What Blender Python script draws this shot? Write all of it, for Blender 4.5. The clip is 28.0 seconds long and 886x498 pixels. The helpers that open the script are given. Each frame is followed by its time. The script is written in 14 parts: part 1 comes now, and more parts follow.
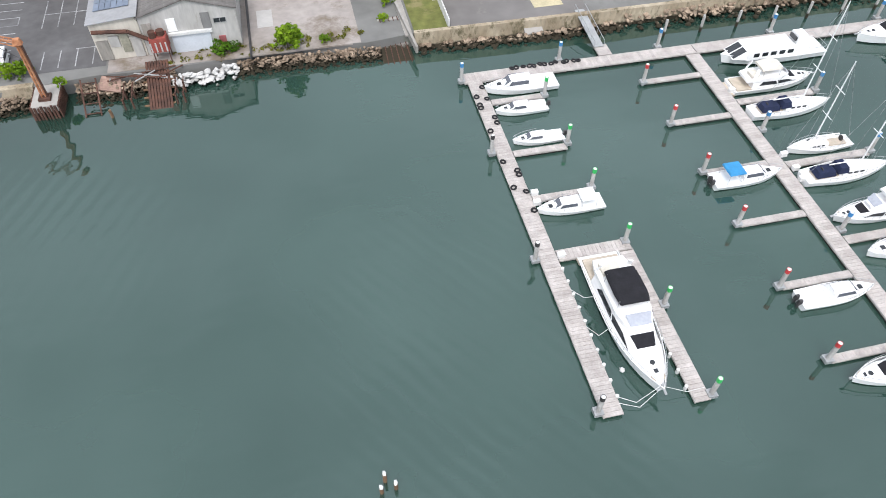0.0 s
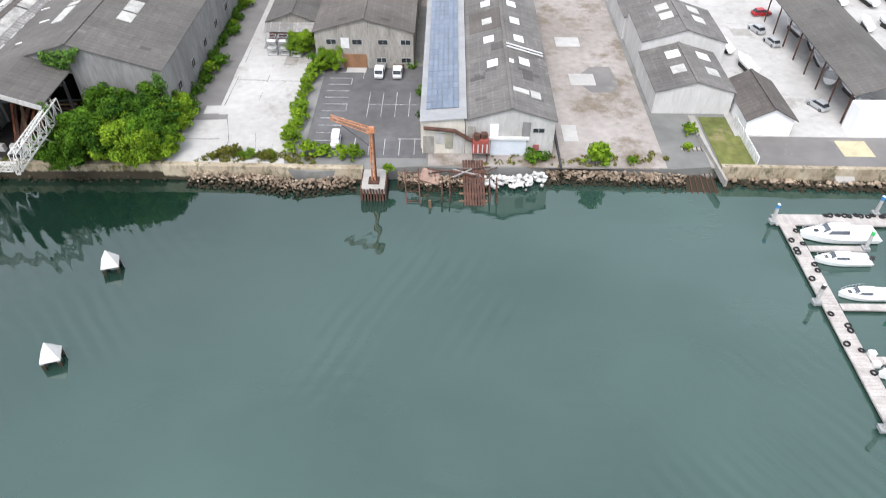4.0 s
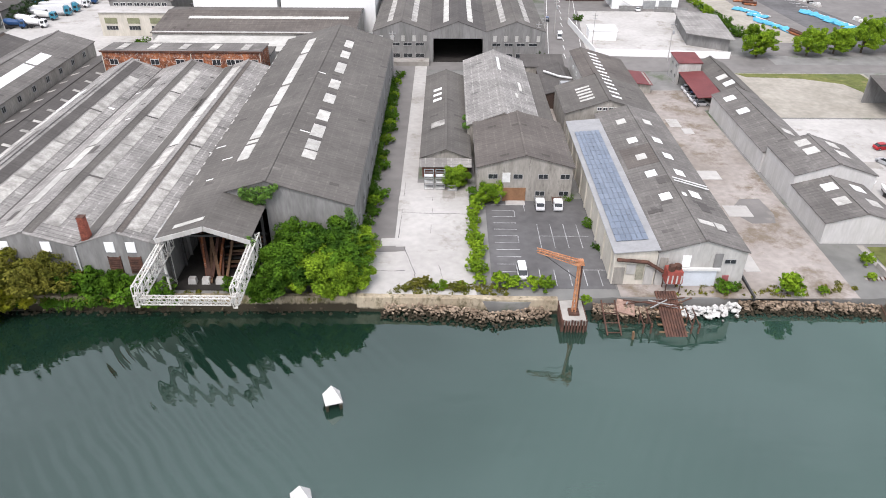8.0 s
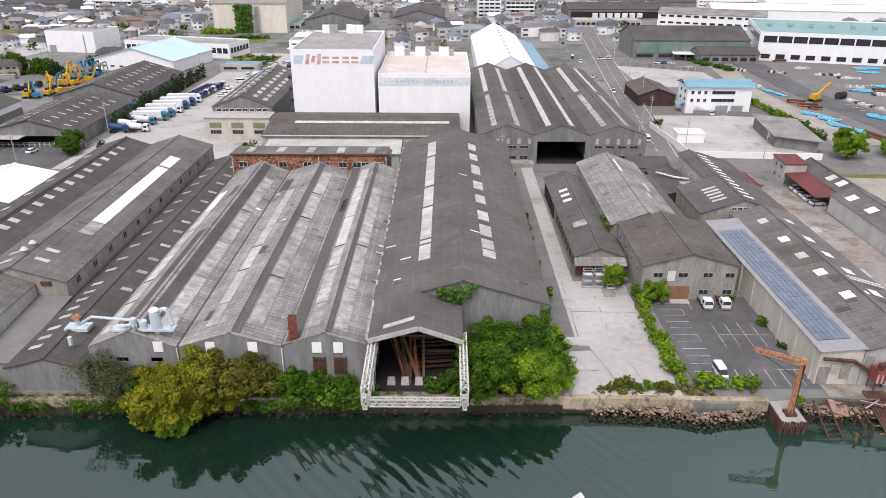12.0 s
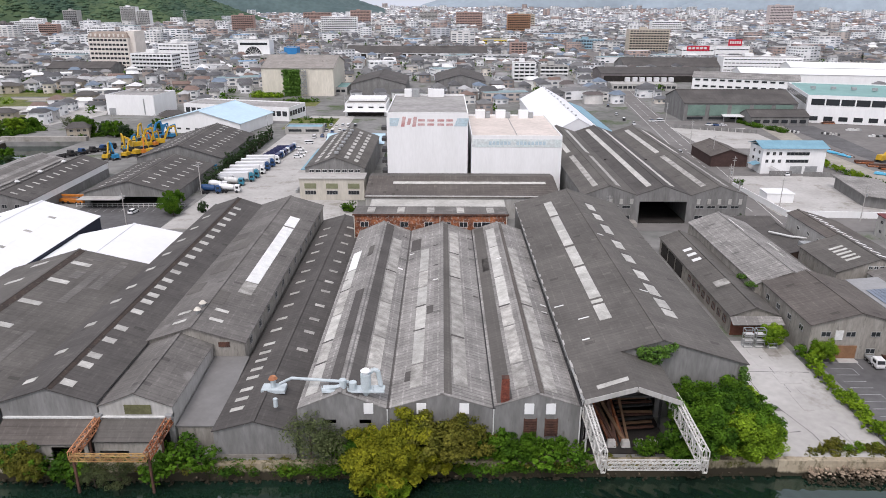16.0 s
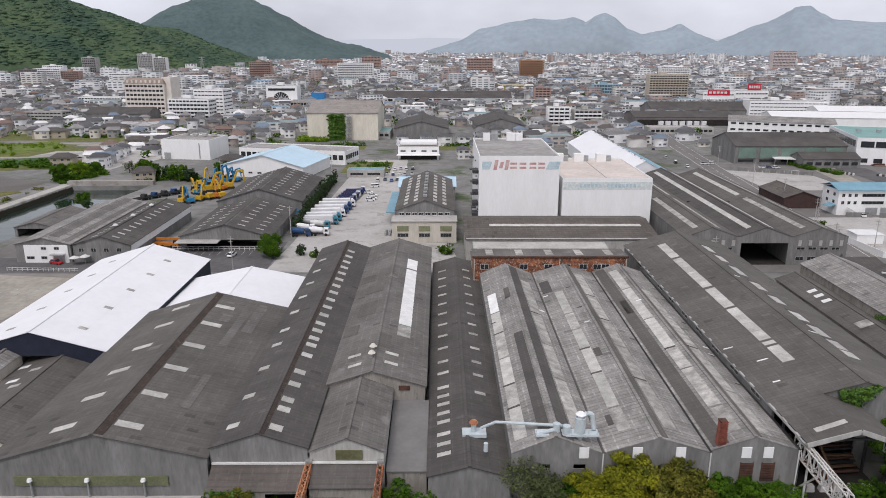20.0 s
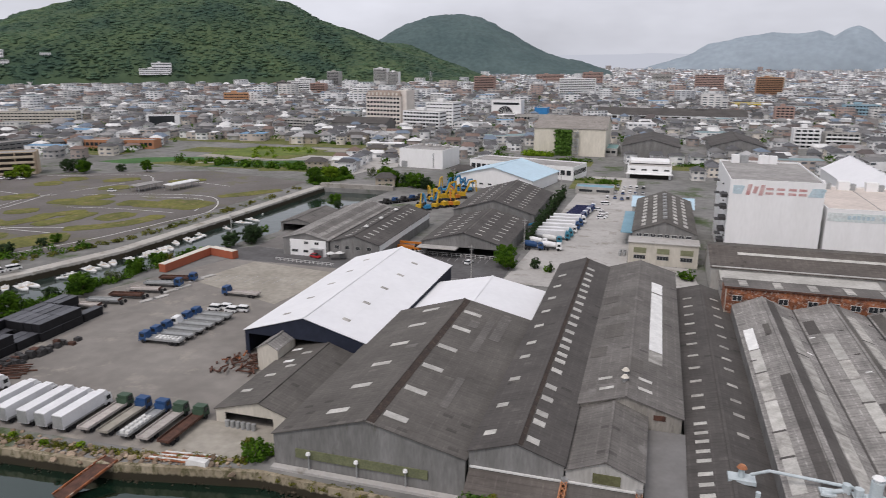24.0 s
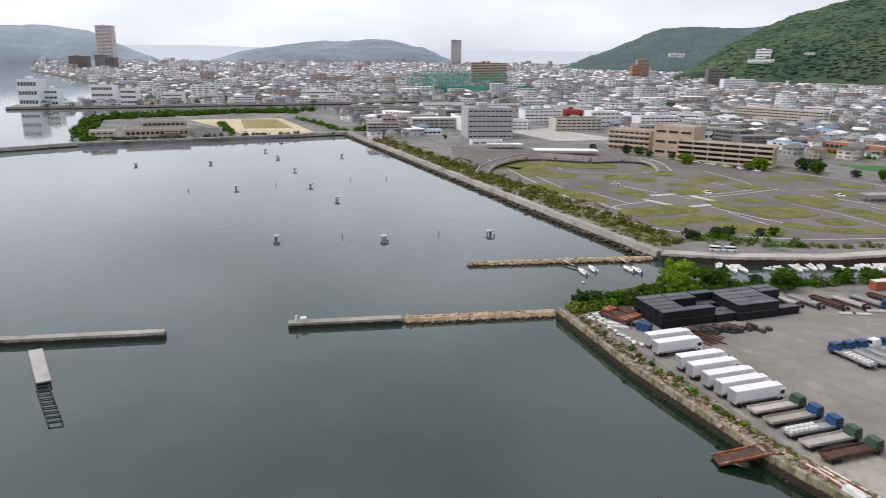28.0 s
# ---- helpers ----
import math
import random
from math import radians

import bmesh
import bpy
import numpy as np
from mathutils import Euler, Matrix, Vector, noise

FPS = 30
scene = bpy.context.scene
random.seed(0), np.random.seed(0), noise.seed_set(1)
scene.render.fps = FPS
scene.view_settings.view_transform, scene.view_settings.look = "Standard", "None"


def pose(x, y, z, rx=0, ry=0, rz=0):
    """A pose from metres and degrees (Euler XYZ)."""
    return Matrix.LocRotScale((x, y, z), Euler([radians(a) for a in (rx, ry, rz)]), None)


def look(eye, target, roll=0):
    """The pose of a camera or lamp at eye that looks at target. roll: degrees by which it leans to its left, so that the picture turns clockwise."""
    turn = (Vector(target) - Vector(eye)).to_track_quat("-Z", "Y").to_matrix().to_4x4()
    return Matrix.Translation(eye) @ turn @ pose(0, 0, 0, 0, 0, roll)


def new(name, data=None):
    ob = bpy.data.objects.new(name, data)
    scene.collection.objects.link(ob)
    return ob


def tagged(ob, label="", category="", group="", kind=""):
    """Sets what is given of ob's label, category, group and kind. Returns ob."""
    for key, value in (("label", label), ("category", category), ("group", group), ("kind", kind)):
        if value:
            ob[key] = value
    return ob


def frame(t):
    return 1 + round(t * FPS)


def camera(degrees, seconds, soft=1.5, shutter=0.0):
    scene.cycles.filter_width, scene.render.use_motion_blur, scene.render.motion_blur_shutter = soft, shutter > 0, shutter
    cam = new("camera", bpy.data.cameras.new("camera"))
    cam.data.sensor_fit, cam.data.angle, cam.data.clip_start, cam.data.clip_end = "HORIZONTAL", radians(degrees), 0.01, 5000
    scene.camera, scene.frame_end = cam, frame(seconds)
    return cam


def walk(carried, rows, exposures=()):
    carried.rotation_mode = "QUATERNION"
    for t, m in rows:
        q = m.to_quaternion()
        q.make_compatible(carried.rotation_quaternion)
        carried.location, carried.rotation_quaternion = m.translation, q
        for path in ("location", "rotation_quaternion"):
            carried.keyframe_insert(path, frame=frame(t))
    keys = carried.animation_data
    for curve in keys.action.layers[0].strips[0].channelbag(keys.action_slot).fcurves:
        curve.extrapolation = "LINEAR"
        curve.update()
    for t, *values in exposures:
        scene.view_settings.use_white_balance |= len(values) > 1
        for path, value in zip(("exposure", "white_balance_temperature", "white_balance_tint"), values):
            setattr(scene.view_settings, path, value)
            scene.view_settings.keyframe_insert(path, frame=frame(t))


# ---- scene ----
cam = camera(64.3, 28.0, 0.9, 0.25)
METRES, EYE, TILT, LEAN, TURN = 170.0, 65.6, -50.0, -0.5, -12.8
ROWS = [
    (0.0, 0.0, 0.0, 0.0, 0.0, 0.0, -0.0),
    (0.5, -0.0167, -0.0002, 0.0021, 1.39, -0.08, -1.74),
    (1.0, -0.0346, -0.0004, 0.0038, 5.65, -0.44, -6.79),
    (1.5, -0.053, -0.0035, 0.0053, 8.79, -0.99, -10.33),
    (2.0, -0.0678, -0.002, 0.0004, 9.01, -0.49, -10.45),
    (2.5, -0.0899, -0.0052, 0.0023, 8.84, -0.67, -10.35),
    (3.0, -0.1097, -0.007, 0.0016, 8.86, -0.55, -10.35),
    (3.5, -0.1308, -0.0102, 0.0034, 8.85, 1.59, -10.29),
    (4.0, -0.1526, -0.0132, 0.0011, 8.77, 7.01, -10.19),
    (4.5, -0.1739, -0.0162, -0.0012, 8.76, 11.14, -10.13),
    (6.5, -0.2618, -0.0289, -0.013, 8.77, 13.64, -10.04),
    (7.0, -0.284, -0.0324, -0.0166, 8.76, 14.74, -9.99),
    (7.5, -0.3073, -0.0363, -0.0194, 8.69, 15.87, -9.96),
    (8.0, -0.3291, -0.0402, -0.0228, 8.74, 17.01, -9.92),
    (8.5, -0.3518, -0.0439, -0.0264, 8.72, 18.17, -9.89),
    (9.0, -0.3748, -0.0478, -0.03, 8.69, 19.28, -9.9),
    (9.5, -0.3977, -0.0515, -0.0335, 8.7, 20.39, -9.86),
    (10.0, -0.4208, -0.0554, -0.0372, 8.68, 21.47, -9.85),
    (10.5, -0.4439, -0.0592, -0.0414, 8.69, 22.51, -9.82),
    (11.0, -0.4673, -0.063, -0.0454, 8.66, 23.44, -9.81),
    (11.5, -0.4903, -0.0668, -0.0495, 8.67, 24.2, -9.77),
    (12.0, -0.5135, -0.0707, -0.0535, 8.66, 24.87, -9.75),
    (12.5, -0.5366, -0.0744, -0.0576, 8.66, 25.53, -9.7),
    (14.5, -0.6302, -0.0891, -0.0739, 8.54, 28.12, -9.62),
    (15.0, -0.6535, -0.093, -0.078, 8.52, 28.67, -9.61),
    (15.5, -0.6769, -0.0968, -0.0821, 8.5, 29.19, -9.59),
    (16.0, -0.7001, -0.1007, -0.086, 8.5, 29.7, -9.56),
    (16.5, -0.7235, -0.1045, -0.09, 8.49, 30.22, -9.53),
    (17.0, -0.7468, -0.1082, -0.0943, 8.47, 30.7, -9.5),
    (17.5, -0.7705, -0.1117, -0.0984, 8.44, 31.15, -9.47),
    (18.0, -0.7938, -0.1154, -0.1023, 8.45, 31.58, -9.43),
    (18.5, -0.8173, -0.1188, -0.1064, 8.44, 32.01, -9.39),
    (19.0, -0.8408, -0.1224, -0.1104, 8.44, 32.42, -9.35),
    (19.5, -0.8636, -0.126, -0.1144, 8.43, 32.8, -9.33),
    (20.0, -0.8858, -0.1297, -0.1182, 8.44, 33.15, -9.3),
    (20.5, -0.9063, -0.1332, -0.1218, 8.46, 33.49, -9.32),
    (22.5, -0.9427, -0.1403, -0.1281, 8.93, 34.18, -9.67),
    (23.0, -0.9448, -0.1407, -0.1285, 10.32, 33.92, -11.33),
    (23.5, -0.9456, -0.1421, -0.1298, 15.26, 32.72, -16.8),
    (24.0, -0.9451, -0.1424, -0.131, 20.19, 31.11, -21.96),
    (24.5, -0.9447, -0.1431, -0.1326, 24.9, 29.2, -26.4),
    (25.0, -0.9446, -0.1442, -0.1345, 30.22, 26.65, -30.91),
    (25.5, -0.9442, -0.1446, -0.1362, 36.65, 23.11, -35.53),
    (26.0, -0.9421, -0.1475, -0.1389, 44.05, 18.56, -39.9),
    (26.5, -0.9393, -0.1505, -0.1411, 52.38, 12.99, -43.71),
    (27.0, -0.9355, -0.1532, -0.1424, 61.69, 6.36, -46.8),
    (27.5, -0.9321, -0.1554, -0.1433, 71.63, -1.01, -49.03),
    (28.0, -0.9295, -0.1565, -0.1435, 81.59, -8.6, -50.28),
]
EXPOSURES = [(t, e, k, w) for t, e, k, w in ((0.0, 0.95, 6100, 14), (1.0, 1.05, 6100, 13), (3.0, 1.27, 6050, 13), (4.5, 1.14, 6100, 14), (8.0, 1.06, 6250, 17), (11.0, 0.74, 6300, 19), (14.5, 0.58, 6300, 20), (17.0, 0.42, 6200, 18), (20.0, 0.17, 6300, 18), (23.0, 0.05, 6400, 18), (24.5, 0.12, 6400, 18), (26.0, 0.40, 6350, 17), (28.0, 0.40, 6350, 17))]
walk(cam, [(t, pose(0, 0, EYE, TILT, LEAN, TURN) @ pose(METRES * x, METRES * y, METRES * z, 90 + pitch, roll, yaw)) for t, x, y, z, yaw, pitch, roll in ROWS], exposures=EXPOSURES)

# ---- sky and light: a bright overcast day, soft sun from the south ----
SUN_EL, SUN_AZ = 58.0, 200.0
world = bpy.data.worlds.new("sky")
scene.world = world
world.use_nodes = True
wn, wl = world.node_tree.nodes, world.node_tree.links
wn.clear()
sky = wn.new("ShaderNodeTexSky")
sky.sky_type = "NISHITA"
sky.sun_disc = False
sky.sun_elevation, sky.sun_rotation = radians(SUN_EL), radians(SUN_AZ)
sky.air_density, sky.dust_density, sky.ozone_density = 1.0, 3.0, 1.0
hs = wn.new("ShaderNodeHueSaturation")
hs.inputs["Saturation"].default_value = 0.10
cloud = wn.new("ShaderNodeMixRGB")
cloud.inputs[0].default_value = 0.72
cloud.inputs[2].default_value = (6.35, 6.72, 7.05, 1)
bgn = wn.new("ShaderNodeBackground")
bgn.inputs["Strength"].default_value = 0.092
out = wn.new("ShaderNodeOutputWorld")
wl.new(sky.outputs[0], hs.inputs["Color"])
wl.new(hs.outputs[0], cloud.inputs[1])
# soft, broken brightness of the cloud layer
tcw = wn.new("ShaderNodeTexCoord")
mpw = wn.new("ShaderNodeMapping")
mpw.inputs["Scale"].default_value = (1.0, 1.0, 2.6)
cnz = wn.new("ShaderNodeTexNoise")
cnz.inputs["Scale"].default_value, cnz.inputs["Detail"].default_value, cnz.inputs["Roughness"].default_value = 2.3, 5, 0.55
crg = wn.new("ShaderNodeMapRange")
crg.inputs["From Min"].default_value, crg.inputs["From Max"].default_value = 0.32, 0.68
crg.inputs["To Min"].default_value, crg.inputs["To Max"].default_value = 0.86, 1.26
cmu = wn.new("ShaderNodeVectorMath")
cmu.operation = "SCALE"
wl.new(tcw.outputs["Generated"], mpw.inputs["Vector"])
wl.new(mpw.outputs[0], cnz.inputs["Vector"])
wl.new(cnz.outputs["Fac"], crg.inputs["Value"])
# the hazy layer is brighter low down all round
upw = wn.new("ShaderNodeSeparateXYZ")
lift = wn.new("ShaderNodeMapRange")
lift.interpolation_type = "SMOOTHSTEP"
lift.inputs["From Min"].default_value, lift.inputs["From Max"].default_value = 0.0, 0.55
lift.inputs["To Min"].default_value, lift.inputs["To Max"].default_value = 1.24, 0.96
both = wn.new("ShaderNodeMath")
both.operation = "MULTIPLY"
wl.new(tcw.outputs["Generated"], upw.inputs[0])
wl.new(upw.outputs["Z"], lift.inputs["Value"])
wl.new(lift.outputs["Result"], both.inputs[0])
wl.new(crg.outputs["Result"], both.inputs[1])
wl.new(cloud.outputs[0], cmu.inputs[0])
wl.new(both.outputs[0], cmu.inputs["Scale"])
wl.new(cmu.outputs[0], bgn.inputs["Color"])
wl.new(bgn.outputs[0], out.inputs["Surface"])
sun_data = bpy.data.lights.new("sun", "SUN")
sun_data.energy, sun_data.angle, sun_data.color = 1.6, radians(28), (1.0, 0.955, 0.875)
sun = new("sun", sun_data)
sa = radians(SUN_AZ)
sun.matrix_world = look((0, 0, 300), (-math.sin(sa) * math.cos(radians(SUN_EL)), -math.cos(sa) * math.cos(radians(SUN_EL)), 300 - math.sin(radians(SUN_EL))))

# ---- materials ----
def rgba(c, k=1.0):
    return (c[0] * k, c[1] * k, c[2] * k, 1.0)


def mat(name, col, rough=0.8, var=0.18, scale=0.4, col2=None, bump=0.0, metal=0.0, streak=(1, 1, 1), island=0.0, each=0.0, spec=0.3, fine=6.0, stain=None, stain_at=0.6, coord="world", rib=0.0, tide=0.0):
    """Principled surface with broad stains, fine grain, and a shade of its own for each loose sheet (island) or each object (each)."""
    m = bpy.data.materials.new(name)
    m.use_nodes = True
    n, l = m.node_tree.nodes, m.node_tree.links
    b = n["Principled BSDF"]
    b.inputs["Roughness"].default_value, b.inputs["Metallic"].default_value = rough, metal
    b.inputs["Specular IOR Level"].default_value = spec
    geo = n.new("ShaderNodeNewGeometry")
    mp = n.new("ShaderNodeMapping")
    mp.inputs["Scale"].default_value = streak
    if coord == "world":
        l.new(geo.outputs["Position"], mp.inputs["Vector"])
    else:
        tc = n.new("ShaderNodeTexCoord")
        l.new(tc.outputs["Object"], mp.inputs["Vector"])
    big, small = n.new("ShaderNodeTexNoise"), n.new("ShaderNodeTexNoise")
    big.inputs["Scale"].default_value, big.inputs["Detail"].default_value = scale, 5
    small.inputs["Scale"].default_value, small.inputs["Detail"].default_value = scale * fine, 4
    l.new(mp.outputs[0], big.inputs["Vector"])
    l.new(mp.outputs[0], small.inputs["Vector"])
    c2 = col2 or tuple(c * (1 - 1.6 * var) for c in col)
    rampn = n.new("ShaderNodeValToRGB")
    rampn.color_ramp.elements[0].position, rampn.color_ramp.elements[1].position = 0.34, 0.66
    rampn.color_ramp.elements[0].color, rampn.color_ramp.elements[1].color = rgba(c2), rgba(col)
    l.new(big.outputs["Fac"], rampn.inputs["Fac"])
    grain = n.new("ShaderNodeMapRange")
    grain.inputs["From Min"].default_value, grain.inputs["From Max"].default_value = 0.3, 0.7
    grain.inputs["To Min"].default_value, grain.inputs["To Max"].default_value = 1 - var * 0.9, 1 + var * 0.6
    l.new(small.outputs["Fac"], grain.inputs["Value"])
    mul = n.new("ShaderNodeVectorMath")
    mul.operation = "SCALE"
    l.new(rampn.outputs["Color"], mul.inputs[0])
    l.new(grain.outputs["Result"], mul.inputs["Scale"])
    last = mul.outputs[0]
    for amount, node_out in ((island, geo.outputs["Random Per Island"]), (each, None)):
        if amount:
            if node_out is None:
                oi = n.new("ShaderNodeObjectInfo")
                node_out = oi.outputs["Random"]
            rr = n.new("ShaderNodeMapRange")
            rr.inputs["To Min"].default_value, rr.inputs["To Max"].default_value = 1 - amount, 1 + amount
            l.new(node_out, rr.inputs["Value"])
            mm = n.new("ShaderNodeVectorMath")
            mm.operation = "SCALE"
            l.new(last, mm.inputs[0])
            l.new(rr.outputs["Result"], mm.inputs["Scale"])
            last = mm.outputs[0]
    if rib:
        # lapped sheets: dirt in the side laps, runs down the slope, and stretches of older or newer sheets
        tco = n.new("ShaderNodeTexCoord").outputs["Object"]

        def noise_at(stretch, sc, detail, rg):
            m_ = n.new("ShaderNodeMapping")
            m_.inputs["Scale"].default_value = stretch
            t_ = n.new("ShaderNodeTexNoise")
            t_.inputs["Scale"].default_value, t_.inputs["Detail"].default_value, t_.inputs["Roughness"].default_value = sc, detail, rg
            l.new(tco, m_.inputs["Vector"])
            l.new(m_.outputs[0], t_.inputs["Vector"])
            return t_.outputs["Fac"]

        def ranged(src_, a0, a1, b0, b1):
            r_ = n.new("ShaderNodeMapRange")
            for k_, v_ in zip(("From Min", "From Max", "To Min", "To Max"), (a0, a1, b0, b1)):
                r_.inputs[k_].default_value = v_
            l.new(src_, r_.inputs["Value"])
            return r_.outputs["Result"]

        def calc(op, p_, q_=None, c_=0.0):
            m_ = n.new("ShaderNodeMath")
            m_.operation = op
            l.new(p_, m_.inputs[0])
            if q_ is not None:
                l.new(q_, m_.inputs[1])
            else:
                m_.inputs[1].default_value = c_
            return m_.outputs[0]

        sep = n.new("ShaderNodeSeparateXYZ")
        l.new(tco, sep.inputs[0])
        turn_ = calc("PINGPONG", sep.outputs["Y"], None, 0.475)
        lap = ranged(turn_, 0.30, 0.47, 0.0, 1.0)
        lap = calc("MULTIPLY", lap, ranged(noise_at((0.22, 1.3, 0.22), 0.5, 3, 0.6), 0.36, 0.62, 0.15, 1.0))
        laps = ranged(lap, 0.0, 1.0, 1.0 + 0.16 * rib, 1.0 - 0.95 * rib)
        runs = ranged(noise_at((0.16, 3.4, 0.16), 1.0, 4, 0.65), 0.34, 0.66, 1 - 0.26 * rib, 1 + 0.24 * rib)
        row_ = calc("PINGPONG", sep.outputs["X"], None, 0.875)
        edge = calc("MULTIPLY", ranged(row_, 0.70, 0.86, 0.0, 1.0), ranged(noise_at((0.3, 1.1, 0.3), 0.9, 4, 0.7), 0.44, 0.60, 0.0, 1.0))
        edges = ranged(edge, 0.0, 1.0, 1.0 - 0.05 * rib, 1.0 + 1.5 * rib)
        speck = ranged(noise_at((1.0, 1.0, 1.0), 2.6, 3, 0.75), 0.35, 0.65, 1 - 0.38 * rib, 1 + 0.38 * rib)
        snap = n.new("ShaderNodeVectorMath")
        snap.operation = "SNAP"
        snap.inputs[1].default_value = (1.75, 1.9, 40.0)
        l.new(tco, snap.inputs[0])
        area = n.new("ShaderNodeTexNoise")
        area.inputs["Scale"].default_value, area.inputs["Detail"].default_value = 0.13, 2
        l.new(snap.outputs[0], area.inputs["Vector"])
        old = ranged(area.outputs["Fac"], 0.36, 0.64, 1 - 0.55 * rib, 1 + 0.40 * rib)
        odd = n.new("ShaderNodeValToRGB")
        odd.color_ramp.interpolation = "CONSTANT"
        odd.color_ramp.elements[0].color, odd.color_ramp.elements[1].color, odd.color_ramp.elements[1].position = (0.74, 0.74, 0.74, 1), (1, 1, 1, 1), 0.007
        q = odd.color_ramp.elements.new(0.992)
        q.color = (1.22, 1.22, 1.22, 1)
        l.new(geo.outputs["Random Per Island"], odd.inputs["Fac"])
        for socket in (laps, runs, edges, speck, old, odd.outputs["Color"]):
            mm = n.new("ShaderNodeVectorMath")
            mm.operation = "SCALE"
            l.new(last, mm.inputs[0])
            l.new(socket, mm.inputs["Scale"])
            last = mm.outputs[0]
    if stain:
        st = n.new("ShaderNodeTexNoise")
        st.inputs["Scale"].default_value, st.inputs["Detail"].default_value, st.inputs["Roughness"].default_value = scale * 2.3, 8, 0.7
        l.new(mp.outputs[0], st.inputs["Vector"])
        sr = n.new("ShaderNodeMapRange")
        sr.inputs["From Min"].default_value, sr.inputs["From Max"].default_value = stain_at - 0.06, stain_at + 0.06
        l.new(st.outputs["Fac"], sr.inputs["Value"])
        mx = n.new("ShaderNodeMixRGB")
        mx.inputs[2].default_value = rgba(stain)
        l.new(sr.outputs["Result"], mx.inputs[0])
        l.new(last, mx.inputs[1])
        last = mx.outputs[0]
    if tide:
        # dark weed and wet growth below the tide line
        sx_ = n.new("ShaderNodeSeparateXYZ")
        l.new(geo.outputs["Position"], sx_.inputs[0])
        wn_ = n.new("ShaderNodeMath")
        wn_.operation = "MULTIPLY_ADD"
        wn_.inputs[1].default_value = 0.9
        l.new(small.outputs["Fac"], wn_.inputs[0])
        l.new(sx_.outputs["Z"], wn_.inputs[2])
        tr_ = n.new("ShaderNodeMapRange")
        tr_.inputs["From Min"].default_value, tr_.inputs["From Max"].default_value = tide + 0.65, tide + 0.3
        l.new(wn_.outputs[0], tr_.inputs["Value"])
        mx = n.new("ShaderNodeMixRGB")
        mx.inputs[2].default_value = (0.034, 0.028, 0.017, 1)
        l.new(tr_.outputs["Result"], mx.inputs[0])
        l.new(last, mx.inputs[1])
        last = mx.outputs[0]
    l.new(last, b.inputs["Base Color"])
    if bump:
        bp = n.new("ShaderNodeBump")
        bp.inputs["Strength"].default_value, bp.inputs["Distance"].default_value = 1.0, bump
        l.new(small.outputs["Fac"], bp.inputs["Height"])
        l.new(bp.outputs[0], b.inputs["Normal"])
    return m


def palette(name, cols, rough=0.8, var=0.12, scale=0.5, spec=0.3, by="island"):
    """A surface whose loose pieces each take one of the given colours."""
    m = mat(name, (1, 1, 1), rough, var, scale, spec=spec)
    n, l = m.node_tree.nodes, m.node_tree.links
    b = n["Principled BSDF"]
    src = b.inputs["Base Color"].links[0].from_socket
    if by == "island":
        g = n.new("ShaderNodeNewGeometry").outputs["Random Per Island"]
    else:
        g = n.new("ShaderNodeObjectInfo").outputs["Random"]
    r = n.new("ShaderNodeValToRGB")
    r.color_ramp.interpolation = "CONSTANT"
    e = r.color_ramp.elements
    e[0].color, e[0].position = rgba(cols[0]), 0.0
    e[1].color, e[1].position = rgba(cols[1]), 1.0 / len(cols)
    for i, c in enumerate(cols[2:], 2):
        q = e.new(i / len(cols))
        q.color = rgba(c)
    l.new(g, r.inputs["Fac"])
    mx = n.new("ShaderNodeMixRGB")
    mx.blend_type = "MULTIPLY"
    mx.inputs[0].default_value = 1
    l.new(r.outputs["Color"], mx.inputs[1])
    l.new(src, mx.inputs[2])
    l.new(mx.outputs[0], b.inputs["Base Color"])
    return m


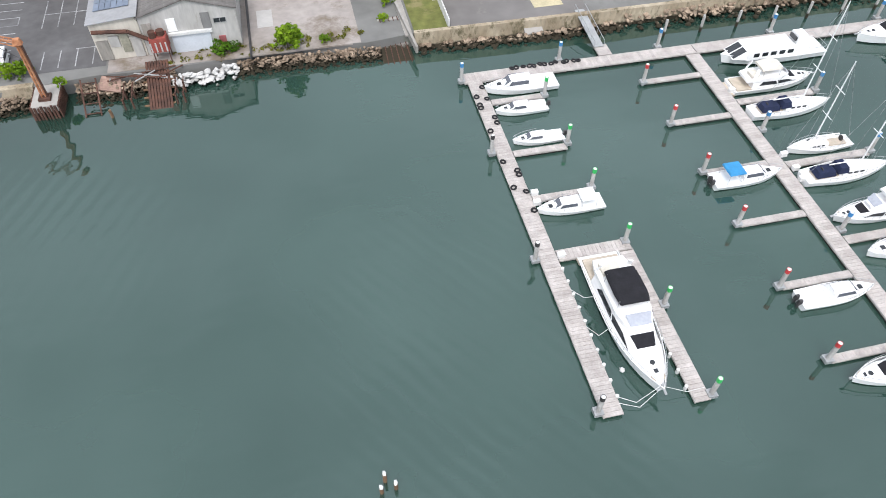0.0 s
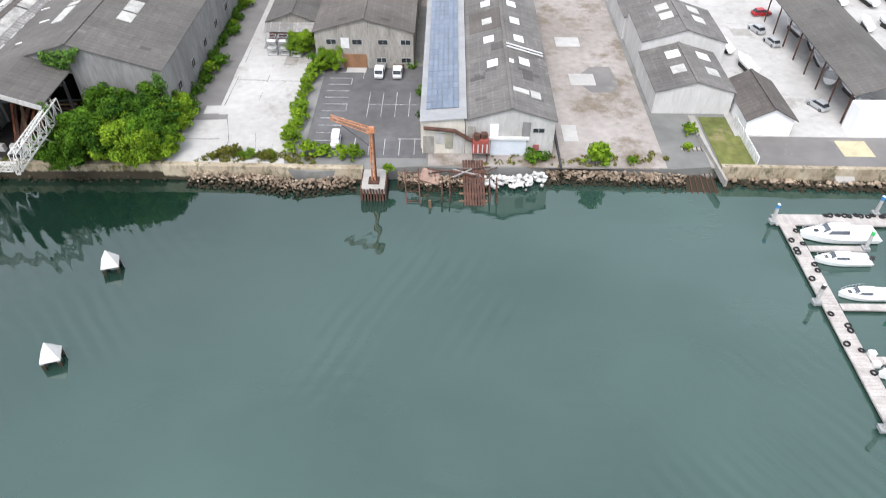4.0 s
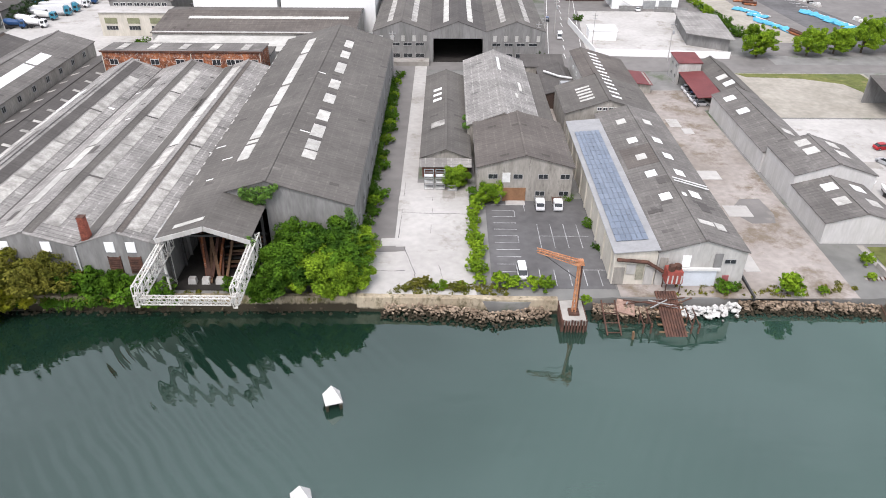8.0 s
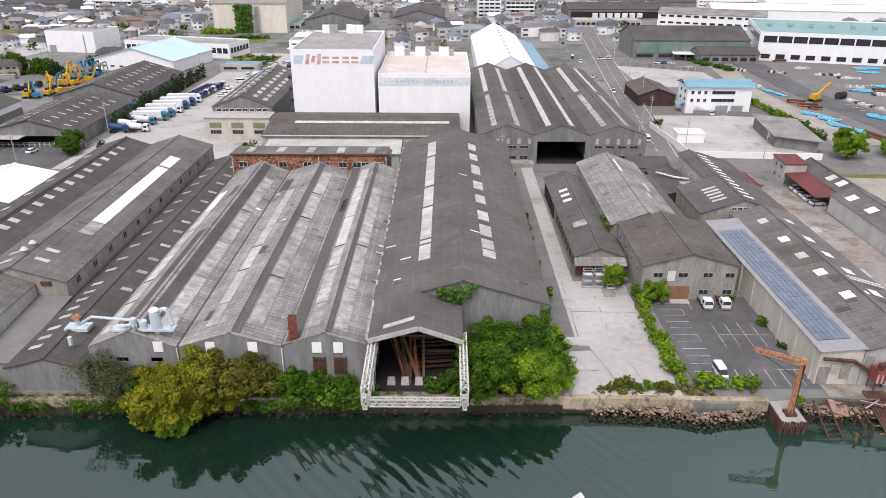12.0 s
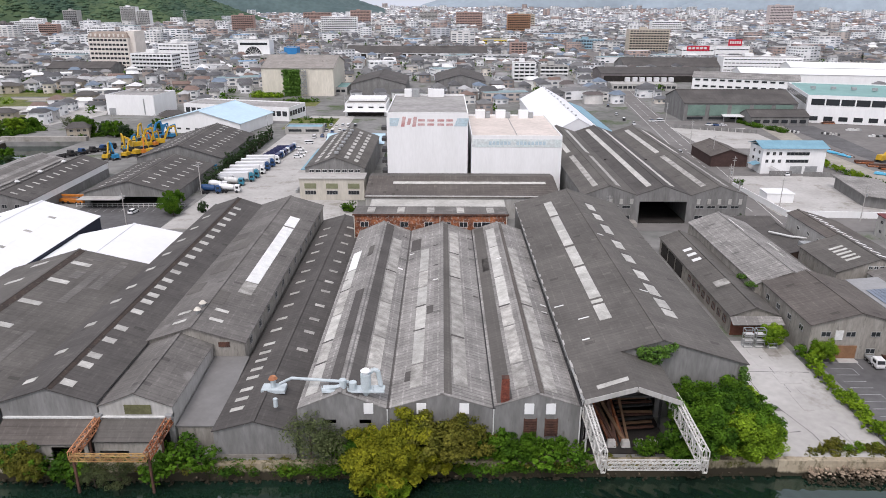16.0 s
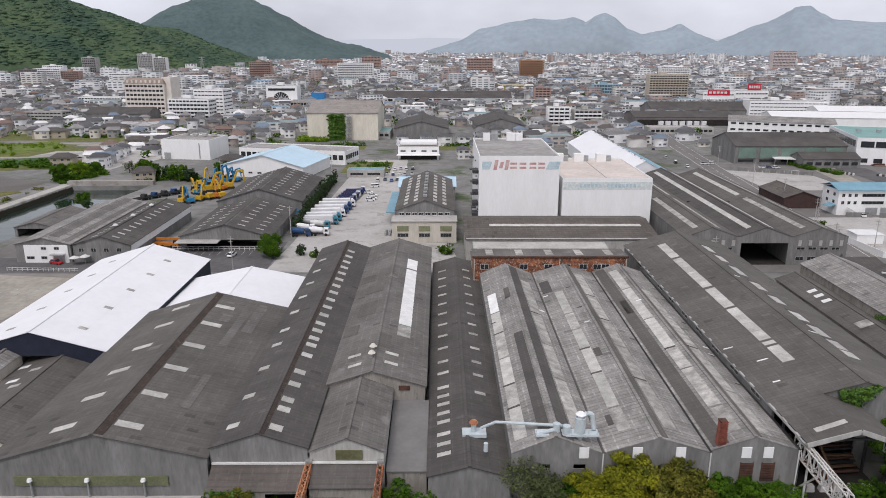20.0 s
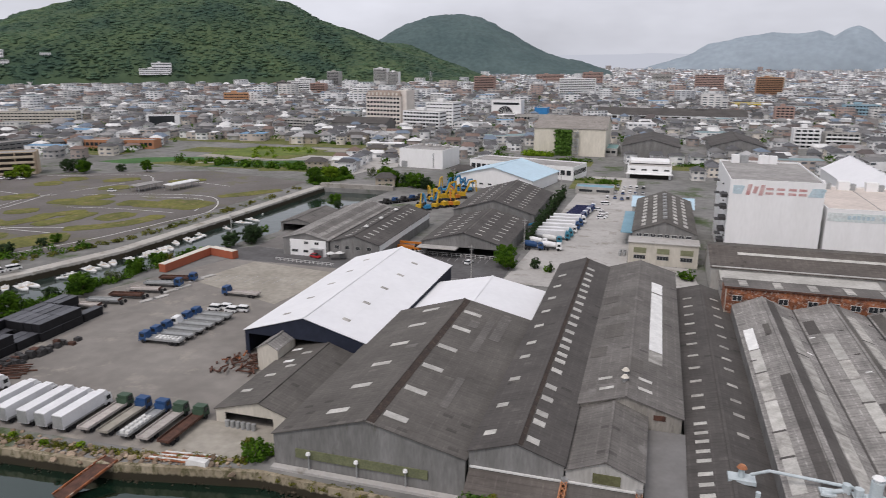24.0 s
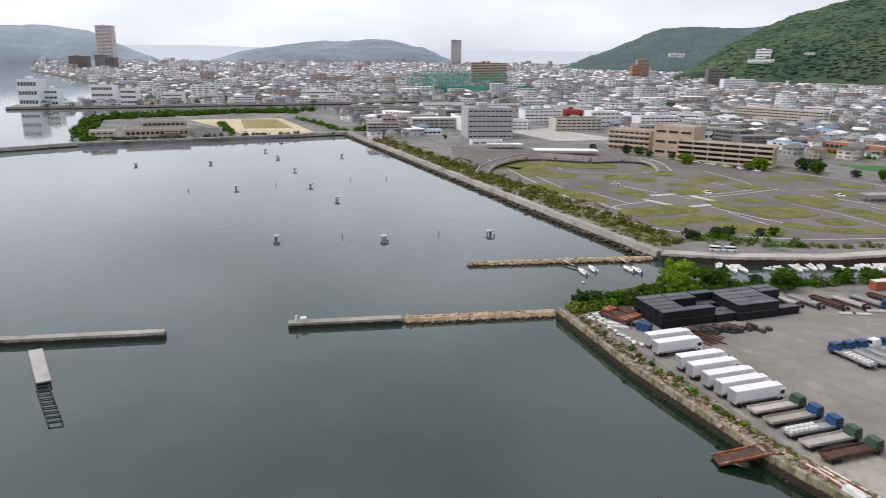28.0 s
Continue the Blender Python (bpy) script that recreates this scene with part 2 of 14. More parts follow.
def water_mat():
    """Murky green sea: a dull green body under a smooth, faintly rippled surface."""
    m = bpy.data.materials.new("sea_water")
    m.use_nodes = True
    n, l = m.node_tree.nodes, m.node_tree.links
    b = n["Principled BSDF"]
    b.inputs["Roughness"].default_value, b.inputs["IOR"].default_value = 0.03, 1.92
    b.inputs["Specular Tint"].default_value = (0.88, 1.0, 0.975, 1)
    geo = n.new("ShaderNodeNewGeometry")
    mud = n.new("ShaderNodeTexNoise")
    mud.inputs["Scale"].default_value, mud.inputs["Detail"].default_value = 0.016, 4
    l.new(geo.outputs["Position"], mud.inputs["Vector"])
    # stirred-up silty water in the marina basin, clearer and deeper water towards the open bay
    sp = n.new("ShaderNodeSeparateXYZ")
    l.new(geo.outputs["Position"], sp.inputs[0])
    # colour also darkens near the quay, painting in the buildings' dark reflection
    south = n.new("ShaderNodeMapRange")
    for k_, v_ in (("From Min", 95.0), ("From Max", 35.0), ("To Min", 0.0), ("To Max", 54.0)):
        south.inputs[k_].default_value = v_
    l.new(sp.outputs["Y"], south.inputs["Value"])
    reach = n.new("ShaderNodeMath")
    l.new(sp.outputs["X"], reach.inputs[0])
    l.new(south.outputs["Result"], reach.inputs[1])
    silt_and_reflection = n.new("ShaderNodeMapRange")
    silt_and_reflection.interpolation_type = "SMOOTHSTEP"
    silt_and_reflection.inputs["From Min"].default_value, silt_and_reflection.inputs["From Max"].default_value = -105.0, 25.0
    l.new(reach.outputs[0], silt_and_reflection.inputs["Value"])
    pair = []
    for c0, c1 in (((0.0045, 0.015, 0.0090), (0.009, 0.025, 0.017)), ((0.014, 0.038, 0.028), (0.033, 0.068, 0.054))):
        r = n.new("ShaderNodeValToRGB")
        r.color_ramp.elements[0].position, r.color_ramp.elements[1].position = 0.35, 0.66
        r.color_ramp.elements[0].color, r.color_ramp.elements[1].color = rgba(c0), rgba(c1)
        l.new(mud.outputs["Fac"], r.inputs["Fac"])
        pair.append(r)
    body = n.new("ShaderNodeMixRGB")
    l.new(silt_and_reflection.outputs["Result"], body.inputs[0])
    l.new(pair[0].outputs["Color"], body.inputs[1])
    l.new(pair[1].outputs["Color"], body.inputs[2])
    # pale sky reflection put into the colour towards the far end of the bay
    far_sky = n.new("ShaderNodeMapRange")
    far_sky.interpolation_type = "SMOOTHSTEP"
    far_sky.inputs["From Min"].default_value, far_sky.inputs["From Max"].default_value = -260.0, -640.0
    l.new(sp.outputs["X"], far_sky.inputs["Value"])
    sky_tint = n.new("ShaderNodeMixRGB")
    sky_tint.inputs[2].default_value = (0.135, 0.150, 0.155, 1)
    l.new(far_sky.outputs["Result"], sky_tint.inputs[0])
    l.new(body.outputs[0], sky_tint.inputs[1])
    l.new(sky_tint.outputs[0], b.inputs["Base Color"])
    total = None
    for sc, st, rot, dist in ((0.42, (0.5, 2.4, 1), 12, 0.013), (0.09, (1, 2.0, 1), -15, 0.07), (2.0, (1, 1.6, 1), 40, 0.002)):
        mp = n.new("ShaderNodeMapping")
        mp.inputs["Scale"].default_value, mp.inputs["Rotation"].default_value = st, (0, 0, radians(rot))
        nz = n.new("ShaderNodeTexNoise")
        nz.inputs["Scale"].default_value, nz.inputs["Detail"].default_value = sc, 2
        l.new(geo.outputs["Position"], mp.inputs["Vector"])
        l.new(mp.outputs[0], nz.inputs["Vector"])
        bp = n.new("ShaderNodeBump")
        bp.inputs["Strength"].default_value, bp.inputs["Distance"].default_value = 1.0, dist
        l.new(nz.outputs["Fac"], bp.inputs["Height"])
        if total:
            l.new(total, bp.inputs["Normal"])
        total = bp.outputs[0]
    # patches of parallel ripples: off the portal, and out in the basin
    for (cx, cy), reach, turn, scale, dist in (((-92, 74), 34, -40, 0.15, 0.060), ((14, 40), 26, -35, 0.17, 0.030), ((-30, 70), 24, 25, 0.15, 0.024)):
        dv = n.new("ShaderNodeVectorMath")
        dv.operation = "DISTANCE"
        dv.inputs[1].default_value = (cx, cy, 0)
        l.new(geo.outputs["Position"], dv.inputs[0])
        pr = n.new("ShaderNodeMapRange")
        pr.inputs["From Min"].default_value, pr.inputs["From Max"].default_value = reach, reach * 0.35
        l.new(dv.outputs["Value"], pr.inputs["Value"])
        wv = n.new("ShaderNodeTexWave")
        wv.inputs["Scale"].default_value, wv.inputs["Distortion"].default_value, wv.inputs["Detail"].default_value, wv.inputs["Detail Scale"].default_value = scale, 3.4, 2, 0.5
        mp = n.new("ShaderNodeMapping")
        mp.inputs["Rotation"].default_value = (0, 0, radians(turn))
        l.new(geo.outputs["Position"], mp.inputs["Vector"])
        l.new(mp.outputs[0], wv.inputs["Vector"])
        mu = n.new("ShaderNodeMath")
        mu.operation = "MULTIPLY"
        l.new(wv.outputs["Fac"], mu.inputs[0])
        l.new(pr.outputs["Result"], mu.inputs[1])
        bp = n.new("ShaderNodeBump")
        bp.inputs["Strength"].default_value, bp.inputs["Distance"].default_value = 1.0, dist
        l.new(mu.outputs[0], bp.inputs["Height"])
        l.new(total, bp.inputs["Normal"])
        total = bp.outputs[0]
    l.new(total, b.inputs["Normal"])
    return m


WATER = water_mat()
GROUND = mat("town_ground", (0.235, 0.23, 0.222), 0.95, 0.25, 0.02, (0.15, 0.15, 0.138), fine=12, stain=(0.065, 0.092, 0.035), stain_at=0.60)
CONCRETE = mat("worn_concrete", (0.37, 0.352, 0.325), 0.9, 0.14, 0.07, (0.27, 0.252, 0.228), fine=11, bump=0.01, stain=(0.18, 0.162, 0.135), stain_at=0.60, tide=0.90)
CONCRETE_PALE = mat("pale_concrete", (0.46, 0.445, 0.425), 0.9, 0.10, 0.07, (0.375, 0.36, 0.34), fine=11, stain=(0.27, 0.255, 0.225), stain_at=0.61, tide=0.90)
ASPHALT = mat("asphalt", (0.130, 0.127, 0.128), 0.92, 0.16, 0.12, (0.095, 0.092, 0.092), bump=0.006)
ASPHALT_OLD = mat("old_asphalt", (0.195, 0.185, 0.176), 0.92, 0.13, 0.06, (0.155, 0.146, 0.139), bump=0.006, stain=(0.25, 0.235, 0.21), stain_at=0.66)
GRAVEL = mat("sandy_gravel", (0.355, 0.33, 0.285), 0.95, 0.16, 0.12, (0.275, 0.255, 0.215), bump=0.02)
GRASS = mat("rough_grass", (0.150, 0.155, 0.045), 0.95, 0.3, 0.12, (0.095, 0.115, 0.032), bump=0.05, stain=(0.21, 0.185, 0.085), stain_at=0.6)
BAY_PAINT = mat("worn_bay_paint", (0.46, 0.46, 0.46), 0.8, 0.4, 0.5, (0.20, 0.20, 0.205))
LINE = mat("road_paint", (0.72, 0.72, 0.70), 0.7, 0.15, 1.0)
SHEET = mat("grey_cement_sheet", (0.124, 0.115, 0.105), 0.88, 0.10, 0.07, (0.098, 0.091, 0.083), island=0.06, bump=0.012, stain=(0.074, 0.068, 0.061), stain_at=0.67, rib=0.17)
SHEET_LIGHT = mat("pale_cement_sheet", (0.256, 0.245, 0.231), 0.88, 0.12, 0.09, (0.222, 0.212, 0.200), island=0.10, bump=0.012, stain=(0.150, 0.141, 0.129), stain_at=0.70, rib=0.40)
SHEET_DARK = mat("dark_cement_sheet", (0.094, 0.087, 0.081), 0.85, 0.10, 0.07, (0.074, 0.068, 0.064), island=0.07, bump=0.012, stain=(0.125, 0.115, 0.103), stain_at=0.69, rib=0.19)
LEAF_REED = mat("dry_reed_green", (0.175, 0.165, 0.040), 0.85, 0.3, 0.05, (0.085, 0.098, 0.020), island=0.35, spec=0.10)
SHEET_MID = mat("weathered_mid_grey_sheet", (0.162, 0.152, 0.142), 0.88, 0.12, 0.08, (0.118, 0.110, 0.102), island=0.07, bump=0.012, stain=(0.21, 0.20, 0.188), stain_at=0.64, rib=0.22)
YARD_DIRT = mat("stained_yard_concrete", (0.345, 0.312, 0.288), 0.93, 0.16, 0.06, (0.245, 0.216, 0.190), fine=13, stain=(0.175, 0.142, 0.108), stain_at=0.555)
SHEET_BROWN = mat("brown_grey_sheet", (0.122, 0.108, 0.097), 0.88, 0.10, 0.08, (0.098, 0.086, 0.077), island=0.06, bump=0.012, rib=0.22)
SKYLIGHT = mat("clouded_skylight_sheet", (0.517, 0.506, 0.473), 0.55, 0.18, 0.5, (0.36, 0.35, 0.32), each=0.16, island=0.10)
SKYLIGHT_OLD = mat("dirty_skylight_sheet", (0.462, 0.446, 0.413), 0.65, 0.22, 0.5, (0.24, 0.23, 0.21), each=0.2, island=0.14)
SKYLIGHT_WHITE = mat("white_skylight_sheet", (0.814, 0.814, 0.792), 0.5, 0.1, 0.5, each=0.08)
WALL_GREY = mat("grey_sheet_wall", (0.235, 0.232, 0.225), 0.85, 0.18, 0.25, (0.165, 0.162, 0.155), streak=(1.6, 1.6, 0.35), bump=0.01, stain=(0.13, 0.125, 0.11), stain_at=0.64)
WALL_PALE = mat("pale_sheet_wall", (0.46, 0.45, 0.43), 0.8, 0.15, 0.25, (0.36, 0.35, 0.325), streak=(1.6, 1.6, 0.35), stain=(0.27, 0.26, 0.22), stain_at=0.66)
WALL_WHITE = mat("white_painted_wall", (0.84, 0.84, 0.835), 0.7, 0.04, 0.2, (0.79, 0.79, 0.78), streak=(1.4, 1.4, 0.3))
WALL_CREAM = mat("cream_render_wall", (0.58, 0.545, 0.475), 0.85, 0.12, 0.25, (0.48, 0.45, 0.385), streak=(1.4, 1.4, 0.3), stain=(0.34, 0.315, 0.25), stain_at=0.68)
WALL_BEIGE = mat("beige_render_wall", (0.44, 0.39, 0.31), 0.85, 0.1, 0.25, (0.37, 0.32, 0.25))
WALL_MORTAR = mat("stained_mortar_wall", (0.34, 0.32, 0.285), 0.9, 0.2, 0.3, (0.24, 0.225, 0.20), streak=(1.5, 1.5, 0.4), stain=(0.16, 0.15, 0.13), stain_at=0.62)
RUSTED = mat("rusted_iron_sheet", (0.33, 0.115, 0.045), 0.85, 0.3, 0.5, (0.16, 0.055, 0.028), bump=0.01, stain=(0.42, 0.36, 0.29), stain_at=0.60, island=0.2)
RUST_DARK = mat("dark_rust", (0.122, 0.060, 0.042), 0.85, 0.3, 0.8, (0.062, 0.034, 0.026), bump=0.01)
RUST_ORANGE = mat("faded_orange_paint", (0.54, 0.26, 0.13), 0.8, 0.25, 0.9, (0.34, 0.14, 0.07), stain=(0.42, 0.35, 0.27), stain_at=0.63)
WHITE_STEEL = mat("white_flaking_steel", (0.62, 0.61, 0.58), 0.7, 0.2, 0.8, (0.48, 0.46, 0.42), stain=(0.30, 0.17, 0.10), stain_at=0.66)
BRICK_RED = mat("red_brick", (0.27, 0.085, 0.055), 0.9, 0.25, 1.2, (0.17, 0.055, 0.04), each=0.25)
GLASS_DARK = mat("dark_window_glass", (0.030, 0.034, 0.038), 0.12, 0.1, 0.5, spec=0.6)
FRAME_GREY = mat("window_frame_grey", (0.34, 0.34, 0.33), 0.6, 0.1, 0.8)
FRAME_WHITE = mat("window_frame_white", (0.68, 0.68, 0.66), 0.6, 0.1, 0.8)
# near-black: the shade of unlit interiors is put into the colour
SHADE_INSIDE = mat("interior_shade_paint", (0.035, 0.031, 0.028), 0.95, 0.2, 0.6)
STEEL_DARK = mat("dark_steel", (0.07, 0.068, 0.068), 0.6, 0.2, 0.8, metal=0.3)
STEEL_GREY = mat("galvanised_steel", (0.42, 0.43, 0.43), 0.5, 0.12, 0.8, metal=0.4)
WOOD_GREY = mat("weathered_timber", (0.47, 0.435, 0.41), 0.9, 0.16, 0.8, (0.38, 0.345, 0.32), each=0.10, streak=(1, 1, 1))
WOOD_BROWN = mat("brown_timber", (0.20, 0.12, 0.07), 0.85, 0.2, 0.8, each=0.2)
GELCOAT = mat("white_gelcoat", (0.80, 0.80, 0.79), 0.25, 0.04, 0.5, spec=0.5)
DECK_BEIGE = mat("beige_deck", (0.52, 0.45, 0.36), 0.7, 0.12, 1.0)
CANVAS_BLACK = mat("black_canvas", (0.018, 0.018, 0.022), 0.9, 0.2, 1.0)
CANVAS_NAVY = mat("navy_canvas", (0.018, 0.026, 0.065), 0.85, 0.2, 1.0)
CANVAS_BLUE = mat("bright_blue_canvas", (0.045, 0.25, 0.50), 0.8, 0.12, 1.0)
CANVAS_CREAM = mat("cream_canvas", (0.66, 0.62, 0.54), 0.85, 0.1, 1.0)
RUBBER = mat("black_rubber", (0.022, 0.022, 0.024), 0.8, 0.2, 1.0)
PAINT_GREEN = mat("green_band_paint", (0.04, 0.42, 0.10), 0.6, 0.1, 1.0)
PAINT_RED = mat("red_band_paint", (0.48, 0.05, 0.05), 0.6, 0.1, 1.0)
PAINT_BLUE = mat("blue_band_paint", (0.05, 0.20, 0.42), 0.6, 0.1, 1.0)
PILE_GREY = mat("grey_pile", (0.44, 0.43, 0.41), 0.8, 0.15, 0.8, (0.33, 0.32, 0.30))
TENT_WHITE = mat("white_membrane", (0.77, 0.775, 0.79), 0.6, 0.03, 0.1)
NAVY_SHEET = mat("navy_sheet_wall", (0.022, 0.028, 0.048), 0.7, 0.15, 0.5)
ROOF_BLUE = mat("blue_metal_roof", (0.19, 0.355, 0.44), 0.5, 0.1, 0.2, (0.155, 0.305, 0.385))
ROOF_PALEBLUE = mat("pale_blue_roof", (0.50, 0.66, 0.76), 0.6, 0.06, 0.1)
ROOF_TEAL = mat("teal_metal_roof", (0.20, 0.36, 0.34), 0.6, 0.08, 0.1)
ROOF_RED = mat("maroon_metal_roof", (0.16, 0.040, 0.040), 0.6, 0.14, 0.4)
ROOF_FLAT = mat("flat_roof_grey", (0.36, 0.35, 0.335), 0.9, 0.2, 0.1, (0.27, 0.26, 0.25))
ROOF_TAN = mat("tan_flat_roof", (0.64, 0.57, 0.52), 0.9, 0.12, 0.1, (0.55, 0.49, 0.445))
SOLAR = mat("solar_cell_blue", (0.13, 0.16, 0.21), 0.35, 0.12, 0.3, (0.155, 0.185, 0.235), spec=0.45, each=0.12)
YARD_ASPHALT = mat("bleached_yard_asphalt", (0.245, 0.228, 0.208), 0.92, 0.13, 0.05, (0.190, 0.176, 0.160), bump=0.006, stain=(0.31, 0.285, 0.245), stain_at=0.62)
DYKE_FACE = mat("tide_stained_pale_concrete", (0.46, 0.44, 0.405), 0.9, 0.12, 0.07, (0.36, 0.34, 0.31), fine=11, stain=(0.25, 0.23, 0.19), stain_at=0.60, tide=1.9)
STONE_DARK = mat("weedy_dyke_stone", (0.13, 0.108, 0.085), 0.92, 0.3, 0.5, (0.065, 0.055, 0.042), each=0.12, island=0.3, bump=0.03, tide=0.80)
STONE = mat("shore_stone", (0.34, 0.265, 0.195), 0.92, 0.3, 0.5, (0.165, 0.122, 0.085), each=0.12, island=0.3, bump=0.03, tide=0.80)
STONE_TAN = mat("tan_breakwater_stone", (0.46, 0.345, 0.225), 0.92, 0.2, 0.4, (0.28, 0.215, 0.15), island=0.28, bump=0.03, tide=0.45)
STONE_WHITE = mat("white_spilled_concrete", (0.62, 0.61, 0.59), 0.9, 0.12, 0.6, (0.45, 0.44, 0.42), island=0.12, bump=0.03, tide=0.50)
SEAWALL = mat("stained_seawall", (0.42, 0.36, 0.265), 0.92, 0.22, 0.3, (0.27, 0.22, 0.15), streak=(1, 1, 0.5), bump=0.02, stain=(0.11, 0.095, 0.055), stain_at=0.58, tide=0.70)
LEAF = mat("leaf_green", (0.082, 0.170, 0.010), 0.75, 0.28, 0.35, (0.026, 0.070, 0.006), island=0.28, each=0.12, spec=0.10)
LEAF_GOLD = mat("leaf_yellow_olive", (0.215, 0.215, 0.012), 0.75, 0.25, 0.5, (0.100, 0.115, 0.008), island=0.26, each=0.1, spec=0.10)
LEAF_BRIGHT = mat("leaf_bright_green", (0.200, 0.310, 0.016), 0.75, 0.25, 0.4, (0.085, 0.160, 0.010), island=0.28, each=0.12, spec=0.10)
LEAF_HEDGE = mat("leaf_yellowish_hedge", (0.175, 0.190, 0.022), 0.75, 0.25, 0.4, (0.090, 0.115, 0.013), island=0.3, each=0.12, spec=0.10)
LEAF_OLIVE = mat("leaf_olive", (0.150, 0.142, 0.022), 0.75, 0.25, 0.4, (0.080, 0.090, 0.013), island=0.3, each=0.12, spec=0.10)
LEAF_GREY = mat("leaf_grey_green", (0.105, 0.125, 0.050), 0.75, 0.25, 0.5, (0.055, 0.072, 0.030), island=0.35, each=0.12, spec=0.12)
LEAF_DARK = mat("leaf_dark_green", (0.035, 0.070, 0.018), 0.7, 0.25, 0.5, (0.02, 0.042, 0.012), island=0.4, each=0.15)
BARK = mat("bark", (0.13, 0.10, 0.075), 0.9, 0.3, 1.5)
FOREST = mat("forest_canopy", (0.080, 0.116, 0.054), 0.95, 0.24, 0.008, (0.036, 0.068, 0.043), fine=9, bump=0.6)
CAR_PAINT = palette("car_paints", [(0.75, 0.75, 0.75), (0.45, 0.46, 0.47), (0.03, 0.03, 0.035), (0.62, 0.62, 0.63), (0.05, 0.09, 0.2), (0.7, 0.7, 0.7)], 0.3, 0.03, 0.5, 0.5, "object")
CAR_WHITE = mat("white_car_paint", (0.78, 0.78, 0.78), 0.3, 0.04, 0.5, spec=0.5)
CAR_DARK = mat("dark_car_paint", (0.04, 0.042, 0.05), 0.3, 0.05, 0.5, spec=0.5)
CAR_SILVER = mat("silver_car_paint", (0.46, 0.47, 0.48), 0.3, 0.04, 0.5, spec=0.5, metal=0.3)
CAR_RED = mat("red_car_paint", (0.42, 0.02, 0.025), 0.3, 0.05, 0.5, spec=0.5)
TRUCK_BLUE = mat("blue_truck_paint", (0.026, 0.075, 0.19), 0.45, 0.1, 0.8)
TRUCK_TEAL = mat("teal_truck_paint", (0.05, 0.23, 0.32), 0.4, 0.1, 0.8)
TRUCK_GREEN = mat("green_truck_paint", (0.055, 0.095, 0.062), 0.5, 0.1, 0.8)
BODY_WHITE = mat("white_box_body", (0.76, 0.76, 0.77), 0.45, 0.06, 0.4, (0.68, 0.68, 0.69), each=0.04)
YELLOW = mat("machine_yellow", (0.60, 0.37, 0.025), 0.5, 0.15, 0.8)
ORANGE = mat("machine_orange", (0.58, 0.20, 0.03), 0.5, 0.15, 0.8)
AQUA_BLUE = mat("machine_blue", (0.03, 0.22, 0.42), 0.5, 0.15, 0.8)
TARP_BLUE = mat("blue_tarpaulin", (0.10, 0.42, 0.62), 0.6, 0.15, 0.8, bump=0.05)
BOX_RED = mat("red_container_paint", (0.40, 0.12, 0.065), 0.6, 0.1, 0.5)

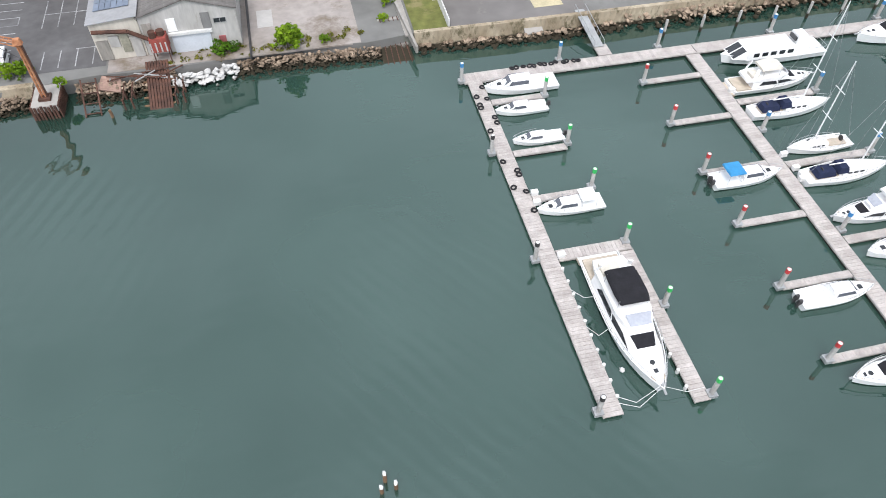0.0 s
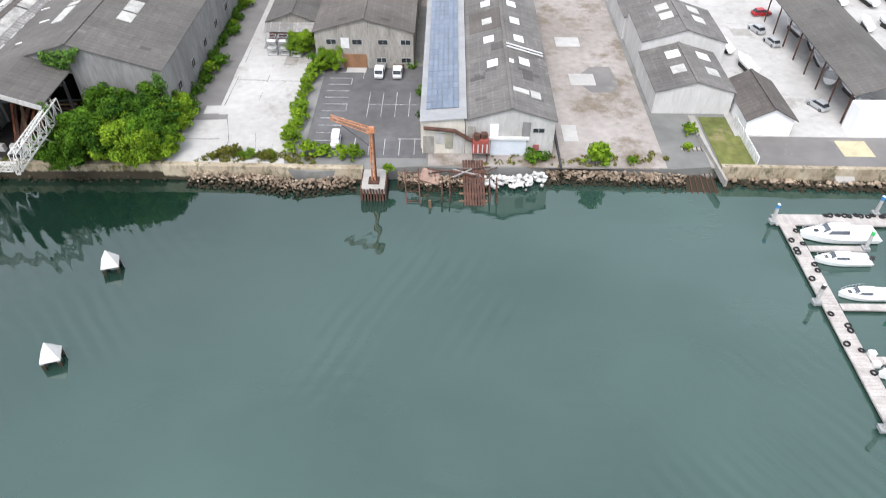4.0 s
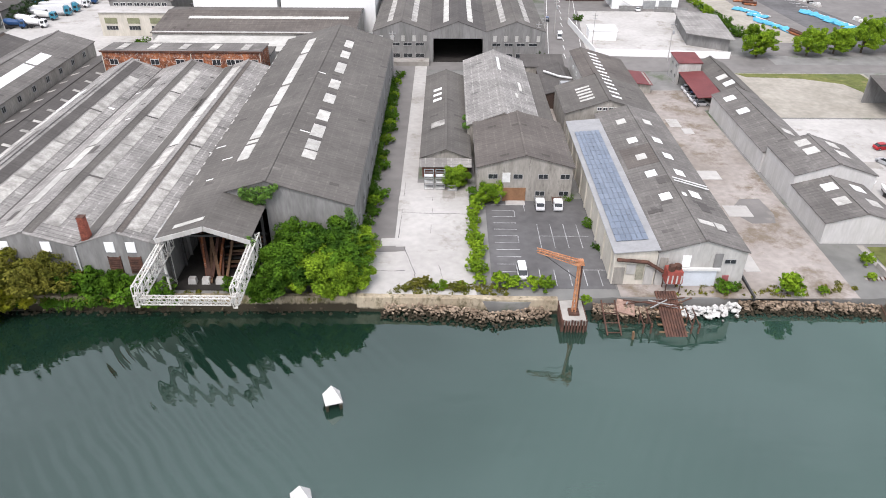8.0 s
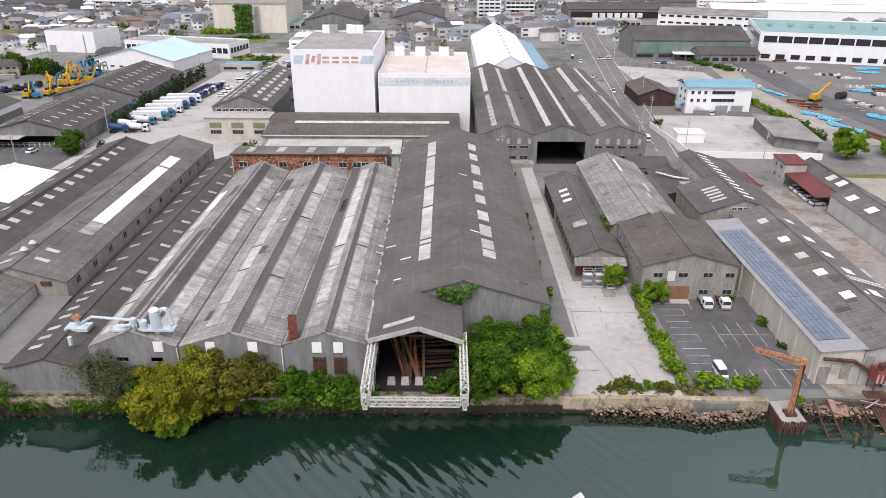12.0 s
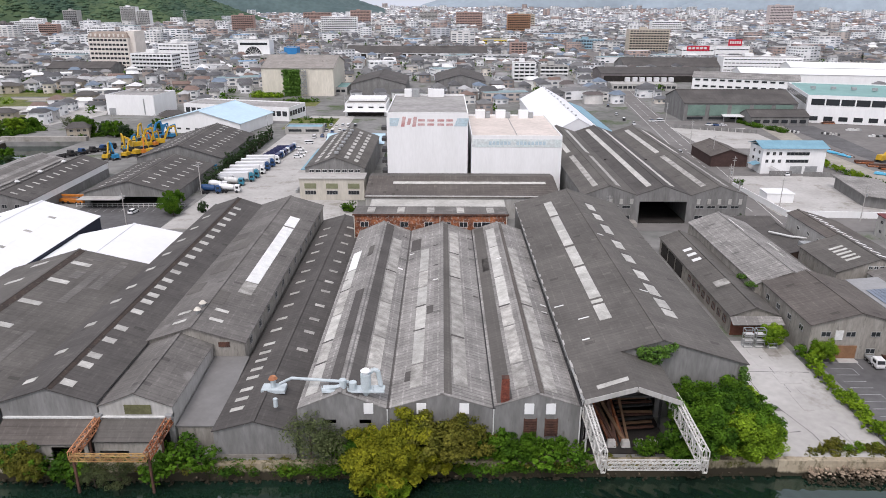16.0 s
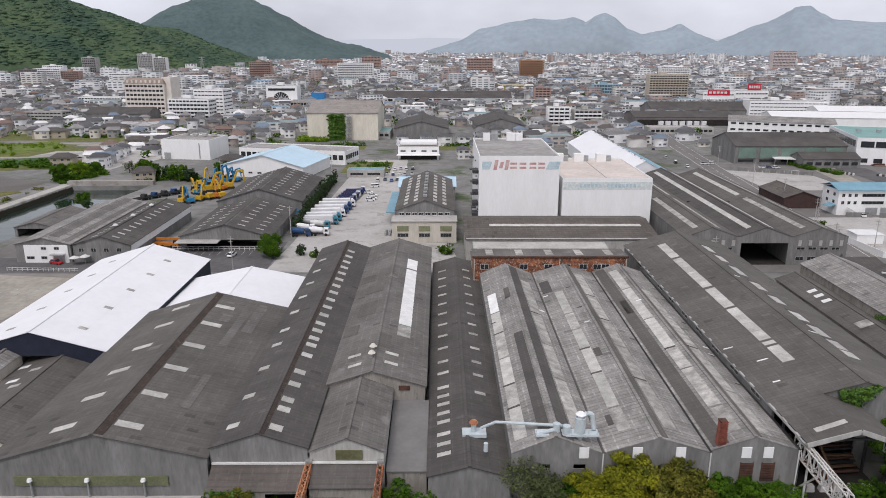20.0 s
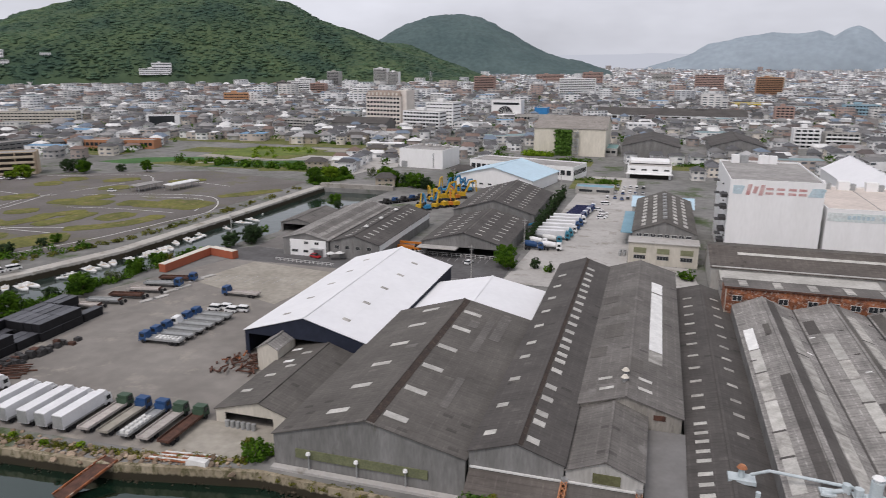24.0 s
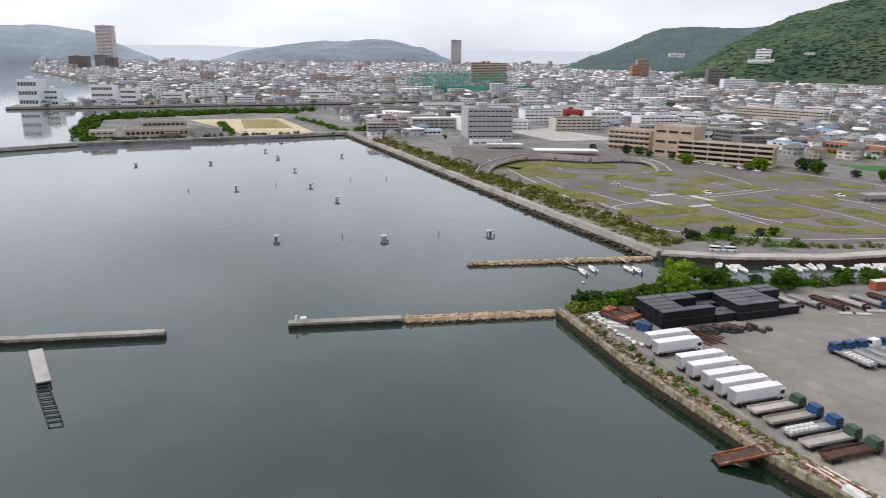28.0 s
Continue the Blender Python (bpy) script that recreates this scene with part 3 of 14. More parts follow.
# ---- building tools ----
class Mesh:
    """Collects faces of one mesh; every call adds loose solids or panels."""

    def __init__(self):
        self.v, self.f = [], []

    def add(self, verts, faces):
        k = len(self.v)
        self.v += [tuple(p) for p in verts]
        self.f += [tuple(i + k for i in q) for q in faces]
        return self

    def weld(self):
        """Joins corners that meet."""
        seen, to, v = {}, [], []
        for p in self.v:
            k = (round(p[0], 3), round(p[1], 3), round(p[2], 3))
            if k not in seen:
                seen[k] = len(v)
                v.append(p)
            to.append(seen[k])
        self.v, self.f = v, [tuple(to[i] for i in q) for q in self.f]
        return self

    def box(self, x0, x1, y0, y1, z0, z1):
        return self.add([(x0, y0, z0), (x1, y0, z0), (x1, y1, z0), (x0, y1, z0), (x0, y0, z1), (x1, y0, z1), (x1, y1, z1), (x0, y1, z1)],
                        [(0, 3, 2, 1), (4, 5, 6, 7), (0, 1, 5, 4), (1, 2, 6, 5), (2, 3, 7, 6), (3, 0, 4, 7)])

    def taper(self, x0, x1, y0, y1, z0, z1, dx, dy, sx=0.0, sy=0.0):
        """A box whose top is drawn in by dx, dy and shifted by sx, sy."""
        return self.add([(x0, y0, z0), (x1, y0, z0), (x1, y1, z0), (x0, y1, z0), (x0 + dx + sx, y0 + dy + sy, z1), (x1 - dx + sx, y0 + dy + sy, z1), (x1 - dx + sx, y1 - dy + sy, z1), (x0 + dx + sx, y1 - dy + sy, z1)],
                        [(0, 3, 2, 1), (4, 5, 6, 7), (0, 1, 5, 4), (1, 2, 6, 5), (2, 3, 7, 6), (3, 0, 4, 7)])

    def slab(self, a, b, c, d, t):
        """A plate of thickness t under the corners a, b, c, d (counter-clockwise seen from its face)."""
        a, b, c, d = (Vector(p) for p in (a, b, c, d))
        n = (b - a).cross(d - a).normalized() * t
        return self.add([a - n, b - n, c - n, d - n, a, b, c, d], [(0, 3, 2, 1), (4, 5, 6, 7), (0, 1, 5, 4), (1, 2, 6, 5), (2, 3, 7, 6), (3, 0, 4, 7)])

    def prism(self, pts, z0, z1):
        """An upright solid over the plan outline pts (counter-clockwise)."""
        n = len(pts)
        return self.add([(x, y, z0) for x, y in pts] + [(x, y, z1) for x, y in pts],
                        [tuple(reversed(range(n))), tuple(range(n, 2 * n))] + [(i, (i + 1) % n, n + (i + 1) % n, n + i) for i in range(n)])

    def bar(self, p, q, r, n=6, r2=None):
        """A round bar from p to q."""
        p, q = Vector(p), Vector(q)
        d = (q - p).normalized()
        u = d.orthogonal().normalized()
        w = d.cross(u)
        r2 = r if r2 is None else r2
        ring = [(math.cos(2 * math.pi * i / n), math.sin(2 * math.pi * i / n)) for i in range(n)]
        return self.add([p + (u * c + w * s) * r for c, s in ring] + [q + (u * c + w * s) * r2 for c, s in ring],
                        [tuple(reversed(range(n))), tuple(range(n, 2 * n))] + [(i, (i + 1) % n, n + (i + 1) % n, n + i) for i in range(n)])

    def beam(self, p, q, w, h):
        """A square-cut beam from p to q, w wide and h high."""
        p, q = Vector(p), Vector(q)
        d = (q - p).normalized()
        side = d.cross(Vector((0, 0, 1)))
        side = side.normalized() if side.length > 1e-4 else Vector((1, 0, 0))
        up = side.cross(d).normalized()
        s, u = side * w / 2, up * h / 2
        return self.add([p - s - u, p + s - u, p + s + u, p - s + u, q - s - u, q + s - u, q + s + u, q - s + u],
                        [(0, 1, 2, 3), (7, 6, 5, 4), (0, 4, 5, 1), (1, 5, 6, 2), (2, 6, 7, 3), (3, 7, 4, 0)])

    def lump(self, c, r, seed, rough=0.35, squash=0.7, sub=1):
        """An uneven stone or clod."""
        rnd = random.Random(seed)
        t = (1 + 5 ** 0.5) / 2
        vs = [Vector(p).normalized() for p in ((-1, t, 0), (1, t, 0), (-1, -t, 0), (1, -t, 0), (0, -1, t), (0, 1, t), (0, -1, -t), (0, 1, -t), (t, 0, -1), (t, 0, 1), (-t, 0, -1), (-t, 0, 1))]
        fs = [(0, 11, 5), (0, 5, 1), (0, 1, 7), (0, 7, 10), (0, 10, 11), (1, 5, 9), (5, 11, 4), (11, 10, 2), (10, 7, 6), (7, 1, 8), (3, 9, 4), (3, 4, 2), (3, 2, 6), (3, 6, 8), (3, 8, 9), (4, 9, 5), (2, 4, 11), (6, 2, 10), (8, 6, 7), (9, 8, 1)]
        sx, sy = rnd.uniform(0.75, 1.3), rnd.uniform(0.75, 1.3)
        out_v = []
        for p in vs:
            k = r * (1 + rnd.uniform(-rough, rough))
            out_v.append((c[0] + p.x * k * sx, c[1] + p.y * k * sy, c[2] + p.z * k * squash))
        return self.add(out_v, fs)

    def mesh(self, name, material=None, smooth=False):
        me = bpy.data.meshes.new(name)
        me.from_pydata(self.v, [], self.f)
        if material:
            for m in material if isinstance(material, (list, tuple)) else [material]:
                me.materials.append(m)
        if smooth:
            me.polygons.foreach_set("use_smooth", [True] * len(me.polygons))
        me.update()
        return me


def thing(name, label, category, group="", kind="", at=(0, 0, 0), turn=0):
    """An Empty that holds the parts of one thing."""
    ob = new(name)
    ob.empty_display_size = 0.5
    ob.matrix_world = pose(*at, 0, 0, turn)
    return tagged(ob, label, category, group, kind)


def part(name, mb, material, parent=None, label="", smooth=False):
    """Links a mesh as one object under a thing or a part; several parts may share one mesh."""
    me = mb if isinstance(mb, bpy.types.Mesh) else mb.mesh(name, material, smooth)
    ob = new(name, me)
    if parent is not None:
        ob.parent = parent
    if label:
        ob["label"] = label
    return ob


def whole(name, mb, material, label, category, group="", kind="", smooth=False):
    """A thing of one mesh."""
    return tagged(part(name, mb, material, None, "", smooth), label, category, group, kind)


def profile_z(prof, u):
    for (u0, z0), (u1, z1) in zip(prof, prof[1:]):
        if u0 <= u <= u1:
            return z0 + (z1 - z0) * (u - u0) / max(u1 - u0, 1e-6)
    return prof[-1][1]


def wall_strip(mb, origin, along, z0, prof, thick, openings=()):
    """An upright wall from origin along a plan direction; prof gives the top as (u, z); openings (u0, u1, z0, z1) go through. thick is measured to the left of the direction."""
    ax, ay = along
    nx, ny = -ay, ax
    cuts = sorted({u for u, _ in prof} | {u for o in openings for u in o[:2]})

    def solid(u0, u1, za0, za1, zb0, zb1):
        if max(za1 - za0, zb1 - zb0) < 1e-3:
            return
        pts = []
        for t in (0, thick):
            for u, lo, hi in ((u0, za0, za1), (u1, zb0, zb1)):
                x, y = origin[0] + ax * u + nx * t, origin[1] + ay * u + ny * t
                pts += [(x, y, lo), (x, y, hi)]
        mb.add(pts, [(0, 2, 3, 1), (5, 7, 6, 4), (0, 4, 6, 2), (1, 3, 7, 5), (0, 1, 5, 4), (2, 6, 7, 3)])

    for u0, u1 in zip(cuts, cuts[1:]):
        if u1 - u0 < 1e-4:
            continue
        um = (u0 + u1) / 2
        here = sorted((o[2], o[3]) for o in openings if o[0] <= um <= o[1])
        ta, tb = profile_z(prof, u0 + 1e-5), profile_z(prof, u1 - 1e-5)
        lo = z0
        for a, b in here:
            solid(u0, u1, lo, a, lo, a)
            lo = b
        solid(u0, u1, lo, ta, lo, tb)
    return mb


def roof_slope(mb, e0, e1, r0, r1, rnd, du=0.95, dv=1.75, skip=0.0):
    """A slope of lapped sheets from the eave e0-e1 up to the ridge r0-r1, each sheet a loose panel with a lip, over a solid deck."""
    e0, e1, r0, r1 = (Vector(p) for p in (e0, e1, r0, r1))
    n = (e1 - e0).cross(r0 - e0).normalized()
    if n.z < 0:
        n = -n
    nu, nv = max(1, round((e1 - e0).length / du)), max(1, round((r0 - e0).length / dv))
    flip = (e1 - e0).cross(r0 - e0).z < 0
    for j in range(nv):
        v0, v1 = j / nv, (j + 1) / nv
        for i in range(nu):
            u0, u1 = i / nu, (i + 1) / nu
            lift = 0.022 + rnd.uniform(0, 0.014)

            def at(u, v, h):
                return e0.lerp(e1, u).lerp(r0.lerp(r1, u), v) + n * h

            p = [at(u0, v0, lift), at(u1, v0, lift), at(u1, v1, 0.012), at(u0, v1, 0.012), at(u0, v0, 0), at(u1, v0, 0)]
            fs = [(0, 1, 2, 3), (4, 5, 1, 0)]
            if flip:
                fs = [tuple(reversed(q)) for q in fs]
            mb.add(p, fs)
    return n


def roof_deck(mb, e0, e1, r0, r1, t=0.14):
    e0, e1, r0, r1 = (Vector(p) for p in (e0, e1, r0, r1))
    if (e1 - e0).cross(r0 - e0).z > 0:
        mb.slab(e0, e1, r1, r0, t)
    else:
        mb.slab(e1, e0, r0, r1, t)


def window(parent, c, w, h, face, frame_mat=None, glass=None, bars=1):
    """A window set on a wall: face is 's', 'n', 'e' or 'w'; c is the middle on the wall's outer plane."""
    sx = {"s": (1, 0, 0, -1), "n": (1, 0, 0, 1), "e": (0, 1, 1, 0), "w": (0, 1, -1, 0)}[face]
    ux, uy, nx, ny = sx

    def panel(mb, u0, u1, z0, z1, d0, d1):
        xs = sorted((c[0] + ux * u0 + nx * d0, c[0] + ux * u1 + nx * d1))
        ys = sorted((c[1] + uy * u0 + ny * d0, c[1] + uy * u1 + ny * d1))
        mb.box(xs[0], xs[1], ys[0], ys[1], c[2] + z0, c[2] + z1)

    t = 0.09
    fr = Mesh()
    panel(fr, -w / 2, w / 2, -h / 2, -h / 2 + t, 0.0, 0.10)
    panel(fr, -w / 2, w / 2, h / 2 - t, h / 2, 0.0, 0.10)
    panel(fr, -w / 2, -w / 2 + t, -h / 2 + t, h / 2 - t, 0.0, 0.10)
    panel(fr, w / 2 - t, w / 2, -h / 2 + t, h / 2 - t, 0.0, 0.10)
    for k in range(bars):
        u = -w / 2 + w * (k + 1) / (bars + 1)
        panel(fr, u - 0.035, u + 0.035, -h / 2 + t, h / 2 - t, 0.0, 0.09)
    f = part("window", fr, frame_mat or FRAME_GREY, parent)
    gl = Mesh()
    panel(gl, -w / 2 + t, w / 2 - t, -h / 2 + t, h / 2 - t, 0.0, 0.04)
    part("pane", gl, glass or GLASS_DARK, f)
    return f


def gable_hall(name, label, x0, x1, y0, y1, z_e, z_r, roof, wall, ground=2.3, ridge=None, axis="y", over=0.5, z_e2=None, front=(), back=(), left=(), right=(), du=0.95, dv=1.75, category="building", seed=1, base=None, fascia=True):
    """A gabled hall; the ridge runs along axis. Openings go through the walls. Returns the thing and a function that gives a roof point from (u across, v along)."""
    rnd = random.Random(seed)
    t = thing(name, label, category)
    za, zb = z_e, z_e2 if z_e2 is not None else z_e
    lo = ground - 0.3
    mb = Mesh()
    th = 0.22
    if axis == "y":
        rx = (x0 + x1) / 2 if ridge is None else ridge
        prof = [(0, za - 0.16), (rx - x0, z_r - 0.16), (x1 - x0, zb - 0.16)]
        backp = [(0, zb - 0.16), (x1 - rx, z_r - 0.16), (x1 - x0, za - 0.16)]
        wall_strip(mb, (x0, y0), (1, 0), lo, prof, th, front)
        wall_strip(mb, (x1, y1), (-1, 0), lo, backp, th, back)
        wall_strip(mb, (x1, y0 + th), (0, 1), lo, [(0, zb - 0.16), (y1 - y0 - 2 * th, zb - 0.16)], th, right)
        wall_strip(mb, (x0, y1 - th), (0, -1), lo, [(0, za - 0.16), (y1 - y0 - 2 * th, za - 0.16)], th, left)
        ka, kb = (z_r - za) / (rx - x0), (z_r - zb) / (x1 - rx)
        oa, ob = (over if za == z_e else over), over
        slopes = (((x0 - oa, y0 - over, za - oa * ka), (x0 - oa, y1 + over, za - oa * ka), (rx, y0 - over, z_r), (rx, y1 + over, z_r)),
                  ((x1 + ob, y0 - over, zb - ob * kb), (x1 + ob, y1 + over, zb - ob * kb), (rx, y0 - over, z_r), (rx, y1 + over, z_r)))
        ridge_ends = ((rx, y0 - over, z_r), (rx, y1 + over, z_r))

        def roof_at(u, v):
            return (u, v, (za + (u - x0) * ka) if u < rx else (zb + (x1 - u) * kb))
    else:
        ry = (y0 + y1) / 2 if ridge is None else ridge
        wall_strip(mb, (x0, y0), (1, 0), lo, [(0, za - 0.16), (x1 - x0, za - 0.16)], th, front)
        wall_strip(mb, (x1, y1), (-1, 0), lo, [(0, zb - 0.16), (x1 - x0, zb - 0.16)], th, back)
        wall_strip(mb, (x1, y0 + th), (0, 1), lo, [(0, za - 0.16), (ry - y0 - th, z_r - 0.16), (y1 - y0 - 2 * th, zb - 0.16)], th, right)
        wall_strip(mb, (x0, y1 - th), (0, -1), lo, [(0, zb - 0.16), (y1 - ry - th, z_r - 0.16), (y1 - y0 - 2 * th, za - 0.16)], th, left)
        ka, kb = (z_r - za) / (ry - y0), (z_r - zb) / (y1 - ry)
        slopes = (((x0 - over, y0 - over, za - over * ka), (x1 + over, y0 - over, za - over * ka), (x0 - over, ry, z_r), (x1 + over, ry, z_r)),
                  ((x0 - over, y1 + over, zb - over * kb), (x1 + over, y1 + over, zb - over * kb), (x0 - over, ry, z_r), (x1 + over, ry, z_r)))
        ridge_ends = ((x0 - over, ry, z_r), (x1 + over, ry, z_r))

        def roof_at(u, v):
            return (u, v, (za + (v - y0) * ka) if v < ry else (zb + (y1 - v) * kb))
    part("wall", mb.weld(), wall, t)
    for e0, e1, r0, r1 in slopes:
        deck = Mesh()
        roof_deck(deck, e0, e1, r0, r1)
        d = part("roof_slope", deck, roof, t)
        sh = Mesh()
        roof_slope(sh, e0, e1, r0, r1, rnd, du, dv)
        tagged(part("roof_sheeting", sh, roof, d), kind="stuff")
    cap = Mesh()
    cap.beam((ridge_ends[0][0], ridge_ends[0][1], z_r + 0.05), (ridge_ends[1][0], ridge_ends[1][1], z_r + 0.05), 0.55, 0.16)
    part("ridge_cap", cap, roof, t)
    if base:
        bm_ = Mesh()
        bm_.box(x0 - 0.06, x1 + 0.06, y0 - 0.06, y1 + 0.06, lo, ground + 0.7)
        part("plinth", bm_, base, t)
    return t, roof_at


def panel_on(parent, roof_at, u0, u1, v0, v1, material, name="skylight", lift=0.09, label=""):
    """A flat sheet laid on a roof slope."""
    a, b, c, d = (Vector(roof_at(u, v)) + Vector((0, 0, lift)) for u, v in ((u0, v0), (u1, v0), (u1, v1), (u0, v1)))
    mb = Mesh()
    mb.slab(a, b, c, d, 0.05)
    return part(name, mb, material, parent, label)


def flat_block(name, label, x0, x1, y0, y1, z1, wall, roof, ground=2.3, rim=0.6, category="building", kind=""):
    """A flat-roofed block with a parapet."""
    t = thing(name, label, category, kind=kind)
    mb = Mesh()
    mb.box(x0, x1, y0, y1, ground - 0.3, z1 - rim)
    for a in ((x0, x1, y0, y0 + 0.3), (x0, x1, y1 - 0.3, y1), (x0, x0 + 0.3, y0 + 0.3, y1 - 0.3), (x1 - 0.3, x1, y0 + 0.3, y1 - 0.3)):
        mb.box(*a, z1 - rim, z1)
    part("wall", mb.weld(), wall, t)
    rb = Mesh()
    rb.box(x0 + 0.3, x1 - 0.3, y0 + 0.3, y1 - 0.3, z1 - rim, z1 - rim + 0.05)
    part("roof", rb, roof, t)
    return t


def lay(name, x0, x1, y0, y1, top, material, label, category, thick=0.25, kind="structure"):
    """A paved or planted area as a thin slab."""
    mb = Mesh()
    mb.box(x0, x1, y0, y1, top - thick, top)
    return whole(name, mb, material, label, category, kind=kind)


def lay_poly(name, pts, top, material, label, category, thick=0.25, kind="structure"):
    mb = Mesh()
    mb.prism(pts, top - thick, top)
    return whole(name, mb, material, label, category, kind=kind)


# plants: shared meshes of many small leaves round limbs
def leaf_cloud(seed, clumps, leaf, per, squash=0.8):
    """Leaves as small bent blades set over the outside of several clumps: (x, y, z, r)."""
    r = np.random.RandomState(seed)
    vs = []
    for cx, cy, cz, cr in clumps:
        k = max(20, int(per * cr * cr * r.uniform(0.55, 1.25)))
        lean = np.array([r.uniform(0.6, 1.5), r.uniform(0.6, 1.5), r.uniform(0.6, 1.3)])
        d = r.normal(size=(k, 3))
        d /= np.linalg.norm(d, axis=1)[:, None]
        rad = cr * (1.08 * r.rand(k, 1) ** 0.28 + 0.30 * r.rand(k, 1) ** 7)
        p = d * rad * lean * np.array([1, 1, squash]) + np.array([cx, cy, cz])
        nrm = d * 0.7 + r.normal(size=(k, 3)) * 0.6 + np.array([0, 0, 0.45])
        nrm /= np.linalg.norm(nrm, axis=1)[:, None]
        u = np.cross(nrm, r.normal(size=(k, 3)))
        u /= np.linalg.norm(u, axis=1)[:, None]
        w = np.cross(nrm, u)
        s = leaf * (0.5 + 1.1 * r.rand(k, 1) ** 1.5)
        quad = np.stack([p - u * s, p - w * s * 0.6 + nrm * s * 0.15, p + u * s, p + w * s * 0.6 + nrm * s * 0.15], axis=1)
        vs.append(quad.reshape(-1, 3))
    v = np.concatenate(vs)
    me = bpy.data.meshes.new("crown")
    nf = len(v) // 4
    me.vertices.add(len(v))
    me.vertices.foreach_set("co", v.astype(np.float32).ravel())
    me.loops.add(len(v))
    me.loops.foreach_set("vertex_index", np.arange(len(v), dtype=np.int32))
    me.polygons.add(nf)
    me.polygons.foreach_set("loop_start", np.arange(0, len(v), 4, dtype=np.int32))
    me.polygons.foreach_set("loop_total", np.full(nf, 4, dtype=np.int32))
    me.update()
    me.validate()
    return me


def crown_clumps(seed, h, r, n, low=0.35):
    rnd = random.Random(seed)
    out_c = [(0, 0, h * 0.62, r * 0.5)]
    for i in range(int(n * 2.6)):
        a = rnd.uniform(0, 6.283)
        z = rnd.uniform(low, 1.0)
        k = r * math.sqrt(max(0.08, 1 - (2 * (z - (low + 1) / 2) / (1.25 - low)) ** 2)) * rnd.uniform(0.35, 1.06)
        out_c.append((math.cos(a) * k, math.sin(a) * k, h * z * 0.93 * rnd.uniform(0.9, 1.08), r * rnd.uniform(0.09, 0.25)))
    return out_c


CROWNS = {}


def tree_mesh(kind_key, seed, h, r, n, leaf, per, low, material):
    me = leaf_cloud(seed, crown_clumps(seed, h, r, n, low), leaf, per)
    me.materials.append(material)
    tr = Mesh()
    rnd = random.Random(seed)
    tr.bar((0, 0, -0.3), (0.1, 0.05, h * 0.5), 0.035 * h, 8, 0.018 * h)
    for i in range(6):
        a = i * 1.05 + rnd.uniform(-0.3, 0.3)
        z = h * rnd.uniform(0.22, 0.48)
        tr.bar((0.05, 0.03, z), (math.cos(a) * r * 0.65, math.sin(a) * r * 0.65, z + h * rnd.uniform(0.2, 0.4)), 0.014 * h, 5, 0.005 * h)
    tm = tr.mesh("trunk", BARK)
    CROWNS[kind_key] = (me, tm, h, r)


def plant(kind_key, x, y, z=2.3, s=1.0, turn=0.0, name="tree", label="", category="tree", sz=None, group=""):
    """Sets a tree or bush of a kind at a place."""
    me, tm, h, r = CROWNS[kind_key]
    t = thing(name, label, category, group, at=(x, y, z), turn=turn)
    t.scale = (s, s, sz or s)
    part("crown", me, None, t)
    part("trunk", tm, None, t)
    return t

# ---- water, land and shores ----
from mathutils.geometry import tessellate_polygon

GZ = 2.3
sea = Mesh()
sea.add([(-4900, -4000, 0), (3500, -4000, 0), (3500, 4900, 0), (-4900, 4900, 0)], [(0, 1, 2, 3)])
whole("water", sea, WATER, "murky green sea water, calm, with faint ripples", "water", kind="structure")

# the land as one sheet, with the bay, the boat channel and the outer canal left open
coast = [(3400, 95.5), (52, 95.5), (18, 96), (10, 95), (-6, 96.5), (-14, 95), (-22, 94.5), (-30, 95), (-40, 94), (-46, 93.2), (-54, 94.2), (-62, 95.4), (-90, 94.8), (-130, 94.4), (-155, 93.6),
         (-200, 93.2), (-222, 94.0), (-247, 89.0), (-285, 86.5), (-322, 87.5), (-329, 100), (-331, 130), (-326, 160), (-316, 200), (-304, 244), (-293, 341),
         (-333, 340), (-338, 262), (-343, 200), (-352, 170), (-364, 146), (-434, 139), (-560, 129), (-766, 113), (-752, 40), (-745, -5), (-735, -92), (-800, -105), (-1000, -112), (-1008, 70), (-992, 112), (-1020, 185), (-1060, 320), (-1110, 420), (-1190, 420), (-1140, 208), (-1128, -11), (-1116, -110), (-1112, -222),
         (-1165, -222), (-1215, -120), (-1500, -110), (-1720, -190), (-2200, -330), (-2750, -520), (-4800, -900), (-4800, 4800), (3400, 4800)]
nc = len(coast)
tris = tessellate_polygon([[Vector((x, y, 0)) for x, y in coast]])
land = Mesh()
land.add([(x, y, GZ) for x, y in coast] + [(x, y, -2.0) for x, y in coast],
         [t if (Vector(coast[t[1]]) - Vector(coast[t[0]])).cross(Vector(coast[t[2]]) - Vector(coast[t[0]])) > 0 else tuple(reversed(t)) for t in tris] + [(i, (i + 1) % nc, nc + (i + 1) % nc, nc + i) for i in range(nc)])
me = land.mesh("ground", GROUND)
tagged(new("ground", me), "flat grey-green reclaimed land reaching to the hills", "ground", kind="structure")


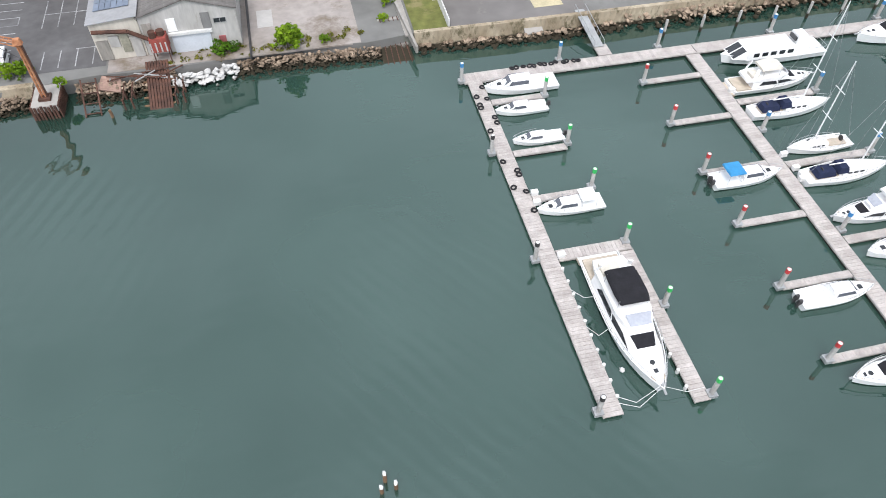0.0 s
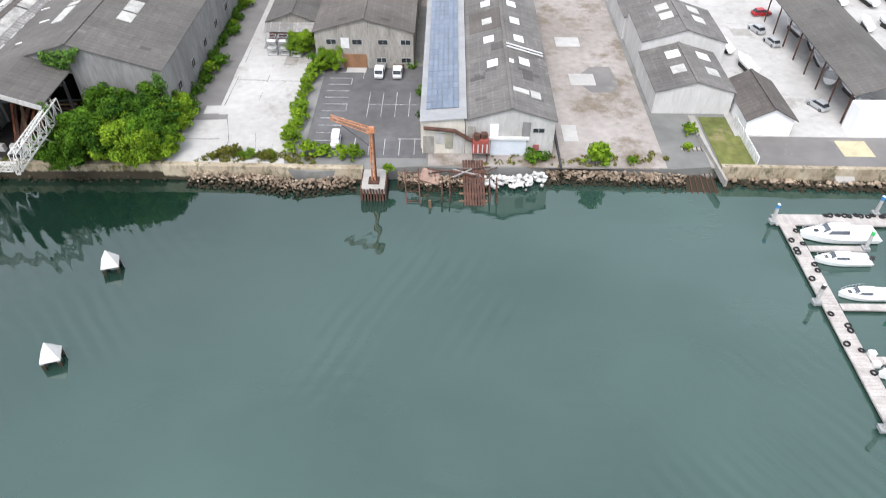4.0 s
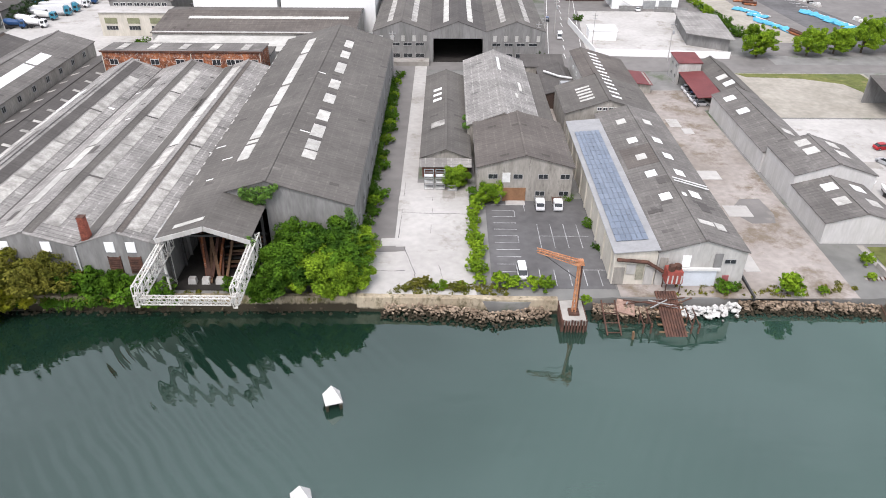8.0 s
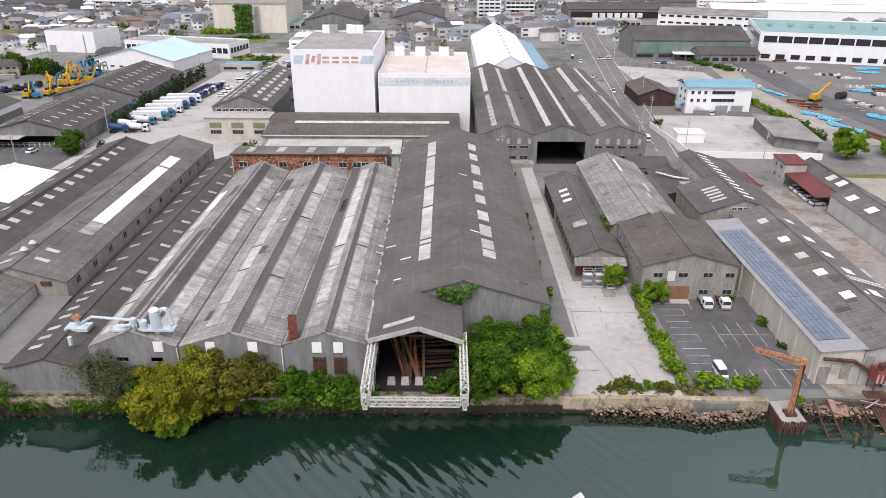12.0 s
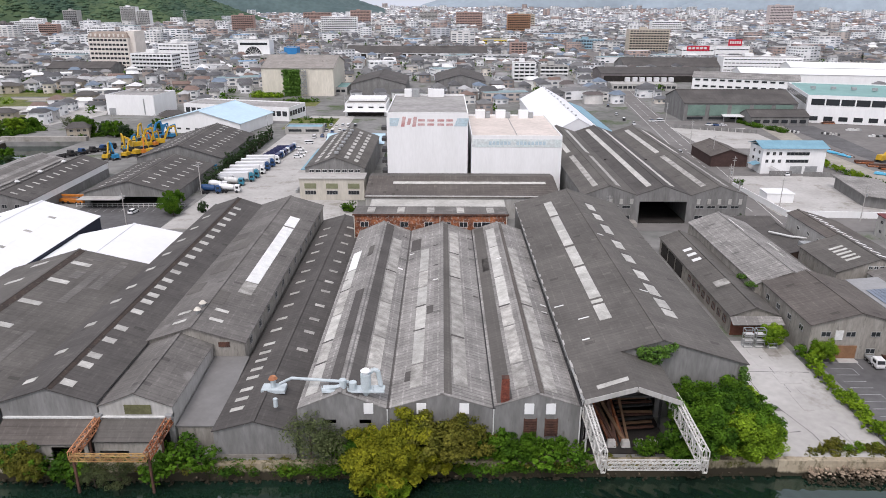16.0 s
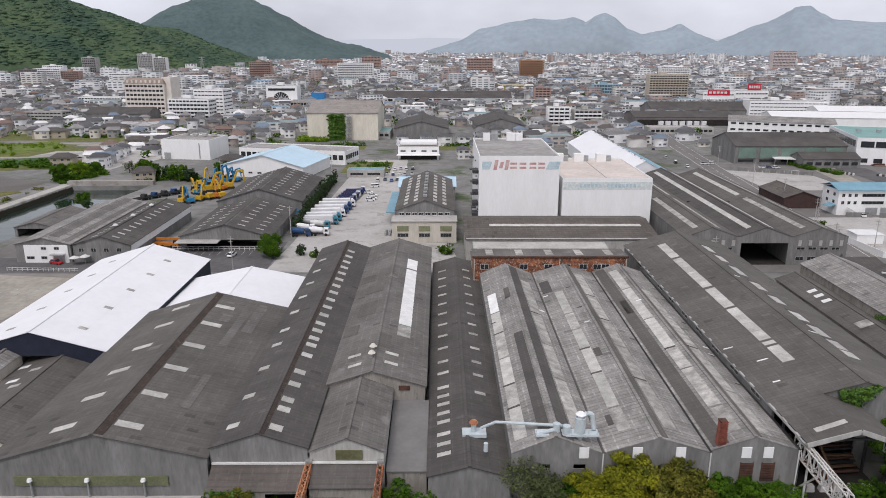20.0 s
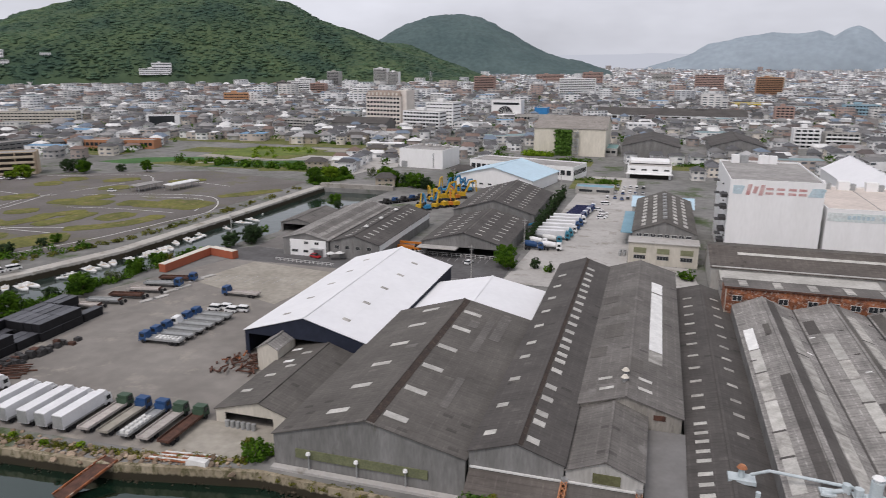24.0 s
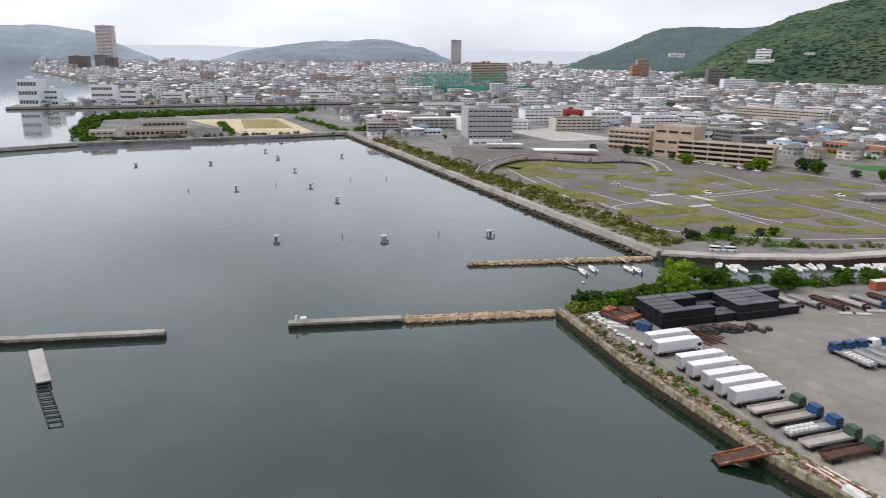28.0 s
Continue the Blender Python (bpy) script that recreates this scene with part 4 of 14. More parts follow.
def wall_run(name, pts, w, z0, z1, material, label, category="seawall", slope=0.25):
    """A continuous wall along plan points, battered on both sides."""
    p = [Vector((x, y, 0)) for x, y in pts]
    vs, fs = [], []
    for k, q in enumerate(p):
        a = (q - p[k - 1]).normalized() if k else (p[1] - q).normalized()
        b = (p[k + 1] - q).normalized() if k < len(p) - 1 else a
        d = (a + b).normalized()
        s = Vector((-d.y, d.x, 0)) / max(0.5, d.dot(a))
        for half, z in ((-w / 2 - slope, z0), (-w / 2, z1), (w / 2, z1), (w / 2 + slope, z0)):
            vs.append(q + s * half + Vector((0, 0, z)))
    for k in range(len(p) - 1):
        fs += [(4 * k + i, 4 * k + 4 + i, 4 * k + 4 + (i + 1) % 4, 4 * k + (i + 1) % 4) for i in range(4)]
    n = 4 * len(p)
    fs += [(0, 1, 2, 3), (n - 1, n - 2, n - 3, n - 4)]
    mb = Mesh().add(vs, fs)
    return whole(name, mb, material, label, category, kind="structure")


def rubble(name, pts, n, r0, r1, spread, z0, z1, material, label, seed, kind="stuff", category="rocks"):
    """Loose stones heaped along plan points."""
    rnd = random.Random(seed)
    mb = Mesh()
    seg = []
    for a, b in zip(pts, pts[1:]):
        seg.append((a, b, math.dist(a, b)))
    total = sum(s[2] for s in seg)
    for k in range(n):
        q = rnd.uniform(0, total)
        for a, b, ln in seg:
            if q <= ln:
                break
            q -= ln
        u = q / ln
        nx, ny = -(b[1] - a[1]) / ln, (b[0] - a[0]) / ln
        o = rnd.gauss(0, spread)
        rr = rnd.uniform(r0, r1) * rnd.uniform(0.6, 1.2)
        zz = z0 + (z1 - z0) * rnd.random() * max(0.0, 1 - abs(o) / (2.2 * spread + 1e-6))
        mb.lump((a[0] + (b[0] - a[0]) * u + nx * o, a[1] + (b[1] - a[1]) * u + ny * o, zz), rr, rnd.random(), 0.3, 0.75)
    return whole(name, mb, material, label, category, kind=kind)


# quay walls
SEAWALL_WEEDY = mat("weed_grown_seawall", (0.36, 0.31, 0.225), 0.92, 0.22, 0.3, (0.22, 0.18, 0.12), streak=(1, 1, 0.5), bump=0.02, stain=(0.10, 0.09, 0.045), stain_at=0.54, tide=1.45)
wall_run("seawall", [(-70, 94.6), (-90, 94.2), (-130, 93.8), (-155, 93.0), (-200, 92.6), (-222, 93.4)], 0.9, -1.5, 2.75, SEAWALL_WEEDY, "weed-grown concrete seawall below the factory")
wall_run("seawall", [(-222, 93.4), (-247, 88.4), (-285, 85.9), (-323.5, 86.9)], 0.9, -1.5, 2.75, SEAWALL_WEEDY, "stained tan seawall with a dark tide line")
wall_run("seawall", [(17.6, 95.4), (30, 95.2), (52, 95.0), (130, 95.0)], 0.8, -1.5, 2.9, SEAWALL, "mossy tan seawall beside the boatyard")
wall_run("seawall", [(-38.6, 94.2), (-45, 94.2), (-54, 94.4), (-70, 94.6)], 1.1, -1.5, 2.6, SEAWALL, "crumbling low seawall behind rubble")
rubble("rocks", [(-66, 94.0), (-58, 93.4), (-52.5, 92.6), (-49.4, 91.4), (-44, 92.4), (-40.0, 93.2)], 2300, 0.08, 0.30, 1.15, -0.15, 1.9, STONE, "heap of brown shore rubble below the seawall", 11)
rubble("rocks", [(-33, 94.0), (-26, 93.0), (-19, 94.6)], 1500, 0.08, 0.32, 1.0, -0.1, 2.0, STONE, "broken brown rubble round the old slipway", 12)
rubble("rocks", [(-22, 93.6), (-14, 93.2), (-10, 94.6)], 240, 0.15, 0.5, 0.6, 0.4, 2.0, STONE_WHITE, "lumps of white spilled concrete on the bank", 13)
rubble("rocks", [(-10, 95.2), (0, 95.0), (12, 94.4)], 1900, 0.08, 0.32, 0.9, -0.1, 1.9, STONE, "brown rubble bank with boulders", 14)
rubble("rocks", [(18, 94.4), (30, 94.1), (40, 93.7), (52, 94.2)], 600, 0.15, 0.5, 0.6, 0.0, 1.2, STONE, "dark stones at the foot of the seawall", 15)
rubble("rocks", [(52, 94.6), (75, 94.4), (120, 94.6)], 700, 0.2, 0.55, 0.9, 0.2, 2.2, STONE, "brown stone revetment behind the pontoons", 16)
rubble("rocks", [(-70, 94.0), (-100, 93.4), (-155, 92.4), (-200, 92.0), (-222, 92.6)], 700, 0.12, 0.4, 0.5, -0.1, 0.7, STONE, "small dark stones along the foot of the quay", 17)
rubble("rocks", [(-224, 92.4), (-247, 87.4), (-285, 85.0), (-322, 86.0)], 160, 0.12, 0.35, 0.4, -0.15, 0.25, STONE, "stones along the foot of the yard wall", 18)
rubble("rocks", [(-226, 95), (-247, 90.6), (-290, 89), (-318, 91)], 420, 0.2, 0.7, 1.3, 2.3, 2.7, STONE, "broken concrete and stones along the yard edge", 19)

# moles and the dyke
wall_run("breakwater", [(-325, 86), (-331.5, 46)], 2.2, -1.5, 1.3, STONE_TAN, "tan stone breakwater with rough blocks", "breakwater", 1.6)
rubble("rocks", [(-325, 87), (-328.5, 64), (-331.8, 45)], 900, 0.35, 0.8, 1.15, -0.2, 1.55, STONE_TAN, "tan armour stones of the breakwater", 21)
wall_run("breakwater", [(-331.8, 45), (-336.5, 16)], 2.6, -1.5, 1.5, CONCRETE, "flat concrete end of the breakwater", "breakwater", 0.1)
wall_run("breakwater", [(-364, 144), (-375, 83)], 1.6, -1.5, 1.2, STONE_TAN, "low tan stone mole at the channel mouth", "breakwater", 1.5)
rubble("rocks", [(-364, 144), (-369, 116), (-375.5, 80)], 900, 0.35, 0.8, 1.1, -0.2, 1.4, STONE_TAN, "tan armour stones of the mole", 22)
wall_run("breakwater", [(-339, -14), (-346, -58), (-356, -120)], 2.4, -1.5, 1.6, CONCRETE, "low concrete breakwater with a dark wet side", "breakwater", 0.1)
wall_run("dyke", [(-364, 147.5), (-434, 140.5), (-560, 130.5), (-766, 114.5)], 3.2, -1.0, 3.0, CONCRETE, "pale concrete dyke along the bay", "dyke", 1.2)
rubble("rocks", [(-366, 143.5), (-434, 136.5), (-560, 126.5), (-766, 110.5)], 2100, 0.4, 0.95, 1.3, -0.2, 1.6, STONE_DARK, "dark stones at the foot of the dyke", 23)
wall_run("dyke", [(-768, 116), (-754, 40), (-747, -5), (-737, -92), (-716, -137), (-690, -230)], 3.0, -1.0, 3.2, CONCRETE, "concrete dyke on the far side of the bay", "dyke", 0.6)
wall_run("dyke", [(-364, 147.5), (-352, 172), (-343, 202), (-338, 262), (-333, 342)], 5.0, -1.0, 2.75, DYKE_FACE, "concrete dyke road along the boat channel", "dyke", 0.8)
wall_run("dyke", [(-333, 342), (-292, 343)], 3.0, -1.0, 4.4, CONCRETE, "concrete sluice wall at the channel's end", "dyke", 0.3)
wall_run("dyke", [(-1188, 418), (-1138, 208), (-1126, -11), (-1114, -110), (-1110, -222)], 3.5, -1.0, 3.4, CONCRETE, "river wall in front of the town", "dyke", 0.4)
rubble("rocks", [(-331, 100), (-333, 130), (-328, 160), (-318, 200), (-306, 244), (-296, 330)], 900, 0.3, 0.8, 1.0, -0.2, 1.4, STONE, "dark stones along the channel bank", 24)

# yards, roads and lots on the land
lay("pavement", -48.6, -28.8, 97.2, 127.5, GZ + 0.03, ASPHALT, "dark asphalt car park with white bays", "car park")
lay("pavement", -70.8, -61.9, 107.7, 212, GZ + 0.02, ASPHALT_OLD, "worn asphalt lane beside the main hall", "pavement")
lay_poly("pavement", [(-69.6, 95.1), (-51.2, 95.1), (-51.8, 134), (-62, 134), (-62, 212), (-65.4, 212), (-65.2, 112.4), (-64.6, 107.8), (-69.6, 107.6)], GZ + 0.05, CONCRETE_PALE, "pale cracked concrete yard", "pavement")
lay_poly("pavement_patch", [(-69.4, 107.6), (-63.2, 108.0), (-63.2, 109.5), (-69.4, 109.1)], GZ + 0.062, ASPHALT_OLD, "dark relaid band across the concrete yard", "pavement", 0.1)
lay_poly("pavement_patch", [(-67.6, 109.6), (-63.9, 109.8), (-64.4, 112.4), (-67.6, 112.2)], GZ + 0.066, CONCRETE_PALE, "pale concrete square let into the lane", "pavement", 0.1)
rj_ = random.Random(41)
for x0, y0, x1, y1 in ((-63.4, 109.4, -61.2, 101), (-61.2, 101, -60.9, 96), (-57.2, 103.6, -56.2, 97), (-69.4, 101.8, -63.0, 102.0), (-64.6, 112.0, -64.4, 134), (-59.0, 112.0, -58.7, 133), (-64.4, 121.4, -52.2, 121.2)):
    pts_ = [(x0 + (x1 - x0) * k / 5 + rj_.uniform(-0.12, 0.12), y0 + (y1 - y0) * k / 5 + rj_.uniform(-0.12, 0.12)) for k in range(6)]
    sm_ = Mesh()
    for a_, b_ in zip(pts_, pts_[1:]):
        sm_.beam((*a_, GZ + 0.055), (*b_, GZ + 0.055), rj_.uniform(0.05, 0.13), 0.02)
    whole("pavement_joint", sm_, ASPHALT, "dark open joint in the concrete yard", "pavement", kind="structure")
lay("pavement", -28.5, 9.2, 95.2, 190, GZ + 0.025, YARD_DIRT, "cracked weed-grown concrete yard", "pavement")
lay("pavement", 16.2, 17.4, 95.5, 111, GZ + 0.05, CONCRETE, "narrow concrete strip beside the slip", "pavement")
lay("grass", 17.8, 23.4, 96, 110.5, GZ + 0.05, GRASS, "mown strip of dry grass by the seawall", "grass")
lay("pavement", 23.9, 47, 96, 104.5, GZ + 0.04, ASPHALT_OLD, "grey asphalt apron by the boatyard", "pavement")
lay("pavement", 38.5, 43.5, 99, 103.5, GZ + 0.07, mat("yellow_apron", (0.52, 0.46, 0.30), 0.9, 0.12, 0.5), "pale yellow painted patch on the apron", "pavement")
lay("pavement", 22.5, 130, 104.6, 170, GZ + 0.06, CONCRETE_PALE, "bright concrete boatyard floor", "pavement")
lay("pavement", 23, 64, 171, 205, GZ + 0.03, GRAVEL, "sandy lot with patches of grass", "pavement")
lay_poly("grass", [(27, 204.6), (63, 204.6), (63.6, 176), (60, 174), (57.6, 186), (54, 196), (44, 200.4), (29, 201.6)], GZ + 0.07, GRASS, "yellow-green grass along the edge of the sandy lot", "grass")
lay("pavement", 9.2, 23, 176, 206, GZ + 0.02, YARD_DIRT, "stained concrete round the carport", "pavement")
lay("pavement", -36, -28.5, 155, 206, GZ + 0.02, YARD_DIRT, "stained passage beside the rear sheds", "pavement")
lay("pavement", -27, 42, 213, 222, GZ + 0.025, ASPHALT_OLD, "asphalt verge of the cross road", "pavement")
lay("pavement", -12, 42, 276.1, 406, GZ + 0.022, ASPHALT_OLD, "worn asphalt round the office and the fence", "pavement")
lay("pavement", 2, 42, 330, 384, GZ + 0.05, CONCRETE_PALE, "pale concrete lot behind the office", "pavement")
lay("pavement", -78, -28, 206, 213.4, GZ + 0.03, ASPHALT_OLD, "asphalt apron before the storage hall", "pavement")
lay("road", -86, 260, 206, 213, GZ + 0.04, ASPHALT_OLD, "asphalt cross road behind the sheds", "road")
lay_poly("road", [(-27, 213), (-14, 213), (-2, 330), (14, 480), (40, 680), (110, 1150), (90, 1150), (22, 680), (0, 480), (-14, 330)], GZ + 0.045, ASPHALT_OLD, "long straight asphalt street into the town", "road")
for k in range(30):
    y_ = 218 + k * 9.0
    xm_ = float(np.interp(y_, [213, 330, 480, 680], [-20.5, -8, 7, 31]))
    whole("lane_mark", Mesh().box(xm_ - 0.1, xm_ + 0.1, y_, y_ + 4.5, GZ + 0.05, GZ + 0.065), LINE, "white dashed lane mark on the street", "line marking", kind="structure")
for o_ in (-5.2, 5.2):
    em_ = Mesh()
    ln_ = [(-20.5 + o_, 213.0), (-8 + o_, 330.0), (7 + o_, 480.0), (31 + o_, 680.0)]
    for a_, b_ in zip(ln_, ln_[1:]):
        em_.beam((*a_, GZ + 0.055), (*b_, GZ + 0.055), 0.2, 0.02)
    whole("edge_line", em_, LINE, "white edge line of the street", "line marking", kind="structure")
lay("pavement", -12, 32, 222, 276, GZ + 0.03, CONCRETE_PALE, "pale empty concrete lot before the office", "pavement")
lay("pavement", 42, 260, 222, 405, GZ + 0.03, ASPHALT_OLD, "wide asphalt storage yard", "pavement")
lay("pavement", -240, -206, 206, 240, GZ + 0.03, ASPHALT, "asphalt forecourt with parking bays", "pavement")
lay_poly("pavement", [(-206, 206), (-146, 206), (-150, 238), (-170, 240), (-172, 420), (-198, 420), (-204, 240)], GZ + 0.05, CONCRETE_PALE, "broad pale concrete truck lane", "pavement")
lay_poly("pavement", [(-322, 96), (-300, 92), (-247, 94), (-223, 98), (-222, 205), (-262, 206), (-300, 204), (-318, 160)], GZ + 0.03, YARD_ASPHALT, "large worn asphalt truck yard", "pavement")
lay_poly("pavement", [(-300, 205), (-222, 205), (-222, 213), (-300, 222), (-307, 215)], GZ + 0.05, ASPHALT, "asphalt lane through the yard", "pavement")
lay_poly("pavement", [(-297, 180), (-262, 168), (-256, 200), (-290, 204)], GZ + 0.06, GRAVEL, "sandy gravel lot with faint bays", "pavement")
lay_poly("pavement", [(-246, 91), (-224, 97), (-224, 108), (-244, 106)], GZ + 0.07, GRAVEL, "pale sandy corner of the yard", "pavement")
lay("pavement", -300, -285, 222, 300, GZ + 0.03, ASPHALT_OLD, "asphalt strip beside the channel", "pavement")

lay_poly("pavement_patch", [(-0.4, 125.4), (1.6, 128.0), (5.4, 128.2), (6.0, 122.0), (5.0, 118.6), (0.6, 118.4), (-0.8, 121.0)], GZ + 0.036, ASPHALT_OLD, "dark tarred patch in the worn concrete lot", "pavement")
# patches and joints on the old concrete lots
rl_ = random.Random(17)
for x0, x1, y0, y1, n_ in ((-67, -53, 99, 132, 9), (-7, 8, 98, 170, 5), (24, 60, 108, 165, 8), (-200, -172, 245, 400, 9)):
    for k in range(n_):
        x, y = rl_.uniform(x0, x1 - 2), rl_.uniform(y0, y1 - 3)
        w, d = rl_.uniform(1.5, min(5, x1 - x)), rl_.uniform(2, 6)
        lay("pavement_patch", x, min(x + w, x1), y, y + d, GZ + 0.075 + 0.004 * k, rl_.choice((CONCRETE, CONCRETE_PALE, CONCRETE_PALE)), "relaid patch in the worn concrete lot", "pavement", 0.1)

# ---- the waterside factory ----
def spin(t, cx, cy, deg):
    t.matrix_world = Matrix.Translation((cx, cy, 0)) @ pose(0, 0, 0, 0, 0, deg) @ Matrix.Translation((-cx, -cy, 0))
    return t


rk = random.Random(5)
# broad dark hall at the west end
hall_w, at = gable_hall("factory_hall", "broad grey factory hall with scattered pale skylights", -221, -188, 96.5, 157.5, 8.4, 13.3, SHEET, WALL_GREY, ridge=-204.5, z_e2=9.4, seed=2, over=0.3)
for v in (101.6, 111.5, 121.4, 131.8, 143.0, 153.2):
    panel_on(hall_w, at, -213.4, -209.6, v - 0.8, v + 0.8, SKYLIGHT)
for v in (100.4, 110.3, 120.1, 129.9, 140.6, 150.4):
    panel_on(hall_w, at, -202.6, -198.7, v - 0.8, v + 0.8, SKYLIGHT)
RIDGE_RUST = mat("dark_rusty_ridge_sheet", (0.062, 0.045, 0.036), 0.9, 0.3, 0.5, (0.040, 0.032, 0.028), stain=(0.12, 0.11, 0.09), stain_at=0.64)
panel_on(hall_w, at, -204.4, -202.9, 96.6, 157.3, RIDGE_RUST, name="ridge_sheet", lift=0.08)
for u, v, w, d in ((-199, 143, 2.0, 4), (-196, 132, 1.6, 18), (-193.5, 140, 2.2, 14), (-198.4, 153.4, 2.4, 2), (-208, 128, 2.5, 2), (-195, 108, 1.4, 12)):
    panel_on(hall_w, at, u - w / 2, u + w / 2, v, min(v + d, 157), SHEET_MID, name="patched_sheet", lift=0.07)
mb = Mesh()
mb.box(-217, -194, 96.28, 96.46, 4.6, 6.2)
part("wall_band", mb, mat("moss_green_band", (0.17, 0.18, 0.10), 0.9, 0.2, 0.5, (0.13, 0.14, 0.08)), hall_w, "faded moss-green band across the gable")
mb = Mesh()
mb.box(-221.2, -189, 95.2, 96.45, 2.0, 2.75)
part("ledge", mb, CONCRETE_PALE, hall_w, "white concrete ledge")
for x in (-214.5, -206.0, -197.6):
    vent = Mesh()
    vent.bar((x, 96.1, 2.9), (x, 96.1, 5.6), 0.13, 8)
    v = part("vent_pipe", vent, STEEL_GREY, hall_w)
    hood = Mesh()
    hood.bar((x, 96.0, 5.6), (x, 96.0, 6.0), 0.42, 10, 0.3)
    part("vent_hood", hood, WALL_WHITE, v, "white mushroom vent hood")
# second, narrow hall
hall_2, at = gable_hall("factory_hall", "long narrow grey hall with ladder-like skylights", -187.6, -173.1, 97, 203, 10.7, 13.1, SHEET_DARK, WALL_GREY, ridge=-180.3, seed=3, over=0.25)
for v in (99.6, 105.2, 108.3, 113.8, 118.5, 125.5, 130.1, 133.3, 137.2, 141.0, 145.8, 150.5, 155.2, 160, 164.8, 169.6, 174.4, 179.2, 184, 189, 194):
    panel_on(hall_2, at, -179.1, -177.2, v - 0.8, v + 0.8, SKYLIGHT)
for v in (101.7, 111.3, 121.9, 132.4, 139.8, 149.9, 159.6, 169.4, 179.2, 189):
    panel_on(hall_2, at, -186.3, -184.4, v - 0.75, v + 0.75, SKYLIGHT)
panel_on(hall_2, at, -180.2, -179.3, 97, 203, RIDGE_RUST, name="ridge_sheet", lift=0.08)
for x0, x1, za, zb, m, lab in ((-187.4, -173.4, 7.9, 5.9, SHEET_BROWN, "brown lean-to awning below the gable"), (-172.4, -162.4, 8.0, 6.4, SHEET, "grey lean-to awning below the gable")):
    aw = thing("lean_to", lab, "lean-to")
    rb = Mesh()
    roof_deck(rb, (x0, 92.9, zb), (x1, 92.9, zb), (x0, 96.9, za), (x1, 96.9, za))
    rs = part("awning_roof", rb, m, aw)
    sh = Mesh()
    roof_slope(sh, (x0, 92.9, zb), (x1, 92.9, zb), (x0, 96.9, za), (x1, 96.9, za), rk)
    tagged(part("roof_sheeting", sh, m, rs), kind="stuff")
    gt = Mesh()
    gt.box(x0, x1, 96.6, 96.98, za + 0.06, za + 0.3)
    part("flashing", gt, FRAME_WHITE, aw, "white flashing strip")
    wl_ = Mesh()
    wall_strip(wl_, (x0, 93.3), (1, 0), 2.0, [(0, zb - 0.1), (x1 - x0, zb - 0.1)], 0.2, [(0.6, 5.0, 2.6, 4.6)] if x0 > -180 else [(8.5, 13.4, 2.6, 5.2)])
    part("wall", wl_, WALL_MORTAR, aw)
    # backing sheet painted near-black for the shade under the awning
    bk = Mesh()
    bk.box(x0, x1, 96.4, 96.6, 2.0, zb - 0.1)
    part("back_wall", bk, SHADE_INSIDE, aw)
# middle hall with the raised roof
hall_3, at = gable_hall("factory_hall", "raised grey hall with one long white skylight strip", -174, -156, 117, 204, 10.6, 13.4, SHEET_MID, WALL_MORTAR, ridge=-165.3, seed=4, over=0.35)
panel_on(hall_3, at, -161.9, -159.3, 141, 178, SKYLIGHT_WHITE, label="long clean white skylight strip")
panel_on(hall_3, at, -161.9, -159.3, 179, 187, SKYLIGHT_WHITE)
panel_on(hall_3, at, -161.9, -159.3, 135, 140.7, SKYLIGHT_OLD)
for u, v in ((-169.3, 125.6), (-162.3, 125.8), (-162.2, 121.8), (-168.8, 121.3)):
    panel_on(hall_3, at, u - 1.2, u + 1.2, v - 0.5, v + 0.5, SKYLIGHT)
for u, v, du_, dv_ in ((-168.5, 150, 2.6, 8), (-171, 139, 2, 5), (-168, 163, 2.8, 6), (-163.6, 131, 1.6, 6), (-170.6, 172, 2.2, 5)):
    panel_on(hall_3, at, u - du_, u + du_ / 2, v - dv_ / 2, v + dv_ / 2, SHEET, name="patched_sheet", lift=0.085)
for y in (122.8, 125.8):
    vt = Mesh()
    vt.bar((-165.8, y, 13.0), (-165.8, y, 14.1), 0.38, 12)
    v = part("roof_vent", vt, STEEL_GREY, hall_3)
    hd = Mesh()
    hd.bar((-165.8, y, 14.1), (-165.8, y, 14.6), 0.72, 12, 0.3)
    part("vent_cowl", hd, CANVAS_CREAM, v, "white dome cowl")
mb = Mesh()
mb.box(-160.6, -158.6, 116.86, 116.98, 9.6, 10.5)
part("louvre", mb, RUST_DARK, hall_3)
for i in range(12):
    window(hall_3, (-155.98, 121 + i * 6.9, 9.0), 1.6, 1.5, "e")
hall_3b, at = gable_hall("factory_annex", "low grey annex with a flat weathered roof before the raised hall", -172.8, -161.7, 97, 116.9, 10.1, 12.3, SHEET_MID, WALL_PALE, ridge=-167.2, seed=5, over=0.25)
mb = Mesh()
mb.box(-168.9, -164.9, 96.86, 96.98, 8.6, 10.2)
part("boarded_window", mb, mat("olive_board", (0.15, 0.15, 0.075), 0.9, 0.2, 0.6), hall_3b)
side = thing("flat_roof_shed", "flat grey roofed shed squeezed between two halls", "shed")
mb = Mesh()
mb.box(-161.4, -155.4, 97.2, 117, 2.0, 6.3)
part("wall", mb, WALL_MORTAR, side)
mb = Mesh()
mb.slab((-161.5, 97, 6.5), (-155.3, 97, 6.5), (-155.3, 116.9, 7.7), (-161.5, 116.9, 7.7), 0.2)
part("roof", mb, mat("smooth_grey_roofing", (0.20, 0.195, 0.19), 0.85, 0.08, 0.2, (0.165, 0.16, 0.155)), side)
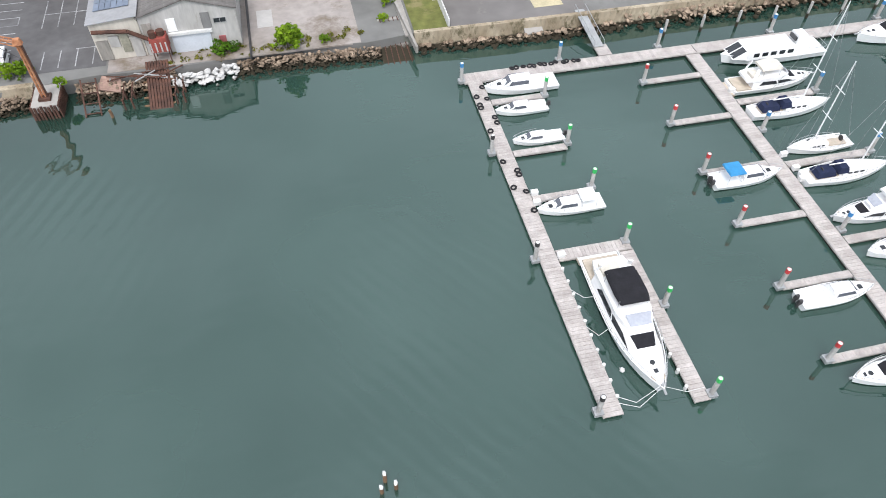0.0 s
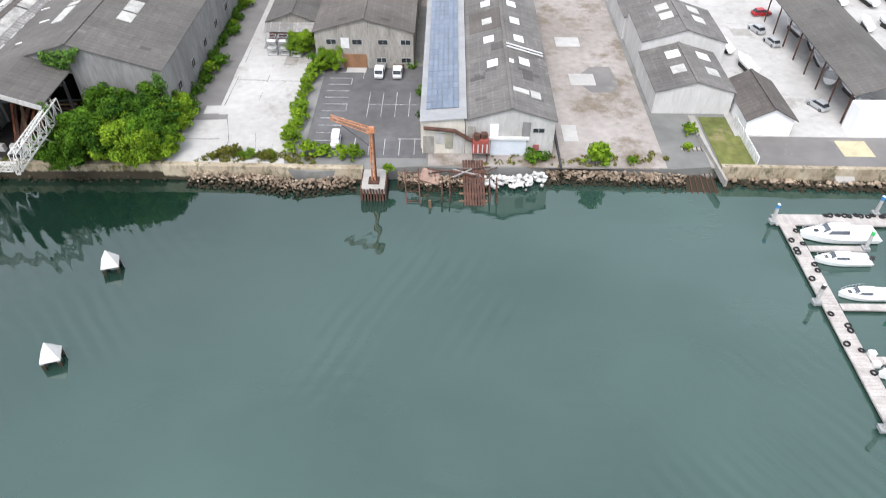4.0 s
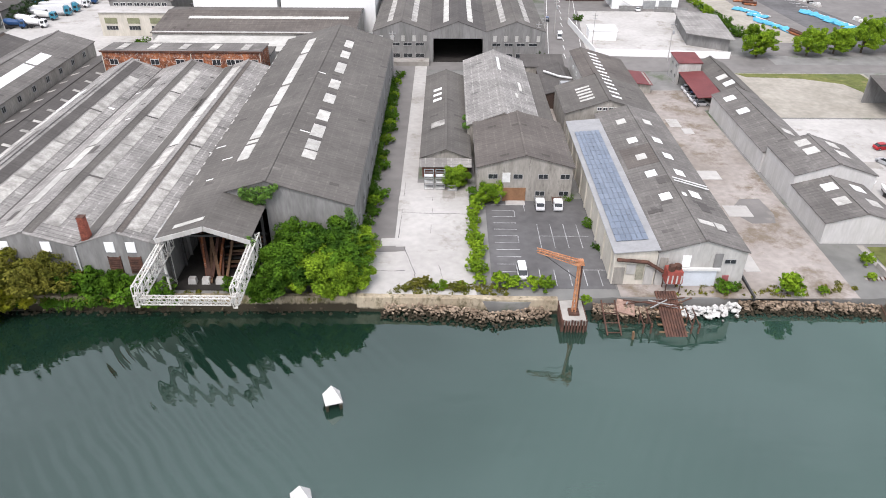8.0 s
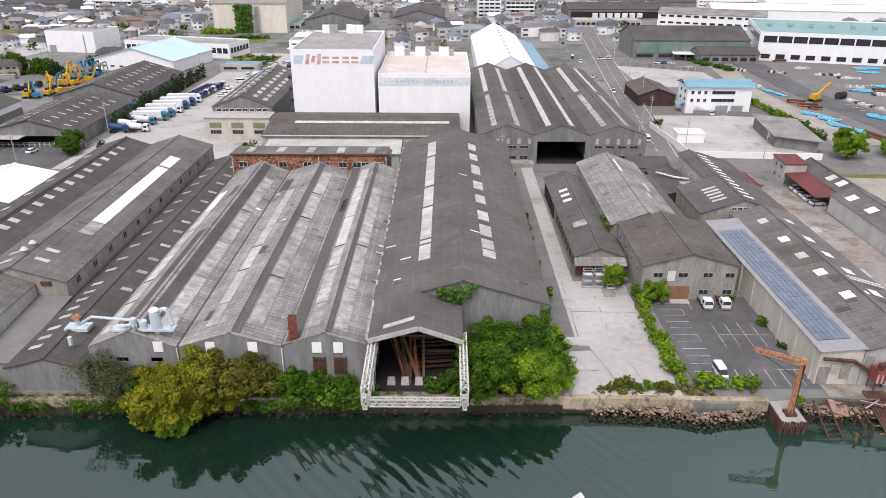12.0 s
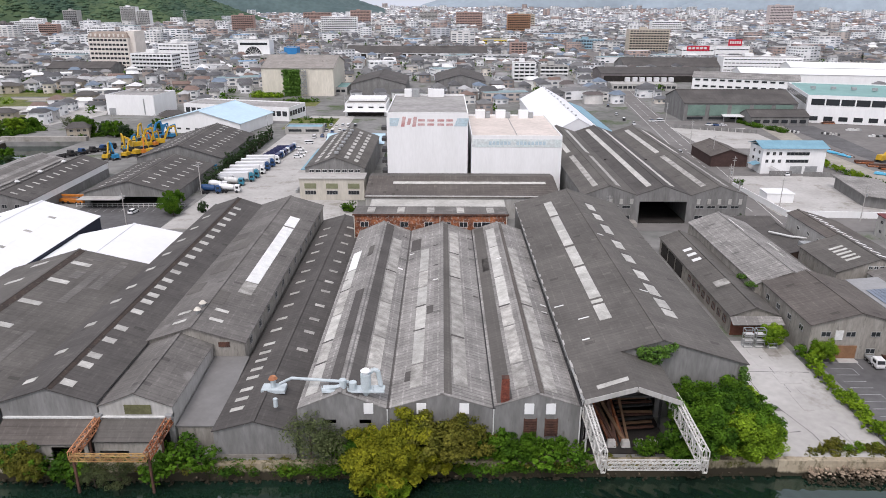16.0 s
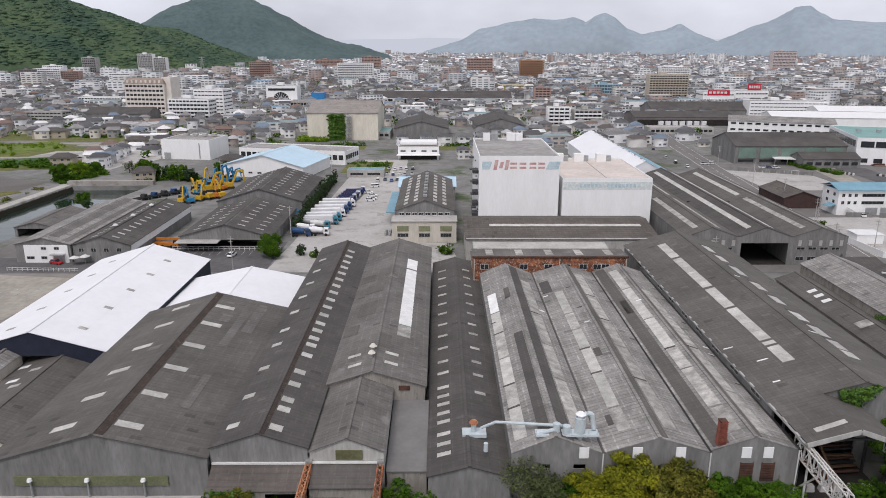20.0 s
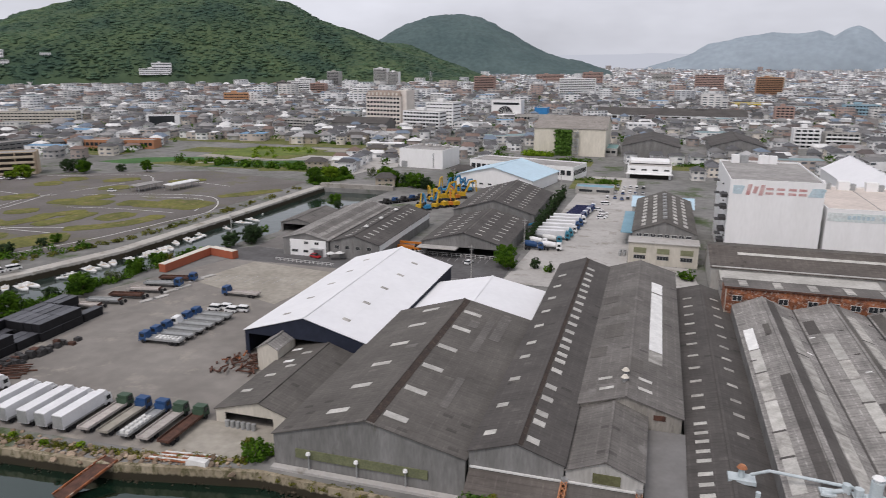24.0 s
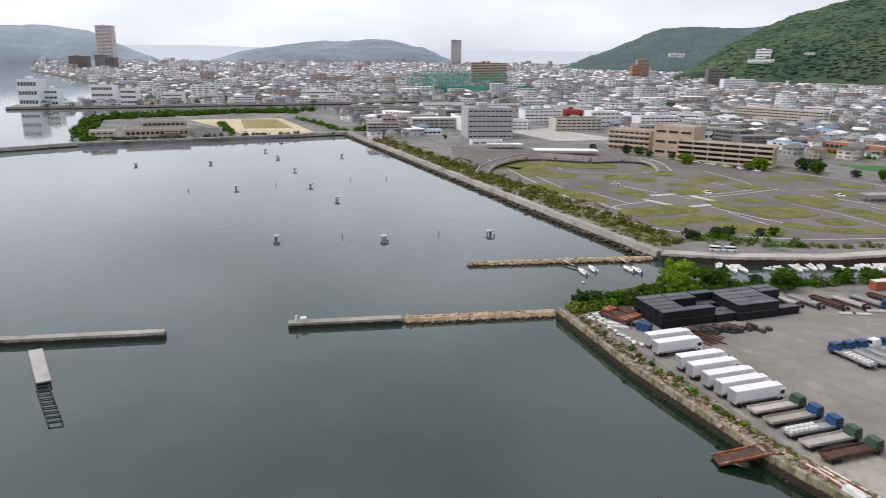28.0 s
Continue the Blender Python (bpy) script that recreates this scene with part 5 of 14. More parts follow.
# low shed at the water
hall_4, at = gable_hall("factory_hall", "low dark shed with rows of narrow skylight slots", -155.1, -142.9, 94.8, 200, 7.2, 8.9, SHEET_DARK, WALL_GREY, ridge=-149, seed=6, over=0.25, base=CONCRETE)
for v in (99.5, 102.4, 105.3, 109.1, 112, 115.1, 118, 121.3, 127.2, 132.2, 138.6, 145, 151.4, 158, 164.4, 170.8, 177.2, 183.6, 190):
    panel_on(hall_4, at, -153.8, -151.7, v - 0.5, v + 0.5, SKYLIGHT if v < 122 else SKYLIGHT_OLD)
for v in (118.6, 125.7, 131.4, 138, 145.4, 150.8, 157.3, 163.8, 170.4, 177, 183.4, 190):
    panel_on(hall_4, at, -147.1, -145.2, v - 0.5, v + 0.5, SKYLIGHT_OLD)
# three pale bays with skylight strips
bays = ((-142.7, -129.0, -136.2, 9.9, 12.7), (-129.0, -113.0, -120.9, 10.0, 12.5), (-113.0, -99.9, -106.6, 10.4, 12.6))
STRIPS = (((-142.0, -140.1, (99, 109, 117, 128, 140, 151.4), SKYLIGHT), (-142.0, -140.1, (151.4, 163.6), SKYLIGHT_WHITE), (-133.1, -131.0, (99, 118, 133, 150, 172), SKYLIGHT_OLD)),
          ((-125.9, -124.0, (100.4, 107.8, 120.5, 131, 140.5, 149.5, 164), SKYLIGHT), (-119.1, -116.9, (100, 117, 131, 145, 160, 176), SKYLIGHT_OLD)),
          ((-109.7, -107.7, (99, 107, 121, 130, 145, 164, 178), SKYLIGHT), (-105.3, -103.3, (98, 112, 130, 147, 163), SKYLIGHT_OLD)))
DARKS = (((-138.4, -136.7, 99, 137, SHEET_DARK), (-135.3, -133.4, 97, 181, SHEET_DARK), (-138.2, -137.0, 158, 164, SHEET)),
         ((-128.4, -126.1, 165, 173, SHEET_DARK), (-123.8, -122.6, 126.5, 130, SHEET_DARK), (-120.7, -119.4, 97, 181, SHEET), (-126.9, -126.0, 103, 106, SHEET_DARK)),
         ((-112.6, -110.3, 97, 181, SHEET), (-106.4, -105.5, 97, 181, SHEET_BROWN), (-111.8, -110.4, 150, 158, SHEET_DARK)))
for k, (xa, xb, rx, ze, zr) in enumerate(bays):
    op = [(u, u + 1.8, 7.2, 8.0) for u in ((4.0, 9.3), (9.2,), ())[k]]
    b, at = gable_hall("factory_bay", "pale weathered sheet-roofed bay with long skylight strips", xa, xb, 96.5, 182, ze, zr, SHEET_LIGHT, WALL_GREY, ridge=rx, seed=7 + k, over=0.05, front=op)
    # backing sheet coloured as shade behind the wall openings
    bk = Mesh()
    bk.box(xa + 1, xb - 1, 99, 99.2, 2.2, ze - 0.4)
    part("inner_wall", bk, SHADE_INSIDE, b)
    for u0, u1, cuts, m in STRIPS[k]:
        for va, vb in zip(cuts, cuts[1:]):
            panel_on(b, at, u0, u1, va + 0.25, vb - 0.25, m if m is not SKYLIGHT else rk.choice((SKYLIGHT, SKYLIGHT, SKYLIGHT_OLD)))
        for va in cuts[1:-1]:
            if rk.random() < 0.5:
                panel_on(b, at, u0 - 0.2, u1 - 0.1, va - 0.3, va + 0.3, SHEET_DARK, name="patched_sheet", lift=0.1)
    for u0, u1, va, vb, m in DARKS[k]:
        panel_on(b, at, u0, u1, va, vb, m, name="patched_sheet", lift=0.085)
    for _ in range(7):
        u, v = rk.choice((xa + 0.5, rx - 2.0, xb - 1.7)) + rk.uniform(-0.2, 0.2), rk.uniform(102, 176)
        panel_on(b, at, u, u + 1.1, v, v + rk.uniform(0.25, 0.5), rk.choice((SKYLIGHT_WHITE, SHEET_DARK, SKYLIGHT)), name="slipped_sheet", lift=0.1)
    for u in ((-131.95,), (-124.0, -117.55), (-107.75, -104.5))[k]:
        p = Mesh()
        p.box(u - 0.72, u + 0.72, 96.38, 96.49, 9.1, 10.9)
        part("white_panel", p, WALL_WHITE, b, "square white window panel")
    dp = Mesh()
    dp.bar((xb - 0.1, 96.3, 2.4), (xb - 0.1, 96.3, ze), 0.11, 8)
    part("downpipe", dp, FRAME_WHITE, b, "white downpipe")
    gu = Mesh()
    gu.beam((xb, 96.4, ze + 0.12), (xb, 182, ze + 0.12), 0.5, 0.1)
    part("valley_gutter", gu, STEEL_DARK if k else SHEET_DARK, b)
    for u in ((), (), (-107.5, -104.3))[k]:
        sh = Mesh()
        for j in range(7):
            sh.box(u - 0.95, u + 0.95, 96.3, 96.49, 5.3 + j * 0.42, 5.3 + j * 0.42 + 0.2)
        sh.box(u - 1.0, u - 0.85, 96.34, 96.49, 5.2, 8.35)
        sh.box(u + 0.85, u + 1.0, 96.34, 96.49, 5.2, 8.35)
        sh.box(u - 0.85, u + 0.85, 96.44, 96.48, 5.3, 8.2)
        part("shutter", sh, RUST_DARK, b, "broken dark timber shutter")
# brick chimney
ch = thing("chimney", "square red brick chimney on the bay roof", "chimney")
mb = Mesh()
mb.taper(-112.0, -110.8, 96.9, 98.1, 10.8, 14.7, 0.12, 0.12)
part("shaft", mb, BRICK_RED, ch)
mb = Mesh()
mb.box(-111.95, -110.85, 96.95, 98.05, 14.65, 14.85)
part("cap", mb, RUST_DARK, ch)
brick = Mesh().box(-0.11, 0.11, -0.03, 0.03, -0.05, 0.05).mesh("brick", BRICK_RED)
for r in range(26):
    for c in range(5):
        o = new("brick", brick)
        o.parent = ch
        k = 0.12 * (r + 0.5) / 26
        o.location = (-111.95 + k + (c + (r % 2) * 0.5) * (1.3 - 2 * k) / 5.3 + 0.05, 96.79 + k, 10.95 + r * 0.152)
# dust extraction plant on the roof
cy = thing("dust_collector", "pale blue dust collector with ducts on the roof", "dust collector")
PALE_PLANT = mat("pale_blue_plant_paint", (0.56, 0.62, 0.64), 0.5, 0.1, 0.8, (0.46, 0.52, 0.54))
mb = Mesh()
mb.bar((-132.4, 98.2, 12.2), (-132.4, 98.2, 14.9), 0.8, 14)
mb.bar((-132.4, 98.2, 11.2), (-132.4, 98.2, 12.2), 0.3, 14, 0.85)
part("cyclone", mb, PALE_PLANT, cy)
mb = Mesh().bar((-132.4, 98.2, 14.9), (-132.4, 98.2, 15.4), 0.42, 12).bar((-132.4, 98.2, 15.4), (-132.4, 98.2, 15.7), 0.8, 12, 0.5)
part("outlet_cowl", mb, WALL_WHITE, cy)
pts = [(-132, 98.6, 14.7), (-131.3, 98.8, 15.3), (-130.6, 98.8, 15.1), (-130.2, 98.8, 12.6)]
mb = Mesh()
for a, b_ in zip(pts, pts[1:]):
    mb.bar(a, b_, 0.36, 8)
part("bent_duct", mb, PALE_PLANT, cy)
mb = Mesh().bar((-146.8, 103.6, 10.0), (-144.6, 102.6, 11.6), 0.24, 8).bar((-144.6, 102.6, 11.6), (-135.0, 98.4, 13.4), 0.24, 8)
part("long_duct", mb, PALE_PLANT, cy)
mb = Mesh().bar((-135.9, 98.2, 12.6), (-135.9, 98.2, 13.9), 0.55, 10).bar((-134.4, 98.2, 12.4), (-134.4, 98.2, 13.5), 0.6, 10)
part("fan_housing", mb, PALE_PLANT, cy)
mb = Mesh().box(-139, -129.6, 97.4, 99.2, 12.05, 12.35)
part("platform", mb, PALE_PLANT, cy)
for i in range(8):
    sg = Mesh()
    sg.beam((-139 + i * 1.3, 97.5, 12.3), (-139 + i * 1.3, 97.5, 13.2), 0.07, 0.07)
    part("rail_post", sg, PALE_PLANT, cy)
mb = Mesh().bar((-139, 98.1, 12.2), (-136.2, 98.1, 12.9), 0.3, 8)
part("side_duct", mb, PALE_PLANT, cy)
fan = thing("roof_fan", "small roof fan with an orange cowl on a white tray", "roof fan")
part("tray", Mesh().box(-149.8, -146.0, 103.0, 105.2, 8.5, 9.1), PALE_PLANT, fan)
part("stack", Mesh().bar((-148.0, 104.1, 9.0), (-148.0, 104.1, 10.6), 0.42, 12), PALE_PLANT, fan)
part("cowl", Mesh().bar((-148.0, 104.1, 10.6), (-148.0, 104.1, 11.0), 0.75, 12, 0.5), RUST_ORANGE, fan, "orange cowl")
part("elbow", Mesh().bar((-146.4, 98.5, 9.0), (-146.4, 98.5, 10.4), 0.34, 10), PALE_PLANT, fan)

# main hall with its portal over the bank
main, at = gable_hall("main_hall", "tall grey main hall with ivy on its gable", -99.8, -71.3, 106.2, 200.5, 12.45, 16.7, SHEET, WALL_GREY, ridge=-85.3, seed=12, over=0.3, front=[(0.5, 14.2, 2.2, 11.6)])
for va, vb in ((117.8, 124.2), (125.0, 126.4), (127.2, 143.4), (144.4, 156.0), (157.2, 179.2), (180.4, 192.8)):
    n_ = max(1, round((vb - va) / 3.7))
    for q in range(n_):
        panel_on(main, at, -93.0 + 0.002 * va - 0.24, -90.9 + 0.002 * va - 0.24, va + (vb - va) * q / n_, va + (vb - va) * (q + 1) / n_ - 0.06, SKYLIGHT)
for va, vb in ((117.8, 120.9), (121.4, 125.6), (127.2, 132.6), (135.2, 140.0), (144.6, 149.4), (153.2, 158.4), (163.6, 170.4), (174.6, 179.6), (183.0, 188.6)):
    panel_on(main, at, -81.5 - 0.011 * (va - 117), -79.2 - 0.016 * (va - 117), va, vb, SKYLIGHT)
    panel_on(main, at, -81.5 - 0.011 * (va - 117), -79.2 - 0.016 * (va - 117), vb + 0.02, vb + 1.6, SHEET_DARK, name="patched_sheet", lift=0.075)
for u, v, w in ((-98.6, 127.4, 1.8), (-95.4, 120.2, 1.9), (-85.2 + 1.0, 160.2, 1.7), (-82.6, 127.9, 1.7), (-96.4, 112.4, 1.2)):
    panel_on(main, at, u - w / 2, u + w / 2, v, v + 0.32, SKYLIGHT_WHITE, name="slipped_sheet")
for i in range(11):
    window(main, (-71.28, 112 + i * 8.1, 6.4), 2.0, 1.6, "e", glass=SHADE_INSIDE)
for i in range(9):
    window(main, (-99.9, 112 + i * 9, 11.6), 3.6, 0.8, "w")
gu = Mesh()
gu.beam((-100.0, 95.3, 12.2), (-100.0, 200.5, 12.2), 0.35, 0.2)
part("valley_gutter", gu, FRAME_GREY, main)
for i in range(26):
    if i % 5 != 3:
        part("gutter_sheet", Mesh().box(-100.14, -99.76, 97 + i * 3.9, 98.2 + i * 3.9 + 0.5 * (i % 3), 12.3, 12.46), CONCRETE_PALE, main, "pale upturned gutter sheet")
po = thing("portal_roof", "projecting grey gabled portal roof over the bank", "portal")
portal_at = [(-99.8, 12.45), (-92.2, 14.67), (-85.5, 12.3)]
for (xa, za), (xb, zb) in zip(portal_at, portal_at[1:]):
    lo_, hi_ = ((xa, za), (xb, zb)) if za < zb else ((xb, zb), (xa, za))
    d = Mesh()
    roof_deck(d, (lo_[0], 95.0, lo_[1]), (lo_[0], 106.4, lo_[1]), (hi_[0], 95.0, hi_[1]), (hi_[0], 106.4, hi_[1]))
    dk = part("roof_slope", d, SHEET, po)
    sh = Mesh()
    roof_slope(sh, (lo_[0], 95.0, lo_[1]), (lo_[0], 106.4, lo_[1]), (hi_[0], 95.0, hi_[1]), (hi_[0], 106.4, hi_[1]), rk)
    tagged(part("roof_sheeting", sh, SHEET, dk), kind="stuff")
    vb = Mesh()
    vb.beam((lo_[0], 94.85, lo_[1] - 0.3), (hi_[0], 94.85, hi_[1] - 0.3), 0.15, 0.75)
    part("barge_board", vb, WALL_PALE, po, "pale barge board")
part("skylight", Mesh().slab((-97.6, 96.8, 13.18), (-92.9, 97.3, 14.55), (-92.9, 98.3, 14.55), (-97.6, 97.9, 13.18), 0.04), SKYLIGHT, po, "long pale slipped sheet")
# portal floor and rear sheet take their shade from near-black colour
part("shade_dark_floor", Mesh().box(-99.6, -85.6, 96, 140, 2.2, 2.45), SHADE_INSIDE, po)
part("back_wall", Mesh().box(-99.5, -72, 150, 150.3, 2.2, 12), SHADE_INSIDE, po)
for x in (-99.3, -85.7):
    for y in (97.5, 103, 109, 116):
        part("column", Mesh().beam((x, y, 2.3), (x, y, 12.0), 0.35, 0.35), STEEL_DARK, po)
for i in range(5):
    part("tie_beam", Mesh().beam((-99.2, 97.5 + i * 5, 11.6), (-85.8, 97.5 + i * 5, 11.6), 0.25, 0.35), STEEL_DARK, po)
logs = thing("timber_stack", "stack of brown sawn timbers inside the portal", "timber")
for i in range(11):
    x = -95.2 + (i % 6) * 0.52 + rk.uniform(-0.15, 0.15)
    part("timber", Mesh().beam((x + 0.9 + rk.uniform(-0.5, 0.5), 97.2 + rk.uniform(0, 2.4), 2.6 + (i // 6) * 0.4), (x - 1.0 + rk.uniform(-1.6, 2.0), 106 + rk.uniform(-1, 2), 6.6 + (i // 6) * 0.5), rk.uniform(0.3, 0.55), 0.32), (RUST_DARK, WOOD_BROWN, RUSTED, RUST_DARK)[i % 4], logs)
for i in range(9):
    part("timber", Mesh().beam((-92.6 + rk.uniform(-0.8, 0.4), 101.5 + i * 0.7, 3.2 + 0.35 * i), (-86.4 + rk.uniform(-0.6, 0.3), 102.0 + i * 0.7 + rk.uniform(-0.6, 0.6), 3.3 + 0.35 * i + rk.uniform(-0.3, 0.3)), 0.4, 0.3), (RUST_DARK, WOOD_BROWN, STEEL_DARK)[i % 3], logs)
stones = thing("block_row", "row of pale concrete blocks under the portal", "blocks")
for i in range(5):
    part("block", Mesh().taper(-97.4 + i * 2.2, -96 + i * 2.2, 97.4, 98.4, 2.3, 3.5, 0.15, 0.1), CONCRETE_PALE, stones)


def lattice(parent, name, p, q, w, h, material, bays_n, r=0.07, label=""):
    """A box lattice girder from p to q (its lower axis), w wide, h high."""
    p, q = Vector(p), Vector(q)
    d = (q - p).normalized()
    s = Vector((-d.y, d.x, 0)).normalized() * w / 2
    up = Vector((0, 0, h))
    mb = Mesh()
    for o in (s, -s, s + up, -s + up):
        mb.beam(p + o, q + o, r * 2, r * 2)
    for k in range(bays_n):
        a, b = p.lerp(q, k / bays_n), p.lerp(q, (k + 1) / bays_n)
        for o in (s, -s):
            mb.beam(a + o, a + o + up, r * 1.3, r * 1.3)
            mb.beam(a + o + (up if k % 2 else Vector()), b + o + (Vector() if k % 2 else up), r * 1.3, r * 1.3)
        for o in (Vector(), up):
            mb.beam(a + s + o, b - s + o, r * 1.2, r * 1.2)
            mb.beam(a - s + o, b + s + o, r * 1.2, r * 1.2)
    for o in (s, -s):
        mb.beam(q + o, q + o + up, r * 1.3, r * 1.3)
    return part(name, mb, material, parent, label)


gan = thing("crane_gantry", "white lattice crane gantry reaching out over the water", "gantry")
for x in (-99.2, -85.5):
    lattice(gan, "girder", (x, 98.5, 9.0), (x, 84.4, 8.4), 1.0, 2.6, WHITE_STEEL, 10, 0.085)
    lattice(gan, "end_frame", (x - 0.3, 84.4, 8.0), (x + 0.3, 84.4, 8.0), 0.8, 1.9, WHITE_STEEL, 1, 0.08)
    part("strut", Mesh().beam((x, 96.5, 11.8), (x, 87, 10.9), 0.2, 0.2), WHITE_STEEL, gan)
    part("strut", Mesh().beam((x, 97.5, 3.0), (x, 92.0, 8.9), 0.22, 0.22), WHITE_STEEL, gan)
    for yy in (97.5, 95.0):
        part("post", Mesh().beam((x, yy, 2.3), (x, yy, 11.8), 0.24, 0.24), WHITE_STEEL, gan)
lattice(gan, "end_girder", (-98.6, 84.4, 8.4), (-86.1, 84.4, 8.4), 0.7, 1.1, WHITE_STEEL, 14, 0.06)
gan2 = thing("crane_gantry", "rusty orange lattice crane gantry over the bushes", "gantry")
for x in (-172.9, -162.2):
    lattice(gan2, "girder", (x, 97.6, 7.2), (x, 88.0, 6.9), 0.8, 1.2, RUST_ORANGE if x < -165 else RUSTED, 8, 0.075)
    for yy in (88.4, 93.2):
        part("post", Mesh().beam((x, yy, 1.0 if yy < 90 else 2.3), (x, yy, 7.2), 0.3, 0.3), RUST_DARK, gan2)
    part("bracket", Mesh().box(x - 0.5, x + 0.5, 96.3, 97.4, 8.0, 8.7), STEEL_GREY, gan2)
lattice(gan2, "end_girder", (-172.9, 87.9, 6.9), (-162.2, 87.9, 6.9), 0.6, 0.9, mat("faded_yellow_paint", (0.46, 0.31, 0.12), 0.8, 0.2, 0.8, (0.30, 0.16, 0.07)), 10, 0.06)

# ---- buildings behind the factory ----
rust = thing("rusted_building", "flat-roofed building clad in rusted iron sheets", "building")
mb = Mesh()
mb.box(-144.3, -103.6, 183.3, 191.4, 2.0, 13.7)
RUST_CLAD = mat("flaking_rusted_cladding", (0.34, 0.125, 0.055), 0.85, 0.35, 0.7, (0.13, 0.050, 0.032), bump=0.02, stain=(0.46, 0.40, 0.35), stain_at=0.585, each=0.32)
part("wall", mb, RUST_CLAD, rust)
part("rear_wall", Mesh().box(-144.3, -103.6, 191.4, 199, 2.0, 10.6), WALL_PALE, rust)
part("rear_roof", Mesh().slab((-144.6, 191.5, 10.7), (-103.3, 191.5, 10.7), (-103.3, 199.3, 10.9), (-144.6, 199.3, 10.9), 0.2), SHEET, rust)
for r in range(5):
    for c in range(28):
        if rk.random() < 0.85:
            o = part("iron_sheet", Mesh().box(-144.2 + c * 1.44, -142.8 + c * 1.44, 183.18 - 0.03 * (r % 2), 183.28, 8.6 + r * 1.0, 9.58 + r * 1.0), RUST_CLAD, rust)
part("roof", Mesh().slab((-144.6, 183, 14.3), (-103.3, 183, 14.3), (-103.3, 191.8, 13.9), (-144.6, 191.8, 13.9), 0.2), SHEET_MID, rust)
part("fascia", Mesh().box(-144.7, -103.2, 182.86, 183.0, 13.9, 14.34), RUST_DARK, rust, "dark rusted roof edge")
for c in range(5):
    part("roof_strip", Mesh().slab((-141 + c * 8, 184.4, 14.36), (-139 + c * 8, 184.4, 14.36), (-139 + c * 8, 190, 14.12), (-141 + c * 8, 190, 14.12), 0.05), SKYLIGHT_OLD, rust)
for i, x in enumerate((-141.5, -136, -131, -124.5, -119.7, -115.2, -111.5, -109.3, -105.6)):
    window(rust, (x, 183.15, 11.4), 2.2, 1.5, "s", FRAME_WHITE)
for x in (-144.2, -121.5, -103.8):
    part("downpipe", Mesh().bar((x, 183.0, 3), (x, 183.0, 13.6), 0.12, 6), WALL_CREAM, rust)
low_l = thing("long_low_building", "long dark-roofed low building with one strip skylight", "building")
part("wall", Mesh().box(-145, -84, 218.4, 244, 2.0, 9.4), WALL_PALE, low_l)
for lo_, hi_ in (((218, 9.2), (236.5, 11.6)), ((244.3, 10.6), (236.5, 11.6))):
    d = Mesh()
    roof_deck(d, (-145.4, lo_[0], lo_[1]), (-83.6, lo_[0], lo_[1]), (-145.4, hi_[0], hi_[1]), (-83.6, hi_[0], hi_[1]))
    dk = part("roof_slope", d, SHEET_BROWN if lo_[0] < 230 else SHEET, low_l)
    sh = Mesh()
    roof_slope(sh, (-145.4, lo_[0], lo_[1]), (-83.6, lo_[0], lo_[1]), (-145.4, hi_[0], hi_[1]), (-83.6, hi_[0], hi_[1]), rk)
    tagged(part("roof_sheeting", sh, SHEET_BROWN if lo_[0] < 230 else SHEET, dk), kind="stuff")
part("skylight", Mesh().slab((-137, 229, 10.78), (-87, 229, 10.78), (-87, 231, 11.04), (-137, 231, 11.04), 0.05), SKYLIGHT, low_l)
wing = thing("white_lean_to", "low white slatted lean-to before the long building", "lean-to")
part("wall", Mesh().box(-142.5, -102, 206.5, 218.2, 2.0, 7.4), WALL_PALE, wing)
part("roof", Mesh().slab((-143, 206, 7.5), (-101.5, 206, 7.5), (-101.5, 218.2, 8.5), (-143, 218.2, 8.5), 0.2), mat("off_white_roof", (0.48, 0.47, 0.44), 0.8, 0.15, 0.2, (0.38, 0.37, 0.34)), wing)

# white cold stores
FADED_RED = mat("faded_red_paint", (0.52, 0.26, 0.25), 0.8, 0.2, 0.6, (0.62, 0.45, 0.43))
FADED_BLUE = mat("faded_blue_paint", (0.40, 0.54, 0.60), 0.8, 0.2, 0.4, (0.52, 0.62, 0.66))
cs1 = flat_block("cold_store", "tall white windowless cold store with faded painted sign", -139.8, -112.2, 244, 292, 31.6, WALL_WHITE, ROOF_FLAT, category="cold store")
for xa, xb, m in ((-138.8, -135.4, FADED_BLUE), (-117.0, -111.9, FADED_BLUE)):
    part("sign_block", Mesh().add([(xa, 243.93, 27.0), (xb - 0.8, 243.93, 27.0), (xb, 243.93, 29.7), (xa + (0 if xa < -130 else 1.2), 243.93, 29.7), (xa, 243.99, 27.0), (xb - 0.8, 243.99, 27.0), (xb, 243.99, 29.7), (xa + (0 if xa < -130 else 1.2), 243.99, 29.7)], [(0, 1, 2, 3), (7, 6, 5, 4), (0, 4, 5, 1), (1, 5, 6, 2), (2, 6, 7, 3), (3, 7, 4, 0)]), m, cs1)
for x, z0, z1 in ((-135.0, 26.8, 30.2), (-133.1, 27.4, 29.6), (-131.2, 26.8, 30.2)):
    part("sign_bar", Mesh().add([(x, 243.93, z0), (x + 1.2, 243.93, z0), (x + 1.8, 243.93, z1), (x + 0.6, 243.93, z1), (x, 243.985, z0), (x + 1.2, 243.985, z0), (x + 1.8, 243.985, z1), (x + 0.6, 243.985, z1)], [(0, 1, 2, 3), (7, 6, 5, 4), (0, 4, 5, 1), (1, 5, 6, 2), (2, 6, 7, 3), (3, 7, 4, 0)]), FADED_RED, cs1, "slanted faded red emblem bar")
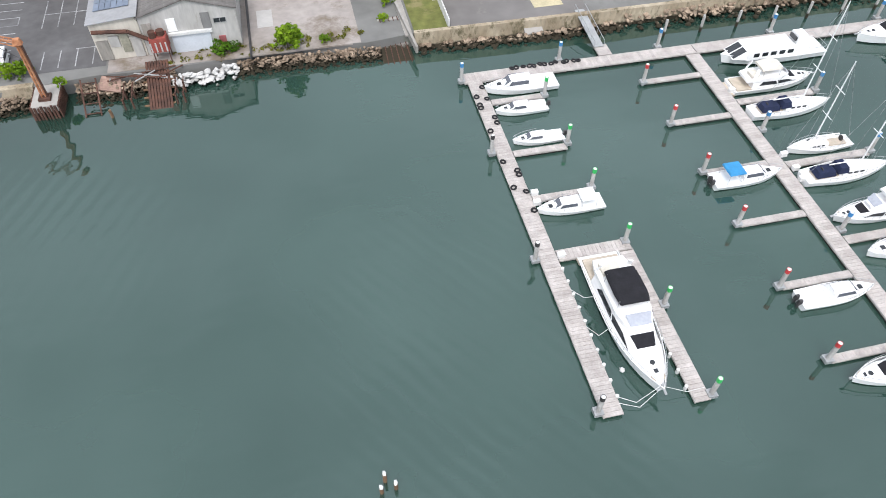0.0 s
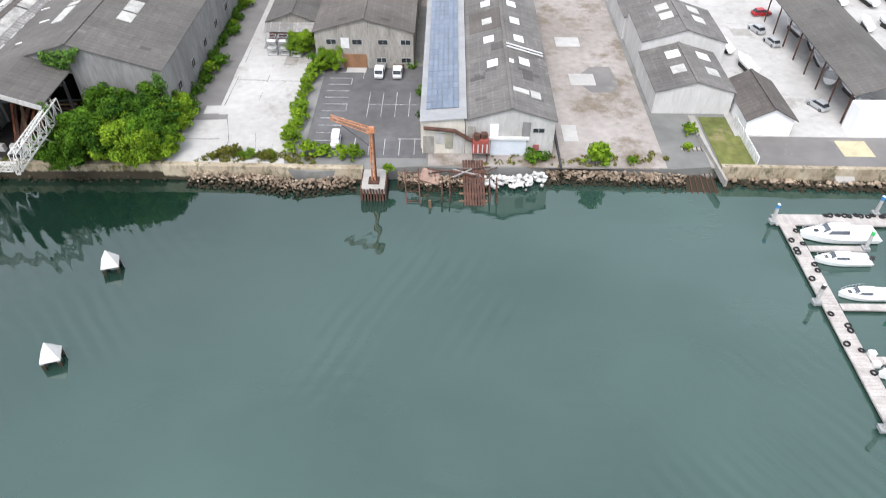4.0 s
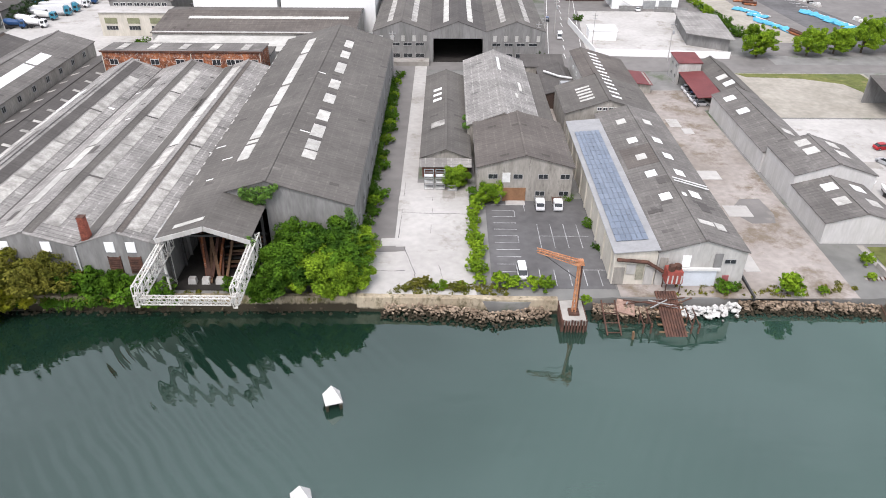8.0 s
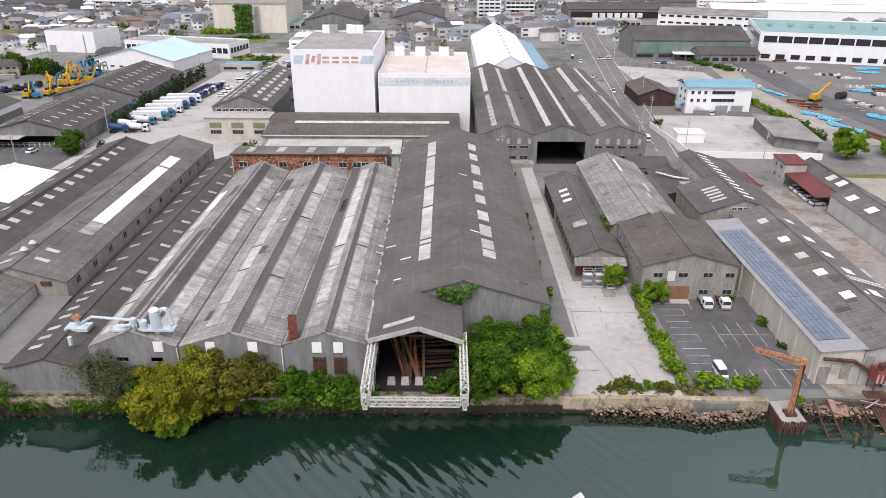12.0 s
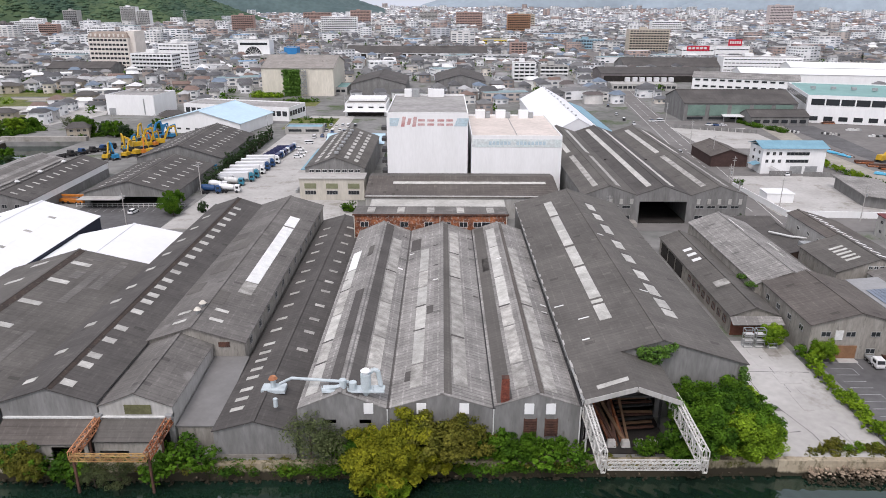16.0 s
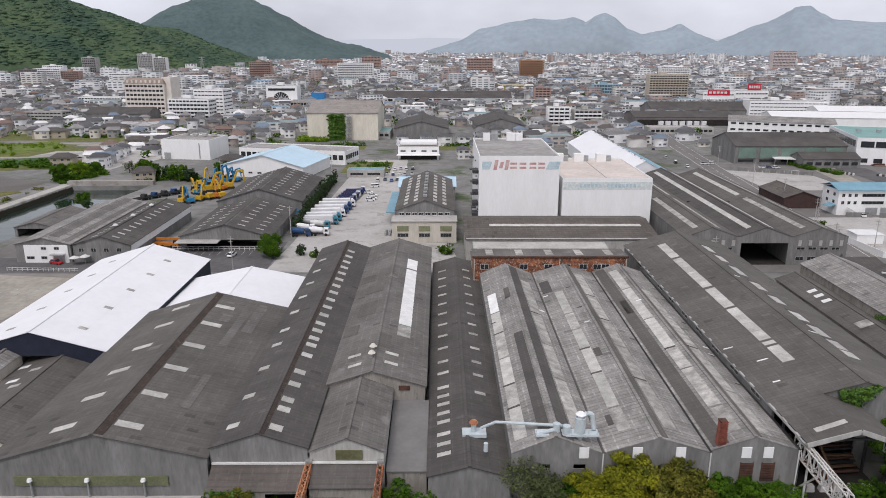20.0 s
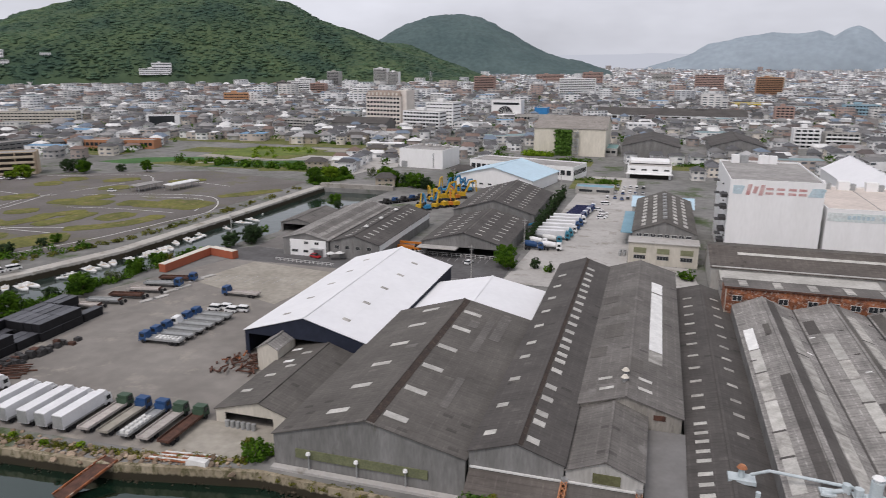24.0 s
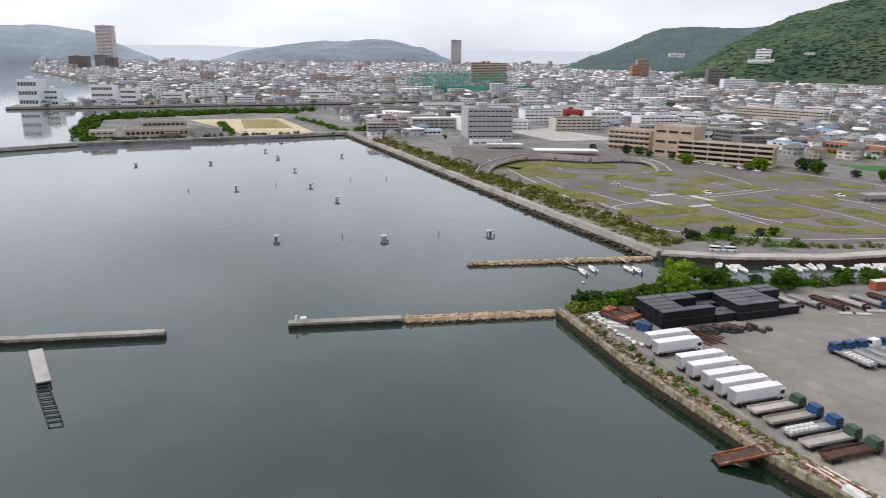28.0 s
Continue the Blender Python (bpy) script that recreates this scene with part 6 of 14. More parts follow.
for x in (-129.2, -126.0, -122.6, -119.6):
    for z in (27.2, 28.6):
        part("sign_bar", Mesh().box(x, x + 2.3, 243.93, 243.985, z, z + 0.75), FADED_RED, cs1, "faded red painted bar")
for x in (-134.5, -131.5, -124.5, -121.6):
    part("roof_unit", Mesh().box(x - 1.4, x + 1.4, 287.5, 290, 31.0, 34.0), WALL_WHITE if abs(x + 131.5) > 0.5 else STEEL_GREY, cs1, "white rooftop cooling unit")
for i in range(6):
    part("stair_landing", Mesh().box(-141.7, -139.8, 254 + i * 5.5, 258 + i * 5.5, 6 + 3.8 * i, 6.25 + 3.8 * i), STEEL_DARK, cs1)
    part("stair_landing", Mesh().box(-141.9, -139.8, 247, 252, 6 + 3.8 * i, 7.1 + 3.8 * i), STEEL_DARK, cs1)
for i in range(7):
    part("roof_ladder_rung", Mesh().box(-140.2, -139.8, 247 + i * 3, 248.2 + i * 3, 12 + i * 2.4, 12.4 + i * 2.4), STEEL_DARK, cs1)
cs2 = flat_block("cold_store", "lower white cold store with a tan flat roof", -110.9, -79.9, 244, 290, 23.9, WALL_WHITE, ROOF_TAN, category="cold store")
part("sign_band", Mesh().box(-110.7, -80.1, 243.93, 243.99, 19.9, 22.6), mat("washed_green_band", (0.60, 0.67, 0.66), 0.8, 0.2, 0.2, (0.68, 0.71, 0.70)), cs2)
for i in range(14):
    x = -105 + i * 1.3 + (1.6 if i > 5 else 0)
    part("sign_stroke", Mesh().box(x, x + 0.9, 243.88, 243.92, 20.7, 21.9), FADED_BLUE, cs2)
part("roof_seam", Mesh().box(-95.2, -94.9, 244.7, 289.3, 23.36, 23.42), ROOF_FLAT, cs2)
for x in (-106, -98, -89):
    part("roof_unit", Mesh().box(x - 1.9, x + 1.9, 283.5, 286.5, 23.3, 26.4), WALL_WHITE, cs2, "white rooftop cooling unit")
    part("cooling_fan", Mesh().box(x + 2.1, x + 3.9, 284, 286, 23.3, 25.6), STEEL_GREY, cs2)
part("roof_unit", Mesh().bar((-125.6, 288.5, 31.0), (-125.6, 288.5, 34.2), 1.1, 12), WALL_WHITE, cs1)

# cream workshop beside the truck lane
ws = flat_block("workshop_block", "cream rendered workshop front with green shutters", -169.7, -147.6, 239, 247, 9.8, WALL_CREAM, ROOF_FLAT, rim=0.4)
for x in (-166, -158.6, -151.2):
    p = Mesh().box(x - 2.0, x + 2.0, 238.86, 238.98, 6.4, 8.2)
    part("shutter", p, mat("olive_shutter", (0.24, 0.25, 0.15), 0.8, 0.15, 0.6), ws)
    window(ws, (x, 239, 5.0), 3.8, 1.4, "s", bars=3)
part("cornice", Mesh().box(-170, -147.3, 238.6, 247.2, 9.8, 10.05), CONCRETE_PALE, ws)
wsh, at = gable_hall("workshop_hall", "gabled workshop hall with paired skylight strips", -169, -148.2, 247.2, 307, 11.8, 15.6, SHEET, WALL_GREY, seed=31, over=0.3)
for i in range(9):
    for u in (-165.6, -162, -155, -151.6):
        panel_on(wsh, at, u - 0.7, u + 0.7, 251 + i * 6, 254.6 + i * 6, SKYLIGHT)
for i in range(8):
    window(wsh, (-166.8 + i * 2.3, 247.2, 10.6), 1.8, 1.1, "s", FRAME_WHITE)
    part("ridge_vent", Mesh().box(-159.3, -157.9, 252 + i * 6.4, 253.6 + i * 6.4, 15.6, 16.3), STEEL_GREY, wsh)
gable_hall("pale_blue_shed", "pale blue roofed shed behind the workshop", -171, -146.5, 308, 322, 8.5, 11.5, ROOF_PALEBLUE, WALL_PALE, axis="x", seed=32)
part("canopy", Mesh().box(-173.5, -169.2, 262, 300, 7.4, 7.7), ROOF_BLUE, wsh, "blue canopy along the side")

# three-gabled hall with the wide dark doorway
for k, (xa, xb) in enumerate(((-78, -61.2), (-61.2, -44.6), (-44.6, -27.3))):
    h3, at = gable_hall("storage_hall", "long grey gabled storage hall with strip skylights" if k != 1 else "middle gable of the storage hall with a wide open doorway", xa, xb, 213.6, 322, 11.4, 14.3, SHEET if k != 1 else SHEET_DARK, WALL_GREY, seed=40 + k, over=0.1, front=[(1.0, 15.6, 2.2, 9.3)] if k == 1 else [])
    rx = (xa + xb) / 2
    for s in (-1, 1):
        panel_on(h3, at, rx + s * 3.6 - 0.8, rx + s * 3.6 + 0.8, 218, 318 if k == 1 else 262, SKYLIGHT if k == 1 else SKYLIGHT_OLD)
        if k != 1:
            panel_on(h3, at, rx + s * 3.6 - 0.8, rx + s * 3.6 + 0.8, 268, 316, SKYLIGHT)
    if k == 1:
        # doorway backed and floored in shade colour
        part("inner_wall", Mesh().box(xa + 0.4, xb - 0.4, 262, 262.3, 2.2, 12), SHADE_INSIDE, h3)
        part("shade_dark_floor", Mesh().box(xa + 0.4, xb - 0.4, 213.8, 262, 2.2, 2.42), SHADE_INSIDE, h3)
    else:
        for i in range(4):
            window(h3, (xa + 3 + i * 3.6, 213.6, 7.6), 2.6, 0.9, "s")
            window(h3, (xa + 3 + i * 3.6, 213.6, 4.3), 2.6, 1.3, "s")
        for i in range(5):
            part("pale_sheet", Mesh().box(xa + 2 + i * 3.2, xa + 3 + i * 3.2, 213.42, 213.55, 8.5, 10.2), WALL_PALE, h3)
part("loading_dock", Mesh().box(-78, -61.4, 209.5, 213.4, 2.0, 3.6), CONCRETE, h3)
tent_b, at = gable_hall("membrane_shed", "long white membrane shed with small roof vents", -73, -46, 324, 445, 9.5, 17, TENT_WHITE, TENT_WHITE, seed=44, over=0.2, du=8, dv=8)
for i in range(10):
    part("roof_vent", Mesh().box(-59.9, -59.1, 330 + i * 11, 331.2 + i * 11, 17, 17.6), STEEL_GREY, tent_b)
gable_hall("blue_lean_to", "blue roofed lean-to along the white shed", -45.8, -38, 324, 430, 8, 9.6, ROOF_BLUE, WALL_PALE, ridge=-45.6, z_e2=7.0, seed=45, over=0.1)

# buildings round the car park
bh, at = gable_hall("two_storey_block", "stained two-storey mortar block with a brown roof", -50.2, -32.0, 126.6, 148.4, 9.7, 12.2, SHEET_BROWN, WALL_MORTAR, seed=50, over=0.35)
for x, z in ((-47.2, 7.6), (-42.4, 7.6), (-37.6, 7.6), (-33.4, 7.6), (-38.0, 4.0), (-33.4, 4.0)):
    window(bh, (x, 126.6, z), 1.9, 1.1, "s")
part("hatch", Mesh().box(-45.4, -43.9, 126.46, 126.58, 6.4, 8.4), FRAME_WHITE, bh)
part("garage_door", Mesh().box(-45.2, -40.8, 126.44, 126.58, 2.3, 5.2), mat("brown_shutter_door", (0.26, 0.14, 0.075), 0.8, 0.15, 0.6), bh, "brown timber garage door")
part("ramp", Mesh().taper(-44.6, -40.9, 124.8, 126.5, 2.2, 2.5, 0, 0.1), CONCRETE_PALE, bh)
for i in range(4):
    window(bh, (-50.25, 130 + i * 5, 7.4), 1.6, 1.2, "w")
bf, at = gable_hall("rear_block", "long grey-roofed mortar block behind the car park", -51.6, -36.0, 148.6, 193.5, 9.1, 12.0, SHEET_LIGHT, WALL_MORTAR, seed=51, over=0.3)
panel_on(bf, at, -43.4, -42.7, 178, 188, SKYLIGHT_WHITE)
panel_on(bf, at, -38.9, -38.2, 167, 173, SKYLIGHT)
panel_on(bf, at, -40.2, -39.6, 161, 164, SKYLIGHT)
for i in range(6):
    window(bf, (-51.25, 159 + i * 6.4, 6.8), 1.4, 1.1, "w")
part("side_roof", Mesh().slab((-35.9, 150, 7.4), (-31.6, 150, 6.6), (-31.6, 190, 6.6), (-35.9, 190, 7.4), 0.2), SHEET, bf)
part("side_wall", Mesh().box(-35.8, -31.8, 150, 190, 2, 6.6), WALL_MORTAR, bf)
bg, at = gable_hall("brick_shed", "long low grey-roofed shed with a brick-red front", -61.2, -51.4, 137, 187, 6.8, 8.6, SHEET, WALL_MORTAR, seed=52, over=0.4)
for v in (166, 169.6, 173):
    panel_on(bg, at, -59.4, -57.4, v, v + 1.5, SKYLIGHT_WHITE)
panel_on(bg, at, -59.5, -54.8 - 1.6, 150, 153, SKYLIGHT_OLD)
part("brick_front", Mesh().box(-61.1, -51.5, 136.8, 136.98, 2.3, 5.4), mat("brick_red_wall", (0.20, 0.085, 0.06), 0.9, 0.2, 1.0), bg)
part("pent_roof", Mesh().slab((-61.6, 134.6, 5.6), (-51.0, 134.6, 5.6), (-51.0, 136.9, 6.6), (-61.6, 136.9, 6.6), 0.12), SHEET_LIGHT, bg)
window(bg, (-53.6, 136.78, 3.7), 1.8, 1.0, "s")
for i in range(8):
    window(bg, (-61.25, 140 + i * 3.2, 4.6), 1.7, 1.6, "w", RUST_DARK)
# dark sheets on the wall drawn as the shade of open bays
for i in range(3):
    part("bay_shade_sheet", Mesh().box(-61.35, -61.22, 168 + i * 6, 173 + i * 6, 2.4, 5.8), SHADE_INSIDE, bg)
# solar-roofed shed and the long gable beside it
so = thing("solar_shed", "cream shed with rows of solar panels on its roof", "shed")
mb = Mesh()
mb.add([(-29.5, 98.6, 2), (-22.7, 98.6, 2), (-22.7, 152, 2), (-29.5, 152, 2), (-29.5, 98.6, 8.4), (-22.7, 98.6, 9.0), (-22.7, 152, 9.0), (-29.5, 152, 8.4)], [(0, 3, 2, 1), (4, 5, 6, 7), (0, 1, 5, 4), (1, 2, 6, 5), (2, 3, 7, 6), (3, 0, 4, 7)])
part("wall", mb, WALL_CREAM, so)
part("roof", Mesh().slab((-29.8, 98.2, 8.5), (-22.5, 98.2, 9.15), (-22.5, 152.4, 9.15), (-29.8, 152.4, 8.5), 0.12), mat("white_metal_roof", (0.31, 0.312, 0.315), 0.7, 0.08, 0.3, (0.26, 0.262, 0.265)), so)
pm = Mesh().box(-0.40, 0.40, -0.98, 0.98, -0.03, 0.03).mesh("solar_panel", SOLAR)
for i in range(-1, 21):
    for j in range(6):
        o = new("solar_panel", pm)
        o.parent = so
        o.location = (-28.45 + j * 0.86, 104.4 + i * 2.02, 8.5 + 0.65 * (1.35 + j * 0.86) / 7.3 + 0.14)
        o.rotation_euler = (0, -math.atan(0.65 / 7.3), 0)
for i in range(9):
    part("buttress", Mesh().box(-29.75, -29.5, 100 + i * 6, 100.4 + i * 6, 2.2, 8.2), WALL_CREAM, so)
for i, (xa, xb, za, zb, m) in enumerate(((-29.3, -27.6, 2.4, 5.6, WALL_MORTAR), (-27.4, -26, 4.4, 6.2, WALL_PALE), (-25.8, -24.6, 3.4, 6.4, mat("green_algae_sheet", (0.33, 0.32, 0.25), 0.9, 0.2, 0.6)), (-24.4, -23, 2.4, 5.8, WALL_PALE))):
    part("patch_sheet", Mesh().box(xa, xb, 98.42, 98.56, za, zb), m, so)
part("pipe", Mesh().bar((-29.2, 98.0, 7.4), (-24.4, 98.0, 7.0), 0.3, 8).bar((-24.4, 98.0, 7.0), (-21.6, 98.0, 5.2), 0.3, 8), RUST_DARK, so, "dark red flue pipe")
lg, at = gable_hall("long_shed", "long grey-roofed shed with square skylights on the shore", -22.6, -8.7, 98.5, 156, 8.8, 10.9, SHEET_MID, WALL_PALE, ridge=-15.6, seed=53, over=0.3)
for q, (u, v) in enumerate(((-18.4, 138.4), (-13.4, 138.1), (-18.6, 148.5), (-13.1, 147.9), (-18.4, 130.5), (-13.2, 130.7), (-18.3, 123.1), (-12.9, 123.5), (-18.0, 114.0), (-12.5, 115.0))):
    panel_on(lg, at, u - 0.9, u + 0.9, v - 1.2, v + 1.2, SKYLIGHT_WHITE if q not in (2, 3, 4) else SKYLIGHT)
panel_on(lg, at, -15.2, -14.4, 113.4, 114.6, SKYLIGHT_WHITE)
panel_on(lg, at, -21.6, -15.9, 126.8, 135.4, SHEET_BROWN, name="patched_sheet", lift=0.08)
for u, v, w, ln in ((-13.8, 104.0, 2.6, 1.3), (-11.4, 103.4, 1.6, 2.2), (-20.6, 109.5, 2.4, 1.0), (-17, 118.6, 2.0, 2.6), (-12.2, 109, 1.8, 3.2)):
    panel_on(lg, at, u - w / 2, u + w / 2, v, v + ln, SKYLIGHT if v < 105 else SHEET_DARK, name="patched_sheet", lift=0.085)
for v in (118.8, 119.9):
    part("roof_pipe", Mesh().bar((-15.4, v, 11.05), (-8.9, v - 0.2, 9.2), 0.13, 8), FRAME_WHITE, lg, "white pipe laid across the roof")
part("roller_door", Mesh().box(-18.6, -13.0, 98.3, 98.48, 2.3, 5.3), mat("pale_blue_door", (0.56, 0.60, 0.64), 0.6, 0.06, 0.5), lg, "pale blue-grey roller door")
part("door_hood", Mesh().box(-18.9, -12.6, 98.0, 98.5, 5.35, 5.75), FRAME_WHITE, lg)
part("door", Mesh().box(-11.9, -10.9, 98.34, 98.48, 2.3, 4.3), mat("dull_red_door", (0.30, 0.10, 0.10), 0.7, 0.1, 0.6), lg)
window(lg, (-11.2, 98.5, 6.9), 1.9, 0.9, "s", bars=1)
for i, xa in enumerate((-22.3, -18.8, -13.8)):
    part("patch_sheet", Mesh().box(xa, xa + 1.3, 98.36, 98.47, 5.9, 7.6 + 0.4 * (i % 3)), (WALL_MORTAR, WALL_WHITE, WALL_GREY)[i % 3], lg)
hp = thing("red_hopper", "rusty red hopper unit on a frame by the shed door", "hopper")
part("body", Mesh().taper(-21.6, -19.0, 96.0, 98.2, 4.2, 6.4, 0.1, 0.1), mat("rusty_red_paint", (0.34, 0.075, 0.06), 0.8, 0.2, 0.9, (0.22, 0.06, 0.045)), hp)
part("motor", Mesh().bar((-20.9, 96.6, 6.4), (-20.9, 96.6, 7.4), 0.5, 10).bar((-19.8, 97.2, 6.4), (-19.8, 97.2, 7.1), 0.6, 10), RUST_DARK, hp)
for x, y in ((-21.4, 96.2), (-19.2, 96.2), (-21.4, 98), (-19.2, 98)):
    part("leg", Mesh().beam((x, y, 2.2), (x, y, 4.2), 0.14, 0.14), RUST_DARK, hp)
for i in range(4):
    part("fin", Mesh().box(-21.5 + i * 0.7, -21.3 + i * 0.7, 95.9, 96.0, 4.3, 5.8), WALL_PALE, hp)
br, at = gable_hall("rear_shed", "wide grey-roofed rear shed with a louvred gable", -29.2, -8.7, 157, 175, 8.6, 11.8, SHEET, WALL_MORTAR, ridge=-19.5, seed=54, over=0.3)
br2, at2 = gable_hall("rear_shed", "narrow grey-roofed rear shed with a ladder of skylight slots", -22.5, -8.7, 175.4, 197, 10.9, 11.8, SHEET_BROWN, WALL_PALE, ridge=-19.8, z_e2=8.6, seed=55, over=0.3)
for i in range(12):
    v = 160 + i * 3.0
    panel_on(*((br, at) if v < 174 else (br2, at2)), -18.4, -16.0, v, v + 1.0, SKYLIGHT_WHITE)
for i in range(5):
    panel_on(br, at, -25.4, -22.2, 160.4 + i * 1.9, 161.3 + i * 1.9, SKYLIGHT)
for i in range(5):
    window(br, (-21.6 + i * 1.3, 157, 9.6), 1.1, 0.8, "s", FRAME_WHITE)
for i in range(3):
    window(br2, (-22.5, 179 + i * 5.5, 8.6), 1.3, 1.0, "w", FRAME_WHITE)
jm, at3 = gable_hall("low_side_shed", "low dark patched shed squeezed beside the rear shed", -31.4, -23.0, 176, 196.6, 6.2, 7.8, SHEET_DARK, mat("dark_brown_boards", (0.09, 0.062, 0.05), 0.85, 0.2, 0.5), ridge=-25.4, seed=56, over=0.25)
part("roof_duct", Mesh().bar((-30.2, 190.5, 7.3), (-27.0, 184.6, 7.9), 0.28, 8).bar((-27.0, 184.6, 7.9), (-24.0, 182.2, 8.2), 0.28, 8), FRAME_WHITE, jm, "pale bent duct pipe")
part("roof_box", Mesh().box(-27.5, -24.5, 177.0, 179.4, 7.3, 8.5), STEEL_GREY, jm)
sm = thing("small_hipped_shed", "small dark shed behind the rear block", "shed")
part("wall", Mesh().box(-35, -24, 197.6, 204.5, 2, 6.2), WALL_MORTAR, sm)
part("roof", Mesh().slab((-35.5, 197.3, 6.3), (-23.5, 197.3, 6.3), (-23.5, 204.8, 7.6), (-35.5, 204.8, 7.6), 0.2), SHEET_DARK, sm)
# white sheds on the east side of the yard
for k, (xa, xb, ya, yb, ze, zr, m) in enumerate(((10.0, 23.4, 111.6, 126, 6.6, 8.5, SHEET_MID), (10.2, 25.6, 126.2, 140, 8.6, 11.0, SHEET_MID), (9.8, 20.6, 140.2, 174, 7.0, 9.0, SHEET_MID), (14.2, 22, 176.2, 203, 6.0, 7.8, SHEET))):
    w3, at = gable_hall("white_shed", "white-walled shed with a grey roof and square skylights", xa, xb, ya, yb, ze, zr, m, mat("white_sheet_wall", (0.53, 0.52, 0.505), 0.75, 0.1, 0.25, (0.45, 0.44, 0.42), streak=(1.6, 1.6, 0.35)) if k < 3 else WALL_PALE, seed=60 + k, over=0.25)
    for q, (u, v) in enumerate((((14.9, 122.4), (14.7, 117.0), (20.6, 122.8), (20.9, 117.2)), ((15.6, 137.2), (15.7, 133.4), (21.8, 137.4), (21.9, 133.0)), ((12.4, 160.6), (17.6, 148.1), (12.2, 169)), ((16.4, 187.2), (16.6, 182.3)))[k]):
        panel_on(w3, at, u - 1.15, u + 1.15, v - 1.3, v + 1.3, SKYLIGHT_WHITE if (q + k) % 2 == 0 and k != 1 else SKYLIGHT)
ms_ = thing("maroon_lean_to", "small lean-to with a maroon metal roof", "shed")
part("wall", Mesh().box(-5.8, -1.6, 188, 198, 2, 4.8), WALL_MORTAR, ms_)
part("roof", Mesh().slab((-6.2, 187.4, 5.3), (-1.2, 187.4, 4.7), (-1.2, 198.4, 4.7), (-6.2, 198.4, 5.3), 0.14), ROOF_RED, ms_)
rh = thing("red_house", "small white house with a maroon roof", "house")
part("wall", Mesh().box(7.2, 13.4, 195.2, 203, 2, 8.4), WALL_PALE, rh)
part("roof", Mesh().slab((6.9, 194.9, 8.4), (13.7, 194.9, 8.4), (13.7, 203.3, 8.9), (6.9, 203.3, 8.9), 0.2), ROOF_RED, rh)
for z in (4.2, 7):
    for y in (197, 200.4):
        window(rh, (7.18, y, z), 1.2, 1.0, "w")
cpt = thing("carport", "open carport with a maroon metal roof", "carport")
part("roof", Mesh().slab((7.4, 176.6, 5.2), (13.9, 176.6, 5.6), (13.9, 195, 6.2), (7.4, 195, 5.8), 0.15), ROOF_RED, cpt)
for x, y in ((7.7, 177), (13.6, 177), (7.7, 194.6), (13.6, 194.6), (7.7, 185.8), (13.6, 185.8)):
    part("post", Mesh().beam((x, y, 2.3), (x, y, 5.3), 0.14, 0.14), STEEL_DARK, cpt)
whs, at = gable_hall("boat_house", "small white boat house with a grey-brown roof", 24, 31.6, 105, 117.5, 5.6, 7.6, SHEET_BROWN, WALL_WHITE, seed=70, over=0.5)
fen = thing("white_fence", "slanting white slatted fence by the apron", "fence")
for i in range(14):
    part("slat", Mesh().box(23.3, 23.5, 96.2 + i * 0.9, 96.8 + i * 0.9, 2.3, 4.0), FRAME_WHITE, fen)

# white membrane tents and sheds of the truck yard
tw, at = gable_hall("white_tent", "large white membrane tent with small roof hatches", -251, -220, 136, 200, 8.3, 12.8, TENT_WHITE, NAVY_SHEET, ridge=-235.8, seed=71, over=0.3, du=9, dv=9, front=[(1, 22, 2.2, 7.4)])
for i in range(5):
    for u in (-243.6, -228.4):
        panel_on(tw, at, u - 0.9, u + 0.9, 142 + i * 12, 143.2 + i * 12, SKYLIGHT_OLD, name="roof_hatch")
part("inner_wall", Mesh().box(-250.5, -220.5, 160, 160.3, 2.2, 8), NAVY_SHEET, tw)
tw2, at = gable_hall("white_tent", "plain white membrane tent behind the broad hall", -219.6, -189, 161, 187, 7.0, 10.2, TENT_WHITE, TENT_WHITE, seed=72, over=0.2, du=9, dv=9)
ln, at = gable_hall("old_lean_shed", "old patched grey shed beside the broad hall", -239, -222.6, 106.4, 146, 5.2, 7.6, SHEET, WALL_CREAM, ridge=-229.8, seed=73, over=0.3, front=[(2, 12, 2.2, 4.6)])
for u, v in ((-236.4, 113), (-235.2, 120), (-234.9, 127), (-236.6, 134), (-235.4, 140), (-232.8, 124), (-232.6, 131), (-232.4, 138), (-225.6, 141)):
    panel_on(ln, at, u - 1.1, u + 1.1, v - 0.6, v + 0.6, SKYLIGHT_WHITE if rk.random() < 0.5 else SKYLIGHT)
# shade-coloured sheet behind the shed's opening
part("inner_wall", Mesh().box(-238.6, -223, 112, 112.2, 2.2, 5), SHADE_INSIDE, ln)
sg, _ = gable_hall("small_gable_shed", "small pale gabled dormer shed on the old shed", -243.6, -238.6, 129, 136.8, 7.6, 9.0, SHEET_LIGHT, WALL_CREAM, seed=74, over=0.2)
tk = thing("drum_rack", "row of grey drums under the old shed's eave", "drums")
for i in range(6):
    part("drum", Mesh().bar((-236 + i * 1.1, 105.4, 2.3), (-236 + i * 1.1, 105.4, 3.6), 0.45, 10), STEEL_GREY, tk)

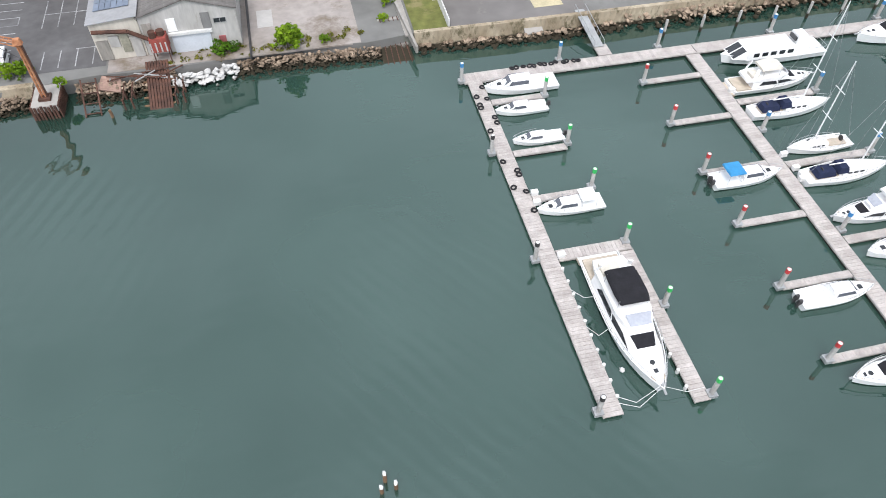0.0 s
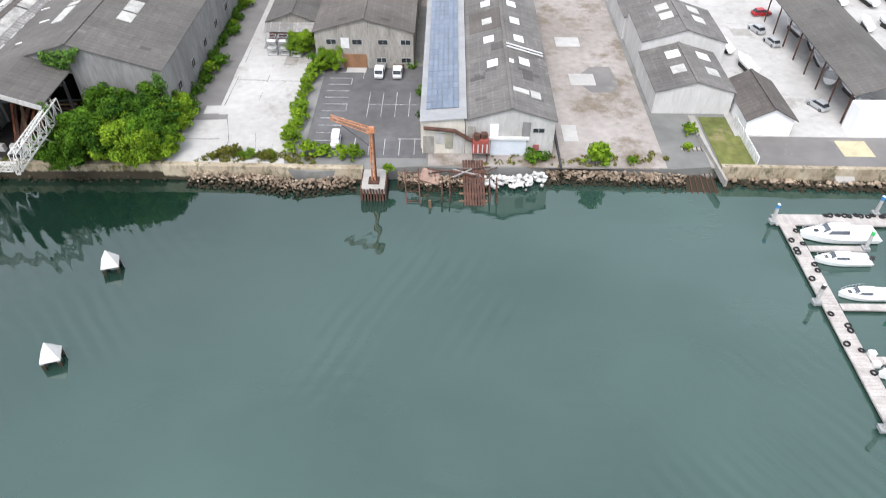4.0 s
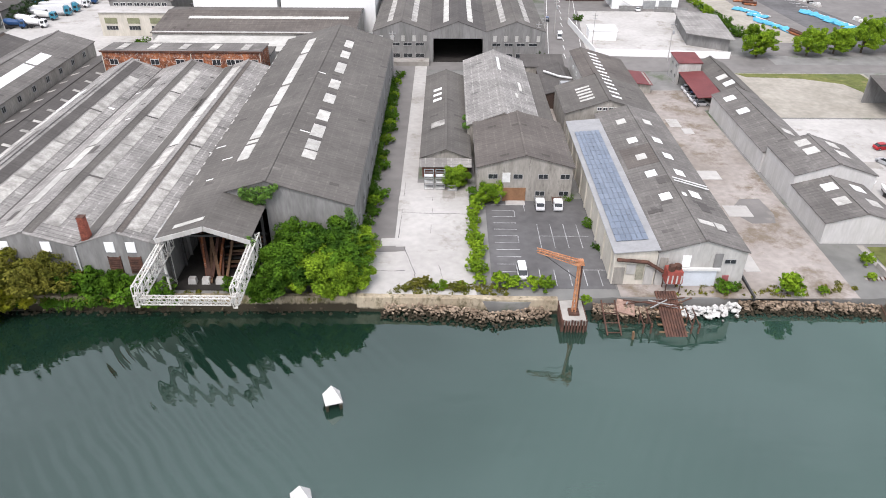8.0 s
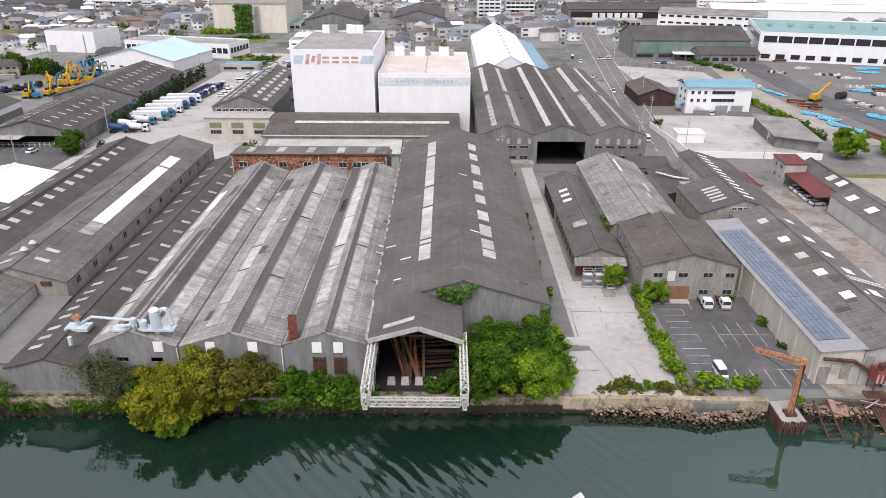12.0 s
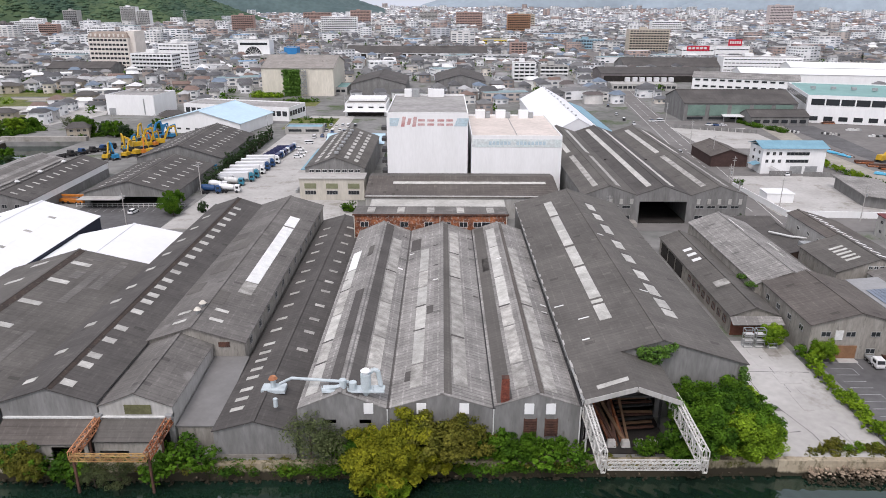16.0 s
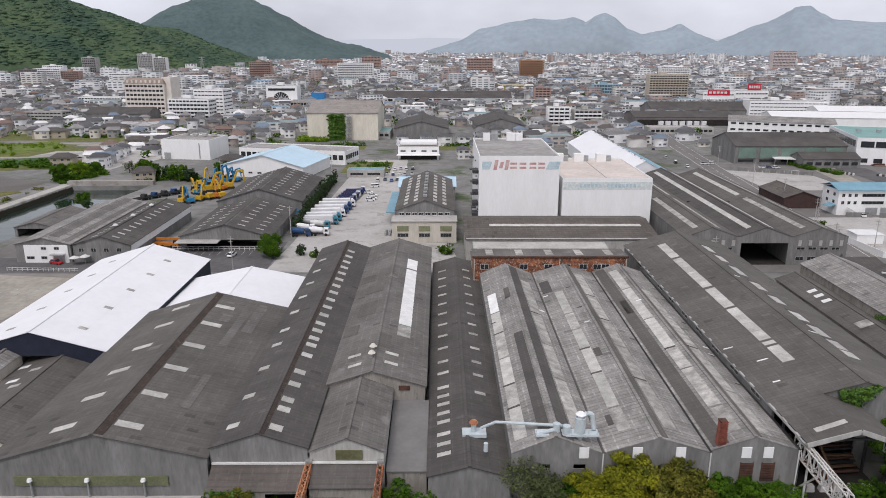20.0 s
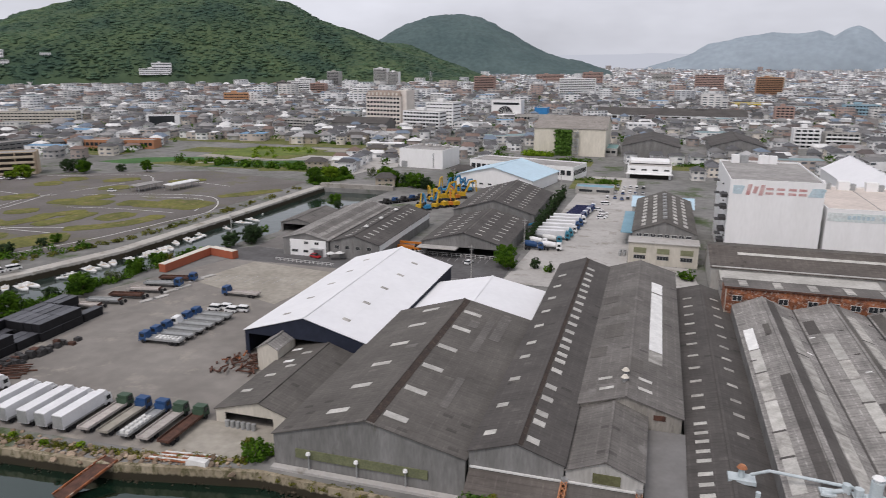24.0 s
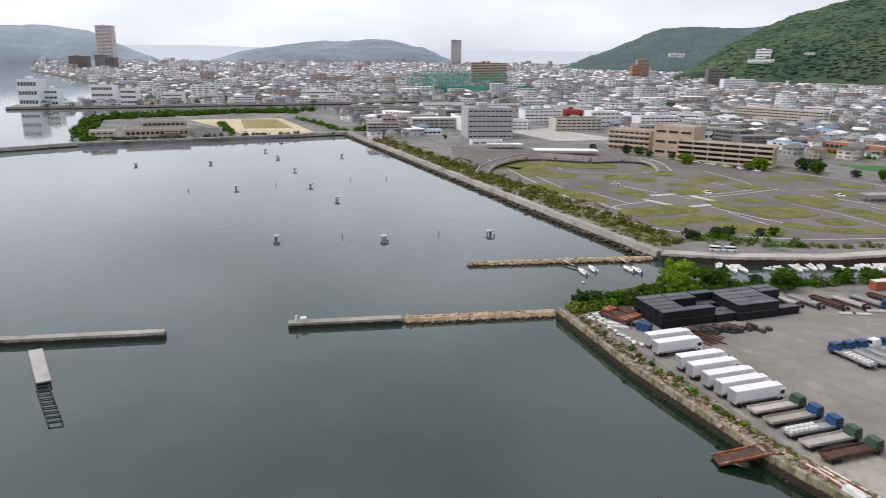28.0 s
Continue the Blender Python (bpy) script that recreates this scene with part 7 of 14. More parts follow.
# truck garage sheds and the rotated channel sheds
for k, (xa, xb, ya, yb, ze, zr) in enumerate(((-239.6, -209.4, 230.5, 273, 7.0, 11.0), (-242, -208.3, 280, 331.5, 8.0, 13.0))):
    og, at = gable_hall("truck_garage", "low dark-roofed truck garage with small skylights", xa, xb, ya, yb, ze, zr, SHEET_DARK, WALL_GREY, seed=80 + k, over=0.4, front=[(2, 28, 2.2, 5.6)] if k == 0 else [])
    for i in range(8 if k == 0 else 10):
        for s, o in ((-10.6, 0.6), (-4.6, 0), (4.6, 0), (10.6, 0.6)):
            u = (xa + xb) / 2 + s
            panel_on(og, at, u - 1.2, u + 1.2, ya + 3.4 + i * 5 + o, ya + 4.1 + i * 5 + o, SKYLIGHT)
    panel_on(og, at, (xa + xb) / 2 - 0.02, (xa + xb) / 2 + 0.7, ya, yb, SHEET_MID, name="ridge_sheet", lift=0.08)
    if k == 0:
        # shade-coloured sheet behind the garage opening
        part("inner_wall", Mesh().box(xa + 1, xb - 1, 246, 246.2, 2.2, 6.8), SHADE_INSIDE, og)
        part("canopy", Mesh().box(-240, -226, 226, 230.8, 5.6, 5.8), WALL_PALE, og, "white canopy")
rs1, at = gable_hall("channel_shed", "pale weathered shed by the boat channel with a white front", -285.6, -268.4, 216, 276, 8.4, 10.5, SHEET_LIGHT, WALL_GREY, seed=82, over=0.4)
panel_on(rs1, at, -276.2, -273.4, 219, 275, SHEET_MID, name="patched_sheet", lift=0.07)
panel_on(rs1, at, -271.2, -269.4, 217, 275, SHEET_MID, name="patched_sheet", lift=0.07)
part("white_front", Mesh().box(-282.8, -269.2, 215.72, 215.96, 2.3, 8.0), WALL_WHITE, rs1, "white-painted front wall")
for x, z, w in ((-276.6, 7.0, 1.6), (-272.6, 7.0, 1.6), (-281, 4.0, 2.4), (-276.8, 4.0, 1.8)):
    window(rs1, (x, 215.7, z), w, 0.9, "s")
part("door", Mesh().box(-273.8, -270.4, 215.55, 215.7, 2.4, 5.0), STEEL_GREY, rs1)
part("porch", Mesh().box(-274.4, -270.0, 214.2, 215.7, 5.1, 5.3), STEEL_GREY, rs1)
rs2, at = gable_hall("channel_shed", "dark shed with two ladders of small skylights", -268.0, -250.0, 216.6, 272, 8.0, 10.7, SHEET_DARK, WALL_GREY, seed=83, over=0.4)
for i in range(12):
    panel_on(rs2, at, -256.6, -254.4, 219 + i * 4.3, 219.8 + i * 4.3, SKYLIGHT)
    panel_on(rs2, at, -263.6, -261.4, 220 + i * 4.3, 220.8 + i * 4.3, SKYLIGHT)
for y in (228, 242, 258):
    v_ = part("roof_vent", Mesh().bar((-259.2, y, 10.5), (-259.2, y, 11.3), 0.45, 10), STEEL_GREY, rs2)
    part("vent_cowl", Mesh().bar((-259.2, y, 11.3), (-259.2, y, 11.8), 0.9, 12, 0.4), FRAME_WHITE, v_, "white dome cowl")
part("eave_wall", Mesh().box(-250.0, -249.8, 217, 271.6, 5.6, 7.9), WALL_WHITE, rs2, "white wall below the eave")
for x in (-265.4, -261.6, -257.6, -253.6):
    window(rs2, (x, 216.6, 6.2), 1.6, 1.3, "s")
for i in range(2):
    u_ = thing("yard_parasol", "round white parasol before the shed", "parasol", at=(-266.4 + i * 2.6, 213.6 + i * 1.4, GZ))
    part("pole", Mesh().bar((0, 0, 0), (0, 0, 2.6), 0.05, 6), STEEL_GREY, u_)
    part("canopy", Mesh().bar((0, 0, 2.3), (0, 0, 2.9), 1.6, 12, 0.3), FRAME_WHITE, u_)
rs3, at = gable_hall("open_shed", "open-fronted pale shed on the channel bank", -303.4, -289.2, 246, 272, 6.0, 7.9, SHEET_MID, WALL_GREY, seed=84, over=0.3, front=[(1, 13, 2.2, 5.4)])
spread_later = [("tree_e", -308.2, 217.5, 0.75), ("tree_e", -303.4, 224.2, 0.85), ("tree_e", -305.4, 229, 0.7), ("tree_e", -299.8, 291.5, 0.55), ("tree_a", -208.8, 227.0, 0.62), ("cone", -198.3, 223.6, 0.55), ("cone", -192.9, 221.0, 0.45)]

# ---- marina ----
# near-black puts the shade under pontoons and hulls into the colour
WATERLINE_SHADE = mat("waterline_shade_black", (0.018, 0.017, 0.014), 0.8, 0.3, 1.0)
GLASS_SMOKE = mat("smoked_window", (0.10, 0.11, 0.13), 0.15, 0.1, 1.0, spec=0.5)
plank_x = Mesh().box(-1.1, 1.1, -0.235, 0.235, 0, 0.05).mesh("plank", WOOD_GREY)
plank_y = Mesh().box(-0.235, 0.235, -1.1, 1.1, 0, 0.05).mesh("plank", WOOD_GREY)


def pontoon(x0, x1, y0, y1, along, label="weathered grey timber pontoon on floats", planks=True):
    """A floating pontoon with fascia beams, floats and deck planks."""
    t = thing("pontoon", label, "pontoon", "marina pontoons")
    part("deck", Mesh().box(x0 + 0.06, x1 - 0.06, y0 + 0.06, y1 - 0.06, 0.26, 0.50), WOOD_GREY, t)
    if along == "y":
        for x in (x0, x1 - 0.12):
            part("fascia", Mesh().box(x, x + 0.12, y0, y1, 0.30, 0.54), mat_fascia, t)
        n = max(1, int((y1 - y0) / 5))
        for i in range(n):
            ya = y0 + (i + 0.2) * (y1 - y0) / n
            part("float", Mesh().box(x0 + 0.1, x1 - 0.1, ya, ya + 0.78 * (y1 - y0) / n, -0.5, 0.24), WATERLINE_SHADE, t)
    else:
        for y in (y0, y1 - 0.12):
            part("fascia", Mesh().box(x0, x1, y, y + 0.12, 0.30, 0.54), mat_fascia, t)
        n = max(1, int((x1 - x0) / 5))
        for i in range(n):
            xa = x0 + (i + 0.2) * (x1 - x0) / n
            part("float", Mesh().box(xa, xa + 0.78 * (x1 - x0) / n, y0 + 0.1, y1 - 0.1, -0.5, 0.24), WATERLINE_SHADE, t)
    if planks:
        w = (x1 - x0) if along == "y" else (y1 - y0)
        ln = (y1 - y0) if along == "y" else (x1 - x0)
        for i in range(int(ln / 0.5)):
            o = new("plank", plank_x if along == "y" else plank_y)
            o.parent = t
            if along == "y":
                o.location, o.scale = ((x0 + x1) / 2, y0 + 0.25 + i * 0.5, 0.505), ((w - 0.26) / 2.2, 1, 1)
            else:
                o.location, o.scale = (x0 + 0.25 + i * 0.5, (y0 + y1) / 2, 0.505), (1, (w - 0.26) / 2.2, 1)
    return t


mat_fascia = mat("pale_fascia_board", (0.46, 0.43, 0.40), 0.9, 0.18, 0.8)
pontoon(23.5, 25.7, 28.0, 84.0, "y")
pontoon(23.0, 60.9, 84.0, 86.4, "x")
pontoon(60.9, 112, 84.0, 86.4, "x", planks=False)
pontoon(58.9, 61.1, 10.0, 83.9, "y")
pontoon(33.3, 35.1, 27.6, 48.2, "y")
pontoon(25.8, 35.1, 48.3, 50.0, "x")
for y, x1 in ((78.9, 33.6), (67.6, 33.4), (58.8, 33.6)):
    pontoon(25.8, x1, y - 0.55, y + 0.55, "x", "narrow timber finger pontoon")
for y in (78.8, 69.0, 58.6, 49.2, 39.2, 29.2):
    pontoon(49.8, 58.8, y - 0.5, y + 0.5, "x", "narrow timber finger pontoon")
for y in (71.4, 57.7, 44.0, 31.0):
    pontoon(61.2, 73.5, y - 0.6, y + 0.6, "x", "narrow timber finger pontoon", planks=y > 50)


def pile(x, y, top, band, h=3.6):
    t = thing("mooring_pile", f"grey mooring pile with a {band[0]} top band", "pile", "mooring piles")
    part("shaft", Mesh().bar((x, y, -2.0), (x, y, h), 0.27, 12), PILE_GREY, t)
    part("band", Mesh().bar((x, y, h - 0.55), (x, y, h + 0.08), 0.285, 12), band[1], t)
    part("collar", Mesh().box(x - 0.5, x + 0.5, y - 0.5, y + 0.5, 0.3, 0.75), STEEL_GREY, t)
    part("cap", Mesh().bar((x, y, h + 0.08), (x, y, h + 0.2), 0.24, 12, 0.1), FRAME_WHITE, t)


G_, R_, B_, K_ = ("green", PAINT_GREEN), ("red", PAINT_RED), ("blue", PAINT_BLUE), ("dark", STEEL_DARK)
for x, y, b in ((22.7, 84.8, B_), (38.8, 86.9, B_), (33.9, 79.0, G_), (33.7, 68.2, G_), (33.9, 59.4, G_), (34.6, 49.6, G_), (35.3, 39.8, G_), (35.4, 28.2, G_), (22.9, 68.4, K_), (23.0, 49.2, K_), (23.2, 28.8, K_),
                (49.5, 78.8, R_), (49.5, 69.0, R_), (49.5, 58.9, R_), (49.5, 49.3, R_), (49.5, 39.3, R_), (49.5, 29.3, R_), (55.4, 87.0, B_), (75.2, 87.0, B_), (74.0, 71.6, B_), (74.0, 57.9, B_), (61.6, 65.0, B_), (61.6, 45.6, B_), (95, 87, B_)):
    pile(x, y, 3.6, b)
for i in range(9):
    x = 58 + i * 6.5
    t = thing("concrete_pile", "slender pale pile before the stone bank", "pile", "shore piles")
    part("shaft", Mesh().beam((x, 90.2, -1.5), (x, 90.2, 3.0), 0.32, 0.32), CONCRETE_PALE, t)
# tyres along the pontoons
tyre_mb = Mesh()
tv_ = []
for i in range(14):
    for j in range(7):
        a, b = 2 * math.pi * i / 14, 2 * math.pi * j / 7
        tv_.append(((0.33 + 0.13 * math.cos(b)) * math.cos(a), (0.33 + 0.13 * math.cos(b)) * math.sin(a), 0.13 * math.sin(b)))
tyre_mb.add(tv_, [(i * 7 + j, ((i + 1) % 14) * 7 + j, ((i + 1) % 14) * 7 + (j + 1) % 7, i * 7 + (j + 1) % 7) for i in range(14) for j in range(7)])
tyre_me = tyre_mb.mesh("tyre", RUBBER)
rt = random.Random(9)
for i in range(13):
    o = tagged(new("tyre", tyre_me), "black rubber tyre lying on the pontoon edge", "tyre", "pontoon tyres")
    o.matrix_world = pose(31.0 + i * 0.9 + rt.uniform(-0.25, 0.25), 86.1 + rt.uniform(-0.2, 0.2), 0.68, rt.uniform(-15, 15), rt.uniform(-15, 15), 0)
for y in (82.5, 80.4, 79.7, 78.5, 77.8, 75.4, 74.2, 72.6, 66.2, 64.2, 63.4, 61.2, 60.2, 56.8):
    o = tagged(new("tyre", tyre_me), "black rubber tyre lying on the pontoon edge", "tyre", "pontoon tyres")
    o.matrix_world = pose(25.3 - rt.choice((0, 0, 1.4)), y, 0.68, rt.uniform(-12, 12), rt.uniform(-12, 12), 0)
fender_me = Mesh().bar((0, 0, -0.35), (0, 0, 0.35), 0.2, 8).mesh("fender", FRAME_WHITE)
for x, ys in ((25.75, [30 + 1.9 * i for i in range(10)]), (33.2, [29.5 + 2.0 * i for i in range(9)])):
    for y in ys:
        o = tagged(new("fender", fender_me), "small white fender on the berth edge", "fender", "berth fenders")
        o.location = (x, y, 0.35)
for x, y in ((26.2, 59.6), (26.0, 57.9), (26.2, 49.0), (61.6, 59.4), (61.8, 56.6), (61.6, 54.6), (61.4, 73.8)):
    t = thing("dock_box", "white dock box at the pontoon's edge", "dock box")
    part("body", Mesh().taper(x - 0.45, x + 0.45, y - 0.3, y + 0.3, 0.5, 1.1, 0.04, 0.04), FRAME_WHITE, t)
    part("lid", Mesh().taper(x - 0.48, x + 0.48, y - 0.33, y + 0.33, 1.1, 1.25, 0.12, 0.1), GELCOAT, t)
# gangway and ramp
gw = thing("gangway", "pale aluminium gangway from the quay to the pontoon", "gangway")
part("tread", Mesh().slab((44.3, 96.0, 3.0), (45.9, 96.0, 3.0), (46.9, 88.6, 0.75), (45.3, 88.6, 0.75), -0.12), STEEL_GREY, gw)
for dx in (0.0, 1.6):
    part("handrail", Mesh().beam((44.3 + dx, 96, 4.0), (45.3 + dx, 88.6, 1.75), 0.07, 0.07), STEEL_GREY, gw)
    for k in range(7):
        u = k / 6
        part("baluster", Mesh().beam((44.3 + dx + u, 96 - 7.4 * u, 3.0 - 2.25 * u), (44.3 + dx + u, 96 - 7.4 * u, 4.0 - 2.25 * u), 0.05, 0.05), STEEL_GREY, gw)
pontoon(45.4, 47.6, 86.5, 89.4, "y", "short landing pontoon below the gangway")
rp = thing("concrete_ramp", "short mossy concrete ramp in the seawall", "ramp")
part("slab", Mesh().add([(35.2, 95.6, 2.5), (38.4, 95.6, 2.5), (38.8, 92.6, -0.4), (36.0, 92.6, -0.4), (35.2, 95.6, -1), (38.4, 95.6, -1), (38.8, 92.6, -1), (36.0, 92.6, -1)], [(3, 2, 1, 0), (4, 5, 6, 7), (0, 1, 5, 4), (1, 2, 6, 5), (2, 3, 7, 6), (3, 0, 4, 7)]), CONCRETE, rp)


def sweep(mb, path, w, h):
    """A square bar swept along a path in one piece."""
    vs, fs = [], []
    for k, p in enumerate(path):
        d = path[min(k + 1, len(path) - 1)] - path[max(k - 1, 0)]
        s = Vector((d.y, -d.x, 0)).normalized() * w / 2
        u = Vector((0, 0, h / 2))
        vs += [p - s - u, p + s - u, p + s + u, p - s + u]
    for k in range(len(path) - 1):
        fs += [(4 * k + q, 4 * k + (q + 1) % 4, 4 * k + 4 + (q + 1) % 4, 4 * k + 4 + q) for q in range(4)]
    fs += [(3, 2, 1, 0), tuple(4 * len(path) - 4 + q for q in range(4))]
    return mb.add(vs, fs)


def shell(secs):
    """A rounded moulded body lofted over sections (x, half width below, half width above, z below, z above)."""
    vs, fs = [], []
    for x, a, b, z0, z1 in secs:
        h = z1 - z0
        half = [(a, z0), (a + (b - a) * 0.45, z0 + h * 0.5), (b + (a - b) * 0.12, z0 + h * 0.84), (b * 0.86, z0 + h * 0.97), (b * 0.45, z1 + h * 0.03)]
        ring = [(x, -y, z) for y, z in half] + [(x, y, z) for y, z in reversed(half)]
        vs += ring
    m = 10
    for i in range(len(secs) - 1):
        for q in range(m):
            fs.append((i * m + q, i * m + (q + 1) % m, (i + 1) * m + (q + 1) % m, (i + 1) * m + q))
    fs += [tuple(reversed(range(m))), tuple(range((len(secs) - 1) * m, len(secs) * m))]
    return Mesh().add(vs, [tuple(reversed(q)) for q in fs])


# boats: built with the bow towards +x, waterline at z = 0
def hull_mesh(L, B, F, bow=2.3, stern=0.92, flare=0.82):
    n = 15
    mb = Mesh()
    rows = []
    for i in range(n):
        s = i / (n - 1)
        hb = B / 2 * (stern + (1 - stern) * min(1, s / 0.35)) * (1 - max(0, (s - 0.42) / 0.58) ** bow)
        zt = F * (0.86 + 0.34 * s * s)
        x = -L / 2 + L * s
        rk_ = (0.10 * L * max(0, (s - 0.7) / 0.3))
        rows.append([(x - rk_ * 0.9, -hb * 0.35, -0.35), (x - rk_ * 0.35, -hb * flare, 0.15 * F), (x, -hb, zt), (x, hb, zt), (x - rk_ * 0.35, hb * flare, 0.15 * F), (x - rk_ * 0.9, hb * 0.35, -0.35)])
    vs = [p for r in rows for p in r]
    fs, low = [], []
    for i in range(n - 1):
        for j in range(6):
            a, b = i * 6 + j, i * 6 + (j + 1) % 6
            if j == 2:
                continue
            (low if j in (0, 4, 5) else fs).append((a, a + 6, b + 6, b))
    fs.append((5, 4, 3, 2, 1, 0))
    k = (n - 1) * 6
    fs.append((k, k + 1, k + 2, k + 3, k + 4, k + 5))
    mb.add(vs, fs)
    bottom = Mesh().add(vs, low)
    dk = Mesh()
    inner = []
    for i in range(n):
        r = rows[i]
        inner += [(r[2][0] - 0.02 * L * (i == n - 1), r[2][1] * 0.94, r[2][2] - 0.10), (r[3][0] - 0.02 * L * (i == n - 1), r[3][1] * 0.94, r[3][2] - 0.10)]
    dfs = [(2 * i, 2 * i + 2, 2 * i + 3, 2 * i + 1) for i in range(n - 1)]
    dk.add(inner, dfs)
    gun = Mesh()
    path = [Vector(rows[i][2]) for i in range(n)] + [Vector(rows[i][3]) for i in reversed(range(n))]
    sweep(gun, path, 0.09, 0.10)
    return mb, dk, gun, rows, bottom


def boat_base(name, label, x, y, turn, L, B, F, deck_mat=None, hull_mat=None, **k):
    t = thing(name, label, "boat", "moored boats", at=(x, y, 0), turn=turn)
    hb, dk, gun, rows, bottom = hull_mesh(L, B, F, **k)
    part("hull", hb, hull_mat or GELCOAT, t)
    # lower hull coloured black for the shade along the waterline
    part("bottom", bottom, WATERLINE_SHADE, t, "underside blackened for the shade at the waterline")
    part("deck", dk, deck_mat or GELCOAT, t)
    part("gunwale", gun, GELCOAT, t)
    return t, rows


def bow_rail(t, rows, F, i0=7):
    for side in (2, 3):
        rl = Mesh()
        for i in range(i0, 14):
            a, b = Vector(rows[i][side]), Vector(rows[i + 1][side])
            rl.bar(a + Vector((0, 0, 0.6)), b + Vector((0, 0, 0.6)), 0.028, 5)
            rl.bar(a, a + Vector((0, 0, 0.6)), 0.022, 5)
        part("bow_rail", rl, STEEL_GREY, t)


def cabin(t, x0, x1, w, z0, z1, rake=0.35, top_in=0.12, glass=True, m=None):
    part("cabin", Mesh().taper(x0, x1, -w / 2, w / 2, z0, z1, 0, top_in, 0, 0).add([(x1, -w / 2, z0), (x1 + rake * (z1 - z0) * 2, -w / 2 * 0.9, z0), (x1 + rake * (z1 - z0) * 2, w / 2 * 0.9, z0), (x1, w / 2, z0), (x1, -w / 2 + top_in, z1), (x1, w / 2 - top_in, z1)], [(0, 1, 4), (3, 5, 2), (0, 3, 2, 1)]), m or GELCOAT, t)
    if glass:
        k = rake * (z1 - z0) * 2
        part("windscreen", Mesh().slab((x1 + k * 0.95, -w / 2 * 0.86, z0 + 0.06), (x1 + k * 0.95, w / 2 * 0.86, z0 + 0.06), (x1 + 0.04, w / 2 - top_in - 0.03, z1 - 0.04), (x1 + 0.04, -w / 2 + top_in + 0.03, z1 - 0.04), 0.04), GLASS_DARK, t)
        for s in (-1, 1):
            part("side_window", Mesh().slab((x0 + 0.2, s * (w / 2 + 0.015), z0 + 0.25), (x1 - 0.05, s * (w / 2 + 0.015), z0 + 0.25), (x1 - 0.05, s * (w / 2 - top_in * 0.8 + 0.02), z1 - 0.12), (x0 + 0.2, s * (w / 2 - top_in * 0.8 + 0.02), z1 - 0.12), 0.03 * -s), GLASS_DARK, t)


def outboard(t, x, y, z):
    m = part("outboard_motor", Mesh().taper(x - 0.35, x + 0.25, y - 0.2, y + 0.2, z, z + 0.65, 0.08, 0.05), STEEL_DARK, t)
    part("leg", Mesh().box(x - 0.2, x + 0.05, y - 0.07, y + 0.07, z - 0.9, z), STEEL_DARK, m)


def cruiser(x, y, turn, L, label, canopy=None, motors=0, cab=(-0.12, 0.16), hard=True, B=None):
    B = B or L * 0.31
    t, rows = boat_base("motor_boat", label, x, y, turn, L, B, L * 0.105)
    F = L * 0.105
    part("cockpit_floor", Mesh().box(-L * 0.44, -L * 0.14, -B * 0.36, B * 0.36, F * 0.5, F * 0.62), DECK_BEIGE, t)
    zc = F * 1.18 + L * 0.085
    part("foredeck", shell([(-L * 0.14, B * 0.40, B * 0.36, F * 0.8, F * 1.18), (L * 0.1, B * 0.42, B * 0.36, F * 0.85, F * 1.25), (L * 0.28, B * 0.33, B * 0.26, F * 0.95, F * 1.25), (L * 0.40, B * 0.2, B * 0.14, F * 1.0, F * 1.2), (L * 0.47, B * 0.06, B * 0.03, F * 1.05, F * 1.14)]), GELCOAT, t)
    part("cabin", shell([(L * cab[0], B * 0.33, B * 0.27, F * 1.1, zc), (L * cab[1] * 0.5, B * 0.33, B * 0.27, F * 1.1, zc), (L * cab[1], B * 0.32, B * 0.25, F * 1.1, zc - 0.05), (L * cab[1] + L * 0.10, B * 0.26, B * 0.2, F * 1.1, F * 1.24)]), GELCOAT, t)
    part("windscreen", Mesh().slab((L * cab[1] + L * 0.088, -B * 0.2, F * 1.3), (L * cab[1] + L * 0.088, B * 0.2, F * 1.3), (L * cab[1] + 0.05, B * 0.235, zc - 0.02), (L * cab[1] + 0.05, -B * 0.235, zc - 0.02), 0.05), GLASS_SMOKE, t)
    for s in (-1, 1):
        part("side_window", Mesh().slab((L * cab[0] + 0.4, s * B * 0.322, F * 1.1 + L * 0.03), (L * cab[1] + L * 0.03, s * B * 0.312, F * 1.1 + L * 0.03), (L * cab[1] - 0.1, s * B * 0.285, zc - L * 0.012), (L * cab[0] + 0.5, s * B * 0.292, zc - L * 0.012), -0.03 * s), GLASS_SMOKE, t)
    part("rail", Mesh().bar((L * cab[0], -B * 0.2, zc + 0.12), (L * cab[0], B * 0.2, zc + 0.12), 0.03, 6), STEEL_GREY, t)
    if canopy:
        part("canopy", Mesh().taper(-L * 0.36, -L * 0.12, -B * 0.4, B * 0.4, F + L * 0.15, F + L * 0.17, 0.1, 0.1), canopy, t)
        for sx, sy in ((-0.35, -0.38), (-0.35, 0.38), (-0.13, -0.38), (-0.13, 0.38)):
            part("canopy_pole", Mesh().bar((L * sx, B * sy, F * 0.9), (L * sx, B * sy, F + L * 0.15), 0.03, 5), STEEL_GREY, t)
    for i in range(motors):
        outboard(t, -L / 2 - 0.15, (i - (motors - 1) / 2) * 0.7, F * 0.7)
    part("hatch", Mesh().box(L * 0.27, L * 0.33, -0.3, 0.3, F * 1.22, F * 1.29), GLASS_DARK, t)
    bow_rail(t, rows, F)
    return t


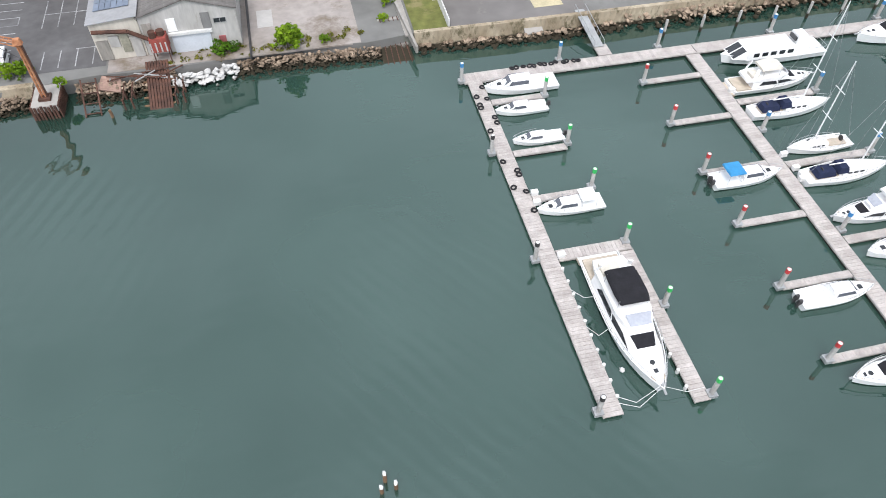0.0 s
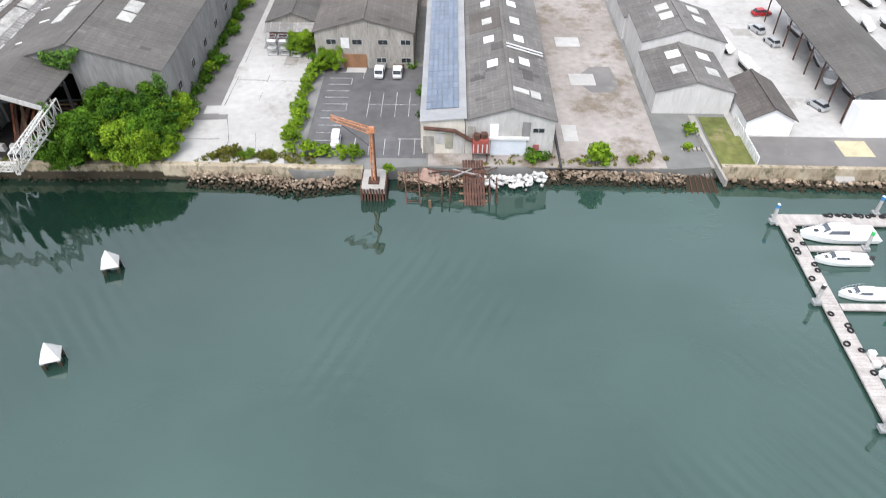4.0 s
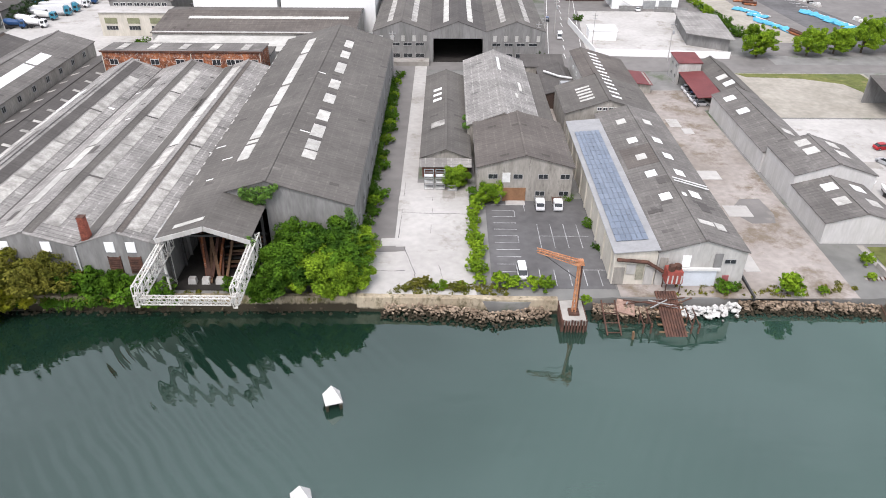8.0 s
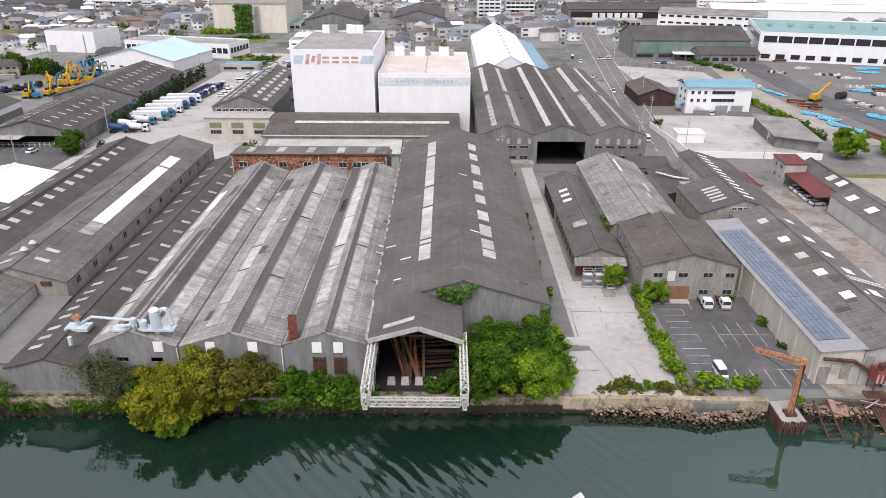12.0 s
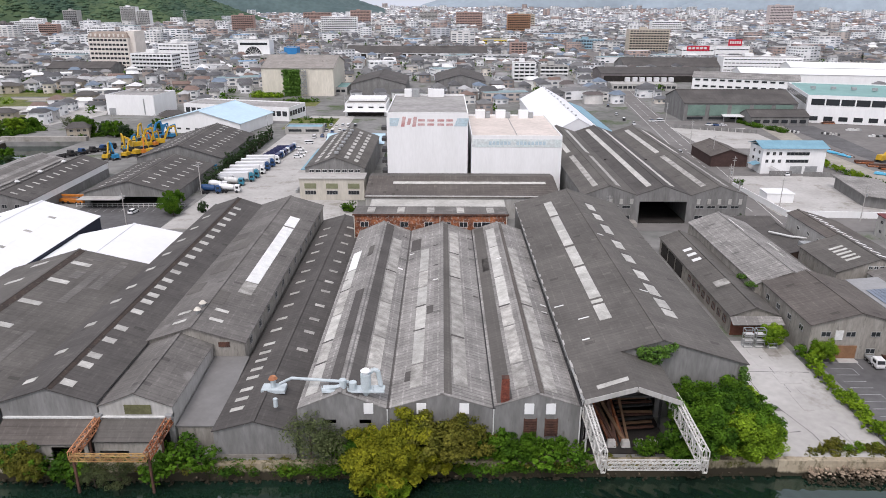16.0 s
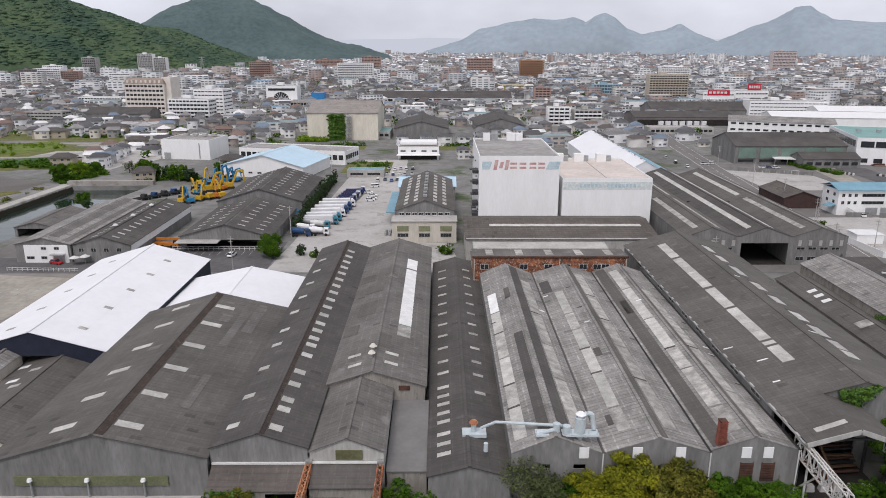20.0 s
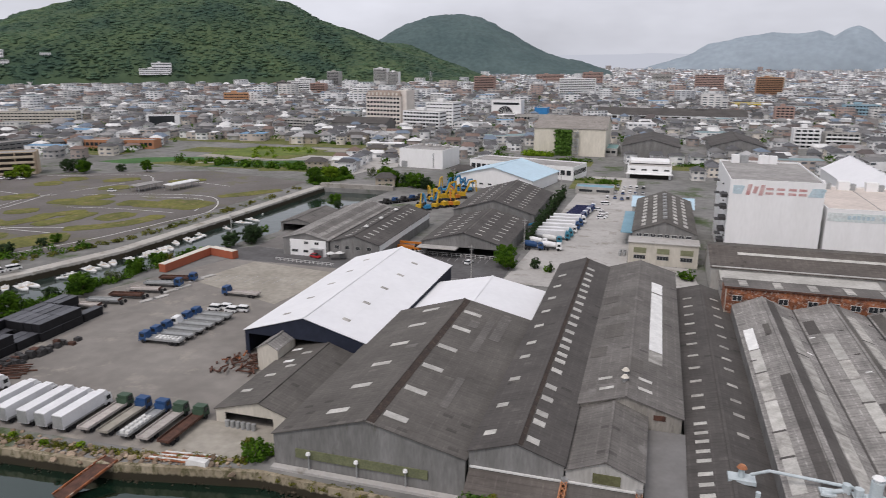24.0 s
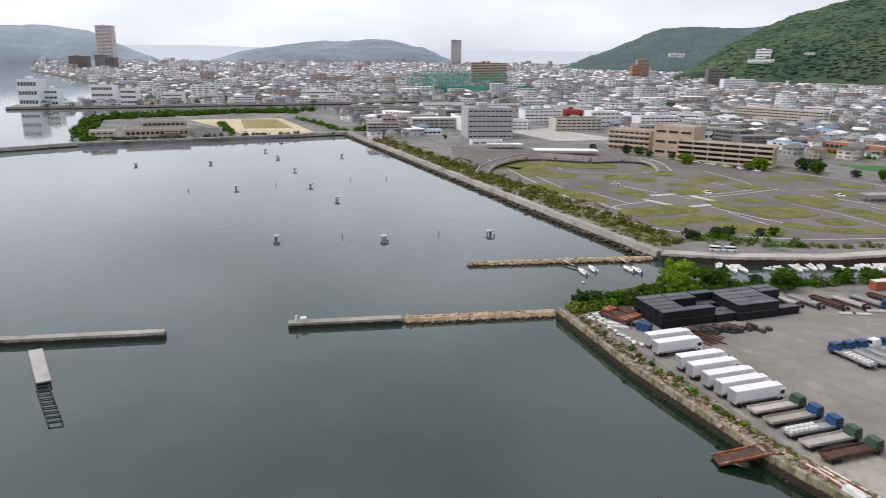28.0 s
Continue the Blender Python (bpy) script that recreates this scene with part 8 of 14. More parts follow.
cruiser(31.0, 81.7, 180, 11.2, "white sports cruiser with a small cabin moored at the pontoon")
cruiser(29.6, 76.6, 180, 7.8, "small white cabin boat with a dark outboard", motors=1)
cruiser(30.0, 69.9, 180, 7.4, "small white cabin boat beside a finger pontoon", motors=1)
cruiser(30.0, 56.6, 180, 8.8, "white fishing boat with a white hard canopy", canopy=GELCOAT)
cruiser(54.6, 56.6, 0, 9.8, "white fishing boat with a bright blue canopy", canopy=CANVAS_BLUE, motors=2)
cruiser(55.2, 36.8, 0, 9.4, "white fishing boat with a pale blue hatch", motors=2)
cruiser(67.2, 41.4, 180, 10.0, "white motor boat with a bright blue canopy", canopy=CANVAS_BLUE)


def flybridge(x, y, turn, L, label, bimini, B=None):
    B = B or L * 0.28
    F = L * 0.088
    t, rows = boat_base("motor_yacht", label, x, y, turn, L, B, F, bow=2.6)
    part("swim_platform", Mesh().box(-L * 0.54, -L * 0.48, -B * 0.42, B * 0.42, 0.2, 0.5), DECK_BEIGE, t)
    part("aft_deck", Mesh().box(-L * 0.47, -L * 0.25, -B * 0.40, B * 0.40, F * 0.75, F * 0.98), DECK_BEIGE, t)
    zt = F * 0.95 + L * 0.085
    part("foredeck", shell([(L * 0.0, B * 0.40, B * 0.36, F * 0.9, F * 1.2), (L * 0.2, B * 0.40, B * 0.35, F * 0.95, F * 1.3), (L * 0.32, B * 0.30, B * 0.24, F * 1.0, F * 1.28), (L * 0.42, B * 0.15, B * 0.10, F * 1.05, F * 1.22), (L * 0.46, B * 0.05, B * 0.03, F * 1.1, F * 1.18)]), GELCOAT, t)
    part("saloon", shell([(-L * 0.30, B * 0.42, B * 0.36, F * 0.9, zt - 0.1), (-L * 0.1, B * 0.42, B * 0.36, F * 0.9, zt), (L * 0.08, B * 0.41, B * 0.33, F * 0.9, zt), (L * 0.16, B * 0.39, B * 0.30, F * 0.95, zt - L * 0.02), (L * 0.28, B * 0.32, B * 0.22, F * 1.0, F * 1.34)]), GELCOAT, t)
    for s in (-1, 1):
        part("side_window", Mesh().slab((-L * 0.22, s * B * 0.41, F * 0.95 + L * 0.026), (L * 0.0, s * B * 0.408, F * 0.95 + L * 0.022), (-L * 0.02, s * B * 0.388, F * 0.95 + L * 0.062), (-L * 0.18, s * B * 0.388, F * 0.95 + L * 0.066), -0.05 * s), GLASS_DARK, t)
        part("side_window", Mesh().slab((L * 0.02, s * B * 0.408, F * 0.95 + L * 0.022), (L * 0.23, s * B * 0.352, F * 0.95 + L * 0.022), (L * 0.13, s * B * 0.352, F * 0.95 + L * 0.056), (L * 0.0, s * B * 0.386, F * 0.95 + L * 0.062), -0.05 * s), GLASS_DARK, t)
    part("windscreen", Mesh().slab((L * 0.245, -B * 0.19, F * 1.50), (L * 0.245, B * 0.19, F * 1.50), (L * 0.165, B * 0.25, zt - L * 0.015), (L * 0.165, -B * 0.25, zt - L * 0.015), 0.05), CANVAS_BLACK, t, "black windscreen cover")
    part("flybridge", shell([(-L * 0.38, B * 0.34, B * 0.34, zt - 0.1, zt + 0.3), (-L * 0.3, B * 0.40, B * 0.40, zt - 0.1, zt + 0.45), (L * 0.02, B * 0.38, B * 0.38, zt - 0.1, zt + 0.55), (L * 0.10, B * 0.31, B * 0.30, zt - 0.1, zt + 0.5), (L * 0.15, B * 0.18, B * 0.16, zt - 0.1, zt + 0.3)]), GELCOAT, t)
    part("fly_screen", Mesh().slab((L * 0.135, -B * 0.22, zt + 0.45), (L * 0.135, B * 0.22, zt + 0.45), (L * 0.075, B * 0.27, zt + 1.15), (L * 0.075, -B * 0.27, zt + 1.15), 0.04), mat("clear_screen", (0.40, 0.42, 0.47), 0.2, 0.1, 0.6), t)
    part("fly_seat", Mesh().box(-L * 0.33, -L * 0.24, -B * 0.3, B * 0.1, zt + 0.45, zt + 0.85), CANVAS_CREAM, t)
    part("bimini", shell([(-L * 0.23, B * 0.33, B * 0.27, zt + 1.55, zt + 1.85), (-L * 0.15, B * 0.35, B * 0.29, zt + 1.6, zt + 2.02), (-L * 0.04, B * 0.35, B * 0.29, zt + 1.6, zt + 2.0), (L * 0.02, B * 0.31, B * 0.25, zt + 1.5, zt + 1.8)]), bimini, t, "canvas top over the flybridge")
    for sx in (-0.2, 0.0):
        for s in (-1, 1):
            part("bimini_pole", Mesh().bar((L * sx, s * B * 0.33, zt + 0.5), (L * sx, s * B * 0.31, zt + 1.8), 0.035, 5), STEEL_GREY, t)
    part("pulpit_hatch", Mesh().box(L * 0.375, L * 0.40, -0.22, 0.22, F * 1.22, F * 1.27), GLASS_DARK, t)
    part("radar_arch", Mesh().beam((-L * 0.30, -B * 0.36, zt + 0.5), (-L * 0.27, -B * 0.3, zt + 1.9), 0.5, 0.14).beam((-L * 0.30, B * 0.36, zt + 0.5), (-L * 0.27, B * 0.3, zt + 1.9), 0.5, 0.14), GELCOAT, t)
    part("foredeck_pad", Mesh().box(L * 0.37, L * 0.44, -B * 0.14, B * 0.14, F * 1.12, F * 1.18), DECK_BEIGE, t)
    part("hatch", Mesh().bar((L * 0.335, 0, F * 1.18), (L * 0.335, 0, F * 1.32), 0.28, 12), GLASS_DARK, t)
    part("anchor", Mesh().beam((L * 0.47, 0, F * 1.2), (L * 0.53, 0, F * 1.05), 0.25, 0.12), STEEL_GREY, t)
    bow_rail(t, rows, F, 6)
    return t


flybridge(30.2, 38.4, -90, 18.6, "large white motor yacht with a black canvas top in its berth", CANVAS_BLACK, 5.4)
flybridge(68.2, 74.6, 0, 13.4, "white flybridge cruiser with a cream canvas top", CANVAS_CREAM)
flybridge(67.6, 47.4, 180, 12.4, "white flybridge cruiser with a white top", GELCOAT)
flybridge(56.4, 26.4, 180, 12.2, "white flybridge cruiser with navy covers", CANVAS_NAVY)
flybridge(96.0, 82.0, 180, 17.0, "large white yacht with a navy cover", CANVAS_NAVY)
# mooring lines of the large yacht
for i, pts in enumerate((((25.6, 30.0, 0.6), (27.5, 29.0, 0.35), (30.0, 29.6, 1.6)), ((25.6, 29.2, 0.6), (27.6, 28.4, 0.4), (30.1, 29.4, 1.6)), ((35.0, 29.0, 0.6), (33.0, 28.9, 0.6), (30.5, 29.5, 1.6)), ((25.6, 38.8, 0.6), (26.6, 37.4, 0.5), (27.8, 37.6, 1.4)), ((25.6, 44.0, 0.6), (26.8, 42.6, 0.5), (27.8, 42.0, 1.3)), ((33.3, 37.0, 0.6), (33.0, 35.8, 0.6), (32.4, 36.0, 1.4)))):
    rp_ = Mesh()
    for a, b in zip(pts, pts[1:]):
        rp_.bar(a, b, 0.035, 5)
    whole("mooring_line", rp_, FRAME_WHITE, "thin white mooring line from yacht to pontoon", "rope", "mooring lines")
whole("buoy", Mesh().lump((27.6, 33.0, 0.15), 0.34, 3, 0.02, 1.0), FRAME_WHITE, "round white buoy floating in the berth", "buoy")
# passenger boat
pb, rows = boat_base("passenger_boat", "white passenger boat with a long windowed cabin", 71.8, 81.3, 180, 17.4, 4.6, 1.5)
part("cabin", Mesh().taper(-3.0, 5.2, -1.95, 1.95, 1.3, 2.8, 0.1, 0.3).add([(5.1, -1.9, 1.4), (7.3, -1.5, 1.5), (7.3, 1.5, 1.5), (5.1, 1.9, 1.4), (5.1, -1.62, 2.76), (5.1, 1.62, 2.76)], [(0, 1, 4), (3, 5, 2), (1, 2, 5, 4), (0, 3, 2, 1)]), GELCOAT, pb)
for s in (-0.75, 0.75):
    part("windscreen", Mesh().slab((7.2, s - 0.62, 1.62), (7.2, s + 0.62, 1.62), (5.3, s + 0.62, 2.68), (5.3, s - 0.62, 2.68), 0.05), GLASS_DARK, pb)
for s in (-1, 1):
    for i in range(5):
        part("cabin_window", Mesh().box(-2.6 + i * 1.45, -1.7 + i * 1.45, s * 1.86 - 0.05, s * 1.86 + 0.05, 1.75, 2.35), GLASS_DARK, pb)
part("wheelhouse", Mesh().taper(-5.2, -3.2, -1.1, 1.1, 1.4, 3.9, 0.2, 0.15), GELCOAT, pb)
part("wheelhouse_window", Mesh().box(-3.35, -3.1, -0.85, 0.85, 3.0, 3.6), GLASS_DARK, pb)
part("aft_rail", Mesh().beam((-8.4, -2.0, 2.2), (-5.4, -2.1, 2.2), 0.05, 0.05).beam((-8.4, 2.0, 2.2), (-5.4, 2.1, 2.2), 0.05, 0.05).beam((-8.4, -2, 2.2), (-8.4, 2, 2.2), 0.05, 0.05), STEEL_GREY, pb)


def sailboat(x, y, turn, L, label, mast, cover):
    t, rows = boat_base("sailing_yacht", label, x, y, turn, L, L * 0.29, L * 0.095, bow=1.9, stern=0.7)
    F, B = L * 0.095, L * 0.29
    part("coachroof", shell([(-L * 0.10, B * 0.27, B * 0.24, F * 0.9, F * 1.5), (L * 0.1, B * 0.27, B * 0.23, F * 0.9, F * 1.48), (L * 0.24, B * 0.18, B * 0.13, F * 0.9, F * 1.32), (L * 0.34, B * 0.08, B * 0.05, F * 0.95, F * 1.15)]), GELCOAT, t)
    for i in range(3):
        for s in (-1, 1):
            part("port_light", Mesh().box(-L * 0.04 + i * L * 0.07, L * 0.005 + i * L * 0.07, s * B * 0.262 - 0.05, s * B * 0.262 + 0.02, F * 1.1, F * 1.32), GLASS_DARK, t)
    part("cockpit", Mesh().box(-L * 0.40, -L * 0.13, -B * 0.22, B * 0.22, F * 0.7, F * 1.0), DECK_BEIGE, t)
    if cover:
        part("sprayhood", Mesh().taper(-L * 0.17, -L * 0.04, -B * 0.28, B * 0.28, F * 1.3, F * 1.3 + 0.9, 0.25, 0.2), cover, t, "dark canvas sprayhood")
        part("cockpit_cover", Mesh().taper(-L * 0.40, -L * 0.18, -B * 0.28, B * 0.28, F * 1.1, F * 1.1 + 0.7, 0.2, 0.3), cover, t)
    part("mast", Mesh().bar((L * 0.12, 0, F), (L * 0.12, 0, mast), 0.11, 8, 0.07), GELCOAT, t)
    part("boom", Mesh().bar((L * 0.11, 0, F + 1.5), (-L * 0.26, 0, F + 1.4), 0.09, 8), GELCOAT, t)
    for z in (mast * 0.42, mast * 0.7):
        part("spreader", Mesh().bar((L * 0.12, -1.0, z), (L * 0.12, 1.0, z), 0.05, 6), GELCOAT, t)
    st = Mesh()
    for p in ((L * 0.49, 0, F * 1.2), (-L * 0.48, 0, F * 0.9)):
        st.bar((L * 0.12, 0, mast - 0.2), p, 0.02, 4)
    for s in (-1, 1):
        st.bar((L * 0.12, 0, mast - 0.3), (L * 0.12, s * 1.0, mast * 0.7), 0.02, 4)
        st.bar((L * 0.12, s * 1.0, mast * 0.7), (L * 0.10, s * B * 0.48, F), 0.02, 4)
    part("rigging", st, STEEL_GREY, t)
    part("wheel", Mesh().bar((-L * 0.33, 0, F * 1.5), (-L * 0.32, 0, F * 1.5), 0.42, 12), STEEL_DARK, t)
    bow_rail(t, rows, F, 3)


sailboat(67.8, 68.4, 0, 12.6, "white sailing yacht with dark cockpit covers", 17.5, CANVAS_NAVY)
sailboat(67.4, 60.2, 180, 9.8, "white sailing yacht with a bare tall mast", 14.5, None)
sailboat(68.0, 54.6, 0, 12.6, "white sailing yacht with navy sprayhood and covers", 17.0, CANVAS_NAVY)

# old timber piles and navigation pyramids in the water
for x, y, h in ((1.0, 26.6, 1.9), (0.5, 25.6, 1.3), (1.9, 25.7, 1.4)):
    t = thing("timber_pile", "weathered timber pile with a pale guano cap", "pile")
    part("shaft", Mesh().bar((x, y, -1.5), (x, y, h), 0.22, 9, 0.19), WOOD_BROWN, t)
    part("cap", Mesh().lump((x, y, h), 0.26, x, 0.15, 0.5), FRAME_WHITE, t)
for x, y in ((-71.0, 73.4), (-72.3, 57.4)):
    t = thing("water_marker", "white pyramid-topped marker standing on legs in the water", "marker", "water markers", at=(x, y, 0), turn=18)
    part("roof", Mesh().add([(-1.15, -1.15, 1.25), (1.15, -1.15, 1.25), (1.15, 1.15, 1.25), (-1.15, 1.15, 1.25), (0, 0, 3.5)], [(0, 1, 4), (1, 2, 4), (2, 3, 4), (3, 0, 4), (3, 2, 1, 0)]), mat("marker_white", (0.70, 0.68, 0.65), 0.8, 0.1, 0.8), t)
    part("rim", Mesh().box(-1.17, 1.17, -1.17, 1.17, 1.14, 1.25), CONCRETE_PALE, t)
    for a in ((-0.9, -0.9), (0.9, -0.9), (0.9, 0.9), (-0.9, 0.9)):
        part("leg", Mesh().box(a[0] - 0.2, a[0] + 0.2, a[1] - 0.2, a[1] + 0.2, -1.5, 1.15), CONCRETE, t)

# ---- vehicles ----
def wheel_mesh(r, w):
    return Mesh().bar((0, -w / 2, 0), (0, w / 2, 0), r, 14).mesh("tyre", RUBBER), Mesh().bar((0, -w / 2 - 0.01, 0), (0, w / 2 + 0.01, 0), r * 0.55, 10).mesh("rim", STEEL_GREY)


WHEEL_S, WHEEL_L = wheel_mesh(0.3, 0.18), wheel_mesh(0.5, 0.3)


def wheels(t, xs, half, big=False):
    me_t, me_r = WHEEL_L if big else WHEEL_S
    for x in xs:
        for s in (-1, 1):
            w = new("wheel", me_t)
            w.parent, w.location = t, (x, s * half, 0.5 if big else 0.3)
            if t.location.x > -70 and t.location.y < 180:
                r = new("rim", me_r)
                r.parent = w


def loft_body(secs):
    """A closed body lofted through sections (x, half width low, half width high, z low, z high)."""
    mb = Mesh()
    vs, fs = [], []
    for x, wl_, wh, zl, zh in secs:
        vs += [(x, -wl_, zl), (x, wl_, zl), (x, wh, zh), (x, -wh, zh)]
    n = len(secs)
    for i in range(n - 1):
        for j in range(4):
            a, b = i * 4 + j, i * 4 + (j + 1) % 4
            fs.append((a, b, b + 4, a + 4))
    fs += [(3, 2, 1, 0), tuple(range((n - 1) * 4, n * 4))]
    return mb.add(vs, fs)


CAR_MESHES = {}


def car(x, y, turn, paint, label, L=4.2, van=False, z=GZ + 0.05, group=""):
    """A small car or van, nose towards +x before it is turned."""
    t = thing("van" if van else "car", label, "van" if van else "car", group, at=(x, y, z), turn=turn)
    w = 0.74 if van or L < 3.6 else 0.85
    key = (L, van, paint.name)
    if key not in CAR_MESHES:
        if van:
            body = loft_body([(-L / 2, w, w, 0.35, 0.95), (-L / 2 + 0.1, w, w, 0.25, 1.0), (L / 2 - 0.5, w, w, 0.25, 1.0), (L / 2 - 0.08, w, w * 0.95, 0.25, 0.85), (L / 2, w * 0.9, w * 0.85, 0.35, 0.7)])
            glass = loft_body([(-L / 2 + 0.03, w * 0.97, w * 0.88, 0.95, 1.62), (L / 2 - 1.0, w * 0.97, w * 0.88, 0.95, 1.65), (L / 2 - 0.25, w * 0.95, w * 0.86, 0.88, 1.0)])
            roof = loft_body([(-L / 2 + 0.02, w * 0.9, w * 0.82, 1.58, 1.82), (L / 2 - 0.95, w * 0.9, w * 0.82, 1.6, 1.84), (L / 2 - 0.8, w * 0.88, w * 0.7, 1.58, 1.7)])
        else:
            body = loft_body([(-L / 2, w * 0.92, w * 0.85, 0.35, 0.75), (-L / 2 + 0.15, w, w * 0.95, 0.25, 0.92), (-L * 0.1, w, w * 0.96, 0.22, 0.95), (L * 0.22, w, w * 0.94, 0.22, 0.9), (L / 2 - 0.15, w * 0.98, w * 0.88, 0.25, 0.72), (L / 2, w * 0.85, w * 0.78, 0.35, 0.6)])
            glass = loft_body([(-L / 2 + 0.25, w * 0.9, w * 0.7, 0.88, 1.0), (-L / 2 + 0.75, w * 0.92, w * 0.74, 0.88, 1.4), (L * 0.06, w * 0.92, w * 0.74, 0.88, 1.42), (L * 0.25, w * 0.9, w * 0.7, 0.86, 0.92)])
            roof = loft_body([(-L / 2 + 0.72, w * 0.76, w * 0.7, 1.38, 1.47), (L * 0.05, w * 0.76, w * 0.7, 1.39, 1.49)])
        CAR_MESHES[key] = (body.mesh("body", paint), glass.mesh("window_band", GLASS_DARK), roof.mesh("roof", paint))
    for nm, me_ in zip(("body", "window_band", "roof"), CAR_MESHES[key]):
        part(nm, me_, None, t)
    for s in (-1, 1) if x > -70 and y < 180 else ():
        part("headlight", Mesh().box(L / 2 - 0.12, L / 2 - 0.02, s * w * 0.62 - 0.12, s * w * 0.62 + 0.12, 0.55, 0.68), FRAME_WHITE, t)
    wheels(t, (-L * 0.3, L * 0.31), w - 0.06)
    return t


def truck(x, y, turn, kind, cab_mat, label, L=10.0, z=GZ + 0.05, bed_mat=None, load=None, group="parked trucks"):
    """A truck with its cab towards +x; kind is 'box', 'flat' or 'mixer'."""
    t = thing("truck", label, "truck", group, at=(x, y, z), turn=turn)
    w = 1.2
    xc = L / 2 - 1.9
    if kind != "trailer":
        part("cab", loft_body([(xc, w * 0.96, w * 0.93, 0.7, 2.75), (L / 2 - 0.25, w * 0.96, w * 0.9, 0.6, 2.7), (L / 2, w * 0.95, w * 0.93, 0.55, 1.6)]), cab_mat, t)
        part("windscreen", Mesh().slab((L / 2 + 0.02, -w * 0.85, 1.6), (L / 2 + 0.02, w * 0.85, 1.6), (L / 2 - 0.2, w * 0.82, 2.5), (L / 2 - 0.2, -w * 0.82, 2.5), 0.04), GLASS_DARK, t)
        for s in (-1, 1):
            part("side_window", Mesh().box(xc + 0.4, L / 2 - 0.45, s * w * 0.955 - 0.02, s * w * 0.955 + 0.02, 1.6, 2.4), GLASS_DARK, t)
        part("bumper", Mesh().box(L / 2 - 0.1, L / 2 + 0.1, -w * 0.95, w * 0.95, 0.4, 0.8), STEEL_GREY, t)
    part("chassis", Mesh().box(-L / 2, xc + 0.4, -0.45, 0.45, 0.6, 0.95), STEEL_DARK, t)
    if kind == "box":
        part("box_body", Mesh().taper(-L / 2, xc - 0.15, -w, w, 0.95, 3.6, 0.02, 0.05), BODY_WHITE, t)
        part("rear_door", Mesh().box(-L / 2 - 0.05, -L / 2, -w * 0.94, w * 0.94, 1.05, 3.45), STEEL_GREY, t)
        for s in (-1, 1):
            part("side_skirt", Mesh().box(-L / 2 + 0.3, xc - 0.4, s * w - 0.04, s * w + 0.02, 0.98, 1.35), STEEL_GREY, t)
        part("wind_deflector", Mesh().taper(xc + 0.1, L / 2 - 0.5, -w * 0.8, w * 0.8, 2.75, 3.45, 0.25, 0.1, -0.2), cab_mat, t)
    elif kind in ("flat", "trailer"):
        part("bed", Mesh().box(-L / 2, xc - 0.15, -w, w, 0.95, 1.12), bed_mat or WOOD_GREY, t)
        for s in (-1, 1):
            part("side_board", Mesh().box(-L / 2, xc - 0.15, s * w - 0.05, s * w + 0.05, 1.0, 1.5), bed_mat or STEEL_GREY, t)
        part("head_board", Mesh().box(xc - 0.25, xc - 0.12, -w, w, 1.0, 2.2 if kind == "flat" else 1.6), cab_mat, t)
        part("tail_board", Mesh().box(-L / 2 - 0.04, -L / 2 + 0.04, -w, w, 1.0, 1.45), bed_mat or STEEL_GREY, t)
        if load:
            for i in range(6):
                for s in (-0.55, 0.55):
                    part("load_bag", Mesh().taper(-L / 2 + 0.4 + i * 1.1, -L / 2 + 1.3 + i * 1.1, s - 0.45, s + 0.45, 1.13, 1.75, 0.1, 0.1), load, t)
    else:
        part("drum", Mesh().bar((-L / 2 + 0.2, 0, 2.6), (-L / 2 + 1.6, 0, 2.3), 0.6, 12, 1.1).bar((-L / 2 + 1.6, 0, 2.3), (xc - 0.4, 0, 1.9), 1.15, 12, 0.9), FRAME_WHITE if cab_mat is TRUCK_TEAL else cab_mat, t, "mixer drum")
        part("chute", Mesh().beam((-L / 2 - 0.3, 0, 2.4), (-L / 2 - 0.8, 0, 1.2), 0.5, 0.12), STEEL_GREY, t)
    wheels(t, (-L / 2 + 1.2, -L / 2 + 2.5, L / 2 - 1.2), w - 0.15, True)
    return t


TRUCK_NAVY = mat("navy_truck_paint", (0.045, 0.05, 0.12), 0.4, 0.08, 0.5)
rv = random.Random(21)
# box trucks and flatbeds backed up to the quay
for x, y in ((-293.4, 100.6), (-288.9, 99.8), (-280.6, 100.0), (-276.3, 99.8), (-271.6, 100.0), (-267.6, 100.1), (-263.7, 100.2)):
    truck(x, y, 90, "box", CAR_WHITE, "white box truck backed up to the quay wall", 12.4)
for i, (x, cab_m, bed) in enumerate(((-259.4, TRUCK_GREEN, WOOD_GREY), (-255.2, TRUCK_BLUE, GRAVEL), (-250.8, TRUCK_BLUE, STEEL_GREY), (-246.8, TRUCK_GREEN, WOOD_GREY), (-242.5, TRUCK_GREEN, RUST_DARK))):
    truck(x, 101.2 + 0.1 * i, 90, "flat", cab_m, "flatbed truck with a worn open bed by the quay", 12.2, bed_mat=bed, load=FRAME_WHITE if i == 2 else None)
for i in range(6):
    truck(-273.6 + 0.3 * i, 135.4 + 3.6 * i, 184, "flat", TRUCK_BLUE if i != 3 else CAR_WHITE, "blue-cabbed flatbed truck in the middle of the yard", 11.0, bed_mat=STEEL_GREY, load=FRAME_WHITE if i in (0,) else None)
truck(-274.6, 171.4, 182, "flat", TRUCK_BLUE, "single blue flatbed truck parked on gravel", 11.2, bed_mat=WOOD_GREY)
for i in range(4):
    car(-275 + i * 2.6, 158.8 + 1.4 * (i % 2), 184, CAR_WHITE, "small white pickup parked in the yard", 3.4, True)
